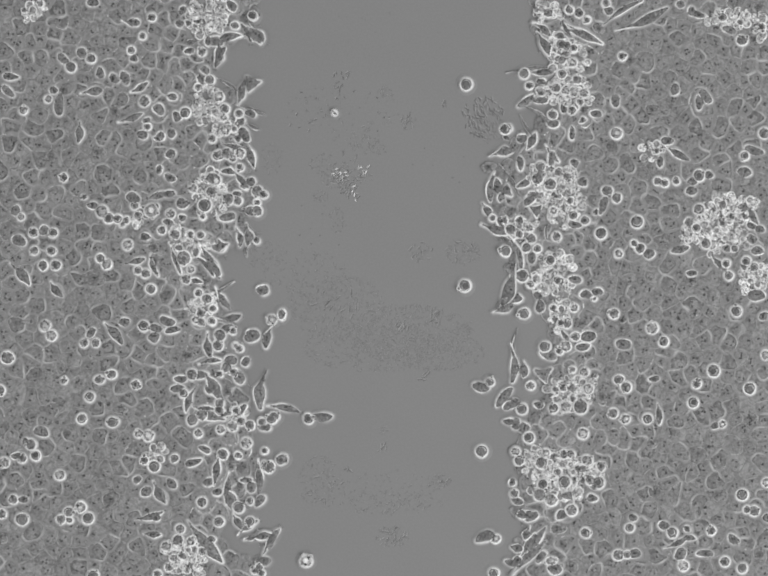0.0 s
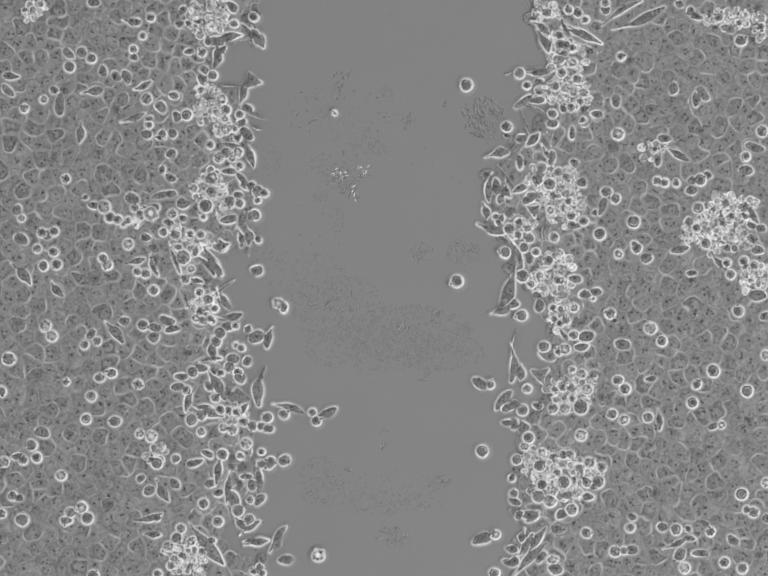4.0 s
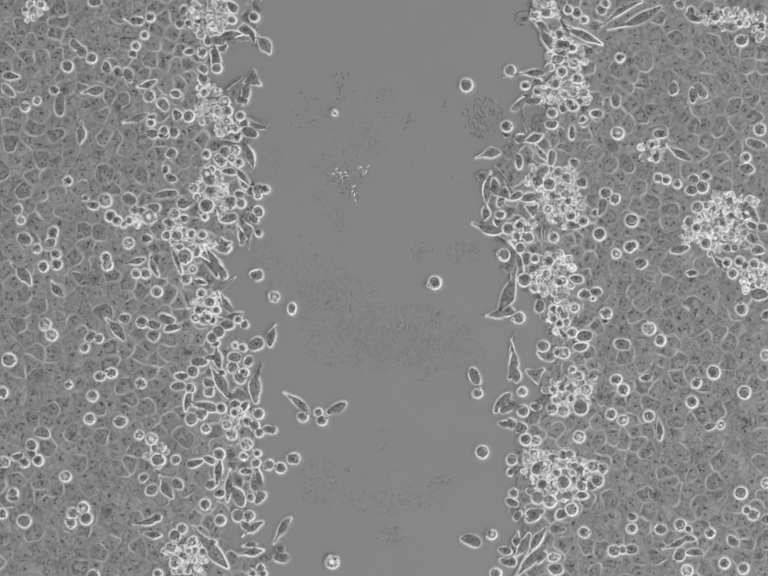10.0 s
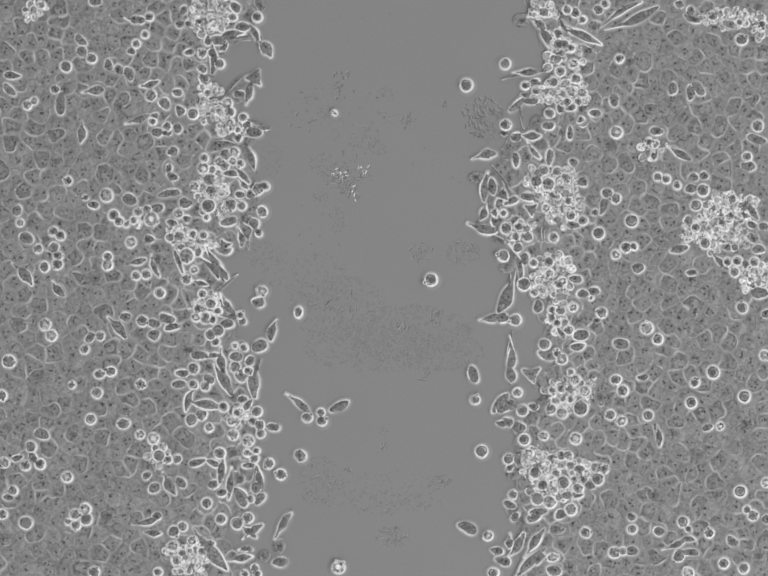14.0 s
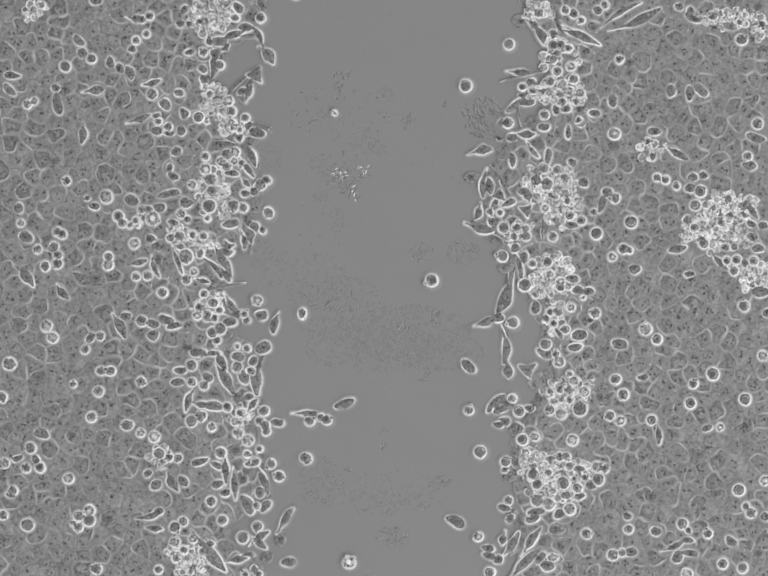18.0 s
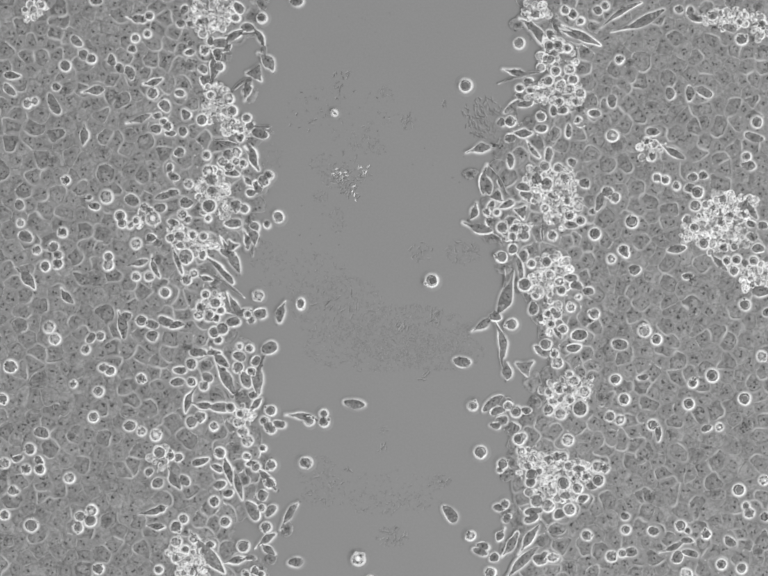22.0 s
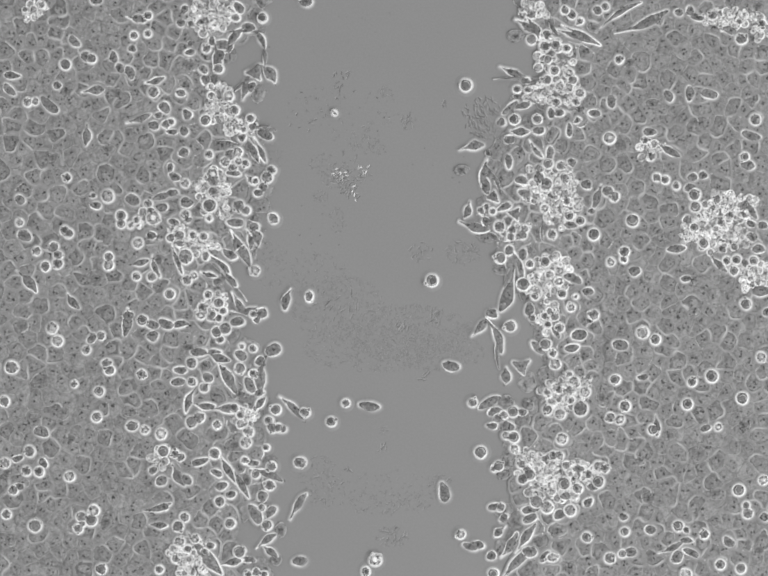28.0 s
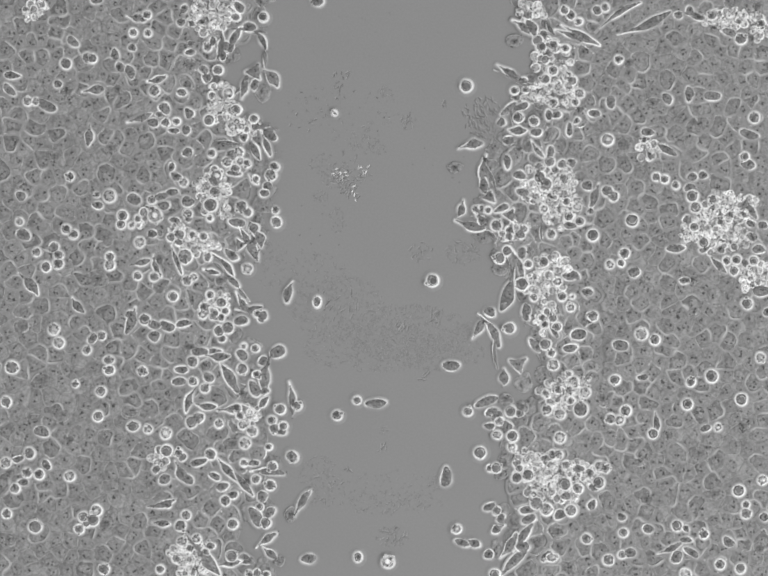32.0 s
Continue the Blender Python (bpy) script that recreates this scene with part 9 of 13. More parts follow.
    creep(cells[232], (0, -275.6, -163.4), (6, -274.1, -163.6), (10, -275.0, -164.9), (14, -273.9, -164.5), (19, -273.2, -162.1), (25, -270.7, -160.0), (32, -265.1, -158.4))
    creep(cells[233], (0, -264.6, -166.1), (6, -261.1, -167.7), (10, -261.4, -169.8), (14, -259.1, -169.4), (19, -257.8, -166.6), (25, -253.8, -164.6), (32, -245.3, -163.4))
    creep(cells[234], (0, -406.5, -259.6), (6, -406.0, -260.6), (10, -404.0, -261.6), (14, -402.1, -263.5), (19, -399.4, -266.1), (25, -393.1, -266.5), (32, -391.6, -267.9))
    creep(cells[235], (0, -429.7, -280.0), (6, -429.8, -280.5), (10, -428.3, -281.3), (14, -426.8, -282.7), (19, -425.3, -284.2), (25, -420.9, -283.4), (32, -420.6, -283.3))
    creep(cells[236], (0, -429.3, -253.7), (6, -430.0, -253.1), (10, -429.0, -253.5), (14, -428.5, -254.1), (19, -427.5, -255.0), (25, -424.8, -254.6), (32, -423.7, -253.5))
    creep(cells[237], (0, -340.5, -245.9), (6, -338.7, -246.4), (10, -337.5, -246.8), (14, -335.5, -248.1), (19, -330.0, -249.7), (25, -327.5, -249.7), (32, -322.9, -249.7))
    creep(cells[238], (0, -354.2, -251.4), (6, -351.5, -252.2), (10, -349.7, -252.7), (14, -347.1, -254.1), (19, -342.5, -256.1), (25, -341.1, -256.4), (32, -337.7, -256.9))
    creep(cells[239], (0, -332.2, -258.5), (6, -333.5, -258.6), (10, -334.4, -258.7), (14, -334.4, -259.6), (19, -330.3, -261.1), (25, -329.4, -260.9), (32, -326.7, -260.7))
    creep(cells[240], (0, -362.5, -259.6), (6, -355.8, -262.1), (10, -351.3, -263.7), (14, -346.0, -266.2), (19, -343.0, -268.6), (25, -343.3, -269.5), (32, -342.1, -270.6))
    creep(cells[241], (0, -353.1, -260.7), (6, -354.0, -261.1), (10, -354.5, -261.3), (14, -354.2, -262.4), (19, -346.7, -264.3), (25, -341.5, -264.7), (32, -333.9, -265.1))
    creep(cells[242], (0, -326.4, -322.4), (6, -326.4, -322.4), (10, -326.4, -322.4), (14, -325.6, -319.0), (19, -322.4, -315.1), (25, -319.6, -315.4), (32, -314.6, -315.7))
    creep(cells[243], (0, -254.4, -321.1), (6, -254.3, -320.8), (10, -254.1, -320.8), (14, -254.1, -319.0), (19, -253.4, -316.0), (25, -253.0, -316.2), (32, -251.5, -315.8))
    creep(cells[244], (0, -307.5, -238.7), (6, -309.0, -246.2), (10, -310.0, -251.3), (14, -310.2, -256.9), (19, -309.3, -260.1), (25, -311.7, -262.4), (32, -313.0, -265.1))
    creep(cells[245], (0, -263.5, -256.9), (6, -264.7, -259.8), (10, -265.4, -262.2), (14, -266.2, -262.4), (19, -261.9, -254.1), (25, -257.0, -249.4), (32, -249.7, -243.1))
    creep(cells[246], (0, -355.7, -163.4), (6, -351.2, -164.0), (10, -349.7, -164.1), (14, -348.7, -165.0), (19, -350.4, -165.3), (25, -351.0, -167.9), (32, -352.6, -170.0))
    creep(cells[247], (0, -385.0, -160.7), (6, -384.1, -161.6), (10, -384.0, -161.7), (14, -384.5, -163.4), (19, -384.6, -162.5), (25, -384.9, -161.2), (32, -384.5, -160.6))
    creep(cells[248], (0, -258.0, -200.2), (6, -254.6, -195.1), (10, -254.7, -192.8), (14, -252.5, -188.1), (19, -252.5, -185.5), (25, -250.3, -183.7), (32, -244.2, -182.6))
    creep(cells[249], (0, -269.0, -193.6), (6, -256.9, -193.3), (10, -250.8, -193.8), (14, -242.6, -192.5), (19, -240.9, -189.6), (25, -237.3, -187.3), (32, -230.5, -185.4))
    creep(cells[250], (0, -235.2, -191.2), (6, -233.5, -191.8), (10, -233.7, -192.5), (14, -232.1, -192.0), (19, -231.1, -190.6), (25, -229.6, -189.9), (32, -226.3, -189.5))
    creep(cells[251], (0, -215.7, -196.4), (6, -213.8, -197.1), (10, -213.8, -197.2), (14, -211.2, -196.4), (19, -208.0, -195.6), (25, -207.7, -195.6), (32, -209.1, -196.0))
    creep(cells[252], (0, -201.3, -181.0), (6, -197.3, -188.4), (10, -196.3, -192.8), (14, -192.0, -196.4), (19, -187.6, -199.6), (25, -187.4, -204.6), (32, -190.3, -211.2))
    creep(cells[253], (0, -181.0, -186.5), (6, -182.4, -186.8), (10, -185.0, -186.5), (14, -184.3, -185.4), (19, -183.2, -184.8), (25, -187.0, -185.1), (32, -194.7, -186.5))
    creep(cells[254], (0, -170.0, -155.1), (6, -170.6, -160.6), (10, -171.1, -164.1), (14, -169.4, -164.5), (19, -162.0, -162.3), (25, -155.2, -161.5), (32, -148.0, -160.6))
    creep(cells[255], (0, -154.6, -174.4), (6, -154.8, -175.0), (10, -154.4, -175.4), (14, -152.4, -171.6), (19, -152.8, -171.1), (25, -154.4, -172.6), (32, -156.2, -174.4))
    creep(cells[256], (0, -163.9, -188.1), (6, -160.5, -188.7), (10, -157.9, -189.0), (14, -153.5, -185.4), (19, -153.7, -187.2), (25, -155.3, -191.4), (32, -157.3, -196.4))
    creep(cells[257], (0, -134.2, -182.6), (6, -139.4, -184.4), (10, -142.3, -185.5), (14, -143.6, -182.6), (19, -139.0, -180.2), (25, -134.7, -179.3), (32, -129.8, -178.2))
    creep(cells[258], (0, -134.2, -199.1), (6, -140.2, -197.4), (10, -143.9, -196.3), (14, -145.8, -191.4), (19, -144.3, -196.7), (25, -144.1, -204.9), (32, -144.1, -214.5))
    creep(cells[259], (0, -153.5, -215.6), (6, -153.1, -209.9), (10, -152.9, -205.9), (14, -150.7, -199.1), (19, -147.6, -197.5), (25, -146.1, -197.0), (32, -145.2, -196.4))
    creep(cells[260], (0, -137.0, -150.7), (6, -138.8, -157.7), (10, -139.8, -162.2), (14, -138.6, -163.4), (19, -130.5, -160.0), (25, -122.5, -157.8), (32, -113.3, -155.1))
    creep(cells[261], (0, -171.6, -190.9), (6, -171.1, -189.5), (10, -172.1, -188.1), (14, -170.0, -185.4), (19, -166.7, -181.5), (25, -167.2, -178.1), (32, -170.5, -174.9))
    creep(cells[262], (0, -188.0, -204.7, -100), (6, -185.8, -205.5, -100), (10, -185.7, -205.5, -100), (14, -182.6, -204.6, -100), (19, -177.1, -203.8, -86), (25, -175.0, -203.9, -69), (32, -175.5, -204.6, -50))
    creep(cells[263], (0, -175.5, -223.9, -95), (6, -174.6, -222.3, -95), (10, -174.2, -220.6, -95), (14, -172.7, -218.4, -95), (19, -166.9, -218.6, -82), (25, -162.7, -218.9, -68), (32, -159.0, -218.4, -50))
    creep(cells[264], (0, -172.7, -237.6), (6, -168.1, -235.8), (10, -164.0, -234.1), (14, -160.6, -234.9), (19, -151.6, -245.7), (25, -145.5, -251.9), (32, -144.1, -256.9))
    creep(cells[265], (0, -150.7, -239.3), (6, -150.8, -237.1), (10, -150.1, -235.5), (14, -150.2, -237.1), (19, -141.4, -245.8), (25, -137.1, -247.0), (32, -139.7, -245.9))
    creep(cells[266], (0, -139.7, -212.9, -90), (6, -140.3, -214.5, -88), (10, -140.4, -215.4, -86), (14, -139.7, -215.6, -85), (19, -134.4, -214.1, -63), (25, -131.1, -210.6, -36), (32, -129.8, -205.7, -5))
    creep(cells[267], (0, -139.7, -238.7), (6, -140.0, -236.7), (10, -139.5, -235.1), (14, -139.7, -236.5), (19, -131.1, -246.8), (25, -126.7, -250.5), (32, -128.7, -252.5))
    creep(cells[268], (0, -204.6, -240.4), (6, -202.1, -242.5), (10, -201.0, -242.8), (14, -199.1, -241.5), (19, -193.2, -239.3), (25, -188.2, -239.8), (32, -178.2, -238.7))
    creep(cells[269], (0, -185.4, -262.4), (6, -186.6, -262.1), (10, -184.0, -260.9), (14, -183.2, -259.6), (19, -181.0, -261.2), (25, -175.5, -263.6), (32, -170.0, -265.1))
    creep(cells[270], (0, -163.4, -245.9), (6, -164.2, -251.5), (10, -164.1, -255.3), (14, -165.0, -264.0), (19, -158.2, -283.4), (25, -159.0, -292.9), (32, -171.1, -300.9))
    creep(cells[271], (0, -150.7, -262.4), (6, -151.8, -258.3), (10, -151.9, -255.7), (14, -152.9, -258.0), (19, -138.9, -268.7), (25, -131.2, -267.7), (32, -133.1, -263.5))
    creep(cells[272], (0, -164.5, -262.4, -60), (6, -159.0, -265.1, -51), (10, -154.8, -267.0, -46), (14, -151.8, -273.4, -40), (19, -137.4, -288.7, -40), (25, -128.2, -294.4, -40), (32, -127.6, -298.1, -40))
    creep(cells[273], (0, -126.0, -281.6), (6, -116.1, -276.1), (9, -113.9, -270.6), (14, -112.8, -263.5), (19, -109.5, -256.9), (23, -104.5, -251.4), (28, -95.7, -241.5), (32, -91.3, -238.7))
    creep(cells[274], (0, -128.7, -284.4), (6, -117.7, -288.2), (9, -116.6, -292.6), (14, -117.2, -289.9), (19, -115.0, -278.9), (23, -107.8, -269.5), (28, -116.1, -271.7), (32, -104.5, -254.1))
    creep(cells[275], (0, -135.3, -306.4), (6, -105.6, -303.6), (9, -113.3, -302.0), (14, -116.6, -307.5), (19, -104.0, -307.5), (23, -98.5, -307.5), (28, -94.6, -306.4), (32, -84.7, -303.6))
    creep(cells[276], (0, -137.0, -278.9), (6, -143.8, -289.1), (10, -148.4, -296.8), (14, -160.6, -303.6), (19, -165.2, -305.1), (25, -168.6, -307.0), (32, -172.7, -309.1))
    creep(cells[277], (0, -129.8, -201.9), (6, -123.2, -193.6), (9, -116.6, -199.1), (14, -116.1, -209.0), (19, -119.9, -212.3), (23, -129.8, -220.0), (28, -128.7, -221.1), (32, -128.2, -221.1))
    creep(cells[278], (0, -115.0, -192.5, 35), (6, -109.5, -193.6, 30), (9, -104.0, -192.5, 20), (14, -94.1, -188.1, -40), (19, -87.5, -192.5, -20), (23, -88.6, -196.4, -0), (28, -94.6, -195.8, -0), (32, -103.4, -189.2, -40))
    creep(cells[279], (0, -231.6, -283.2), (6, -233.4, -279.6), (10, -234.7, -277.7), (14, -236.0, -273.4), (19, -234.4, -268.1), (25, -232.6, -267.9), (32, -228.8, -266.8))
    creep(cells[280], (0, -228.8, -270.6), (6, -227.6, -270.0), (10, -226.8, -270.2), (14, -226.1, -267.9), (19, -225.4, -261.0), (25, -224.7, -258.7), (32, -222.2, -255.2))
    creep(cells[281], (0, -244.2, -289.9), (6, -241.1, -290.4), (10, -239.1, -291.4), (14, -237.1, -289.9), (19, -234.6, -285.0), (25, -231.7, -285.1), (32, -226.6, -284.4))
    creep(cells[282], (0, -200.2, -287.1), (6, -197.2, -290.7), (10, -194.2, -293.1), (14, -194.7, -295.4), (19, -196.9, -297.5), (25, -199.2, -299.5), (32, -203.0, -300.9))
    creep(cells[283], (0, -204.4, -295.4), (6, -204.4, -295.7), (10, -203.5, -295.9), (14, -204.6, -295.4), (19, -203.5, -295.3), (25, -202.1, -296.3), (32, -200.8, -296.5))
    creep(cells[284], (0, -140.1, -313.7), (6, -139.1, -313.7), (10, -138.5, -314.5), (14, -145.2, -314.6), (19, -145.5, -316.3), (25, -144.0, -318.1), (32, -142.5, -320.1))
    creep(cells[285], (0, -145.2, -317.4), (6, -146.7, -318.6), (10, -147.8, -320.3), (14, -156.2, -321.2), (19, -155.8, -321.4), (25, -153.5, -321.4), (32, -150.9, -321.4))
    creep(cells[286], (0, -138.0, -320.3), (6, -136.9, -320.3), (10, -136.1, -321.1), (14, -142.5, -321.2), (19, -140.6, -321.6), (25, -136.7, -321.8), (32, -132.5, -321.9))
    creep(cells[287], (0, -139.7, -306.4), (6, -134.6, -303.5), (10, -131.1, -302.3), (14, -134.2, -300.9), (19, -129.9, -303.2), (25, -123.8, -304.8), (32, -117.7, -306.4))
    creep(cells[288], (0, -226.7, -300.7), (6, -226.7, -300.2), (10, -226.5, -300.2), (14, -226.6, -298.1), (19, -224.5, -293.9), (25, -222.0, -293.7), (32, -217.8, -292.6))
    creep(cells[289], (0, -241.5, -313.5), (6, -237.9, -311.0), (10, -235.3, -309.7), (14, -233.2, -306.4), (19, -233.5, -303.1), (25, -233.9, -303.7), (32, -233.2, -303.6))
    creep(cells[290], (0, -252.5, -231.0), (6, -247.7, -227.4), (10, -244.9, -225.0), (14, -241.5, -221.1), (19, -237.7, -216.4), (25, -233.8, -213.0), (32, -227.7, -208.5))
    creep(cells[291], (0, -87.5, -306.4), (6, -67.7, -299.2), (9, -60.0, -305.2), (14, -51.2, -313.5), (19, -36.3, -306.4), (23, -26.4, -304.2), (28, -9.9, -305.2), (32, 4.4, -307.5))
    creep(cells[292], (0, -21.5, -364.1), (19, -14.9, -331.1), (23, -16.0, -328.4), (28, -20.4, -318.5), (32, -29.2, -302.0))
    creep(cells[293], (0, -106.7, 350.9), (14, -102.3, 334.4), (19, -100.1, 327.8), (23, -96.8, 321.2), (28, -87.5, 321.2), (32, -74.8, 321.8))
    creep(cells[294], (0, 90.7, 2.6), (6, 74.7, 8.5), (10, 57.0, 6.0), (14, 52.8, 9.4), (19, 53.6, 8.5), (25, 53.6, 8.5), (32, 54.4, 8.5))
    creep(cells[295], (0, 92.4, 228.6), (6, 92.4, 227.7), (10, 92.4, 227.7), (14, 92.4, 227.7), (19, 91.6, 226.9), (25, 91.6, 227.7), (32, 92.4, 226.9))
    creep(cells[296], (0, 109.5, -183.1), (6, 110.3, -183.1), (10, 110.3, -184.0), (14, 109.5, -183.2), (19, 107.7, -184.0), (25, 108.6, -184.0), (32, 107.7, -184.8))
    creep(cells[297], (0, -55.6, 196.9), (32, -55.6, 196.9))
    creep(cells[298], (0, 157.3, 240.9), (6, 149.1, 242.0), (9, 143.6, 243.7), (14, 135.9, 251.9), (19, 142.5, 275.6), (23, 154.6, 275.0), (28, 165.6, 279.4), (32, 172.7, 277.8))
    creep(cells[299], (0, 173.8, 290.4), (6, 162.8, 303.6), (9, 158.4, 302.5), (14, 154.6, 299.8), (19, 152.9, 298.7), (23, 149.1, 293.2), (28, 147.4, 282.2), (32, 146.3, 276.7))
    creep(cells[300], (0, 176.6, 242.0, 2), (6, 170.3, 241.6, 2), (10, 167.3, 241.4, 2), (14, 160.1, 242.0, 2), (19, 150.6, 241.9, -7), (25, 146.3, 241.8, -18), (32, 139.7, 242.6, -30))
    creep(cells[301], (0, 162.8, 227.2), (6, 159.1, 227.6), (10, 158.3, 227.4), (14, 158.4, 227.2), (19, 154.0, 225.3), (25, 150.8, 224.0), (32, 146.3, 221.7))
    creep(cells[302], (0, 160.1, 210.7, 40), (6, 155.5, 209.5, 42), (10, 153.1, 207.9, 44), (14, 150.2, 206.8, 45), (19, 146.2, 205.5, 45), (25, 143.7, 204.2, 45), (32, 140.8, 202.4, 45))
    creep(cells[303], (0, 176.6, 210.7, 5), (6, 171.1, 210.7, 5), (10, 168.6, 210.1, 5), (14, 165.6, 209.6, 5), (19, 161.0, 207.7, 9), (25, 158.3, 206.0, 14), (32, 154.6, 203.5, 20))
    creep(cells[304], (0, 189.2, 194.2), (6, 188.9, 195.7), (10, 188.6, 196.2), (14, 185.9, 195.8), (19, 178.8, 193.6), (25, 174.3, 190.9), (32, 168.3, 187.0))
    creep(cells[305], (0, 190.3, 184.3), (6, 189.0, 184.2), (10, 188.2, 183.5), (14, 184.8, 182.1), (19, 178.8, 180.3), (25, 175.6, 178.2), (32, 171.1, 174.9))
    creep(cells[306], (0, 135.9, 178.1), (6, 137.9, 181.4), (10, 137.6, 181.4), (14, 136.4, 183.2), (19, 139.7, 185.8), (25, 143.6, 188.0), (32, 150.7, 191.4))
    creep(cells[307], (0, 136.4, 169.4, -40), (6, 137.5, 171.8, -23), (10, 136.9, 171.7, -11), (14, 134.8, 173.2, 0), (19, 127.6, 165.7, -12), (25, 120.1, 155.7, -28), (32, 113.3, 144.7, -45))
    creep(cells[308], (0, 154.5, 167.7), (6, 153.5, 167.7), (10, 152.8, 167.7), (14, 148.0, 169.4), (19, 142.5, 168.9), (25, 140.9, 167.4), (32, 139.2, 165.6))
    creep(cells[309], (0, 165.6, 163.9, 60), (6, 166.8, 166.2, 32), (10, 167.5, 167.6, 14), (14, 164.5, 170.5, -5), (19, 157.4, 172.7, -5), (25, 153.5, 174.5, -5), (32, 149.1, 176.6, -5))
    creep(cells[310], (0, 181.0, 272.8), (6, 181.6, 276.7), (10, 183.1, 279.2), (14, 182.1, 282.2), (19, 174.8, 285.0), (25, 171.1, 288.6), (32, 165.6, 293.2))
    creep(cells[311], (0, 201.5, 306.6), (6, 200.3, 306.9), (10, 200.2, 306.7), (14, 198.6, 306.9), (19, 191.9, 303.6), (25, 187.0, 300.0), (32, 180.4, 295.9))
    creep(cells[312], (0, 208.1, 312.4), (6, 207.1, 312.6), (10, 207.0, 312.4), (14, 205.7, 312.4), (19, 203.5, 312.0), (25, 203.5, 312.0), (32, 202.7, 312.0))
    creep(cells[313], (0, 184.7, 309.1), (6, 182.7, 309.4), (10, 182.3, 309.3), (14, 179.9, 309.7), (19, 172.7, 308.6), (25, 168.1, 307.8), (32, 161.7, 306.9))
    creep(cells[314], (0, 224.9, 284.6), (6, 223.9, 284.8), (10, 223.9, 284.2), (14, 223.3, 283.8), (19, 222.3, 283.1), (25, 222.3, 283.2), (32, 221.5, 283.1))
    creep(cells[315], (0, 179.3, 290.4), (6, 177.1, 293.2), (10, 176.6, 294.8), (14, 173.8, 297.0), (19, 166.5, 295.7), (25, 162.2, 294.4), (32, 156.2, 293.2))
    creep(cells[316], (0, 211.2, 253.0), (6, 211.7, 252.8), (10, 212.7, 252.3), (14, 212.3, 251.9), (19, 209.0, 247.8), (25, 207.9, 243.4), (32, 205.7, 238.2))
    creep(cells[317], (0, 193.1, 224.4), (6, 191.8, 227.5), (10, 192.0, 229.2), (14, 190.3, 231.0), (19, 185.4, 231.8), (25, 183.8, 233.0), (32, 181.0, 234.3))
    creep(cells[318], (0, 204.1, 221.7), (6, 203.9, 224.9), (10, 204.4, 226.6), (14, 203.0, 228.3), (19, 198.9, 227.5), (25, 197.9, 226.7), (32, 195.8, 225.5))
    creep(cells[319], (0, 212.4, 219.7), (6, 211.9, 220.4), (10, 211.7, 220.4), (14, 209.6, 220.0), (19, 206.8, 222.0), (25, 207.2, 224.6), (32, 206.8, 227.2))
    creep(cells[320], (0, 224.3, 218.7), (6, 224.1, 219.1), (10, 223.9, 219.1), (14, 222.2, 218.9), (19, 219.9, 218.7), (25, 219.9, 218.7), (32, 219.2, 218.3))
    creep(cells[321], (0, 211.2, 199.7), (6, 209.8, 204.4), (10, 208.9, 207.1), (14, 205.7, 209.0), (19, 199.3, 208.9), (25, 195.5, 208.8), (32, 190.3, 207.9))
    creep(cells[322], (0, 220.1, 209.3), (6, 220.0, 209.9), (10, 219.9, 210.0), (14, 217.8, 209.6), (19, 215.1, 209.5), (25, 215.1, 209.5), (32, 214.4, 208.9))
    creep(cells[323], (0, 201.4, 202.4), (6, 200.7, 203.2), (10, 200.4, 203.2), (14, 197.5, 202.4), (19, 191.8, 200.3), (25, 188.9, 197.9), (32, 184.8, 194.2))
    creep(cells[324], (0, 212.5, 202.3), (6, 212.2, 203.1), (10, 212.1, 203.1), (14, 209.6, 202.4), (19, 202.9, 200.3), (25, 198.7, 197.8), (32, 193.1, 194.2))
    creep(cells[325], (0, 224.3, 200.4), (6, 224.4, 200.8), (10, 224.2, 201.0), (14, 222.2, 200.8), (19, 219.9, 200.7), (25, 219.9, 200.7), (32, 219.3, 200.2))
    creep(cells[326], (0, 198.6, 273.9), (6, 197.5, 273.9), (10, 197.8, 273.7), (14, 195.8, 273.9), (19, 188.1, 272.9), (25, 183.3, 272.0), (32, 176.6, 271.2))
    creep(cells[327], (0, 212.8, 269.5), (6, 211.4, 269.7), (10, 211.2, 269.5), (14, 209.6, 269.5), (19, 206.4, 269.1), (25, 205.5, 269.1), (32, 203.6, 269.1))
    creep(cells[328], (0, 252.5, 311.3), (6, 247.2, 312.3), (10, 244.3, 312.3), (14, 240.9, 312.4), (19, 240.2, 311.7), (25, 240.2, 311.7), (32, 239.4, 311.7))
    creep(cells[329], (0, 249.4, 319.9), (6, 248.5, 320.0), (10, 248.5, 319.4), (14, 248.1, 319.0), (19, 247.8, 317.4), (25, 248.3, 316.4), (32, 248.1, 315.2))
    creep(cells[330], (0, 242.6, 292.1), (6, 239.8, 293.1), (10, 238.6, 293.1), (14, 237.1, 293.2), (19, 236.6, 292.4), (25, 236.6, 292.4), (32, 235.8, 292.4))
    creep(cells[331], (0, 187.0, 215.8, 0), (6, 185.2, 216.6, 0), (10, 184.5, 216.6, 0), (14, 182.1, 216.2, 0), (19, 175.5, 221.5, 3), (25, 171.3, 228.2, 6), (32, 165.6, 235.4, 10))
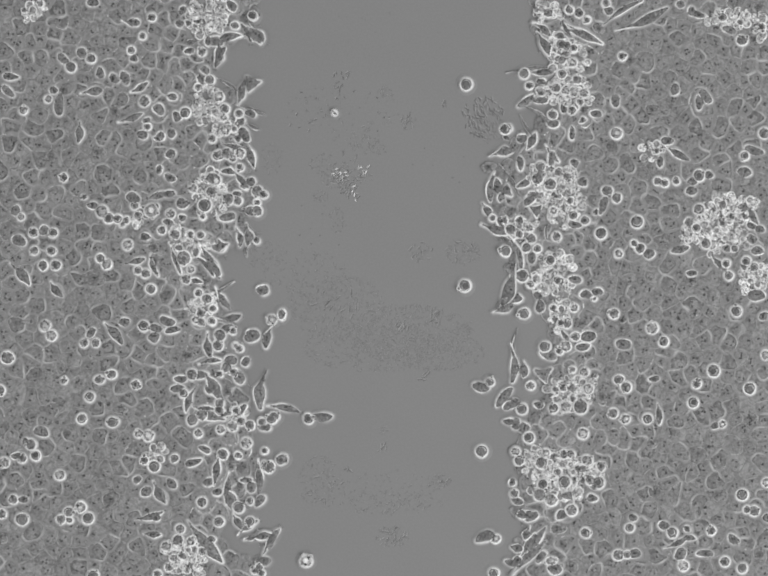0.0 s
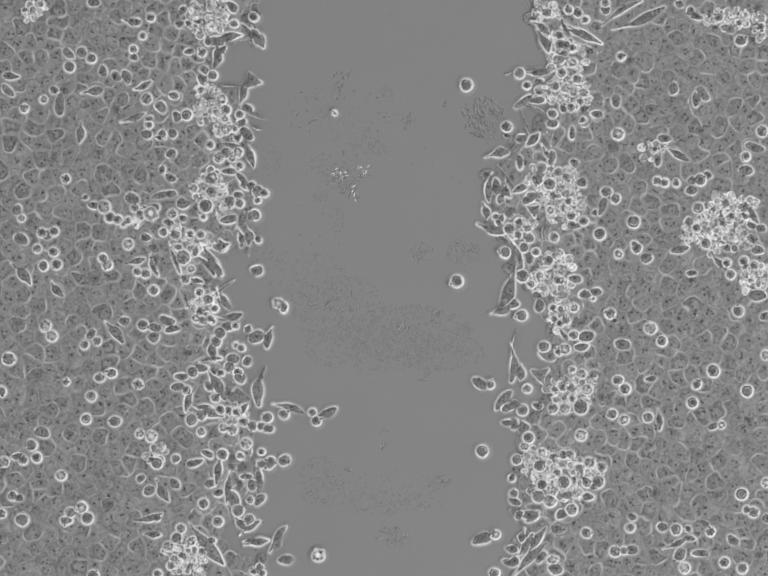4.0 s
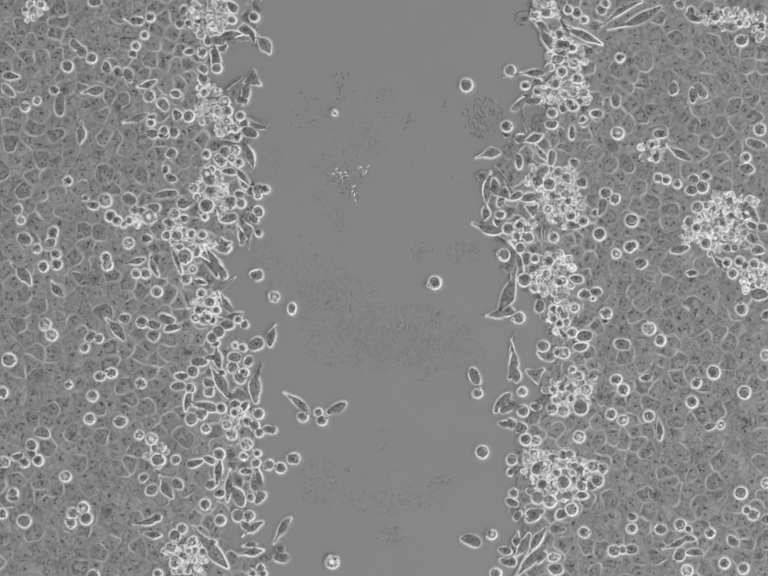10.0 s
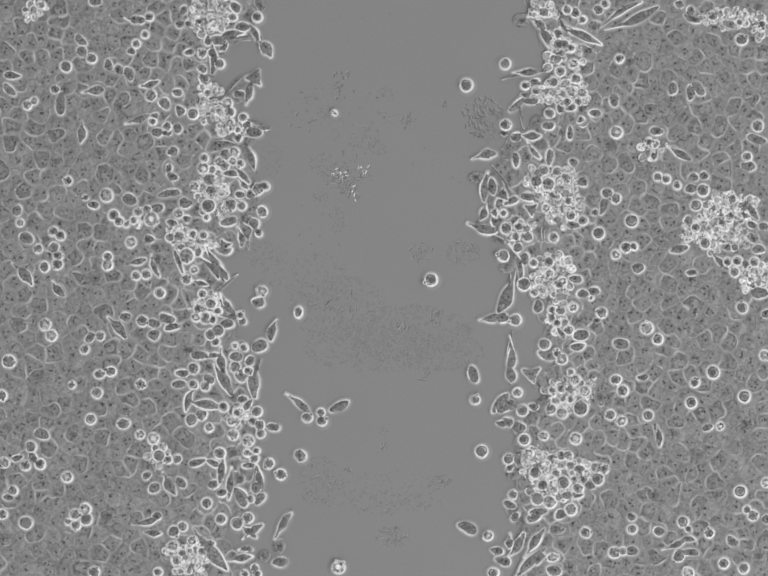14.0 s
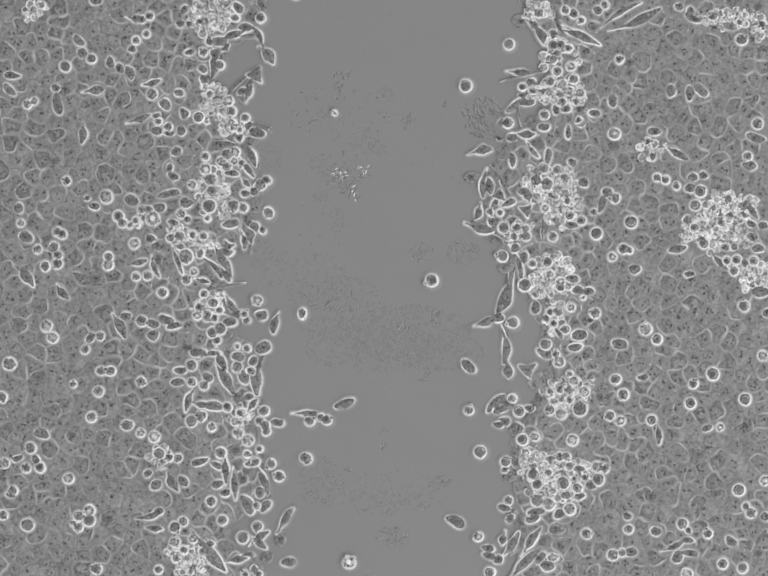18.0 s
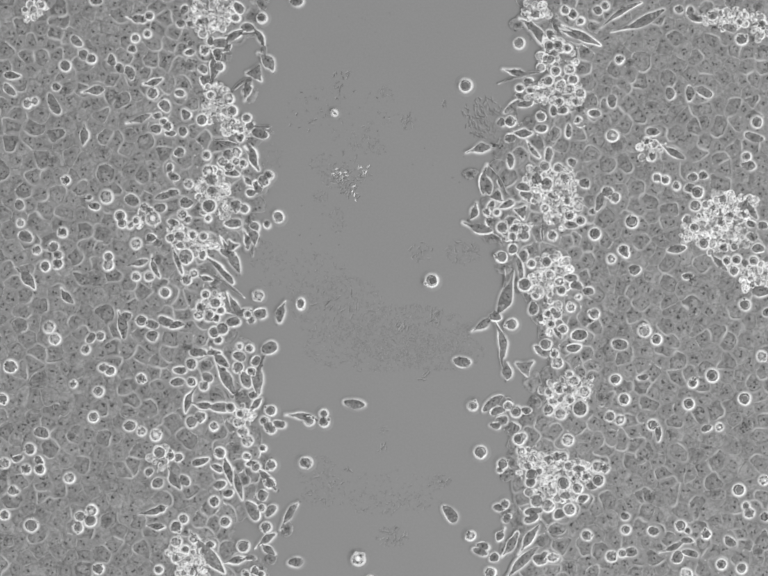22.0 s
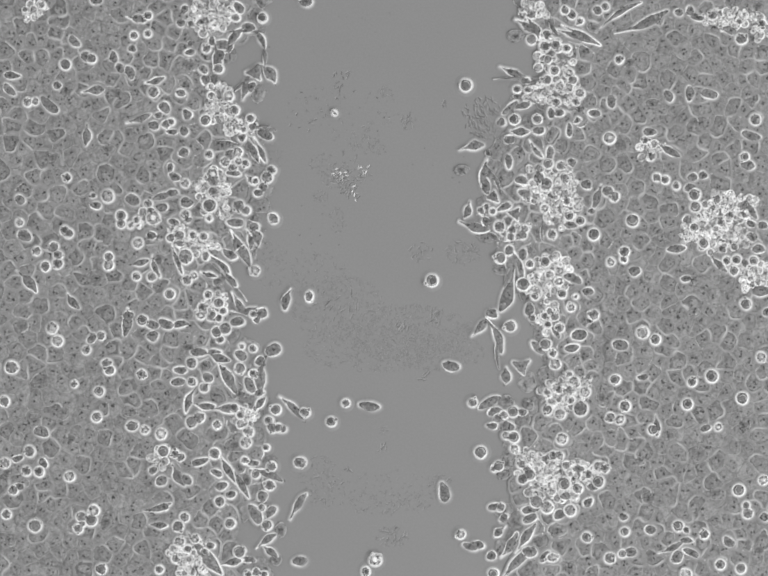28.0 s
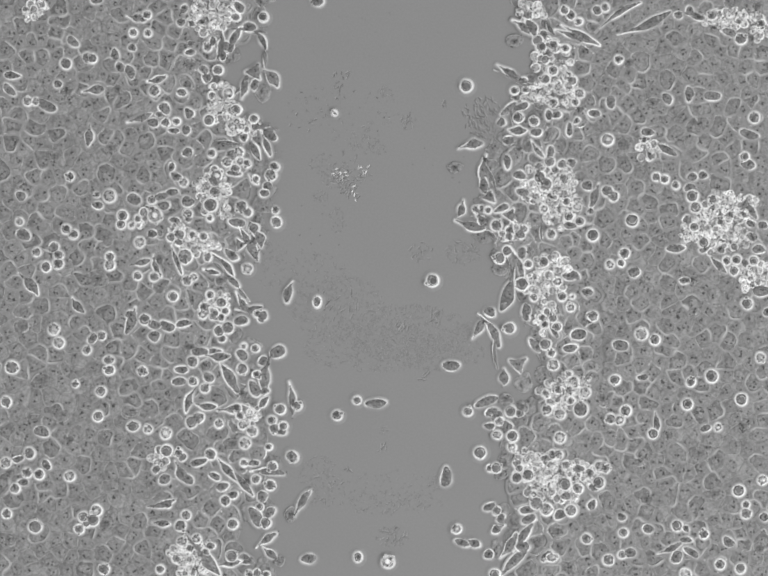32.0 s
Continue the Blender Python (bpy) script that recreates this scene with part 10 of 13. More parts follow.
    creep(cells[332], (0, 190.3, 163.9, -90), (6, 196.1, 169.3, -90), (10, 199.9, 172.4, -90), (14, 201.3, 174.9, -90), (19, 194.6, 174.4, -98), (25, 190.4, 173.7, -108), (32, 184.8, 172.2, -120))
    creep(cells[333], (0, 210.8, 173.5), (6, 210.8, 174.1), (10, 210.7, 174.2), (14, 208.5, 173.8), (19, 206.4, 175.1), (25, 207.4, 176.5), (32, 207.9, 177.7))
    creep(cells[334], (0, 260.7, 173.8), (6, 262.8, 173.0), (10, 262.2, 174.0), (14, 260.7, 174.9), (19, 257.9, 172.6), (25, 254.6, 169.9), (32, 250.8, 166.7))
    creep(cells[335], (0, 238.2, 196.2), (6, 239.3, 195.7), (10, 238.7, 196.4), (14, 237.1, 196.9), (19, 236.4, 196.8), (25, 236.4, 196.8), (32, 236.2, 196.7))
    creep(cells[336], (0, 267.3, 260.2), (6, 265.4, 259.7), (10, 264.7, 258.5), (14, 264.0, 257.4), (19, 264.0, 256.5), (25, 264.0, 256.5), (32, 263.2, 256.5))
    creep(cells[337], (0, 277.5, 255.2), (6, 276.7, 255.2), (10, 276.7, 254.4), (14, 276.7, 253.6), (19, 276.6, 252.7), (25, 276.6, 252.7), (32, 275.8, 252.7))
    creep(cells[338], (0, 402.1, 278.3), (6, 400.5, 277.7), (10, 401.4, 277.9), (14, 401.5, 278.9), (19, 401.5, 278.8), (25, 401.5, 279.7), (32, 400.7, 279.7))
    creep(cells[339], (0, 294.8, 301.4), (6, 289.7, 302.4), (10, 286.8, 302.4), (14, 283.8, 302.5), (19, 287.7, 300.4), (25, 292.6, 298.9), (32, 297.6, 297.0))
    creep(cells[340], (0, 268.4, 312.4), (6, 267.5, 312.5), (10, 267.5, 311.9), (14, 267.3, 311.3), (19, 267.0, 310.5), (25, 267.0, 310.6), (32, 266.2, 310.5))
    creep(cells[341], (0, 332.9, 319.0), (6, 331.7, 318.9), (10, 332.0, 318.7), (14, 331.7, 319.0), (19, 331.3, 315.3), (25, 331.3, 311.7), (32, 330.6, 306.9))
    creep(cells[342], (0, 345.5, 311.2), (6, 344.1, 310.9), (10, 344.6, 310.8), (14, 344.3, 311.3), (19, 344.0, 311.1), (25, 344.0, 311.6), (32, 343.2, 311.4))
    creep(cells[343], (0, 352.6, 306.9), (6, 349.3, 304.1), (10, 348.5, 302.5), (14, 347.1, 301.4), (19, 348.6, 301.9), (25, 350.8, 303.3), (32, 352.6, 304.2))
    creep(cells[344], (0, 380.1, 304.2), (6, 374.1, 303.9), (10, 372.0, 304.2), (14, 369.1, 305.2), (19, 369.0, 305.2), (25, 369.0, 306.0), (32, 368.2, 306.0))
    creep(cells[345], (0, 388.3, 290.4), (6, 387.0, 292.4), (10, 388.1, 294.3), (14, 388.3, 297.0), (19, 388.5, 294.2), (25, 388.8, 291.6), (32, 388.3, 287.7))
    creep(cells[346], (0, 400.1, 298.6), (6, 398.5, 297.8), (10, 399.3, 297.8), (14, 399.3, 298.7), (19, 399.3, 298.6), (25, 399.3, 299.5), (32, 398.5, 299.5))
    creep(cells[347], (0, 420.5, 315.1), (6, 418.9, 314.3), (10, 419.7, 314.3), (14, 419.7, 315.2), (19, 419.6, 315.1), (25, 419.6, 316.0), (32, 418.8, 316.0))
    creep(cells[348], (0, 424.1, 293.2), (6, 423.0, 293.5), (10, 424.2, 294.3), (14, 424.6, 295.9), (19, 424.6, 295.9), (25, 424.6, 296.8), (32, 423.8, 296.8))
    creep(cells[349], (0, 327.0, 223.6, -90), (6, 325.4, 224.4, -90), (10, 325.4, 224.4, -90), (14, 324.5, 224.4, -90), (19, 322.3, 221.0, -78), (25, 320.7, 217.9, -62), (32, 317.9, 213.4, -45))
    creep(cells[350], (0, 354.2, 207.9), (6, 349.4, 213.1), (10, 347.3, 216.0), (14, 344.3, 218.9), (19, 343.5, 218.1), (25, 343.5, 218.1), (32, 342.7, 217.2))
    creep(cells[351], (0, 360.8, 214.5, -50), (6, 356.7, 218.7, -50), (10, 355.1, 221.0, -50), (14, 352.6, 223.3, -50), (19, 356.8, 220.7, -36), (25, 362.8, 218.5, -19), (32, 369.1, 215.1, 0))
    creep(cells[352], (0, 355.3, 171.1, -110), (6, 357.4, 178.0, -101), (10, 359.3, 182.3, -96), (14, 360.8, 187.6, -90), (19, 359.5, 186.6, -90), (25, 357.6, 185.5, -90), (32, 355.3, 184.3, -90))
    creep(cells[353], (0, 415.0, 279.4), (6, 413.3, 278.6), (10, 414.2, 278.6), (14, 414.2, 279.4), (19, 414.1, 279.4), (25, 414.1, 280.3), (32, 413.3, 280.3))
    creep(cells[354], (0, 426.8, 173.8), (6, 423.6, 176.8), (10, 422.0, 178.1), (14, 419.7, 182.1), (19, 419.4, 185.0), (25, 418.1, 187.6), (32, 415.8, 191.4))
    creep(cells[355], (0, 317.9, 165.0), (6, 313.2, 169.1), (10, 310.0, 172.7), (14, 305.8, 176.0), (19, 302.8, 175.4), (25, 299.8, 175.2), (32, 295.9, 174.9))
    creep(cells[356], (0, 305.8, 154.0), (6, 302.9, 157.3), (10, 300.8, 160.9), (14, 297.6, 163.9), (19, 295.8, 164.4), (25, 294.3, 165.3), (32, 292.1, 166.7))
    creep(cells[357], (0, 415.8, 154.0), (6, 416.9, 158.9), (10, 418.0, 161.5), (14, 418.6, 166.7), (19, 417.2, 168.5), (25, 414.1, 169.8), (32, 410.3, 172.2))
    creep(cells[358], (0, 302.3, 200.5), (6, 301.4, 201.0), (10, 301.2, 201.1), (14, 300.3, 201.3), (19, 300.8, 202.8), (25, 302.1, 205.5), (32, 303.1, 207.9))
    creep(cells[359], (0, 133.7, 152.9), (6, 125.4, 151.2), (9, 119.9, 151.2), (14, 113.9, 149.6), (19, 108.4, 155.7), (23, 106.7, 156.8), (28, 100.1, 159.5), (32, 99.0, 161.2))
    creep(cells[360], (0, 116.1, 135.3), (6, 113.3, 125.4), (9, 110.6, 125.4), (14, 102.3, 123.8), (19, 96.3, 124.3), (23, 95.2, 129.2), (28, 85.8, 132.0), (32, 78.7, 134.8))
    creep(cells[361], (0, 119.2, 111.2), (6, 116.6, 111.4), (10, 115.4, 111.3), (14, 112.2, 111.7), (19, 111.0, 116.9), (25, 111.7, 122.9), (32, 110.6, 130.9))
    creep(cells[362], (0, 127.9, 113.7), (6, 125.7, 114.0), (10, 124.6, 113.9), (14, 121.6, 114.4), (19, 118.0, 114.7), (25, 116.0, 114.7), (32, 112.2, 115.5))
    creep(cells[363], (0, 154.6, 139.2, 0), (6, 158.6, 142.2, 0), (10, 161.2, 144.0, 0), (14, 160.1, 147.4, 0), (19, 155.1, 150.7, -11), (25, 153.5, 153.7, -24), (32, 151.8, 157.3, -40))
    creep(cells[364], (0, 189.2, 148.5), (6, 181.9, 150.0), (10, 176.9, 150.7), (14, 168.3, 152.9), (19, 166.9, 153.7), (25, 169.5, 153.8), (32, 172.7, 154.0))
    creep(cells[365], (0, 162.8, 97.9, 40), (6, 161.4, 99.6, 19), (10, 161.3, 100.8, 4), (14, 160.1, 102.3, -10), (19, 156.9, 109.1, -10), (25, 155.0, 117.1, -10), (32, 151.8, 126.5, -10))
    creep(cells[366], (0, 171.1, 86.9, 0), (6, 167.7, 87.1, 0), (10, 166.9, 87.5, 0), (14, 165.6, 88.0, 0), (19, 158.5, 86.3, 6), (25, 151.3, 84.1, 12), (32, 141.9, 81.4, 20))
    creep(cells[367], (0, 132.6, 104.5), (6, 131.5, 101.2), (10, 131.7, 98.9), (14, 129.8, 96.8), (19, 123.2, 93.9), (25, 117.4, 90.1), (32, 107.8, 86.9))
    creep(cells[368], (0, 157.3, 117.2), (6, 151.4, 108.9), (10, 148.3, 103.2), (14, 143.6, 97.9), (19, 139.9, 95.5), (25, 137.4, 92.5), (32, 132.6, 89.7))
    creep(cells[369], (0, 135.3, 75.9), (6, 130.7, 79.4), (10, 128.7, 81.8), (14, 124.3, 84.2), (19, 118.1, 85.0), (25, 112.9, 85.7), (32, 103.2, 88.1))
    creep(cells[370], (0, 121.6, 78.7), (6, 126.8, 81.0), (10, 131.3, 82.5), (14, 133.7, 84.2), (19, 128.5, 84.9), (25, 124.5, 85.5), (32, 116.5, 87.6))
    creep(cells[371], (0, 132.0, 74.8), (6, 129.3, 74.8), (10, 128.6, 74.8), (14, 125.4, 74.8), (19, 121.0, 74.8), (25, 117.9, 74.6), (32, 110.6, 75.9))
    creep(cells[372], (0, 141.9, 66.0), (6, 139.9, 66.5), (10, 139.3, 66.7), (14, 137.0, 67.1), (19, 133.6, 67.9), (25, 131.4, 68.4), (32, 126.0, 70.4))
    creep(cells[373], (0, 116.1, 86.9, -65), (6, 114.5, 85.7, -84), (10, 114.6, 84.9, -97), (14, 112.2, 84.2, -110), (19, 104.9, 85.0, -110), (25, 98.5, 85.8, -110), (32, 87.2, 88.2, -110))
    creep(cells[374], (0, 128.7, 64.9), (6, 122.2, 65.4), (10, 119.0, 65.7), (14, 113.3, 66.0), (19, 109.2, 66.6), (25, 106.5, 67.1), (32, 99.6, 69.3))
    creep(cells[375], (0, 135.4, 54.9, -40), (6, 133.2, 54.4, -40), (10, 132.0, 53.9, -40), (14, 129.8, 53.9, -40), (19, 126.5, 55.7, -39), (25, 123.6, 57.4, -37), (32, 118.8, 60.5, -35))
    creep(cells[376], (0, 151.8, 75.9), (6, 151.0, 72.8), (10, 151.3, 70.6), (14, 150.7, 68.8), (19, 147.6, 67.7), (25, 145.2, 66.1), (32, 140.8, 64.9))
    creep(cells[377], (0, 163.2, 67.5), (6, 160.8, 66.9), (10, 160.7, 66.6), (14, 160.1, 66.6), (19, 158.8, 66.6), (25, 158.4, 66.5), (32, 156.9, 66.3))
    creep(cells[378], (0, 151.8, 60.5), (6, 150.1, 59.3), (10, 149.3, 58.2), (14, 148.0, 57.8), (19, 145.6, 57.9), (25, 143.6, 57.5), (32, 140.4, 57.9))
    creep(cells[379], (0, 165.6, 55.6), (6, 162.8, 56.3), (10, 162.4, 56.9), (14, 161.7, 57.8), (19, 159.1, 58.7), (25, 156.8, 59.6), (32, 153.5, 60.5))
    creep(cells[380], (0, 160.1, 45.7), (6, 155.9, 45.6), (10, 153.1, 45.2), (14, 150.2, 45.7), (19, 146.6, 44.8), (25, 142.7, 43.0), (32, 138.1, 41.8))
    creep(cells[381], (0, 136.4, 41.8), (6, 135.7, 39.3), (10, 134.9, 37.4), (14, 134.2, 36.3), (19, 132.8, 35.8), (25, 131.4, 34.3), (32, 129.8, 33.6))
    creep(cells[382], (0, 143.6, 23.7, 20), (6, 141.4, 23.6, 20), (10, 139.7, 23.2, 20), (14, 138.1, 23.7, 20), (19, 135.6, 23.1, 14), (25, 132.9, 21.6, 8), (32, 129.8, 20.9, 0))
    creep(cells[383], (0, 151.8, 37.4), (6, 151.9, 33.0), (10, 152.0, 29.4), (14, 151.8, 26.4), (19, 152.0, 25.7), (25, 152.5, 24.4), (32, 152.9, 23.7))
    creep(cells[384], (0, 155.1, 13.8), (6, 156.0, 13.3), (10, 157.8, 9.2), (14, 157.3, 4.4), (19, 158.1, 3.5), (25, 157.2, 4.3), (32, 154.6, 4.4))
    creep(cells[385], (0, 172.2, 44.0), (6, 169.9, 38.3), (10, 169.3, 33.2), (14, 167.8, 28.1), (19, 166.4, 27.4), (25, 164.7, 27.2), (32, 161.8, 26.8))
    creep(cells[386], (0, 186.6, 31.1), (6, 184.6, 30.6), (10, 185.0, 29.9), (14, 184.8, 29.2), (19, 183.2, 29.1), (25, 181.8, 29.4), (32, 179.3, 29.2))
    creep(cells[387], (0, 171.1, 11.0), (6, 177.1, 15.9), (10, 182.4, 16.7), (14, 185.9, 17.1), (19, 186.4, 15.9), (25, 186.4, 15.9), (32, 184.9, 15.2))
    creep(cells[388], (0, 195.3, 8.7), (6, 195.8, 9.1), (10, 197.4, 7.0), (14, 196.9, 4.4), (19, 198.3, -0.1), (25, 199.5, -4.1), (32, 199.7, -9.4))
    creep(cells[389], (0, 165.6, 34.7), (6, 162.0, 34.4), (10, 159.8, 33.7), (14, 157.3, 33.6), (19, 156.4, 35.5), (25, 155.7, 37.3), (32, 154.6, 40.2))
    creep(cells[390], (0, 193.7, 57.5), (6, 190.3, 56.7), (10, 190.3, 56.7), (14, 190.3, 56.7), (19, 189.1, 57.9), (25, 188.8, 59.5), (32, 187.6, 60.5))
    creep(cells[391], (0, 182.1, 63.0), (6, 178.8, 62.2), (10, 178.8, 62.2), (14, 178.8, 62.2), (19, 177.7, 62.4), (25, 177.6, 62.6), (32, 176.6, 62.2))
    creep(cells[392], (0, 175.5, 136.4), (6, 178.0, 134.4), (10, 179.7, 132.8), (14, 179.3, 132.0), (19, 179.3, 135.0), (25, 182.4, 138.3), (32, 185.9, 141.9))
    creep(cells[393], (0, 196.2, 130.2), (6, 195.6, 130.3), (10, 195.5, 130.3), (14, 194.2, 130.9), (19, 194.6, 133.4), (25, 197.3, 136.2), (32, 200.2, 139.2))
    creep(cells[394], (0, 205.7, 125.4), (6, 204.7, 124.5), (10, 204.5, 124.2), (14, 204.1, 124.3), (19, 202.7, 124.3), (25, 202.7, 124.3), (32, 202.0, 123.8))
    creep(cells[395], (0, 172.2, 122.7), (6, 172.2, 121.3), (10, 172.5, 120.2), (14, 171.1, 119.9), (19, 170.7, 121.3), (25, 172.8, 122.7), (32, 174.9, 124.3))
    creep(cells[396], (0, 187.1, 116.7), (6, 186.0, 116.7), (10, 185.9, 116.7), (14, 184.8, 117.2), (19, 183.0, 117.3), (25, 182.8, 117.3), (32, 182.2, 117.0))
    creep(cells[397], (0, 205.6, 106.2), (6, 204.1, 105.7), (10, 204.0, 105.7), (14, 204.1, 106.2), (19, 202.9, 106.1), (25, 202.8, 106.1), (32, 202.0, 105.4))
    creep(cells[398], (0, 191.6, 103.6), (6, 189.7, 103.1), (10, 189.6, 103.1), (14, 189.2, 103.4), (19, 187.8, 103.4), (25, 187.7, 103.4), (32, 186.8, 102.9))
    creep(cells[399], (0, 208.6, 98.1), (6, 206.8, 97.5), (10, 206.7, 97.5), (14, 206.8, 97.9), (19, 205.7, 97.8), (25, 205.5, 97.8), (32, 204.7, 97.1))
    creep(cells[400], (0, 212.2, 81.8), (6, 209.7, 81.1), (10, 209.7, 81.1), (14, 209.6, 81.4), (19, 208.2, 81.3), (25, 208.0, 81.3), (32, 207.2, 80.5))
    creep(cells[401], (0, 225.7, 76.0), (6, 223.9, 75.2), (10, 223.8, 75.2), (14, 223.3, 75.9), (19, 221.2, 75.8), (25, 220.6, 75.8), (32, 219.8, 75.0))
    creep(cells[402], (0, 190.3, 86.9), (6, 185.4, 87.7), (10, 183.8, 88.6), (14, 182.1, 89.7), (19, 180.9, 89.6), (25, 180.8, 89.6), (32, 179.8, 89.0))
    creep(cells[403], (0, 250.8, 108.9), (6, 249.6, 106.9), (10, 249.3, 106.1), (14, 250.8, 106.2), (19, 251.0, 107.1), (25, 251.3, 108.3), (32, 250.8, 108.9))
    creep(cells[404], (0, 247.3, 95.1), (6, 246.4, 94.3), (10, 246.4, 94.3), (14, 248.1, 95.2), (19, 245.2, 97.7), (25, 241.8, 100.7), (32, 237.1, 103.4))
    creep(cells[405], (0, 243.4, 61.6), (6, 241.8, 60.7), (10, 241.8, 60.7), (14, 240.9, 61.6), (19, 237.7, 61.2), (25, 236.1, 60.8), (32, 234.3, 59.4))
    creep(cells[406], (0, 263.5, 38.5), (6, 262.6, 38.0), (10, 260.6, 38.4), (14, 260.2, 37.4), (19, 255.6, 34.3), (25, 255.0, 30.9), (32, 253.6, 26.4))
    creep(cells[407], (0, 213.7, 141.3), (6, 213.4, 141.2), (10, 213.2, 141.4), (14, 212.3, 141.9), (19, 210.9, 141.9), (25, 210.8, 141.9), (32, 210.3, 141.5))
    creep(cells[408], (0, 223.3, 118.7), (6, 222.3, 118.0), (10, 222.3, 118.1), (14, 223.3, 118.8), (19, 224.7, 117.7), (25, 227.0, 116.5), (32, 228.8, 114.4))
    creep(cells[409], (0, 283.8, 74.2), (6, 278.7, 74.7), (10, 277.8, 75.9), (14, 277.8, 75.4), (19, 277.1, 74.0), (25, 278.9, 75.3), (32, 278.3, 75.9))
    creep(cells[410], (0, 307.5, 119.9), (6, 306.7, 121.1), (10, 307.9, 123.8), (14, 307.5, 124.9), (19, 306.6, 124.0), (25, 306.6, 124.0), (32, 305.7, 124.8))
    creep(cells[411], (0, 315.1, 117.9), (6, 315.1, 118.7), (10, 316.8, 121.3), (14, 316.8, 122.1), (19, 315.9, 121.3), (25, 315.9, 121.3), (32, 315.1, 122.1))
    creep(cells[412], (0, 327.8, 119.9), (6, 327.7, 117.0), (10, 329.1, 116.6), (14, 328.9, 115.0), (19, 328.0, 114.4), (25, 328.0, 114.4), (32, 327.3, 115.1))
    creep(cells[413], (0, 347.1, 119.9), (6, 347.5, 121.3), (10, 348.3, 122.6), (14, 348.2, 124.3), (19, 347.4, 124.5), (25, 347.3, 124.5), (32, 347.0, 124.8))
    creep(cells[414], (0, 364.7, 126.5), (6, 362.4, 125.7), (10, 361.1, 125.1), (14, 359.2, 125.4), (19, 358.5, 125.9), (25, 358.2, 125.9), (32, 358.0, 126.1))
    creep(cells[415], (0, 353.7, 126.5), (6, 355.9, 119.2), (10, 357.4, 113.8), (14, 358.1, 110.0), (19, 354.1, 108.7), (25, 350.3, 106.3), (32, 346.0, 103.4))
    creep(cells[416], (0, 346.0, 109.1), (6, 346.0, 109.9), (10, 346.1, 110.1), (14, 345.4, 111.7), (19, 344.6, 112.4), (25, 344.6, 112.4), (32, 344.5, 112.4))
    creep(cells[417], (0, 353.7, 88.6), (6, 352.6, 90.2), (10, 351.9, 90.8), (14, 350.4, 93.0), (19, 349.6, 93.0), (25, 349.7, 91.9), (32, 349.8, 90.8))
    creep(cells[418], (0, 287.7, 44.6), (6, 281.5, 45.0), (10, 275.8, 46.2), (14, 271.7, 45.7), (19, 268.4, 43.7), (25, 269.5, 41.9), (32, 270.1, 39.1))
    creep(cells[419], (0, 281.1, 50.1), (6, 281.5, 48.6), (10, 280.2, 48.5), (14, 280.5, 46.8), (19, 273.7, 41.5), (25, 270.6, 35.6), (32, 266.2, 28.1))
    creep(cells[420], (0, 297.6, 38.5), (6, 292.8, 31.6), (10, 288.5, 27.8), (14, 285.5, 22.6), (19, 281.6, 21.1), (25, 281.7, 19.8), (32, 280.9, 17.7))
    creep(cells[421], (0, 332.6, 43.6, 10), (6, 332.4, 43.7, 10), (10, 332.3, 43.8, 10), (14, 331.7, 44.0, 10), (19, 329.4, 44.0, 7), (25, 328.8, 44.0, 4), (32, 327.8, 44.6, 0))
    creep(cells[422], (0, 342.4, 73.9), (6, 342.3, 74.6), (10, 342.3, 74.6), (14, 341.6, 75.9), (19, 340.5, 76.6), (25, 340.6, 76.6), (32, 340.5, 76.7))
    creep(cells[423], (0, 350.6, 67.3), (6, 350.6, 67.4), (10, 350.6, 67.4), (14, 349.8, 67.7), (19, 348.2, 67.8), (25, 348.2, 67.8), (32, 348.2, 68.5))
    creep(cells[424], (0, 360.0, 71.5), (6, 360.0, 71.7), (10, 360.0, 71.7), (14, 359.2, 72.1), (19, 357.6, 72.2), (25, 357.6, 72.2), (32, 357.6, 72.9))
    creep(cells[425], (0, 380.7, 72.5), (6, 380.7, 72.7), (10, 380.7, 72.7), (14, 380.1, 73.2), (19, 378.6, 73.4), (25, 378.6, 73.4), (32, 378.6, 74.0))
    creep(cells[426], (0, 358.9, 59.4), (6, 358.9, 59.4), (10, 358.9, 59.4), (14, 358.1, 59.4), (19, 357.6, 55.0), (25, 359.1, 49.8), (32, 360.8, 44.6))
    creep(cells[427], (0, 361.6, 50.0), (6, 361.6, 50.0), (10, 361.6, 50.0), (14, 360.8, 50.1), (19, 359.1, 50.1), (25, 359.1, 50.1), (32, 359.1, 50.9))
    creep(cells[428], (0, 380.1, 93.5), (6, 385.0, 95.8), (10, 388.1, 97.1), (14, 391.1, 99.6), (19, 384.7, 99.9), (25, 377.2, 99.6), (32, 369.1, 99.6))
    creep(cells[429], (0, 388.7, 80.3), (6, 388.8, 80.6), (10, 388.8, 80.7), (14, 388.3, 81.4), (19, 387.2, 81.9), (25, 387.1, 81.9), (32, 387.0, 82.3))
    creep(cells[430], (0, 404.1, 91.5), (6, 404.6, 91.7), (10, 404.7, 91.5), (14, 404.8, 92.4), (19, 404.3, 93.0), (25, 403.6, 93.1), (32, 403.5, 93.5))
    creep(cells[431], (0, 413.1, 81.4), (6, 413.3, 83.5), (10, 413.1, 84.7), (14, 413.1, 86.9), (19, 412.6, 87.6), (25, 411.9, 87.6), (32, 411.8, 88.0))
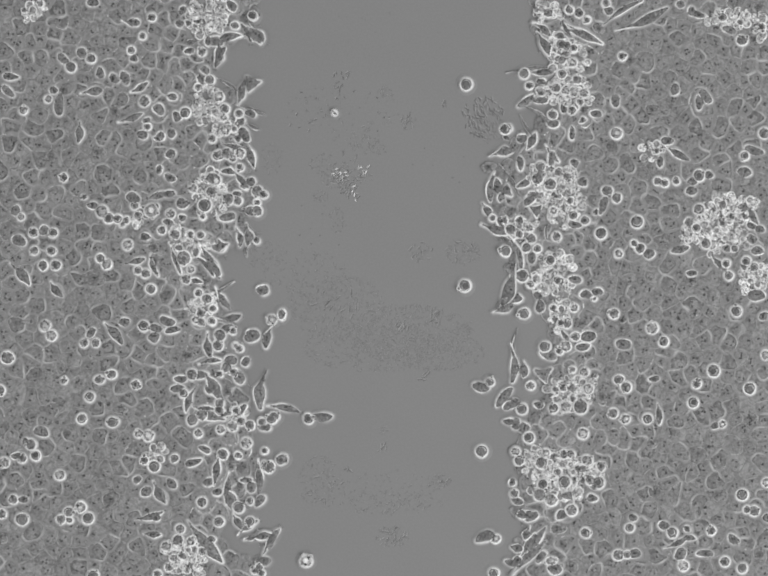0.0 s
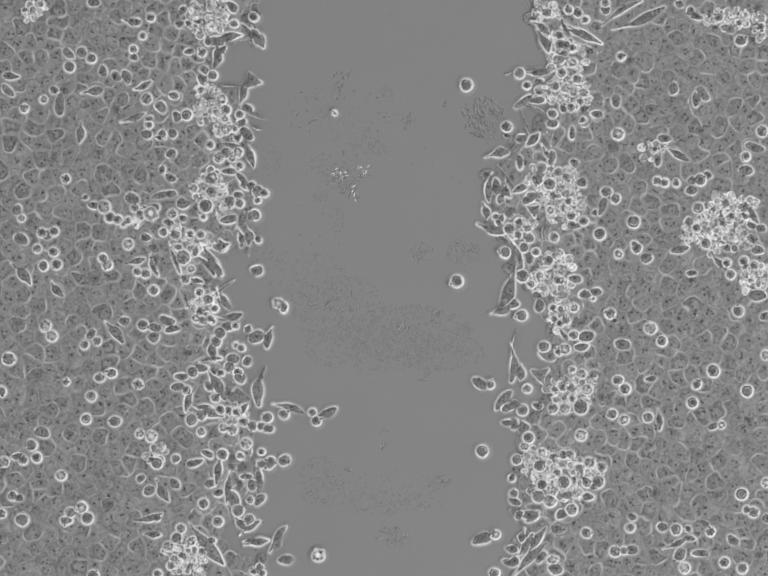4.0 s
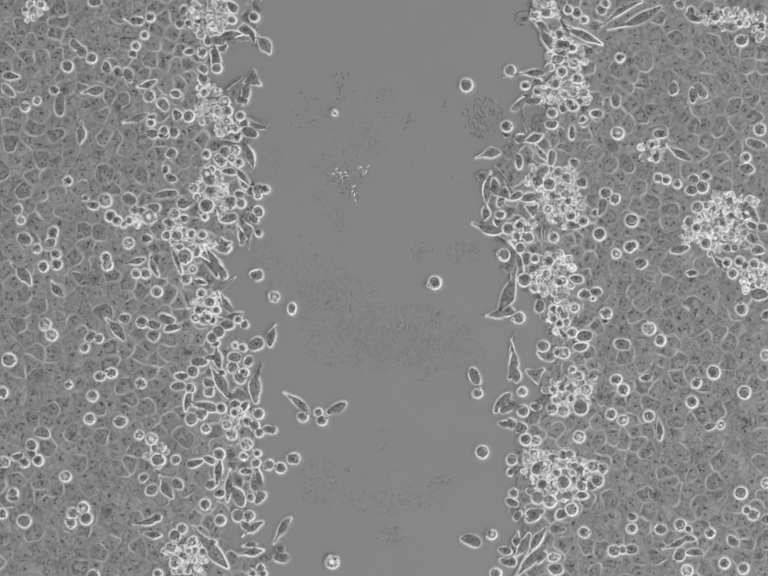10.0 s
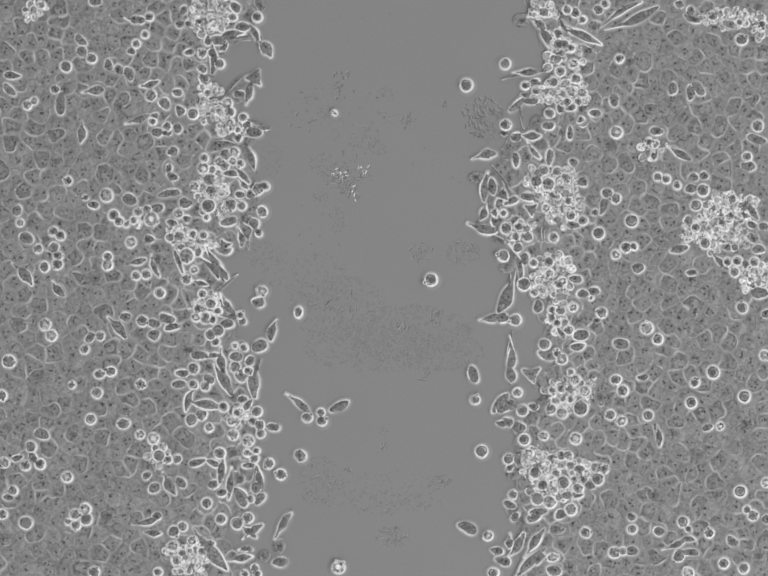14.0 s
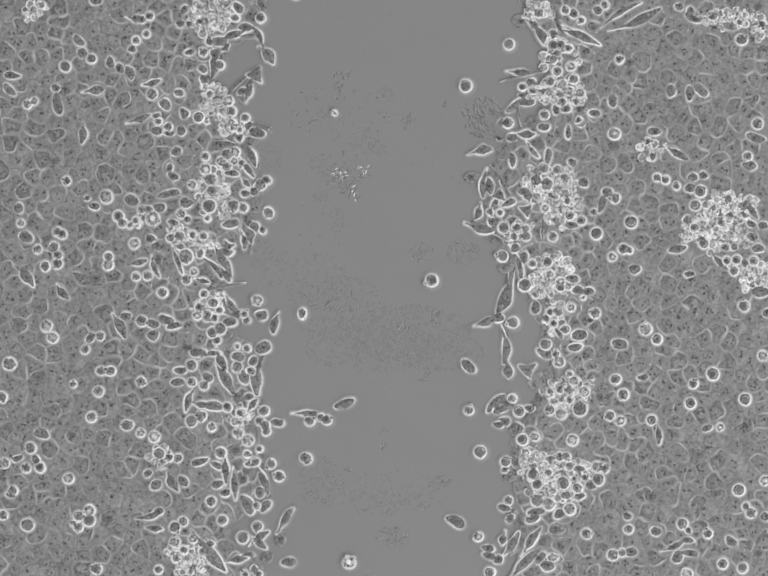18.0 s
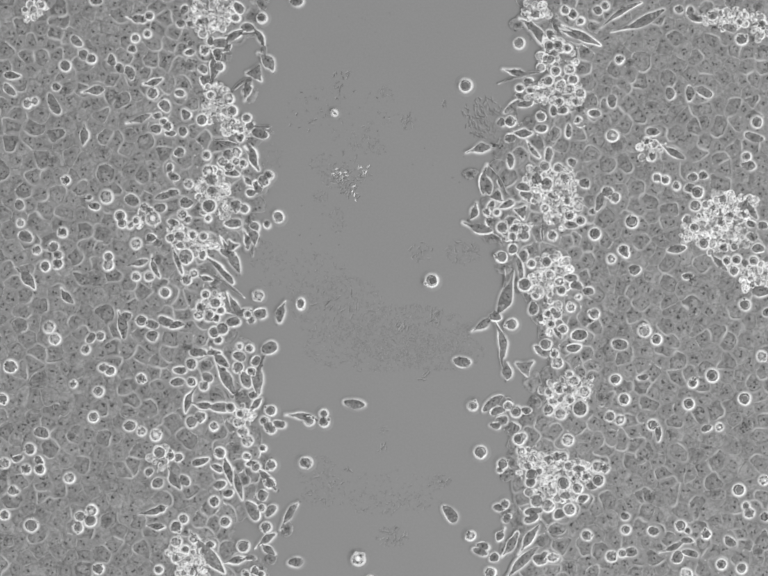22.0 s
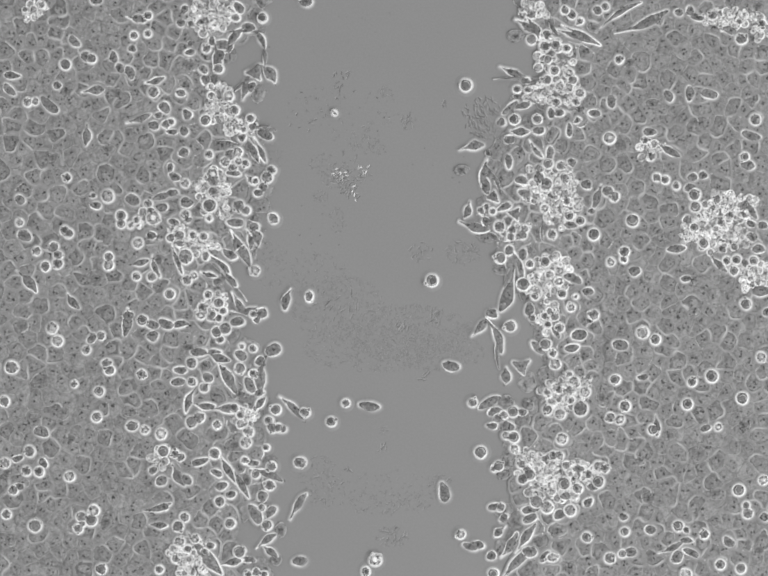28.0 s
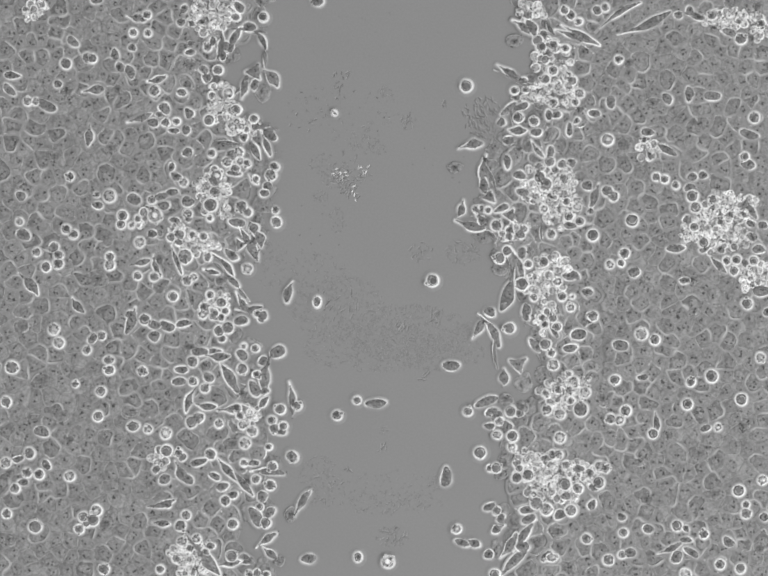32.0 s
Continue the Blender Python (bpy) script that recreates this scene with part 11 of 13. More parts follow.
    creep(cells[432], (0, 404.5, 80.4), (6, 404.9, 80.7), (10, 404.9, 80.6), (14, 404.8, 81.4), (19, 404.0, 82.0), (25, 403.6, 82.1), (32, 403.6, 82.4))
    creep(cells[433], (0, 412.4, 70.3), (6, 412.9, 70.7), (10, 413.0, 70.8), (14, 413.1, 71.5), (19, 412.2, 72.4), (25, 412.0, 72.4), (32, 411.9, 72.7))
    creep(cells[434], (0, 421.3, 66.0), (6, 423.4, 67.3), (10, 424.5, 67.9), (14, 425.7, 69.3), (19, 425.0, 70.2), (25, 424.7, 70.3), (32, 424.7, 70.5))
    creep(cells[435], (0, 413.5, 53.5), (6, 414.2, 54.2), (10, 414.2, 54.2), (14, 414.7, 55.0), (19, 413.9, 56.3), (25, 413.8, 56.3), (32, 413.8, 56.4))
    creep(cells[436], (0, 375.9, 27.6), (6, 376.6, 28.3), (10, 376.6, 28.3), (14, 377.3, 29.2), (19, 375.9, 29.5), (25, 375.3, 28.0), (32, 374.6, 26.4))
    creep(cells[437], (0, 383.9, 27.5), (6, 384.7, 28.3), (10, 384.7, 28.3), (14, 385.6, 29.2), (19, 384.7, 30.8), (25, 384.7, 30.8), (32, 384.7, 30.8))
    creep(cells[438], (0, 406.5, 30.3), (6, 402.3, 30.3), (10, 399.0, 29.9), (14, 396.6, 30.3), (19, 395.7, 31.9), (25, 395.7, 31.9), (32, 395.7, 31.9))
    creep(cells[439], (0, 404.3, 24.7), (6, 405.1, 25.5), (10, 405.1, 25.5), (14, 405.9, 26.4), (19, 405.1, 28.0), (25, 405.1, 28.0), (32, 405.1, 28.0))
    creep(cells[440], (0, 415.8, 23.7), (6, 415.9, 26.1), (10, 415.5, 27.2), (14, 415.8, 29.2), (19, 415.0, 30.7), (25, 415.0, 30.8), (32, 415.0, 30.8))
    creep(cells[441], (0, 387.2, 14.3), (6, 390.1, 16.0), (10, 391.6, 16.7), (14, 393.8, 18.2), (19, 393.0, 19.8), (25, 393.0, 19.8), (32, 393.0, 19.8))
    creep(cells[442], (0, 404.8, 148.5), (6, 406.2, 147.6), (10, 406.1, 146.6), (14, 407.6, 147.4), (19, 408.1, 147.8), (25, 405.2, 147.2), (32, 404.8, 147.4))
    creep(cells[443], (0, 404.8, 130.9), (6, 407.0, 133.3), (10, 407.3, 134.5), (14, 409.2, 137.5), (19, 410.4, 138.3), (25, 408.2, 138.3), (32, 408.7, 139.2))
    creep(cells[444], (0, 330.6, 150.2), (6, 331.2, 149.4), (10, 332.9, 150.3), (14, 333.3, 150.2), (19, 328.4, 151.1), (25, 323.3, 152.9), (32, 316.8, 155.7))
    creep(cells[445], (0, 345.6, 16.3), (6, 345.7, 16.5), (10, 345.8, 16.6), (14, 345.4, 17.1), (19, 342.4, 14.8), (25, 340.3, 11.7), (32, 337.7, 8.2))
    creep(cells[446], (0, 345.4, 8.9), (6, 345.6, 9.1), (10, 345.7, 9.4), (14, 345.4, 9.9), (19, 345.1, 10.2), (25, 346.0, 10.0), (32, 347.1, 9.9))
    creep(cells[447], (0, 384.6, 44.4), (6, 385.2, 45.0), (10, 385.2, 45.0), (14, 385.6, 45.7), (19, 382.8, 45.7), (25, 380.8, 44.3), (32, 378.4, 42.9))
    creep(cells[448], (0, 419.8, 41.3), (6, 420.6, 42.0), (10, 420.7, 42.0), (14, 421.3, 42.9), (19, 420.8, 43.9), (25, 421.0, 43.5), (32, 421.3, 42.9))
    creep(cells[449], (0, 309.7, 141.9), (6, 306.3, 144.5), (10, 305.4, 148.0), (14, 303.1, 150.2), (19, 301.6, 149.5), (25, 300.8, 149.5), (32, 299.2, 150.2))
    creep(cells[450], (0, 164.5, 4.4), (6, 166.2, 4.1), (10, 168.8, 0.0), (14, 168.9, -5.0), (19, 170.4, -7.4), (25, 170.2, -8.4), (32, 168.3, -10.5))
    creep(cells[451], (0, 135.3, -23.1, 20), (6, 131.5, -26.5, 16), (10, 128.1, -29.0, 13), (14, 120.5, -34.1, 10), (19, 112.6, -39.4, 24), (25, 109.4, -42.8, 41), (32, 106.7, -45.1, 60))
    creep(cells[452], (0, 157.3, -28.6), (6, 153.3, -31.8), (10, 151.2, -33.4), (14, 147.4, -35.8), (19, 144.2, -39.3), (25, 142.5, -41.6), (32, 140.8, -45.1))
    creep(cells[453], (0, 140.8, -1.1, -110), (6, 140.4, -3.5, -112), (10, 140.4, -5.9, -114), (14, 138.1, -9.4, -115), (19, 137.2, -9.8, -114), (25, 138.4, -8.3, -112), (32, 139.7, -6.6, -110))
    creep(cells[454], (0, 149.1, -12.1, 0), (6, 143.7, -21.2, 0), (10, 140.2, -26.9, 0), (14, 134.2, -34.1, 0), (19, 127.7, -33.7, -11), (25, 123.4, -30.8, -24), (32, 118.8, -27.5, -40))
    creep(cells[455], (0, 146.3, -86.4, -90), (6, 145.6, -85.0, -92), (10, 145.2, -82.4, -94), (14, 143.0, -78.1, -95), (19, 135.3, -62.7, -85), (25, 130.1, -56.6, -74), (32, 121.6, -47.9, -60))
    creep(cells[456], (0, 157.3, -91.9), (6, 152.1, -96.2), (10, 148.6, -97.5), (14, 143.6, -97.4), (19, 139.6, -92.4), (25, 138.7, -96.6), (32, 135.3, -100.1))
    creep(cells[457], (0, 179.3, -97.4), (6, 173.8, -98.4), (10, 170.2, -98.2), (14, 165.6, -97.4), (19, 160.4, -91.5), (25, 156.6, -89.5), (32, 150.7, -86.4))
    creep(cells[458], (0, 109.5, -111.1, -10), (6, 106.7, -104.5, -40), (9, 102.9, -100.1, -60), (14, 100.7, -97.4, -70), (19, 93.5, -85.8, -30), (23, 85.8, -82.5, -5), (28, 75.9, -87.5, -10), (32, 75.9, -86.9, 2))
    creep(cells[459], (0, 118.8, -105.6), (6, 118.8, -111.1), (9, 107.3, -116.6), (14, 102.3, -125.4), (19, 94.6, -138.1), (23, 100.7, -130.4), (28, 99.6, -128.7), (32, 94.1, -138.6))
    creep(cells[460], (0, 164.5, -109.5), (6, 158.8, -114.4), (10, 155.0, -116.2), (14, 149.6, -117.2), (19, 142.3, -126.3), (25, 137.2, -137.4), (32, 129.8, -149.6))
    creep(cells[461], (0, 135.3, -121.0, 50), (6, 134.1, -125.6, 50), (10, 133.4, -127.0, 50), (14, 130.9, -127.6, 50), (19, 124.8, -128.1, 42), (25, 121.5, -127.8, 32), (32, 116.1, -126.5, 20))
    creep(cells[462], (0, 145.8, -128.7), (6, 144.4, -131.2), (10, 143.4, -131.2), (14, 140.8, -130.4), (19, 137.6, -129.6), (25, 137.8, -127.8), (32, 136.4, -124.9))
    creep(cells[463], (0, 154.6, -135.9), (6, 155.6, -137.5), (10, 155.8, -138.0), (14, 155.1, -137.5), (19, 150.4, -138.6), (25, 146.5, -138.8), (32, 141.9, -138.6))
    creep(cells[464], (0, 148.0, -152.4, -90), (6, 144.5, -152.4, -56), (10, 141.7, -152.1, -33), (14, 138.1, -150.7, -10), (19, 134.1, -149.8, 2), (25, 130.7, -147.3, 18), (32, 127.1, -144.1, 35))
    creep(cells[465], (0, 157.3, -156.2), (6, 156.5, -155.6), (10, 154.4, -156.7), (14, 152.9, -156.2), (19, 149.6, -157.1), (25, 142.6, -156.2), (32, 138.1, -155.1))
    creep(cells[466], (0, 180.4, -66.0), (6, 178.9, -66.0), (10, 178.5, -65.5), (14, 179.9, -63.3), (19, 181.4, -63.3), (25, 181.2, -63.3), (32, 181.0, -63.3))
    creep(cells[467], (0, 185.1, -75.3, -20), (6, 183.5, -75.9, -20), (10, 182.9, -75.8, -20), (14, 183.2, -75.4, -20), (19, 180.4, -72.7, -27), (25, 176.2, -68.8, -35), (32, 171.1, -64.4, -45))
    creep(cells[468], (0, 204.1, -65.5), (6, 202.9, -70.1), (10, 202.1, -73.2), (14, 199.7, -79.8), (19, 196.1, -83.4), (25, 193.8, -84.8), (32, 190.3, -86.4))
    creep(cells[469], (0, 215.1, -54.5), (6, 212.4, -51.9), (10, 211.1, -50.0), (14, 207.4, -47.3), (19, 202.7, -46.5), (25, 199.1, -45.5), (32, 194.2, -43.5))
    creep(cells[470], (0, 228.8, -55.0), (6, 225.8, -54.8), (10, 224.4, -54.4), (14, 220.6, -53.4), (19, 218.7, -53.4), (25, 218.7, -53.4), (32, 217.9, -52.7))
    creep(cells[471], (0, 202.9, -53.7), (6, 201.6, -52.9), (10, 201.2, -52.2), (14, 198.6, -50.6), (19, 195.6, -50.6), (25, 193.9, -50.6), (32, 191.1, -49.8))
    creep(cells[472], (0, 190.3, -22.4), (6, 189.7, -22.0), (10, 190.1, -23.1), (14, 188.7, -24.2), (19, 185.8, -27.2), (25, 182.5, -29.8), (32, 177.7, -33.0))
    creep(cells[473], (0, 205.7, -40.7), (6, 203.0, -34.4), (10, 201.8, -30.4), (14, 198.6, -25.9), (19, 195.2, -28.4), (25, 192.8, -31.3), (32, 189.2, -34.1))
    creep(cells[474], (0, 198.6, -39.6), (6, 197.1, -40.1), (10, 196.7, -40.2), (14, 194.2, -39.6), (19, 189.5, -40.3), (25, 185.7, -41.1), (32, 180.4, -41.2))
    creep(cells[475], (0, 193.1, -35.5), (6, 191.6, -35.1), (10, 191.2, -34.9), (14, 189.2, -34.1), (19, 180.7, -34.1), (25, 171.5, -33.8), (32, 160.1, -33.0))
    creep(cells[476], (0, 213.4, -22.0), (6, 213.3, -22.0), (10, 213.9, -22.0), (14, 212.3, -21.5), (19, 209.7, -21.6), (25, 210.0, -21.6), (32, 209.6, -21.5))
    creep(cells[477], (0, 226.6, -7.2), (6, 225.3, -7.1), (10, 225.4, -7.1), (14, 223.3, -6.6), (19, 216.7, -0.8), (25, 215.0, 6.4), (32, 212.3, 14.3))
    creep(cells[478], (0, 239.7, -4.6), (6, 238.2, -4.6), (10, 238.2, -4.6), (14, 236.0, -3.9), (19, 229.5, -3.9), (25, 229.4, -4.0), (32, 228.6, -4.8))
    creep(cells[479], (0, 236.0, -11.9), (6, 234.5, -11.8), (10, 234.5, -11.8), (14, 232.1, -11.0), (19, 221.5, -10.4), (25, 217.1, -9.5), (32, 211.2, -9.4))
    creep(cells[480], (0, 258.0, -28.6), (6, 252.2, -28.5), (10, 249.5, -28.4), (14, 244.2, -27.5), (19, 236.2, -28.3), (25, 235.7, -29.3), (32, 234.3, -31.4))
    creep(cells[481], (0, 267.3, -36.9), (6, 255.2, -37.2), (10, 248.2, -37.5), (14, 238.7, -36.9), (19, 231.2, -36.9), (25, 231.2, -36.9), (32, 230.4, -37.7))
    creep(cells[482], (0, 225.0, -94.6), (6, 221.1, -97.4), (10, 218.6, -99.2), (14, 215.1, -102.9), (19, 213.8, -104.3), (25, 213.9, -104.3), (32, 213.3, -104.5))
    creep(cells[483], (0, 211.9, -112.7), (6, 211.1, -112.8), (10, 210.5, -112.8), (14, 209.6, -113.9), (19, 208.5, -114.8), (25, 208.9, -114.8), (32, 208.7, -115.3))
    creep(cells[484], (0, 200.9, -112.5), (6, 200.3, -112.6), (10, 199.7, -112.6), (14, 198.6, -113.9), (19, 197.0, -114.9), (25, 196.6, -114.8), (32, 195.6, -115.1))
    creep(cells[485], (0, 211.8, -91.7), (6, 211.7, -91.7), (10, 211.7, -91.7), (14, 210.1, -94.6), (19, 208.5, -96.8), (25, 208.5, -96.8), (32, 207.7, -96.8))
    creep(cells[486], (0, 212.1, -124.0), (6, 211.2, -124.0), (10, 210.4, -124.0), (14, 209.6, -124.9), (19, 208.7, -125.7), (25, 209.4, -125.7), (32, 209.3, -126.5))
    creep(cells[487], (0, 220.6, -133.1), (6, 220.8, -133.5), (10, 220.7, -133.7), (14, 220.6, -134.8), (19, 219.7, -135.4), (25, 220.5, -135.2), (32, 220.6, -135.9))
    creep(cells[488], (0, 190.3, -134.8), (6, 189.5, -135.1), (10, 188.8, -135.3), (14, 187.6, -135.9), (19, 185.8, -136.7), (25, 184.1, -136.6), (32, 182.9, -136.5))
    creep(cells[489], (0, 204.1, -133.1), (6, 202.5, -135.9), (10, 201.3, -137.7), (14, 199.7, -140.2), (19, 198.4, -141.2), (25, 197.8, -141.1), (32, 197.2, -141.3))
    creep(cells[490], (0, 190.3, -122.1), (6, 187.2, -122.1), (10, 185.0, -121.9), (14, 182.1, -122.1), (19, 173.8, -125.5), (25, 164.9, -129.0), (32, 154.6, -133.1))
    creep(cells[491], (0, 221.1, -39.8), (6, 220.2, -39.1), (10, 220.3, -38.3), (14, 217.8, -36.9), (19, 213.1, -39.4), (25, 210.1, -42.3), (32, 205.7, -45.1))
    creep(cells[492], (0, 263.5, -102.9), (6, 261.9, -103.7), (10, 260.6, -102.8), (14, 260.2, -102.9), (19, 259.8, -102.3), (25, 259.5, -102.5), (32, 259.1, -102.9))
    creep(cells[493], (0, 244.6, -121.5), (6, 243.8, -122.0), (10, 243.1, -121.6), (14, 242.6, -122.1), (19, 242.9, -122.4), (25, 244.1, -122.5), (32, 245.3, -123.2))
    creep(cells[494], (0, 395.5, -25.9), (6, 399.0, -25.6), (10, 401.4, -23.8), (14, 402.1, -22.0), (19, 404.6, -19.8), (25, 405.6, -18.3), (32, 407.6, -17.6))
    creep(cells[495], (0, 301.4, -45.1), (6, 299.0, -45.5), (10, 298.0, -45.7), (14, 295.4, -45.1), (19, 293.7, -46.9), (25, 291.7, -49.1), (32, 289.3, -51.7))
    creep(cells[496], (0, 314.1, -60.0), (6, 311.4, -59.1), (10, 310.3, -58.6), (14, 307.5, -57.2), (19, 306.5, -57.4), (25, 305.4, -57.5), (32, 304.2, -57.8))
    creep(cells[497], (0, 268.9, -63.2), (6, 267.9, -63.4), (10, 267.7, -63.2), (14, 266.2, -62.7), (19, 264.6, -63.1), (25, 265.2, -63.6), (32, 265.7, -64.4))
    creep(cells[498], (0, 271.7, -111.1), (6, 269.9, -113.6), (10, 268.5, -113.8), (14, 267.9, -115.0), (19, 268.8, -120.6), (25, 269.9, -128.4), (32, 271.2, -137.5))
    creep(cells[499], (0, 303.1, -101.8), (6, 297.7, -101.6), (10, 294.0, -100.5), (14, 290.4, -100.1), (19, 290.6, -100.0), (25, 290.5, -99.9), (32, 290.4, -100.0))
    creep(cells[500], (0, 370.2, -93.0), (6, 369.8, -93.2), (10, 370.1, -94.7), (14, 369.6, -94.6), (19, 369.2, -97.1), (25, 368.1, -98.8), (32, 368.0, -99.0))
    creep(cells[501], (0, 350.9, -107.8), (6, 351.0, -108.6), (10, 350.3, -107.0), (14, 348.7, -106.2), (19, 346.8, -107.9), (25, 346.4, -105.5), (32, 344.3, -105.6))
    creep(cells[502], (0, 347.1, -128.7), (6, 346.0, -128.7), (10, 345.8, -127.9), (14, 344.9, -128.7), (19, 343.7, -129.5), (25, 340.9, -130.3), (32, 340.5, -130.4))
    creep(cells[503], (0, 410.3, -112.8), (6, 406.0, -116.3), (10, 404.3, -117.2), (14, 404.3, -121.6), (19, 405.3, -124.9), (25, 403.1, -123.2), (32, 401.0, -124.9))
    creep(cells[504], (0, 295.9, -146.9), (6, 296.9, -144.5), (10, 297.5, -143.7), (14, 296.5, -143.0), (19, 301.0, -149.9), (25, 301.5, -156.1), (32, 302.0, -163.4))
    creep(cells[505], (0, 271.2, -146.9), (6, 269.1, -147.9), (10, 268.3, -148.1), (14, 266.8, -149.1), (19, 265.3, -148.7), (25, 264.6, -147.2), (32, 264.6, -148.0))
    creep(cells[506], (0, 428.5, -75.3), (6, 428.5, -75.3), (10, 428.5, -75.3), (14, 426.8, -75.4), (19, 424.4, -76.1), (25, 423.5, -77.0), (32, 422.4, -78.1))
    creep(cells[507], (0, 417.7, -7.9), (6, 419.8, -7.8), (10, 421.2, -6.5), (14, 421.3, -5.0), (19, 422.5, -3.4), (25, 422.5, -2.7), (32, 423.2, -2.7))
    creep(cells[508], (0, 348.4, -27.1), (6, 348.6, -27.1), (10, 348.9, -26.6), (14, 348.2, -25.9), (19, 348.0, -25.6), (25, 347.7, -25.3), (32, 347.7, -25.3))
    creep(cells[509], (0, 379.5, -152.8), (6, 378.3, -153.8), (10, 377.8, -153.8), (14, 377.3, -155.1), (19, 377.0, -156.3), (25, 375.6, -156.0), (32, 374.8, -156.4))
    creep(cells[510], (0, 372.9, -154.0), (6, 368.8, -155.0), (10, 366.4, -155.0), (14, 363.6, -156.2), (19, 363.1, -157.0), (25, 361.8, -157.1), (32, 361.5, -157.1))
    creep(cells[511], (0, 426.4, -31.3), (6, 428.4, -31.3), (10, 429.8, -30.0), (14, 429.6, -28.6), (19, 430.7, -27.3), (25, 430.6, -26.5), (32, 431.3, -26.5))
    creep(cells[512], (0, 413.1, -146.9), (6, 409.4, -149.0), (10, 407.9, -149.4), (14, 407.6, -152.4), (19, 408.0, -155.1), (25, 405.9, -153.8), (32, 403.8, -155.0))
    creep(cells[513], (0, 162.8, -167.8), (6, 161.5, -168.0), (10, 159.0, -169.8), (14, 157.3, -170.0), (19, 154.6, -170.1), (25, 147.9, -168.3), (32, 144.1, -166.1))
    creep(cells[514], (0, 223.3, -163.4), (6, 220.4, -165.8), (10, 219.0, -166.9), (14, 215.1, -168.9), (19, 210.5, -170.7), (25, 202.4, -170.0), (32, 197.5, -167.8))
    creep(cells[515], (0, 148.0, -183.7), (6, 162.3, -175.6), (10, 170.7, -171.4), (14, 179.3, -166.1), (19, 165.5, -167.1), (25, 146.1, -166.2), (32, 127.1, -165.0))
    creep(cells[516], (0, 182.1, -185.4), (6, 174.8, -184.7), (10, 168.5, -185.8), (14, 162.8, -185.4), (19, 158.3, -184.7), (25, 149.8, -182.0), (32, 143.6, -178.8))
    creep(cells[517], (0, 151.8, -193.6), (6, 147.4, -192.5), (10, 143.6, -192.8), (14, 139.7, -192.0), (19, 135.7, -195.8), (25, 130.7, -198.4), (32, 126.0, -201.9))
    creep(cells[518], (0, 143.6, -218.4, 30), (6, 142.7, -210.9, 17), (10, 142.0, -206.4, 9), (14, 140.8, -201.9, 0), (19, 134.0, -203.6, 0), (25, 127.1, -202.4, 0), (32, 118.8, -201.9, 0))
    creep(cells[519], (0, 160.1, -188.1, -90), (6, 157.3, -189.9, -90), (10, 154.4, -192.3, -90), (14, 151.8, -193.6, -90), (19, 147.6, -195.7, -87), (25, 140.7, -195.9, -84), (32, 135.3, -196.4, -80))
    creep(cells[520], (0, 154.6, -203.0), (6, 149.8, -205.4), (10, 147.0, -207.2), (14, 143.6, -210.1), (19, 138.6, -212.8), (25, 135.1, -210.9), (32, 129.8, -210.1))
    creep(cells[521], (0, 176.6, -196.4), (6, 173.6, -201.0), (10, 171.9, -203.9), (14, 170.0, -207.4), (19, 167.3, -209.5), (25, 164.5, -209.3), (32, 161.7, -210.1))
    creep(cells[522], (0, 146.3, -231.0), (6, 145.5, -230.8), (10, 145.5, -230.6), (14, 144.7, -232.1), (19, 138.3, -240.3), (25, 133.6, -244.1), (32, 126.5, -250.3))
    creep(cells[523], (0, 149.1, -238.7, -20), (6, 145.4, -239.9, -20), (10, 143.5, -240.7, -20), (14, 140.8, -243.1, -20), (19, 133.0, -247.0, -6), (25, 126.7, -245.7, 11), (32, 117.7, -245.9, 30))
    creep(cells[524], (0, 174.9, -232.1), (6, 172.8, -234.6), (10, 172.5, -235.1), (14, 172.2, -236.5), (19, 171.7, -238.7), (25, 171.3, -239.2), (32, 171.1, -241.5))
    creep(cells[525], (0, 187.5, -237.9), (6, 185.9, -239.5), (10, 185.9, -239.5), (14, 185.9, -240.4), (19, 184.6, -243.4), (25, 183.4, -245.0), (32, 182.1, -248.6))
    creep(cells[526], (0, 178.2, -220.0), (6, 177.4, -220.9), (10, 177.8, -220.6), (14, 178.2, -221.1), (19, 169.8, -219.6), (25, 160.2, -215.8), (32, 149.1, -212.9))
    creep(cells[527], (0, 194.7, -206.1), (6, 193.8, -206.7), (10, 193.6, -206.9), (14, 193.1, -207.4), (19, 181.3, -206.5), (25, 167.2, -204.2), (32, 151.8, -201.9))
    creep(cells[528], (0, 202.5, -217.6), (6, 201.8, -218.0), (10, 201.6, -218.0), (14, 201.3, -218.4), (19, 201.2, -219.0), (25, 201.7, -219.3), (32, 203.0, -220.0))
    creep(cells[529], (0, 223.3, -203.0), (6, 217.5, -201.4), (10, 213.9, -200.2), (14, 209.6, -199.1), (19, 208.2, -199.7), (25, 205.4, -199.4), (32, 204.3, -198.6))
    creep(cells[530], (0, 219.4, -203.3), (6, 219.2, -203.4), (10, 219.2, -203.4), (14, 219.5, -203.0), (19, 219.5, -202.6), (25, 218.7, -202.5), (32, 218.9, -202.3))
    creep(cells[531], (0, 231.6, -215.6), (6, 225.7, -219.5), (10, 221.8, -222.3), (14, 217.8, -225.0), (19, 217.1, -224.5), (25, 216.9, -224.9), (32, 217.4, -225.0))
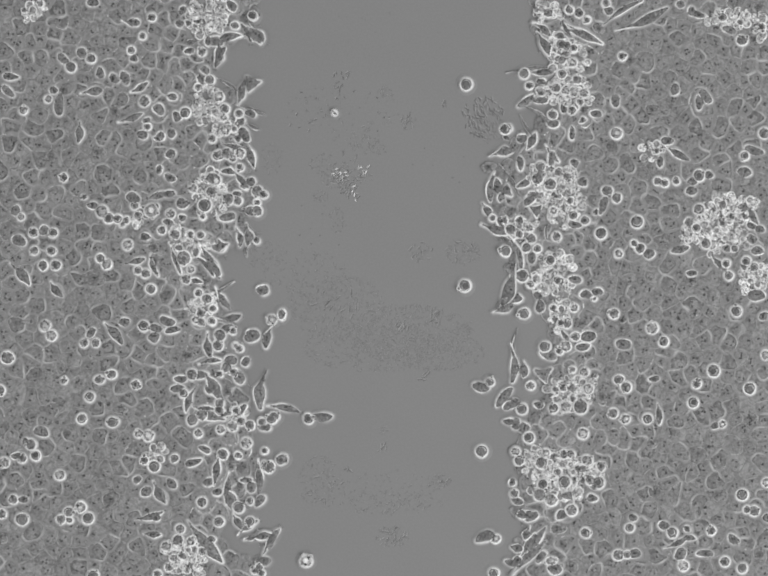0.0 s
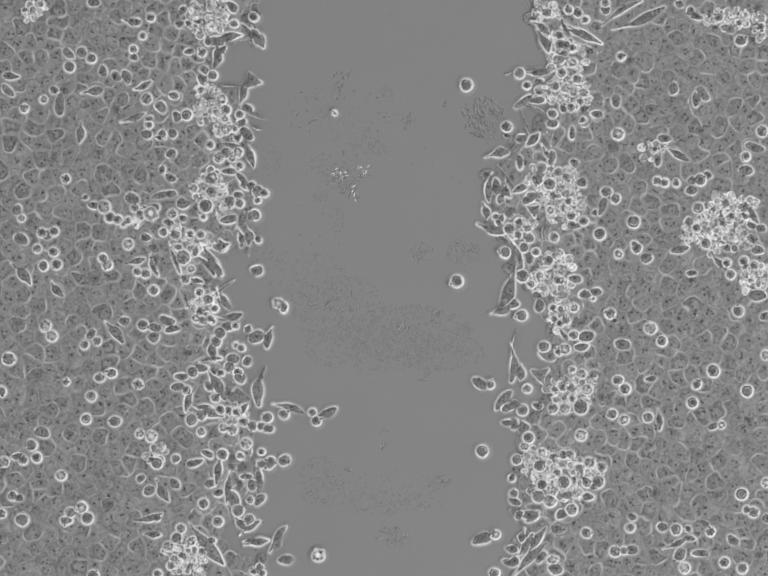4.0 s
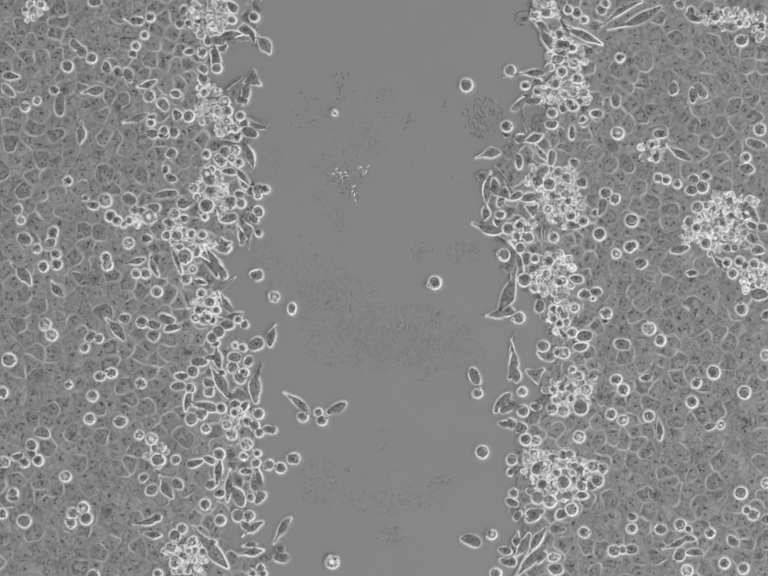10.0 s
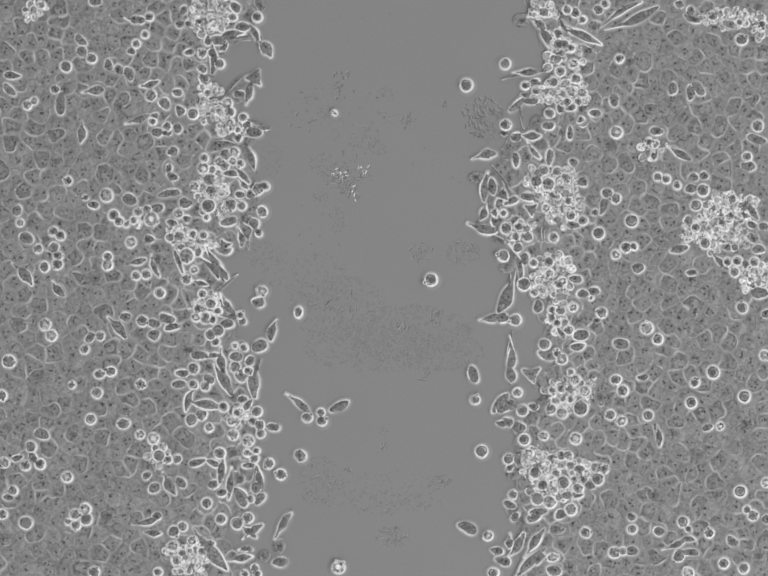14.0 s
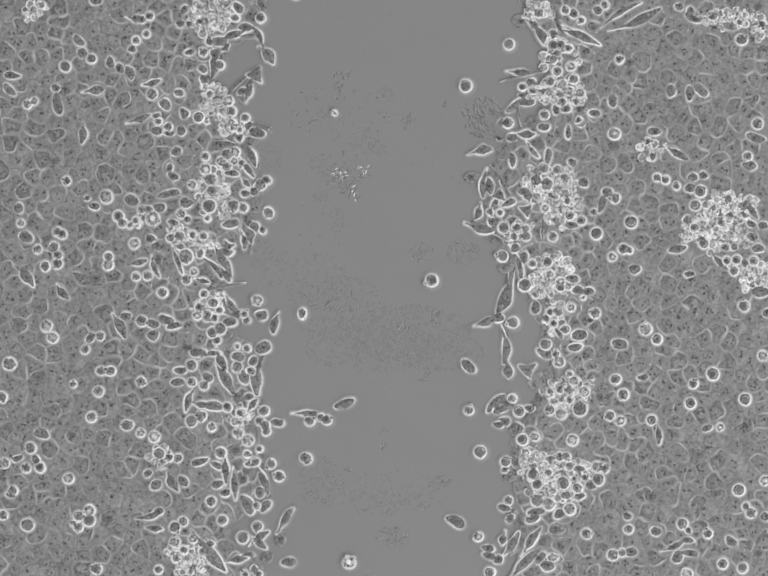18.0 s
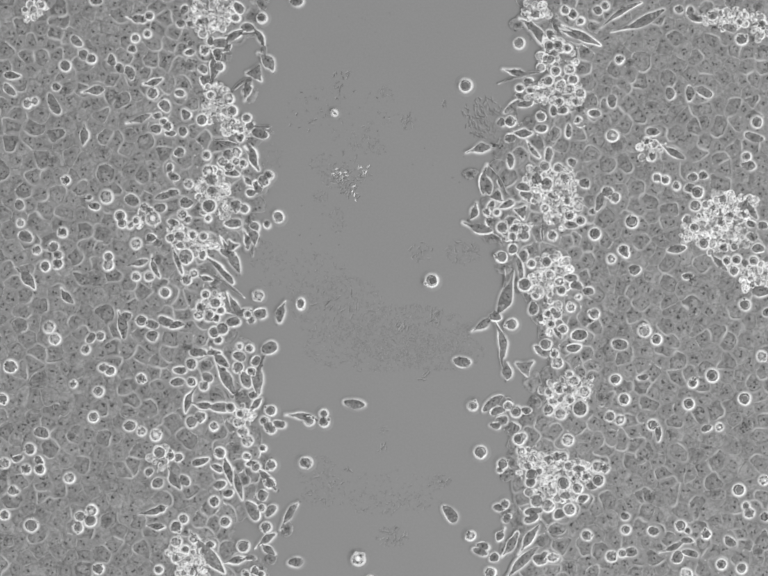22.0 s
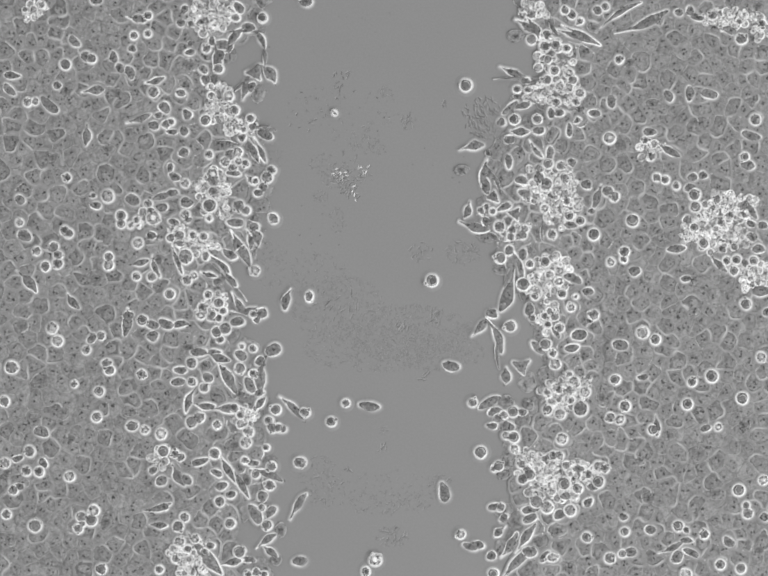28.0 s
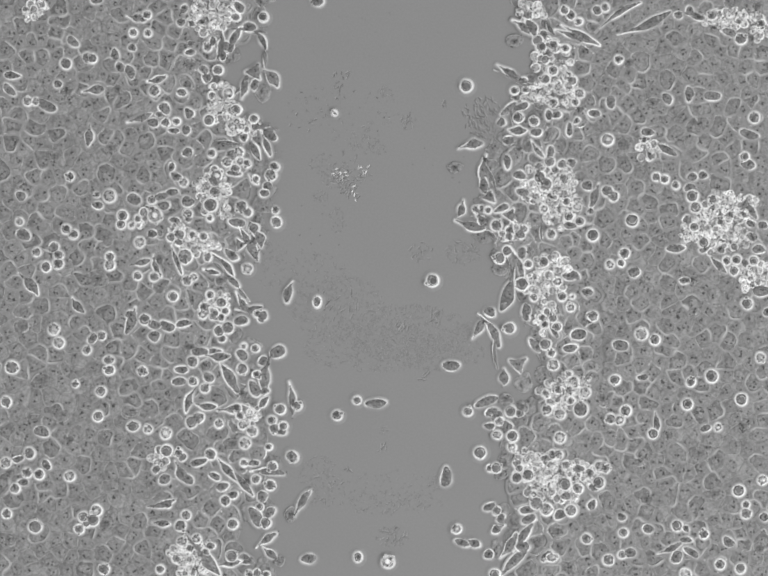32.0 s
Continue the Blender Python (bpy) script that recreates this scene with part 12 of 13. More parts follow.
    creep(cells[532], (0, 227.7, -193.6), (6, 231.8, -197.5), (10, 234.6, -200.1), (14, 238.2, -201.9), (19, 239.7, -200.8), (25, 240.6, -200.5), (32, 242.6, -200.2))
    creep(cells[533], (0, 243.7, -200.2), (6, 244.7, -201.7), (10, 245.4, -202.7), (14, 247.0, -203.0), (19, 247.7, -202.1), (25, 247.7, -202.1), (32, 248.6, -202.1))
    creep(cells[534], (0, 240.9, -218.4), (6, 240.1, -217.1), (10, 239.5, -216.2), (14, 239.8, -214.5), (19, 240.5, -215.0), (25, 240.3, -216.5), (32, 240.9, -218.4))
    creep(cells[535], (0, 213.7, -214.7), (6, 213.5, -214.7), (10, 213.4, -214.7), (14, 213.4, -214.5), (19, 213.1, -214.3), (25, 212.5, -214.4), (32, 212.8, -214.4))
    creep(cells[536], (0, 222.8, -214.6), (6, 222.7, -214.6), (10, 222.7, -214.6), (14, 223.3, -214.0), (19, 225.5, -211.6), (25, 227.4, -209.7), (32, 230.5, -207.4))
    creep(cells[537], (0, 210.4, -249.4), (6, 210.4, -248.6), (10, 210.4, -248.6), (14, 209.6, -248.6), (19, 208.1, -248.1), (25, 208.4, -249.3), (32, 209.6, -249.7))
    creep(cells[538], (0, 190.3, -231.0), (6, 189.5, -229.6), (10, 189.9, -227.7), (14, 190.3, -226.6), (19, 189.3, -228.1), (25, 188.6, -228.2), (32, 187.9, -229.7))
    creep(cells[539], (0, 180.9, -228.0), (6, 179.3, -229.6), (10, 179.3, -229.6), (14, 179.3, -230.5), (19, 176.1, -231.7), (25, 172.4, -231.1), (32, 168.3, -232.1))
    creep(cells[540], (0, 205.0, -232.3), (6, 204.7, -232.0), (10, 204.7, -232.0), (14, 204.1, -232.1), (19, 202.6, -231.8), (25, 202.4, -232.4), (32, 202.9, -232.7))
    creep(cells[541], (0, 234.3, -236.5, 0), (6, 227.5, -234.3, 0), (10, 222.9, -233.2, 0), (14, 217.8, -232.1, 0), (19, 221.2, -234.5, 19), (25, 226.9, -238.8, 43), (32, 234.3, -243.1, 70))
    creep(cells[542], (0, 202.5, -186.7), (6, 201.7, -187.3), (10, 201.6, -187.4), (14, 199.7, -188.1), (19, 197.0, -189.5), (25, 191.9, -188.9), (32, 189.5, -187.2))
    creep(cells[543], (0, 209.7, -186.6), (6, 209.0, -187.3), (10, 208.9, -187.4), (14, 206.8, -188.1), (19, 204.0, -189.5), (25, 198.4, -188.8), (32, 195.7, -186.8))
    creep(cells[544], (0, 190.1, -189.4), (6, 189.5, -189.9), (10, 188.9, -190.4), (14, 187.6, -190.9), (19, 185.8, -192.3), (25, 182.3, -192.0), (32, 180.7, -191.5))
    creep(cells[545], (0, 226.1, -275.0), (6, 227.1, -275.1), (10, 224.4, -274.4), (14, 226.1, -274.5), (19, 227.2, -276.4), (25, 227.5, -278.8), (32, 227.2, -281.6))
    creep(cells[546], (0, 113.3, -278.9, 20), (6, 106.7, -282.7, 15), (9, 99.6, -284.4, -10), (14, 94.1, -269.0, -25), (19, 78.1, -260.7, -30), (23, 73.7, -250.3, -60), (28, 67.7, -229.4, -80), (32, 69.9, -212.3, -95))
    creep(cells[547], (0, 125.4, -281.6), (6, 124.3, -276.1), (9, 121.6, -276.7), (14, 116.6, -278.3), (19, 102.9, -279.4), (23, 95.2, -277.8), (28, 85.8, -276.7), (32, 81.4, -270.6))
    creep(cells[548], (0, 150.7, -292.6, -10), (6, 142.4, -294.1, -10), (10, 137.4, -295.2, -10), (14, 128.2, -295.4, -10), (19, 116.1, -291.8, -11), (25, 109.7, -289.6, -13), (32, 102.3, -287.1, -15))
    creep(cells[549], (0, 143.6, -309.1), (6, 140.2, -308.3), (10, 138.4, -307.7), (14, 132.6, -306.4), (19, 115.2, -299.5), (25, 102.4, -293.3), (32, 87.5, -286.0))
    creep(cells[550], (0, 123.2, -320.1), (6, 124.3, -320.4), (10, 125.5, -320.6), (14, 122.7, -320.1), (19, 118.4, -319.2), (25, 121.1, -320.1), (32, 124.3, -321.2))
    creep(cells[551], (0, 160.1, -276.1, -110), (6, 153.1, -280.4, -101), (10, 149.0, -283.3, -96), (14, 140.8, -285.5, -90), (19, 132.3, -280.2, -107), (25, 129.9, -275.7, -127), (32, 127.1, -270.6, -150))
    creep(cells[552], (0, 161.9, -290.4), (6, 157.6, -290.4), (10, 155.3, -290.4), (14, 149.1, -289.9), (19, 142.4, -288.8), (25, 141.7, -289.3), (32, 140.8, -289.9))
    creep(cells[553], (0, 161.7, -254.1), (6, 166.0, -253.4), (10, 169.9, -252.0), (14, 173.8, -251.4), (19, 170.5, -251.4), (25, 166.9, -249.3), (32, 162.8, -248.6))
    creep(cells[554], (0, 194.5, -270.3), (6, 194.3, -270.2), (10, 193.6, -270.1), (14, 193.1, -270.6), (19, 193.3, -271.2), (25, 194.5, -272.2), (32, 195.8, -273.4))
    creep(cells[555], (0, 187.6, -306.4), (6, 189.5, -304.0), (10, 190.2, -302.4), (14, 189.2, -302.5), (19, 189.2, -302.5), (25, 189.2, -302.5), (32, 188.4, -302.5))
    creep(cells[556], (0, 199.5, -254.7), (6, 199.4, -254.0), (10, 199.3, -254.0), (14, 198.6, -254.1), (19, 197.0, -253.5), (25, 196.9, -254.2), (32, 197.6, -254.4))
    creep(cells[557], (0, 162.8, -300.9), (6, 164.0, -304.0), (10, 164.5, -306.1), (14, 162.8, -309.1), (19, 157.1, -308.1), (25, 152.4, -307.3), (32, 146.3, -306.4))
    creep(cells[558], (0, 262.9, -299.8), (6, 258.3, -295.0), (10, 258.0, -295.1), (14, 258.5, -297.0), (19, 256.3, -300.2), (25, 254.6, -302.1), (32, 251.9, -305.2))
    creep(cells[559], (0, 175.8, -302.0, 50), (6, 176.1, -302.0, 50), (10, 175.8, -302.0, 50), (14, 173.8, -303.6, 50), (19, 176.2, -302.8, 47), (25, 179.3, -301.9, 44), (32, 182.1, -300.9, 40))
    creep(cells[560], (0, 210.7, -313.3), (6, 211.3, -313.2), (10, 211.0, -313.1), (14, 209.6, -314.6), (19, 209.5, -314.6), (25, 209.5, -314.7), (32, 208.7, -314.7))
    creep(cells[561], (0, 191.2, -315.7), (6, 192.0, -315.7), (10, 192.0, -315.7), (14, 190.3, -317.4), (19, 180.6, -309.7), (25, 168.9, -300.5), (32, 154.6, -289.9))
    creep(cells[562], (0, 300.3, -174.4), (6, 297.7, -178.5), (10, 295.7, -183.3), (14, 293.7, -188.1), (19, 289.5, -191.1), (25, 287.7, -192.8), (32, 286.6, -194.7))
    creep(cells[563], (0, 305.8, -229.4), (6, 305.4, -231.1), (10, 306.0, -232.6), (14, 304.2, -233.2), (19, 300.7, -234.8), (25, 299.5, -235.7), (32, 296.5, -237.6))
    creep(cells[564], (0, 272.8, -299.2), (6, 267.9, -293.9), (10, 267.5, -293.8), (14, 267.9, -295.4), (19, 267.3, -297.4), (25, 267.7, -297.8), (32, 267.3, -299.2))
    creep(cells[565], (0, 281.5, -298.4), (6, 277.7, -293.8), (10, 277.7, -293.8), (14, 278.3, -295.4), (19, 277.2, -296.8), (25, 277.1, -296.8), (32, 276.2, -297.7))
    creep(cells[566], (0, 275.6, -269.0), (6, 276.6, -269.2), (10, 277.9, -269.9), (14, 278.3, -270.6), (19, 273.0, -270.6), (25, 270.8, -272.4), (32, 268.4, -274.5))
    creep(cells[567], (0, 280.0, -257.7), (6, 279.1, -256.8), (10, 279.1, -256.8), (14, 278.3, -256.9), (19, 272.8, -255.9), (25, 270.2, -256.4), (32, 267.3, -256.9))
    creep(cells[568], (0, 323.4, -274.5), (6, 329.5, -269.3), (10, 332.5, -265.8), (14, 335.5, -262.4), (19, 334.4, -265.5), (25, 331.4, -267.2), (32, 328.9, -266.8))
    creep(cells[569], (0, 340.2, -270.4), (6, 341.6, -270.5), (10, 341.6, -270.6), (14, 341.6, -270.6), (19, 341.4, -272.2), (25, 339.8, -272.2), (32, 338.9, -269.9))
    creep(cells[570], (0, 367.4, -272.2), (6, 366.3, -274.0), (10, 366.2, -274.9), (14, 365.2, -275.0), (19, 363.2, -275.7), (25, 360.4, -276.3), (32, 359.2, -276.1))
    creep(cells[571], (0, 402.1, -232.1), (6, 401.1, -230.8), (10, 400.5, -229.9), (14, 399.9, -228.3), (19, 398.2, -226.5), (25, 398.2, -226.5), (32, 398.2, -227.4))
    creep(cells[572], (0, 407.6, -248.6), (6, 407.1, -248.7), (10, 407.3, -249.1), (14, 407.6, -248.6), (19, 406.2, -244.4), (25, 406.7, -244.3), (32, 406.5, -243.1))
    creep(cells[573], (0, 415.8, -250.3), (6, 414.6, -252.5), (10, 414.4, -254.3), (14, 414.2, -255.2), (19, 411.0, -251.9), (25, 409.3, -252.9), (32, 406.5, -253.0))
    creep(cells[574], (0, 314.1, -266.8), (6, 311.8, -269.4), (10, 310.5, -271.2), (14, 308.6, -273.4), (19, 304.3, -273.4), (25, 300.8, -272.4), (32, 296.5, -270.6))
    creep(cells[575], (0, 329.4, -286.5), (6, 328.6, -287.3), (10, 328.6, -287.3), (14, 327.8, -288.2), (19, 325.3, -290.6), (25, 324.3, -291.5), (32, 322.3, -292.6))
    creep(cells[576], (0, 360.8, -298.1, 0), (6, 353.7, -297.8, 0), (10, 349.4, -297.1, 0), (14, 344.3, -297.0, 0), (19, 343.8, -298.1, -8), (25, 344.7, -297.7, -18), (32, 345.4, -297.0, -30))
    creep(cells[577], (0, 342.3, -280.3), (6, 342.1, -281.0), (10, 342.1, -281.1), (14, 341.6, -281.6), (19, 340.3, -283.1), (25, 339.6, -283.2), (32, 338.7, -282.6))
    creep(cells[578], (0, 352.6, -187.6), (6, 352.6, -188.4), (10, 352.6, -188.4), (14, 352.6, -189.2), (19, 352.9, -188.6), (25, 353.2, -187.9), (32, 353.7, -187.0))
    creep(cells[579], (0, 374.8, -232.1), (6, 374.7, -232.4), (10, 374.7, -232.6), (14, 374.6, -232.1), (19, 372.9, -230.7), (25, 372.3, -230.7), (32, 371.8, -231.0))
    creep(cells[580], (0, 383.0, -307.1), (6, 382.4, -308.4), (10, 382.4, -309.0), (14, 381.7, -309.1), (19, 380.1, -309.7), (25, 378.3, -310.3), (32, 377.5, -310.2))
    creep(cells[581], (0, 402.1, -314.6), (6, 402.6, -314.9), (10, 403.4, -315.0), (14, 403.7, -314.6), (19, 402.1, -314.3), (25, 400.9, -314.9), (32, 400.1, -314.9))
    creep(cells[582], (0, 336.1, -311.9), (6, 338.3, -315.4), (10, 340.3, -317.5), (14, 341.6, -320.1), (19, 340.0, -321.5), (25, 339.5, -321.6), (32, 338.6, -321.5))
    creep(cells[583], (0, 308.6, -141.4), (6, 309.0, -151.0), (10, 309.2, -158.5), (14, 308.6, -166.1), (19, 308.1, -162.9), (25, 306.8, -157.2), (32, 305.8, -150.7))
    creep(cells[584], (0, 323.4, -162.2), (6, 324.4, -162.3), (10, 325.1, -162.6), (14, 325.1, -163.4), (19, 324.0, -164.8), (25, 321.6, -165.4), (32, 319.6, -166.1))
    creep(cells[585], (0, 392.4, -282.2), (6, 391.7, -283.6), (10, 391.7, -284.3), (14, 391.1, -284.4), (19, 389.4, -284.4), (25, 387.6, -285.1), (32, 386.8, -285.1))
    creep(cells[586], (0, 422.2, -299.4), (6, 421.6, -300.2), (10, 421.6, -300.9), (14, 421.3, -300.9), (19, 420.8, -297.3), (25, 421.5, -295.5), (32, 422.4, -292.6))
    creep(cells[587], (0, 429.9, -218.3), (6, 429.6, -218.6), (10, 429.6, -218.8), (14, 429.6, -218.4), (19, 427.3, -215.9), (25, 426.4, -215.6), (32, 425.2, -215.6))
    creep(cells[588], (0, 332.2, -299.2), (6, 331.4, -300.0), (10, 331.4, -300.0), (14, 330.6, -300.9), (19, 328.9, -302.5), (25, 328.8, -302.5), (32, 328.0, -302.5))
    creep(cells[589], (0, 430.3, -258.1), (6, 429.6, -258.9), (10, 429.6, -259.6), (14, 429.6, -259.6), (19, 427.9, -256.4), (25, 427.8, -257.2), (32, 427.0, -257.2))
    creep(cells[590], (0, 254.4, 159.2), (6, 256.0, 158.4), (10, 255.2, 159.2), (14, 253.6, 160.1), (19, 257.4, 160.4), (25, 262.0, 160.7), (32, 267.3, 161.2))
    creep(cells[591], (0, -177.1, 278.3, 20), (14, -172.7, 280.5, 8), (23, -161.7, 286.0, 5), (32, -156.2, 290.4, -5))
    creep(cells[592], (0, -149.6, 298.7, -60), (14, -141.4, 286.0, -60), (23, -134.2, 264.0, -92), (32, -133.7, 258.5, -90))
    creep(cells[593], (0, -185.4, 261.8, -100), (14, -190.3, 254.7, -95), (23, -190.9, 247.5, -92), (32, -182.1, 270.6, -100))
    creep(cells[594], (0, -172.7, 227.2, -35), (14, -168.3, 228.8, 48), (23, -161.7, 228.8, 40), (32, -161.7, 223.3, 40))
    creep(cells[595], (0, -148.0, 199.7, -20), (14, -142.5, 184.8, -22), (23, -139.7, 179.3, -15), (32, -134.2, 179.3, -5))
    creep(cells[596], (0, 160.1, 180.4, -60), (14, 154.0, 195.8, -80), (23, 147.4, 199.7, -80), (32, 143.6, 194.2, -80))
    creep(cells[597], (0, 176.6, 194.2, -40), (14, 172.7, 206.8, -25), (23, 168.3, 210.7, -20), (32, 165.6, 210.7, -20))
    creep(cells[598], (0, 143.6, 119.9, -60), (14, 135.3, 118.8, -60), (23, 129.8, 119.9, -60), (32, 121.6, 122.7, -70))
    creep(cells[599], (0, 165.6, 246.4, 6), (14, 160.1, 240.9, 10), (23, 154.6, 238.2, 15), (32, 149.1, 232.7, -30))
    creep(cells[600], (0, 135.3, -6.6, -112), (14, 138.1, -6.6, -108), (23, 134.2, -1.1, -100), (32, 141.9, 15.4, -85))
    creep(cells[601], (0, 145.2, -72.6, -90), (14, 140.8, -75.4, -88), (23, 130.9, -73.7, -88), (32, 124.3, -72.6, -85))
    creep(cells[602], (0, -189.2, -6.6, 35), (14, -183.7, -1.1, 42), (23, -175.5, 4.4, -40), (32, -167.2, 4.4, -48))
    creep(cells[603], (0, -209.6, 299.3), (6, -209.2, 299.0), (10, -209.0, 299.3), (14, -208.4, 299.0), (19, -207.3, 298.8), (25, -206.3, 298.5), (32, -205.2, 298.4))
    creep(cells[604], (0, 260.1, 210.9), (6, 260.8, 210.8), (10, 260.4, 211.3), (14, 258.6, 211.4), (19, 256.6, 210.9), (25, 256.0, 210.4), (32, 254.9, 209.5))
    creep(cells[605], (0, -229.8, 296.7), (6, -230.0, 296.2), (10, -229.7, 296.4), (14, -229.7, 296.1), (19, -229.0, 296.8), (25, -228.6, 297.2), (32, -228.4, 298.1))
    creep(cells[606], (0, 170.6, -283.3), (6, 170.8, -283.8), (10, 171.0, -283.9), (14, 169.2, -285.0), (19, 164.5, -282.8), (25, 161.1, -280.4), (32, 156.7, -277.9))
    creep(cells[607], (0, -237.7, 214.7), (6, -235.3, 216.8), (10, -234.0, 218.1), (14, -232.0, 219.5), (19, -229.8, 219.0), (25, -228.9, 218.8), (32, -227.1, 219.6))
    creep(cells[608], (0, -277.1, -215.9), (6, -271.9, -214.2), (10, -270.1, -213.7), (14, -266.5, -211.3), (19, -265.0, -208.4), (25, -261.9, -206.3), (32, -255.8, -204.4))
    creep(cells[609], (0, 227.6, 301.3), (6, 225.3, 301.8), (10, 224.5, 301.6), (14, 222.8, 301.6), (19, 220.9, 300.6), (25, 220.2, 300.0), (32, 218.5, 299.4))
    creep(cells[610], (0, -225.7, 312.6), (6, -225.5, 312.5), (10, -224.8, 312.8), (14, -224.7, 312.9), (19, -223.9, 313.5), (25, -223.8, 313.5), (32, -224.1, 314.1))
    creep(cells[611], (0, -201.3, 93.1), (6, -199.9, 92.4), (10, -199.3, 92.8), (14, -197.2, 92.5), (19, -196.4, 92.3), (25, -196.3, 92.5), (32, -194.8, 93.5))
    creep(cells[612], (0, 149.5, -305.8), (6, 145.2, -306.7), (10, 142.9, -307.3), (14, 136.5, -307.2), (19, 126.4, -303.7), (25, 122.2, -301.3), (32, 117.3, -298.7))
    creep(cells[613], (0, -260.2, -276.4), (6, -260.2, -276.3), (10, -260.1, -276.8), (14, -260.1, -274.9), (19, -257.7, -268.7), (25, -254.9, -267.0), (32, -250.0, -264.1))
    creep(cells[614], (0, 228.9, -113.2), (6, 227.6, -114.0), (10, 226.6, -114.3), (14, 225.4, -115.8), (19, 224.6, -116.6), (25, 225.3, -116.6), (32, 225.3, -117.2))
    creep(cells[615], (0, -277.6, 30.4), (6, -277.5, 30.4), (10, -277.5, 30.3), (14, -276.3, 29.7), (19, -274.9, 28.7), (25, -274.0, 28.5), (32, -271.5, 29.0))
    creep(cells[616], (0, -216.8, -284.7), (6, -216.0, -284.7), (10, -215.0, -285.1), (14, -215.2, -283.9), (19, -214.1, -281.3), (25, -212.7, -281.9), (32, -210.5, -281.6))
    creep(cells[617], (0, -197.3, -218.0), (6, -194.9, -220.0), (10, -194.4, -220.7), (14, -191.7, -220.5), (19, -186.6, -220.5), (25, -184.1, -221.7), (32, -182.1, -223.1))
    creep(cells[618], (0, 222.5, -66.0), (6, 220.6, -66.1), (10, 219.8, -65.9), (14, 216.7, -65.8), (19, 213.3, -66.8), (25, 211.3, -67.4), (32, 208.2, -67.5))
    creep(cells[619], (0, 153.4, -254.2), (6, 150.8, -255.3), (10, 149.7, -255.8), (14, 146.8, -257.1), (19, 140.0, -258.8), (25, 136.1, -258.2), (32, 130.8, -258.7))
    creep(cells[620], (0, -199.6, 25.6), (6, -197.4, 26.1), (10, -194.9, 24.5), (14, -193.6, 22.9), (19, -189.1, 23.4), (25, -183.8, 23.9), (32, -177.7, 25.8))
    creep(cells[621], (0, -267.1, -227.9), (6, -262.8, -226.5), (10, -261.1, -226.0), (14, -258.1, -223.8), (19, -255.8, -219.7), (25, -252.4, -217.0), (32, -246.5, -214.0))
    creep(cells[622], (0, -203.4, 80.2), (6, -202.3, 79.8), (10, -201.2, 80.0), (14, -199.2, 79.2), (19, -198.0, 78.1), (25, -196.9, 78.1), (32, -195.4, 78.4))
    creep(cells[623], (0, -149.7, -223.2), (6, -147.7, -220.6), (10, -145.3, -221.3), (14, -144.5, -223.7), (19, -138.9, -230.2), (25, -137.2, -233.3), (32, -137.5, -233.7))
    creep(cells[624], (0, -128.4, -199.7), (6, -129.4, -197.4), (10, -129.3, -198.3), (14, -129.3, -197.0), (19, -127.1, -197.7), (25, -127.1, -199.9), (32, -125.5, -200.6))
    creep(cells[625], (0, 199.9, 240.3), (6, 199.3, 241.9), (10, 199.6, 242.6), (14, 198.0, 243.1), (19, 193.8, 243.4), (25, 192.3, 243.9), (32, 189.8, 244.3))
    creep(cells[626], (0, 188.2, 146.2), (6, 188.0, 146.9), (10, 187.9, 147.2), (14, 185.8, 148.1), (19, 184.2, 149.5), (25, 185.4, 150.8), (32, 186.6, 152.1))
    creep(cells[627], (0, 153.2, 141.7), (6, 152.5, 143.2), (10, 151.7, 143.7), (14, 148.2, 145.6), (19, 143.6, 145.2), (25, 141.2, 144.1), (32, 138.6, 143.1))
    creep(cells[628], (0, -187.1, -229.3), (6, -185.4, -230.7), (10, -184.4, -230.9), (14, -182.2, -230.2), (19, -177.2, -230.3), (25, -173.7, -231.7), (32, -169.9, -232.7))
    creep(cells[629], (0, -204.7, 234.5), (6, -203.7, 234.3), (10, -203.2, 234.7), (14, -202.2, 235.0), (19, -201.5, 233.5), (25, -200.7, 233.1), (32, -198.9, 236.1))
    creep(cells[630], (0, -201.6, -136.3), (6, -203.6, -133.6), (10, -204.6, -131.5), (14, -205.4, -130.2), (19, -204.0, -131.4), (25, -201.9, -132.6), (32, -199.3, -133.2))
    creep(cells[631], (0, 176.0, -20.9), (6, 175.3, -19.9), (10, 175.6, -20.4), (14, 173.9, -20.8), (19, 170.3, -22.5), (25, 166.3, -23.7), (32, 160.6, -25.2))
    creep(cells[632], (0, -193.6, 107.6), (6, -194.0, 107.9), (10, -194.6, 108.2), (14, -193.9, 108.7), (19, -192.9, 108.8), (25, -192.1, 107.9), (32, -189.6, 107.6))
    creep(cells[633], (0, 137.4, 109.6), (6, 135.8, 107.5), (10, 135.3, 106.0), (14, 133.3, 104.8), (19, 128.9, 104.0), (25, 125.1, 102.9), (32, 118.6, 102.5))
    creep(cells[634], (0, -193.6, -81.2), (6, -192.8, -78.2), (10, -193.1, -78.0), (14, -192.5, -75.7), (19, -193.6, -72.9), (25, -193.6, -72.3), (32, -192.5, -70.7))
    creep(cells[635], (0, -179.0, 201.4), (6, -177.2, 199.9), (10, -176.2, 199.1), (14, -173.2, 197.9), (19, -171.4, 198.8), (25, -169.6, 199.4), (32, -166.2, 200.6))
    creep(cells[636], (0, -149.0, -281.1), (6, -149.8, -285.2), (10, -150.1, -288.5), (14, -155.4, -293.1), (19, -152.5, -300.6), (25, -151.1, -304.4), (32, -153.7, -307.6))
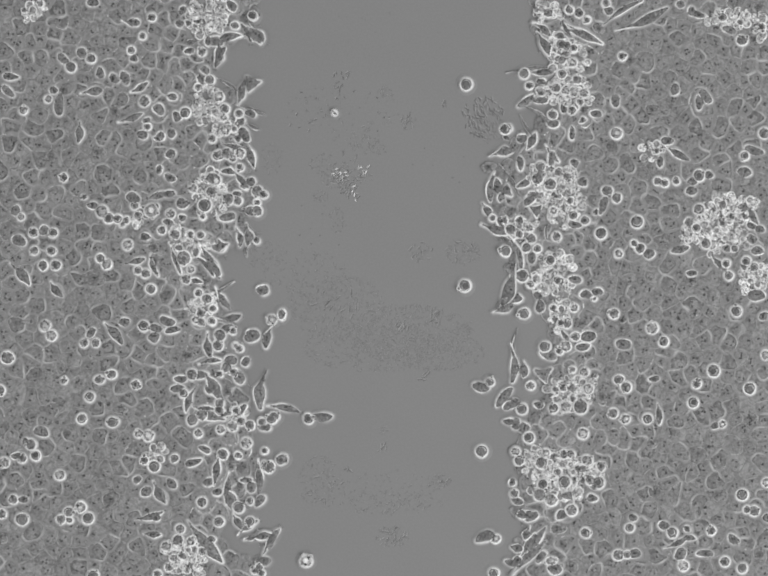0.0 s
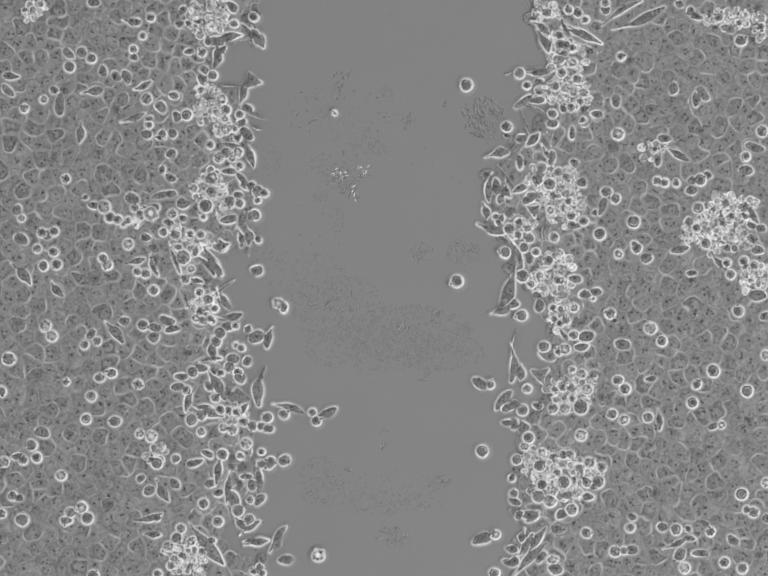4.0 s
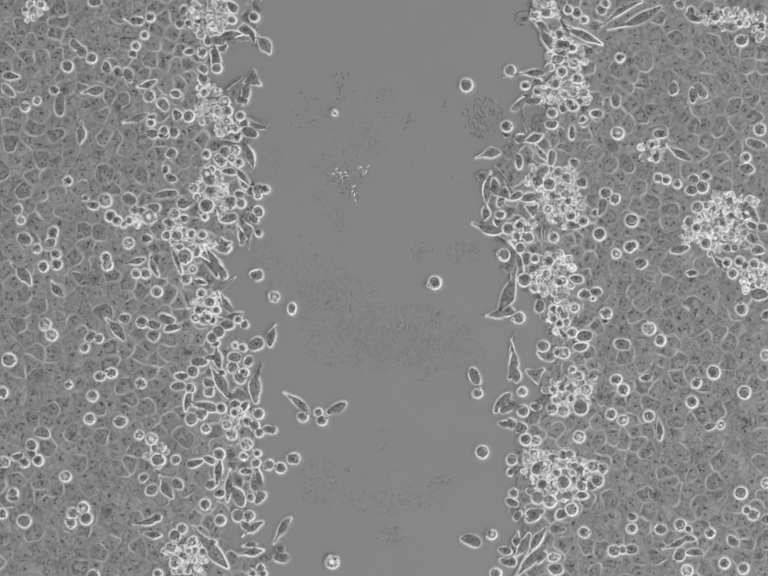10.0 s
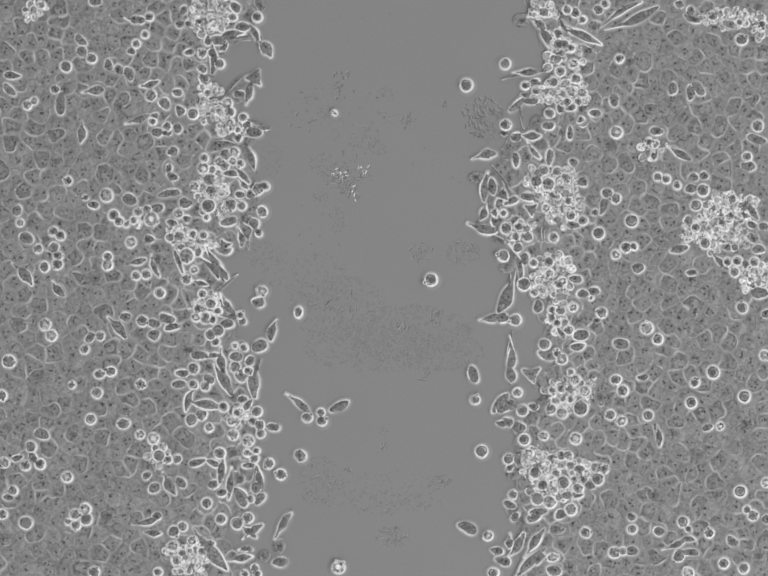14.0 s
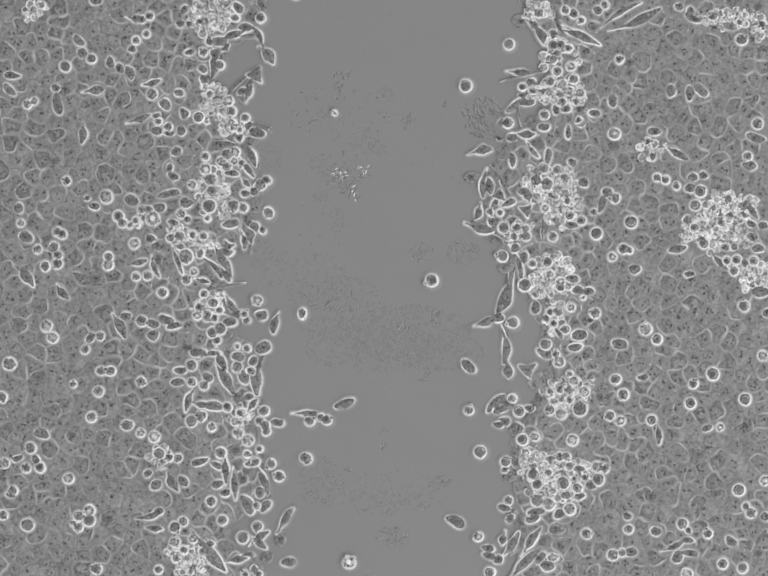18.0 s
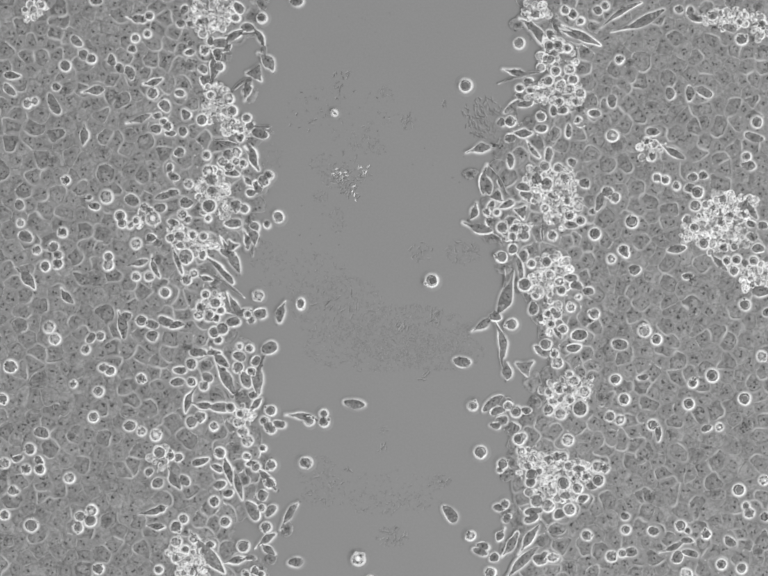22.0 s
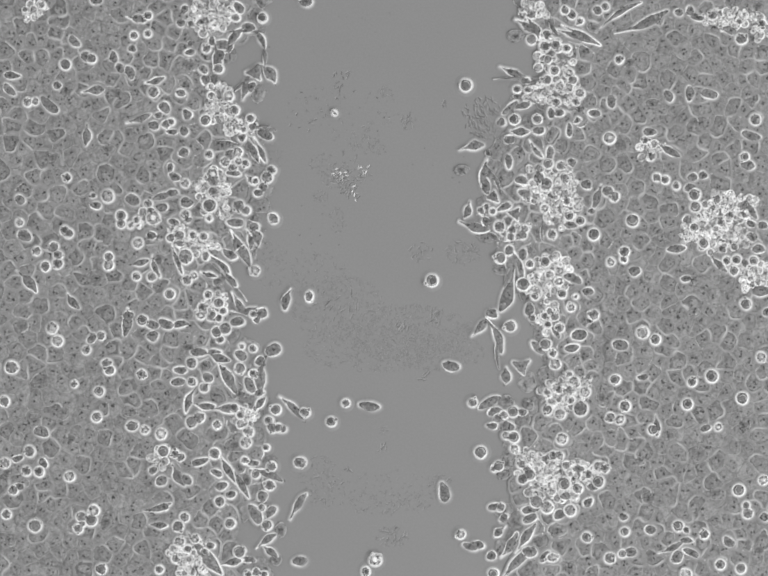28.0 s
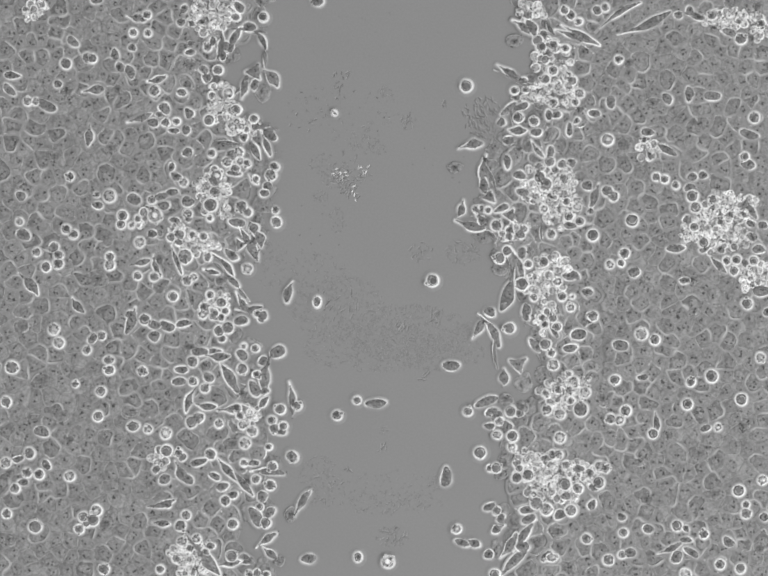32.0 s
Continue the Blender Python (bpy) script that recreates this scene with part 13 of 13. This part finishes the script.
    creep(cells[637], (0, -176.9, -89.0), (6, -172.4, -88.7), (10, -170.2, -89.1), (14, -167.1, -88.5), (19, -164.6, -88.6), (25, -163.2, -89.6), (32, -159.4, -90.6))
    creep(cells[638], (0, -184.9, -137.6), (6, -183.5, -136.4), (10, -182.9, -134.9), (14, -180.3, -133.5), (19, -174.9, -133.8), (25, -170.5, -134.6), (32, -165.2, -135.1))
    creep(cells[639], (0, 223.1, 188.6), (6, 223.2, 188.9), (10, 223.0, 189.2), (14, 220.9, 188.9), (19, 218.1, 188.7), (25, 217.5, 188.6), (32, 216.3, 187.9))
    creep(cells[640], (0, 238.2, 85.2), (6, 236.6, 84.2), (10, 236.5, 84.1), (14, 236.9, 84.7), (19, 234.9, 85.4), (25, 233.7, 86.2), (32, 231.8, 86.4))
    creep(cells[641], (0, 192.3, -113.9), (6, 191.0, -114.0), (10, 190.0, -114.0), (14, 188.6, -114.9), (19, 185.8, -116.3), (25, 183.8, -116.9), (32, 181.1, -118.0))
    creep(cells[642], (0, -238.4, -220.2), (6, -233.7, -220.3), (10, -231.7, -220.4), (14, -227.9, -219.1), (19, -225.0, -217.2), (25, -222.7, -216.2), (32, -219.7, -215.4))
    creep(cells[643], (0, 216.9, 234.1), (6, 216.8, 235.0), (10, 217.0, 235.3), (14, 215.6, 235.3), (19, 212.5, 234.6), (25, 212.1, 234.0), (32, 210.9, 233.0))
    creep(cells[644], (0, 174.1, -131.5), (6, 172.3, -133.1), (10, 170.7, -133.7), (14, 168.2, -133.6), (19, 162.6, -136.3), (25, 157.5, -138.7), (32, 151.6, -141.1))
    creep(cells[645], (0, 257.4, -140.7), (6, 256.0, -141.8), (10, 255.2, -141.7), (14, 254.4, -142.5), (19, 253.9, -143.6), (25, 254.3, -144.6), (32, 254.7, -147.0))
    creep(cells[646], (0, 179.1, -195.4), (6, 176.1, -197.1), (10, 174.1, -198.4), (14, 172.0, -199.6), (19, 165.8, -199.9), (25, 157.6, -198.3), (32, 149.6, -197.0))
    creep(cells[647], (0, -219.1, 297.5), (6, -219.3, 297.1), (10, -219.5, 297.4), (14, -219.6, 296.9), (19, -218.4, 297.0), (25, -217.2, 297.0), (32, -215.7, 297.2))
    creep(cells[648], (0, 214.1, 70.5), (6, 211.9, 69.8), (10, 211.8, 69.8), (14, 211.6, 70.2), (19, 209.8, 70.3), (25, 209.3, 70.5), (32, 208.3, 69.9))
    creep(cells[649], (0, 196.9, -70.3), (6, 195.6, -71.5), (10, 195.1, -72.1), (14, 194.3, -73.4), (19, 192.3, -74.0), (25, 190.5, -73.4), (32, 187.8, -72.7))
    creep(cells[650], (0, -197.2, 276.6), (6, -197.4, 276.6), (10, -197.5, 277.1), (14, -197.4, 277.0), (19, -195.6, 276.7), (25, -193.8, 276.6), (32, -191.8, 276.4))
    creep(cells[651], (0, -234.3, 60.0), (6, -233.6, 59.5), (10, -232.1, 58.8), (14, -229.5, 58.2), (19, -229.3, 58.1), (25, -229.4, 58.5), (32, -229.2, 59.9))
    creep(cells[652], (0, -292.1, -37.9), (6, -292.0, -36.0), (10, -291.8, -33.8), (14, -290.9, -32.1), (19, -290.5, -31.6), (25, -289.2, -31.1), (32, -284.8, -29.7))
    creep(cells[653], (0, -160.2, -137.1), (6, -158.3, -135.7), (10, -158.0, -134.0), (14, -154.1, -132.2), (19, -146.5, -130.8), (25, -141.7, -129.9), (32, -135.8, -128.8))
    creep(cells[654], (0, -201.5, 7.2), (6, -199.2, 7.7), (10, -197.1, 6.6), (14, -195.7, 5.7), (19, -192.3, 6.8), (25, -188.3, 7.3), (32, -183.4, 8.2))
    creep(cells[655], (0, -194.6, -282.3), (6, -194.7, -284.6), (10, -193.8, -286.2), (14, -195.7, -287.1), (19, -196.0, -287.5), (25, -195.6, -288.9), (32, -195.4, -289.7))
    creep(cells[656], (0, 140.8, -131.8), (6, 138.4, -134.6), (10, 136.8, -135.3), (14, 133.7, -135.1), (19, 128.6, -136.9), (25, 125.5, -138.1), (32, 121.0, -139.0))
    creep(cells[657], (0, -192.9, 123.2), (6, -194.5, 122.3), (10, -196.0, 121.7), (14, -196.4, 121.8), (19, -195.0, 122.0), (25, -193.3, 121.1), (32, -189.8, 120.5))
    creep(cells[658], (0, 215.1, 9.6), (6, 215.3, 10.5), (10, 216.5, 10.2), (14, 215.6, 10.1), (19, 211.2, 10.8), (25, 210.1, 12.3), (32, 208.0, 13.3))
    creep(cells[659], (0, 219.4, 308.1), (6, 217.4, 308.5), (10, 216.7, 308.3), (14, 215.1, 308.3), (19, 212.8, 307.2), (25, 211.8, 306.6), (32, 210.0, 305.8))
    creep(cells[660], (0, 218.2, 286.2), (6, 216.7, 286.5), (10, 216.5, 286.2), (14, 215.2, 286.2), (19, 212.8, 285.2), (25, 211.8, 284.6), (32, 209.9, 284.0))
    creep(cells[661], (0, 204.7, 272.1), (6, 203.8, 272.8), (10, 204.0, 273.0), (14, 202.5, 273.4), (19, 197.2, 272.9), (25, 194.4, 272.7), (32, 190.0, 272.6))
    creep(cells[662], (0, -174.9, 100.0), (6, -172.8, 96.3), (10, -172.3, 96.4), (14, -171.9, 93.3), (19, -168.3, 92.3), (25, -165.0, 92.5), (32, -160.1, 91.4))
    creep(cells[663], (0, -184.1, -53.1), (6, -184.6, -49.8), (10, -185.7, -49.1), (14, -186.1, -47.7), (19, -183.1, -45.5), (25, -179.9, -45.8), (32, -175.2, -44.5))
    creep(cells[664], (0, -152.8, -267.5), (6, -149.1, -268.3), (10, -147.2, -269.2), (14, -147.3, -272.4), (19, -137.7, -281.1), (25, -131.7, -282.9), (32, -131.9, -282.1))
    creep(cells[665], (0, 198.5, 282.4), (6, 197.6, 283.8), (10, 197.9, 284.5), (14, 196.1, 285.6), (19, 189.5, 285.1), (25, 185.6, 284.7), (32, 180.1, 284.5))
    creep(cells[666], (0, 261.0, 101.3), (6, 259.2, 100.3), (10, 259.0, 100.2), (14, 260.0, 100.6), (19, 259.2, 101.1), (25, 258.9, 102.4), (32, 257.6, 103.0))
    creep(cells[667], (0, -188.5, -65.5), (6, -188.2, -62.5), (10, -188.9, -61.9), (14, -188.8, -60.4), (19, -186.9, -58.5), (25, -184.9, -58.1), (32, -181.6, -56.7))
    creep(cells[668], (0, -194.9, -114.6), (6, -195.4, -109.4), (10, -196.4, -107.6), (14, -196.4, -103.3), (19, -198.0, -101.0), (25, -198.0, -101.4), (32, -196.6, -101.0))
    creep(cells[669], (0, -267.0, 187.7), (6, -263.2, 189.9), (10, -261.2, 191.2), (14, -258.3, 192.7), (19, -255.7, 192.9), (25, -254.7, 193.2), (32, -252.3, 194.9))
    creep(cells[670], (0, 237.3, -222.1), (6, 234.7, -222.0), (10, 232.9, -222.1), (14, 231.5, -221.8), (19, 232.6, -221.8), (25, 233.8, -222.6), (32, 236.2, -223.4))
    creep(cells[671], (0, -185.5, -96.3), (6, -183.3, -94.7), (10, -182.6, -94.8), (14, -181.1, -93.5), (19, -181.0, -92.1), (25, -180.9, -91.6), (32, -179.7, -90.6))
    creep(cells[672], (0, -158.5, 115.6), (6, -157.8, 115.5), (10, -157.6, 116.3), (14, -157.4, 115.9), (19, -154.4, 119.0), (25, -151.4, 120.8), (32, -146.4, 122.0))
    creep(cells[673], (0, 176.7, 232.1), (6, 173.7, 232.2), (10, 172.5, 231.9), (14, 170.0, 231.8), (19, 164.5, 232.2), (25, 161.1, 232.9), (32, 156.2, 233.2))
    creep(cells[674], (0, 169.9, 103.8), (6, 167.1, 102.8), (10, 166.2, 102.3), (14, 164.2, 102.0), (19, 161.0, 103.6), (25, 159.1, 105.4), (32, 155.7, 107.4))
    creep(cells[675], (0, -181.9, 266.1), (6, -181.2, 267.8), (10, -180.7, 269.3), (14, -179.8, 270.4), (19, -177.3, 269.8), (25, -174.9, 269.1), (32, -172.7, 268.3))
    creep(cells[676], (0, 176.3, 218.5), (6, 173.3, 219.6), (10, 172.1, 219.9), (14, 170.5, 220.2), (19, 166.1, 221.0), (25, 162.8, 222.0), (32, 158.7, 222.2))
    creep(cells[677], (0, 197.2, 7.3), (6, 198.0, 8.5), (10, 199.8, 8.0), (14, 199.7, 7.4), (19, 197.3, 7.0), (25, 196.5, 7.3), (32, 194.5, 7.1))
    creep(cells[678], (0, -176.4, 151.2), (6, -177.8, 151.9), (10, -178.6, 152.3), (14, -177.9, 149.8), (19, -176.0, 149.7), (25, -173.8, 149.5), (32, -171.0, 149.3))
    creep(cells[679], (0, -164.0, 168.0), (6, -164.9, 168.6), (10, -165.4, 169.2), (14, -164.1, 168.2), (19, -162.5, 168.3), (25, -160.9, 168.3), (32, -157.7, 168.6))
    creep(cells[680], (0, 203.5, 292.5), (6, 202.6, 293.4), (10, 202.8, 293.7), (14, 201.2, 294.4), (19, 194.9, 293.5), (25, 191.2, 292.8), (32, 185.8, 292.1))
    creep(cells[681], (0, -184.3, 149.4), (6, -184.8, 146.9), (10, -185.2, 145.2), (14, -184.2, 141.7), (19, -182.2, 142.0), (25, -179.7, 141.8), (32, -176.3, 141.9))
    creep(cells[682], (0, -161.1, 187.4), (6, -158.9, 185.8), (10, -157.4, 184.9), (14, -154.1, 183.2), (19, -151.9, 182.5), (25, -149.4, 181.9), (32, -144.3, 181.8))
    creep(cells[683], (0, 171.8, 46.1), (6, 169.2, 44.2), (10, 167.9, 42.3), (14, 166.3, 41.0), (19, 164.7, 41.2), (25, 163.1, 41.3), (32, 160.9, 41.8))
    creep(cells[684], (0, -256.4, -258.1), (6, -255.9, -258.0), (10, -255.6, -258.3), (14, -255.3, -256.5), (19, -252.4, -249.9), (25, -249.2, -247.3), (32, -243.9, -243.4))
    creep(cells[685], (0, -161.8, -220.4), (6, -162.4, -218.9), (10, -162.9, -217.6), (14, -161.8, -214.7), (19, -157.4, -215.1), (25, -155.0, -216.1), (32, -153.6, -217.0))
    creep(cells[686], (0, 139.5, 179.2), (6, 138.9, 181.5), (10, 138.0, 182.3), (14, 135.5, 184.2), (19, 133.0, 185.4), (25, 132.2, 186.0), (32, 132.3, 185.9))
    creep(cells[687], (0, 175.8, 127.9), (6, 174.9, 127.5), (10, 174.7, 127.1), (14, 172.5, 127.5), (19, 171.4, 129.7), (25, 172.9, 132.1), (32, 174.2, 134.8))
    creep(cells[688], (0, 139.6, -150.0), (6, 137.3, -151.7), (10, 135.3, -152.4), (14, 132.5, -152.0), (19, 127.6, -153.6), (25, 123.2, -154.4), (32, 118.4, -154.9))
    creep(cells[689], (0, -192.7, -38.4), (6, -192.4, -36.3), (10, -192.9, -36.4), (14, -192.7, -35.9), (19, -190.0, -34.0), (25, -187.3, -34.2), (32, -183.0, -33.2))
    creep(cells[690], (0, 165.6, -256.6), (6, 166.1, -257.3), (10, 167.2, -257.0), (14, 168.4, -257.4), (19, 166.5, -258.6), (25, 164.6, -258.4), (32, 162.5, -259.5))
    creep(cells[691], (0, -161.9, 56.7), (6, -160.2, 56.2), (10, -160.2, 59.0), (14, -160.3, 56.8), (19, -156.1, 53.7), (25, -151.9, 54.1), (32, -147.0, 53.4))
    creep(cells[692], (0, -268.8, 57.5), (6, -267.9, 56.3), (10, -267.4, 55.6), (14, -264.3, 54.9), (19, -262.5, 55.8), (25, -262.2, 57.5), (32, -260.7, 61.0))
    creep(cells[693], (0, -142.5, 108.5), (6, -141.6, 109.0), (10, -141.3, 110.3), (14, -141.6, 111.2), (19, -137.7, 117.5), (25, -134.0, 122.3), (32, -127.5, 126.7))
    creep(cells[694], (0, -241.6, 105.6), (6, -240.0, 105.6), (10, -239.4, 105.9), (14, -236.4, 106.9), (19, -236.8, 107.0), (25, -238.4, 106.4), (32, -238.2, 107.4))
    creep(cells[695], (0, -252.6, 167.8), (6, -249.7, 169.3), (10, -248.1, 170.9), (14, -244.7, 173.8), (19, -241.1, 173.4), (25, -239.6, 174.2), (32, -236.3, 176.5))
    creep(cells[696], (0, 166.0, 212.9), (6, 162.3, 214.8), (10, 160.6, 215.6), (14, 158.9, 216.6), (19, 155.0, 216.2), (25, 152.1, 215.6), (32, 148.7, 213.4))
    creep(cells[697], (0, -181.9, 47.4), (6, -180.0, 47.9), (10, -178.8, 49.0), (14, -178.5, 47.3), (19, -173.3, 46.3), (25, -167.7, 47.2), (32, -161.2, 48.3))


motions()
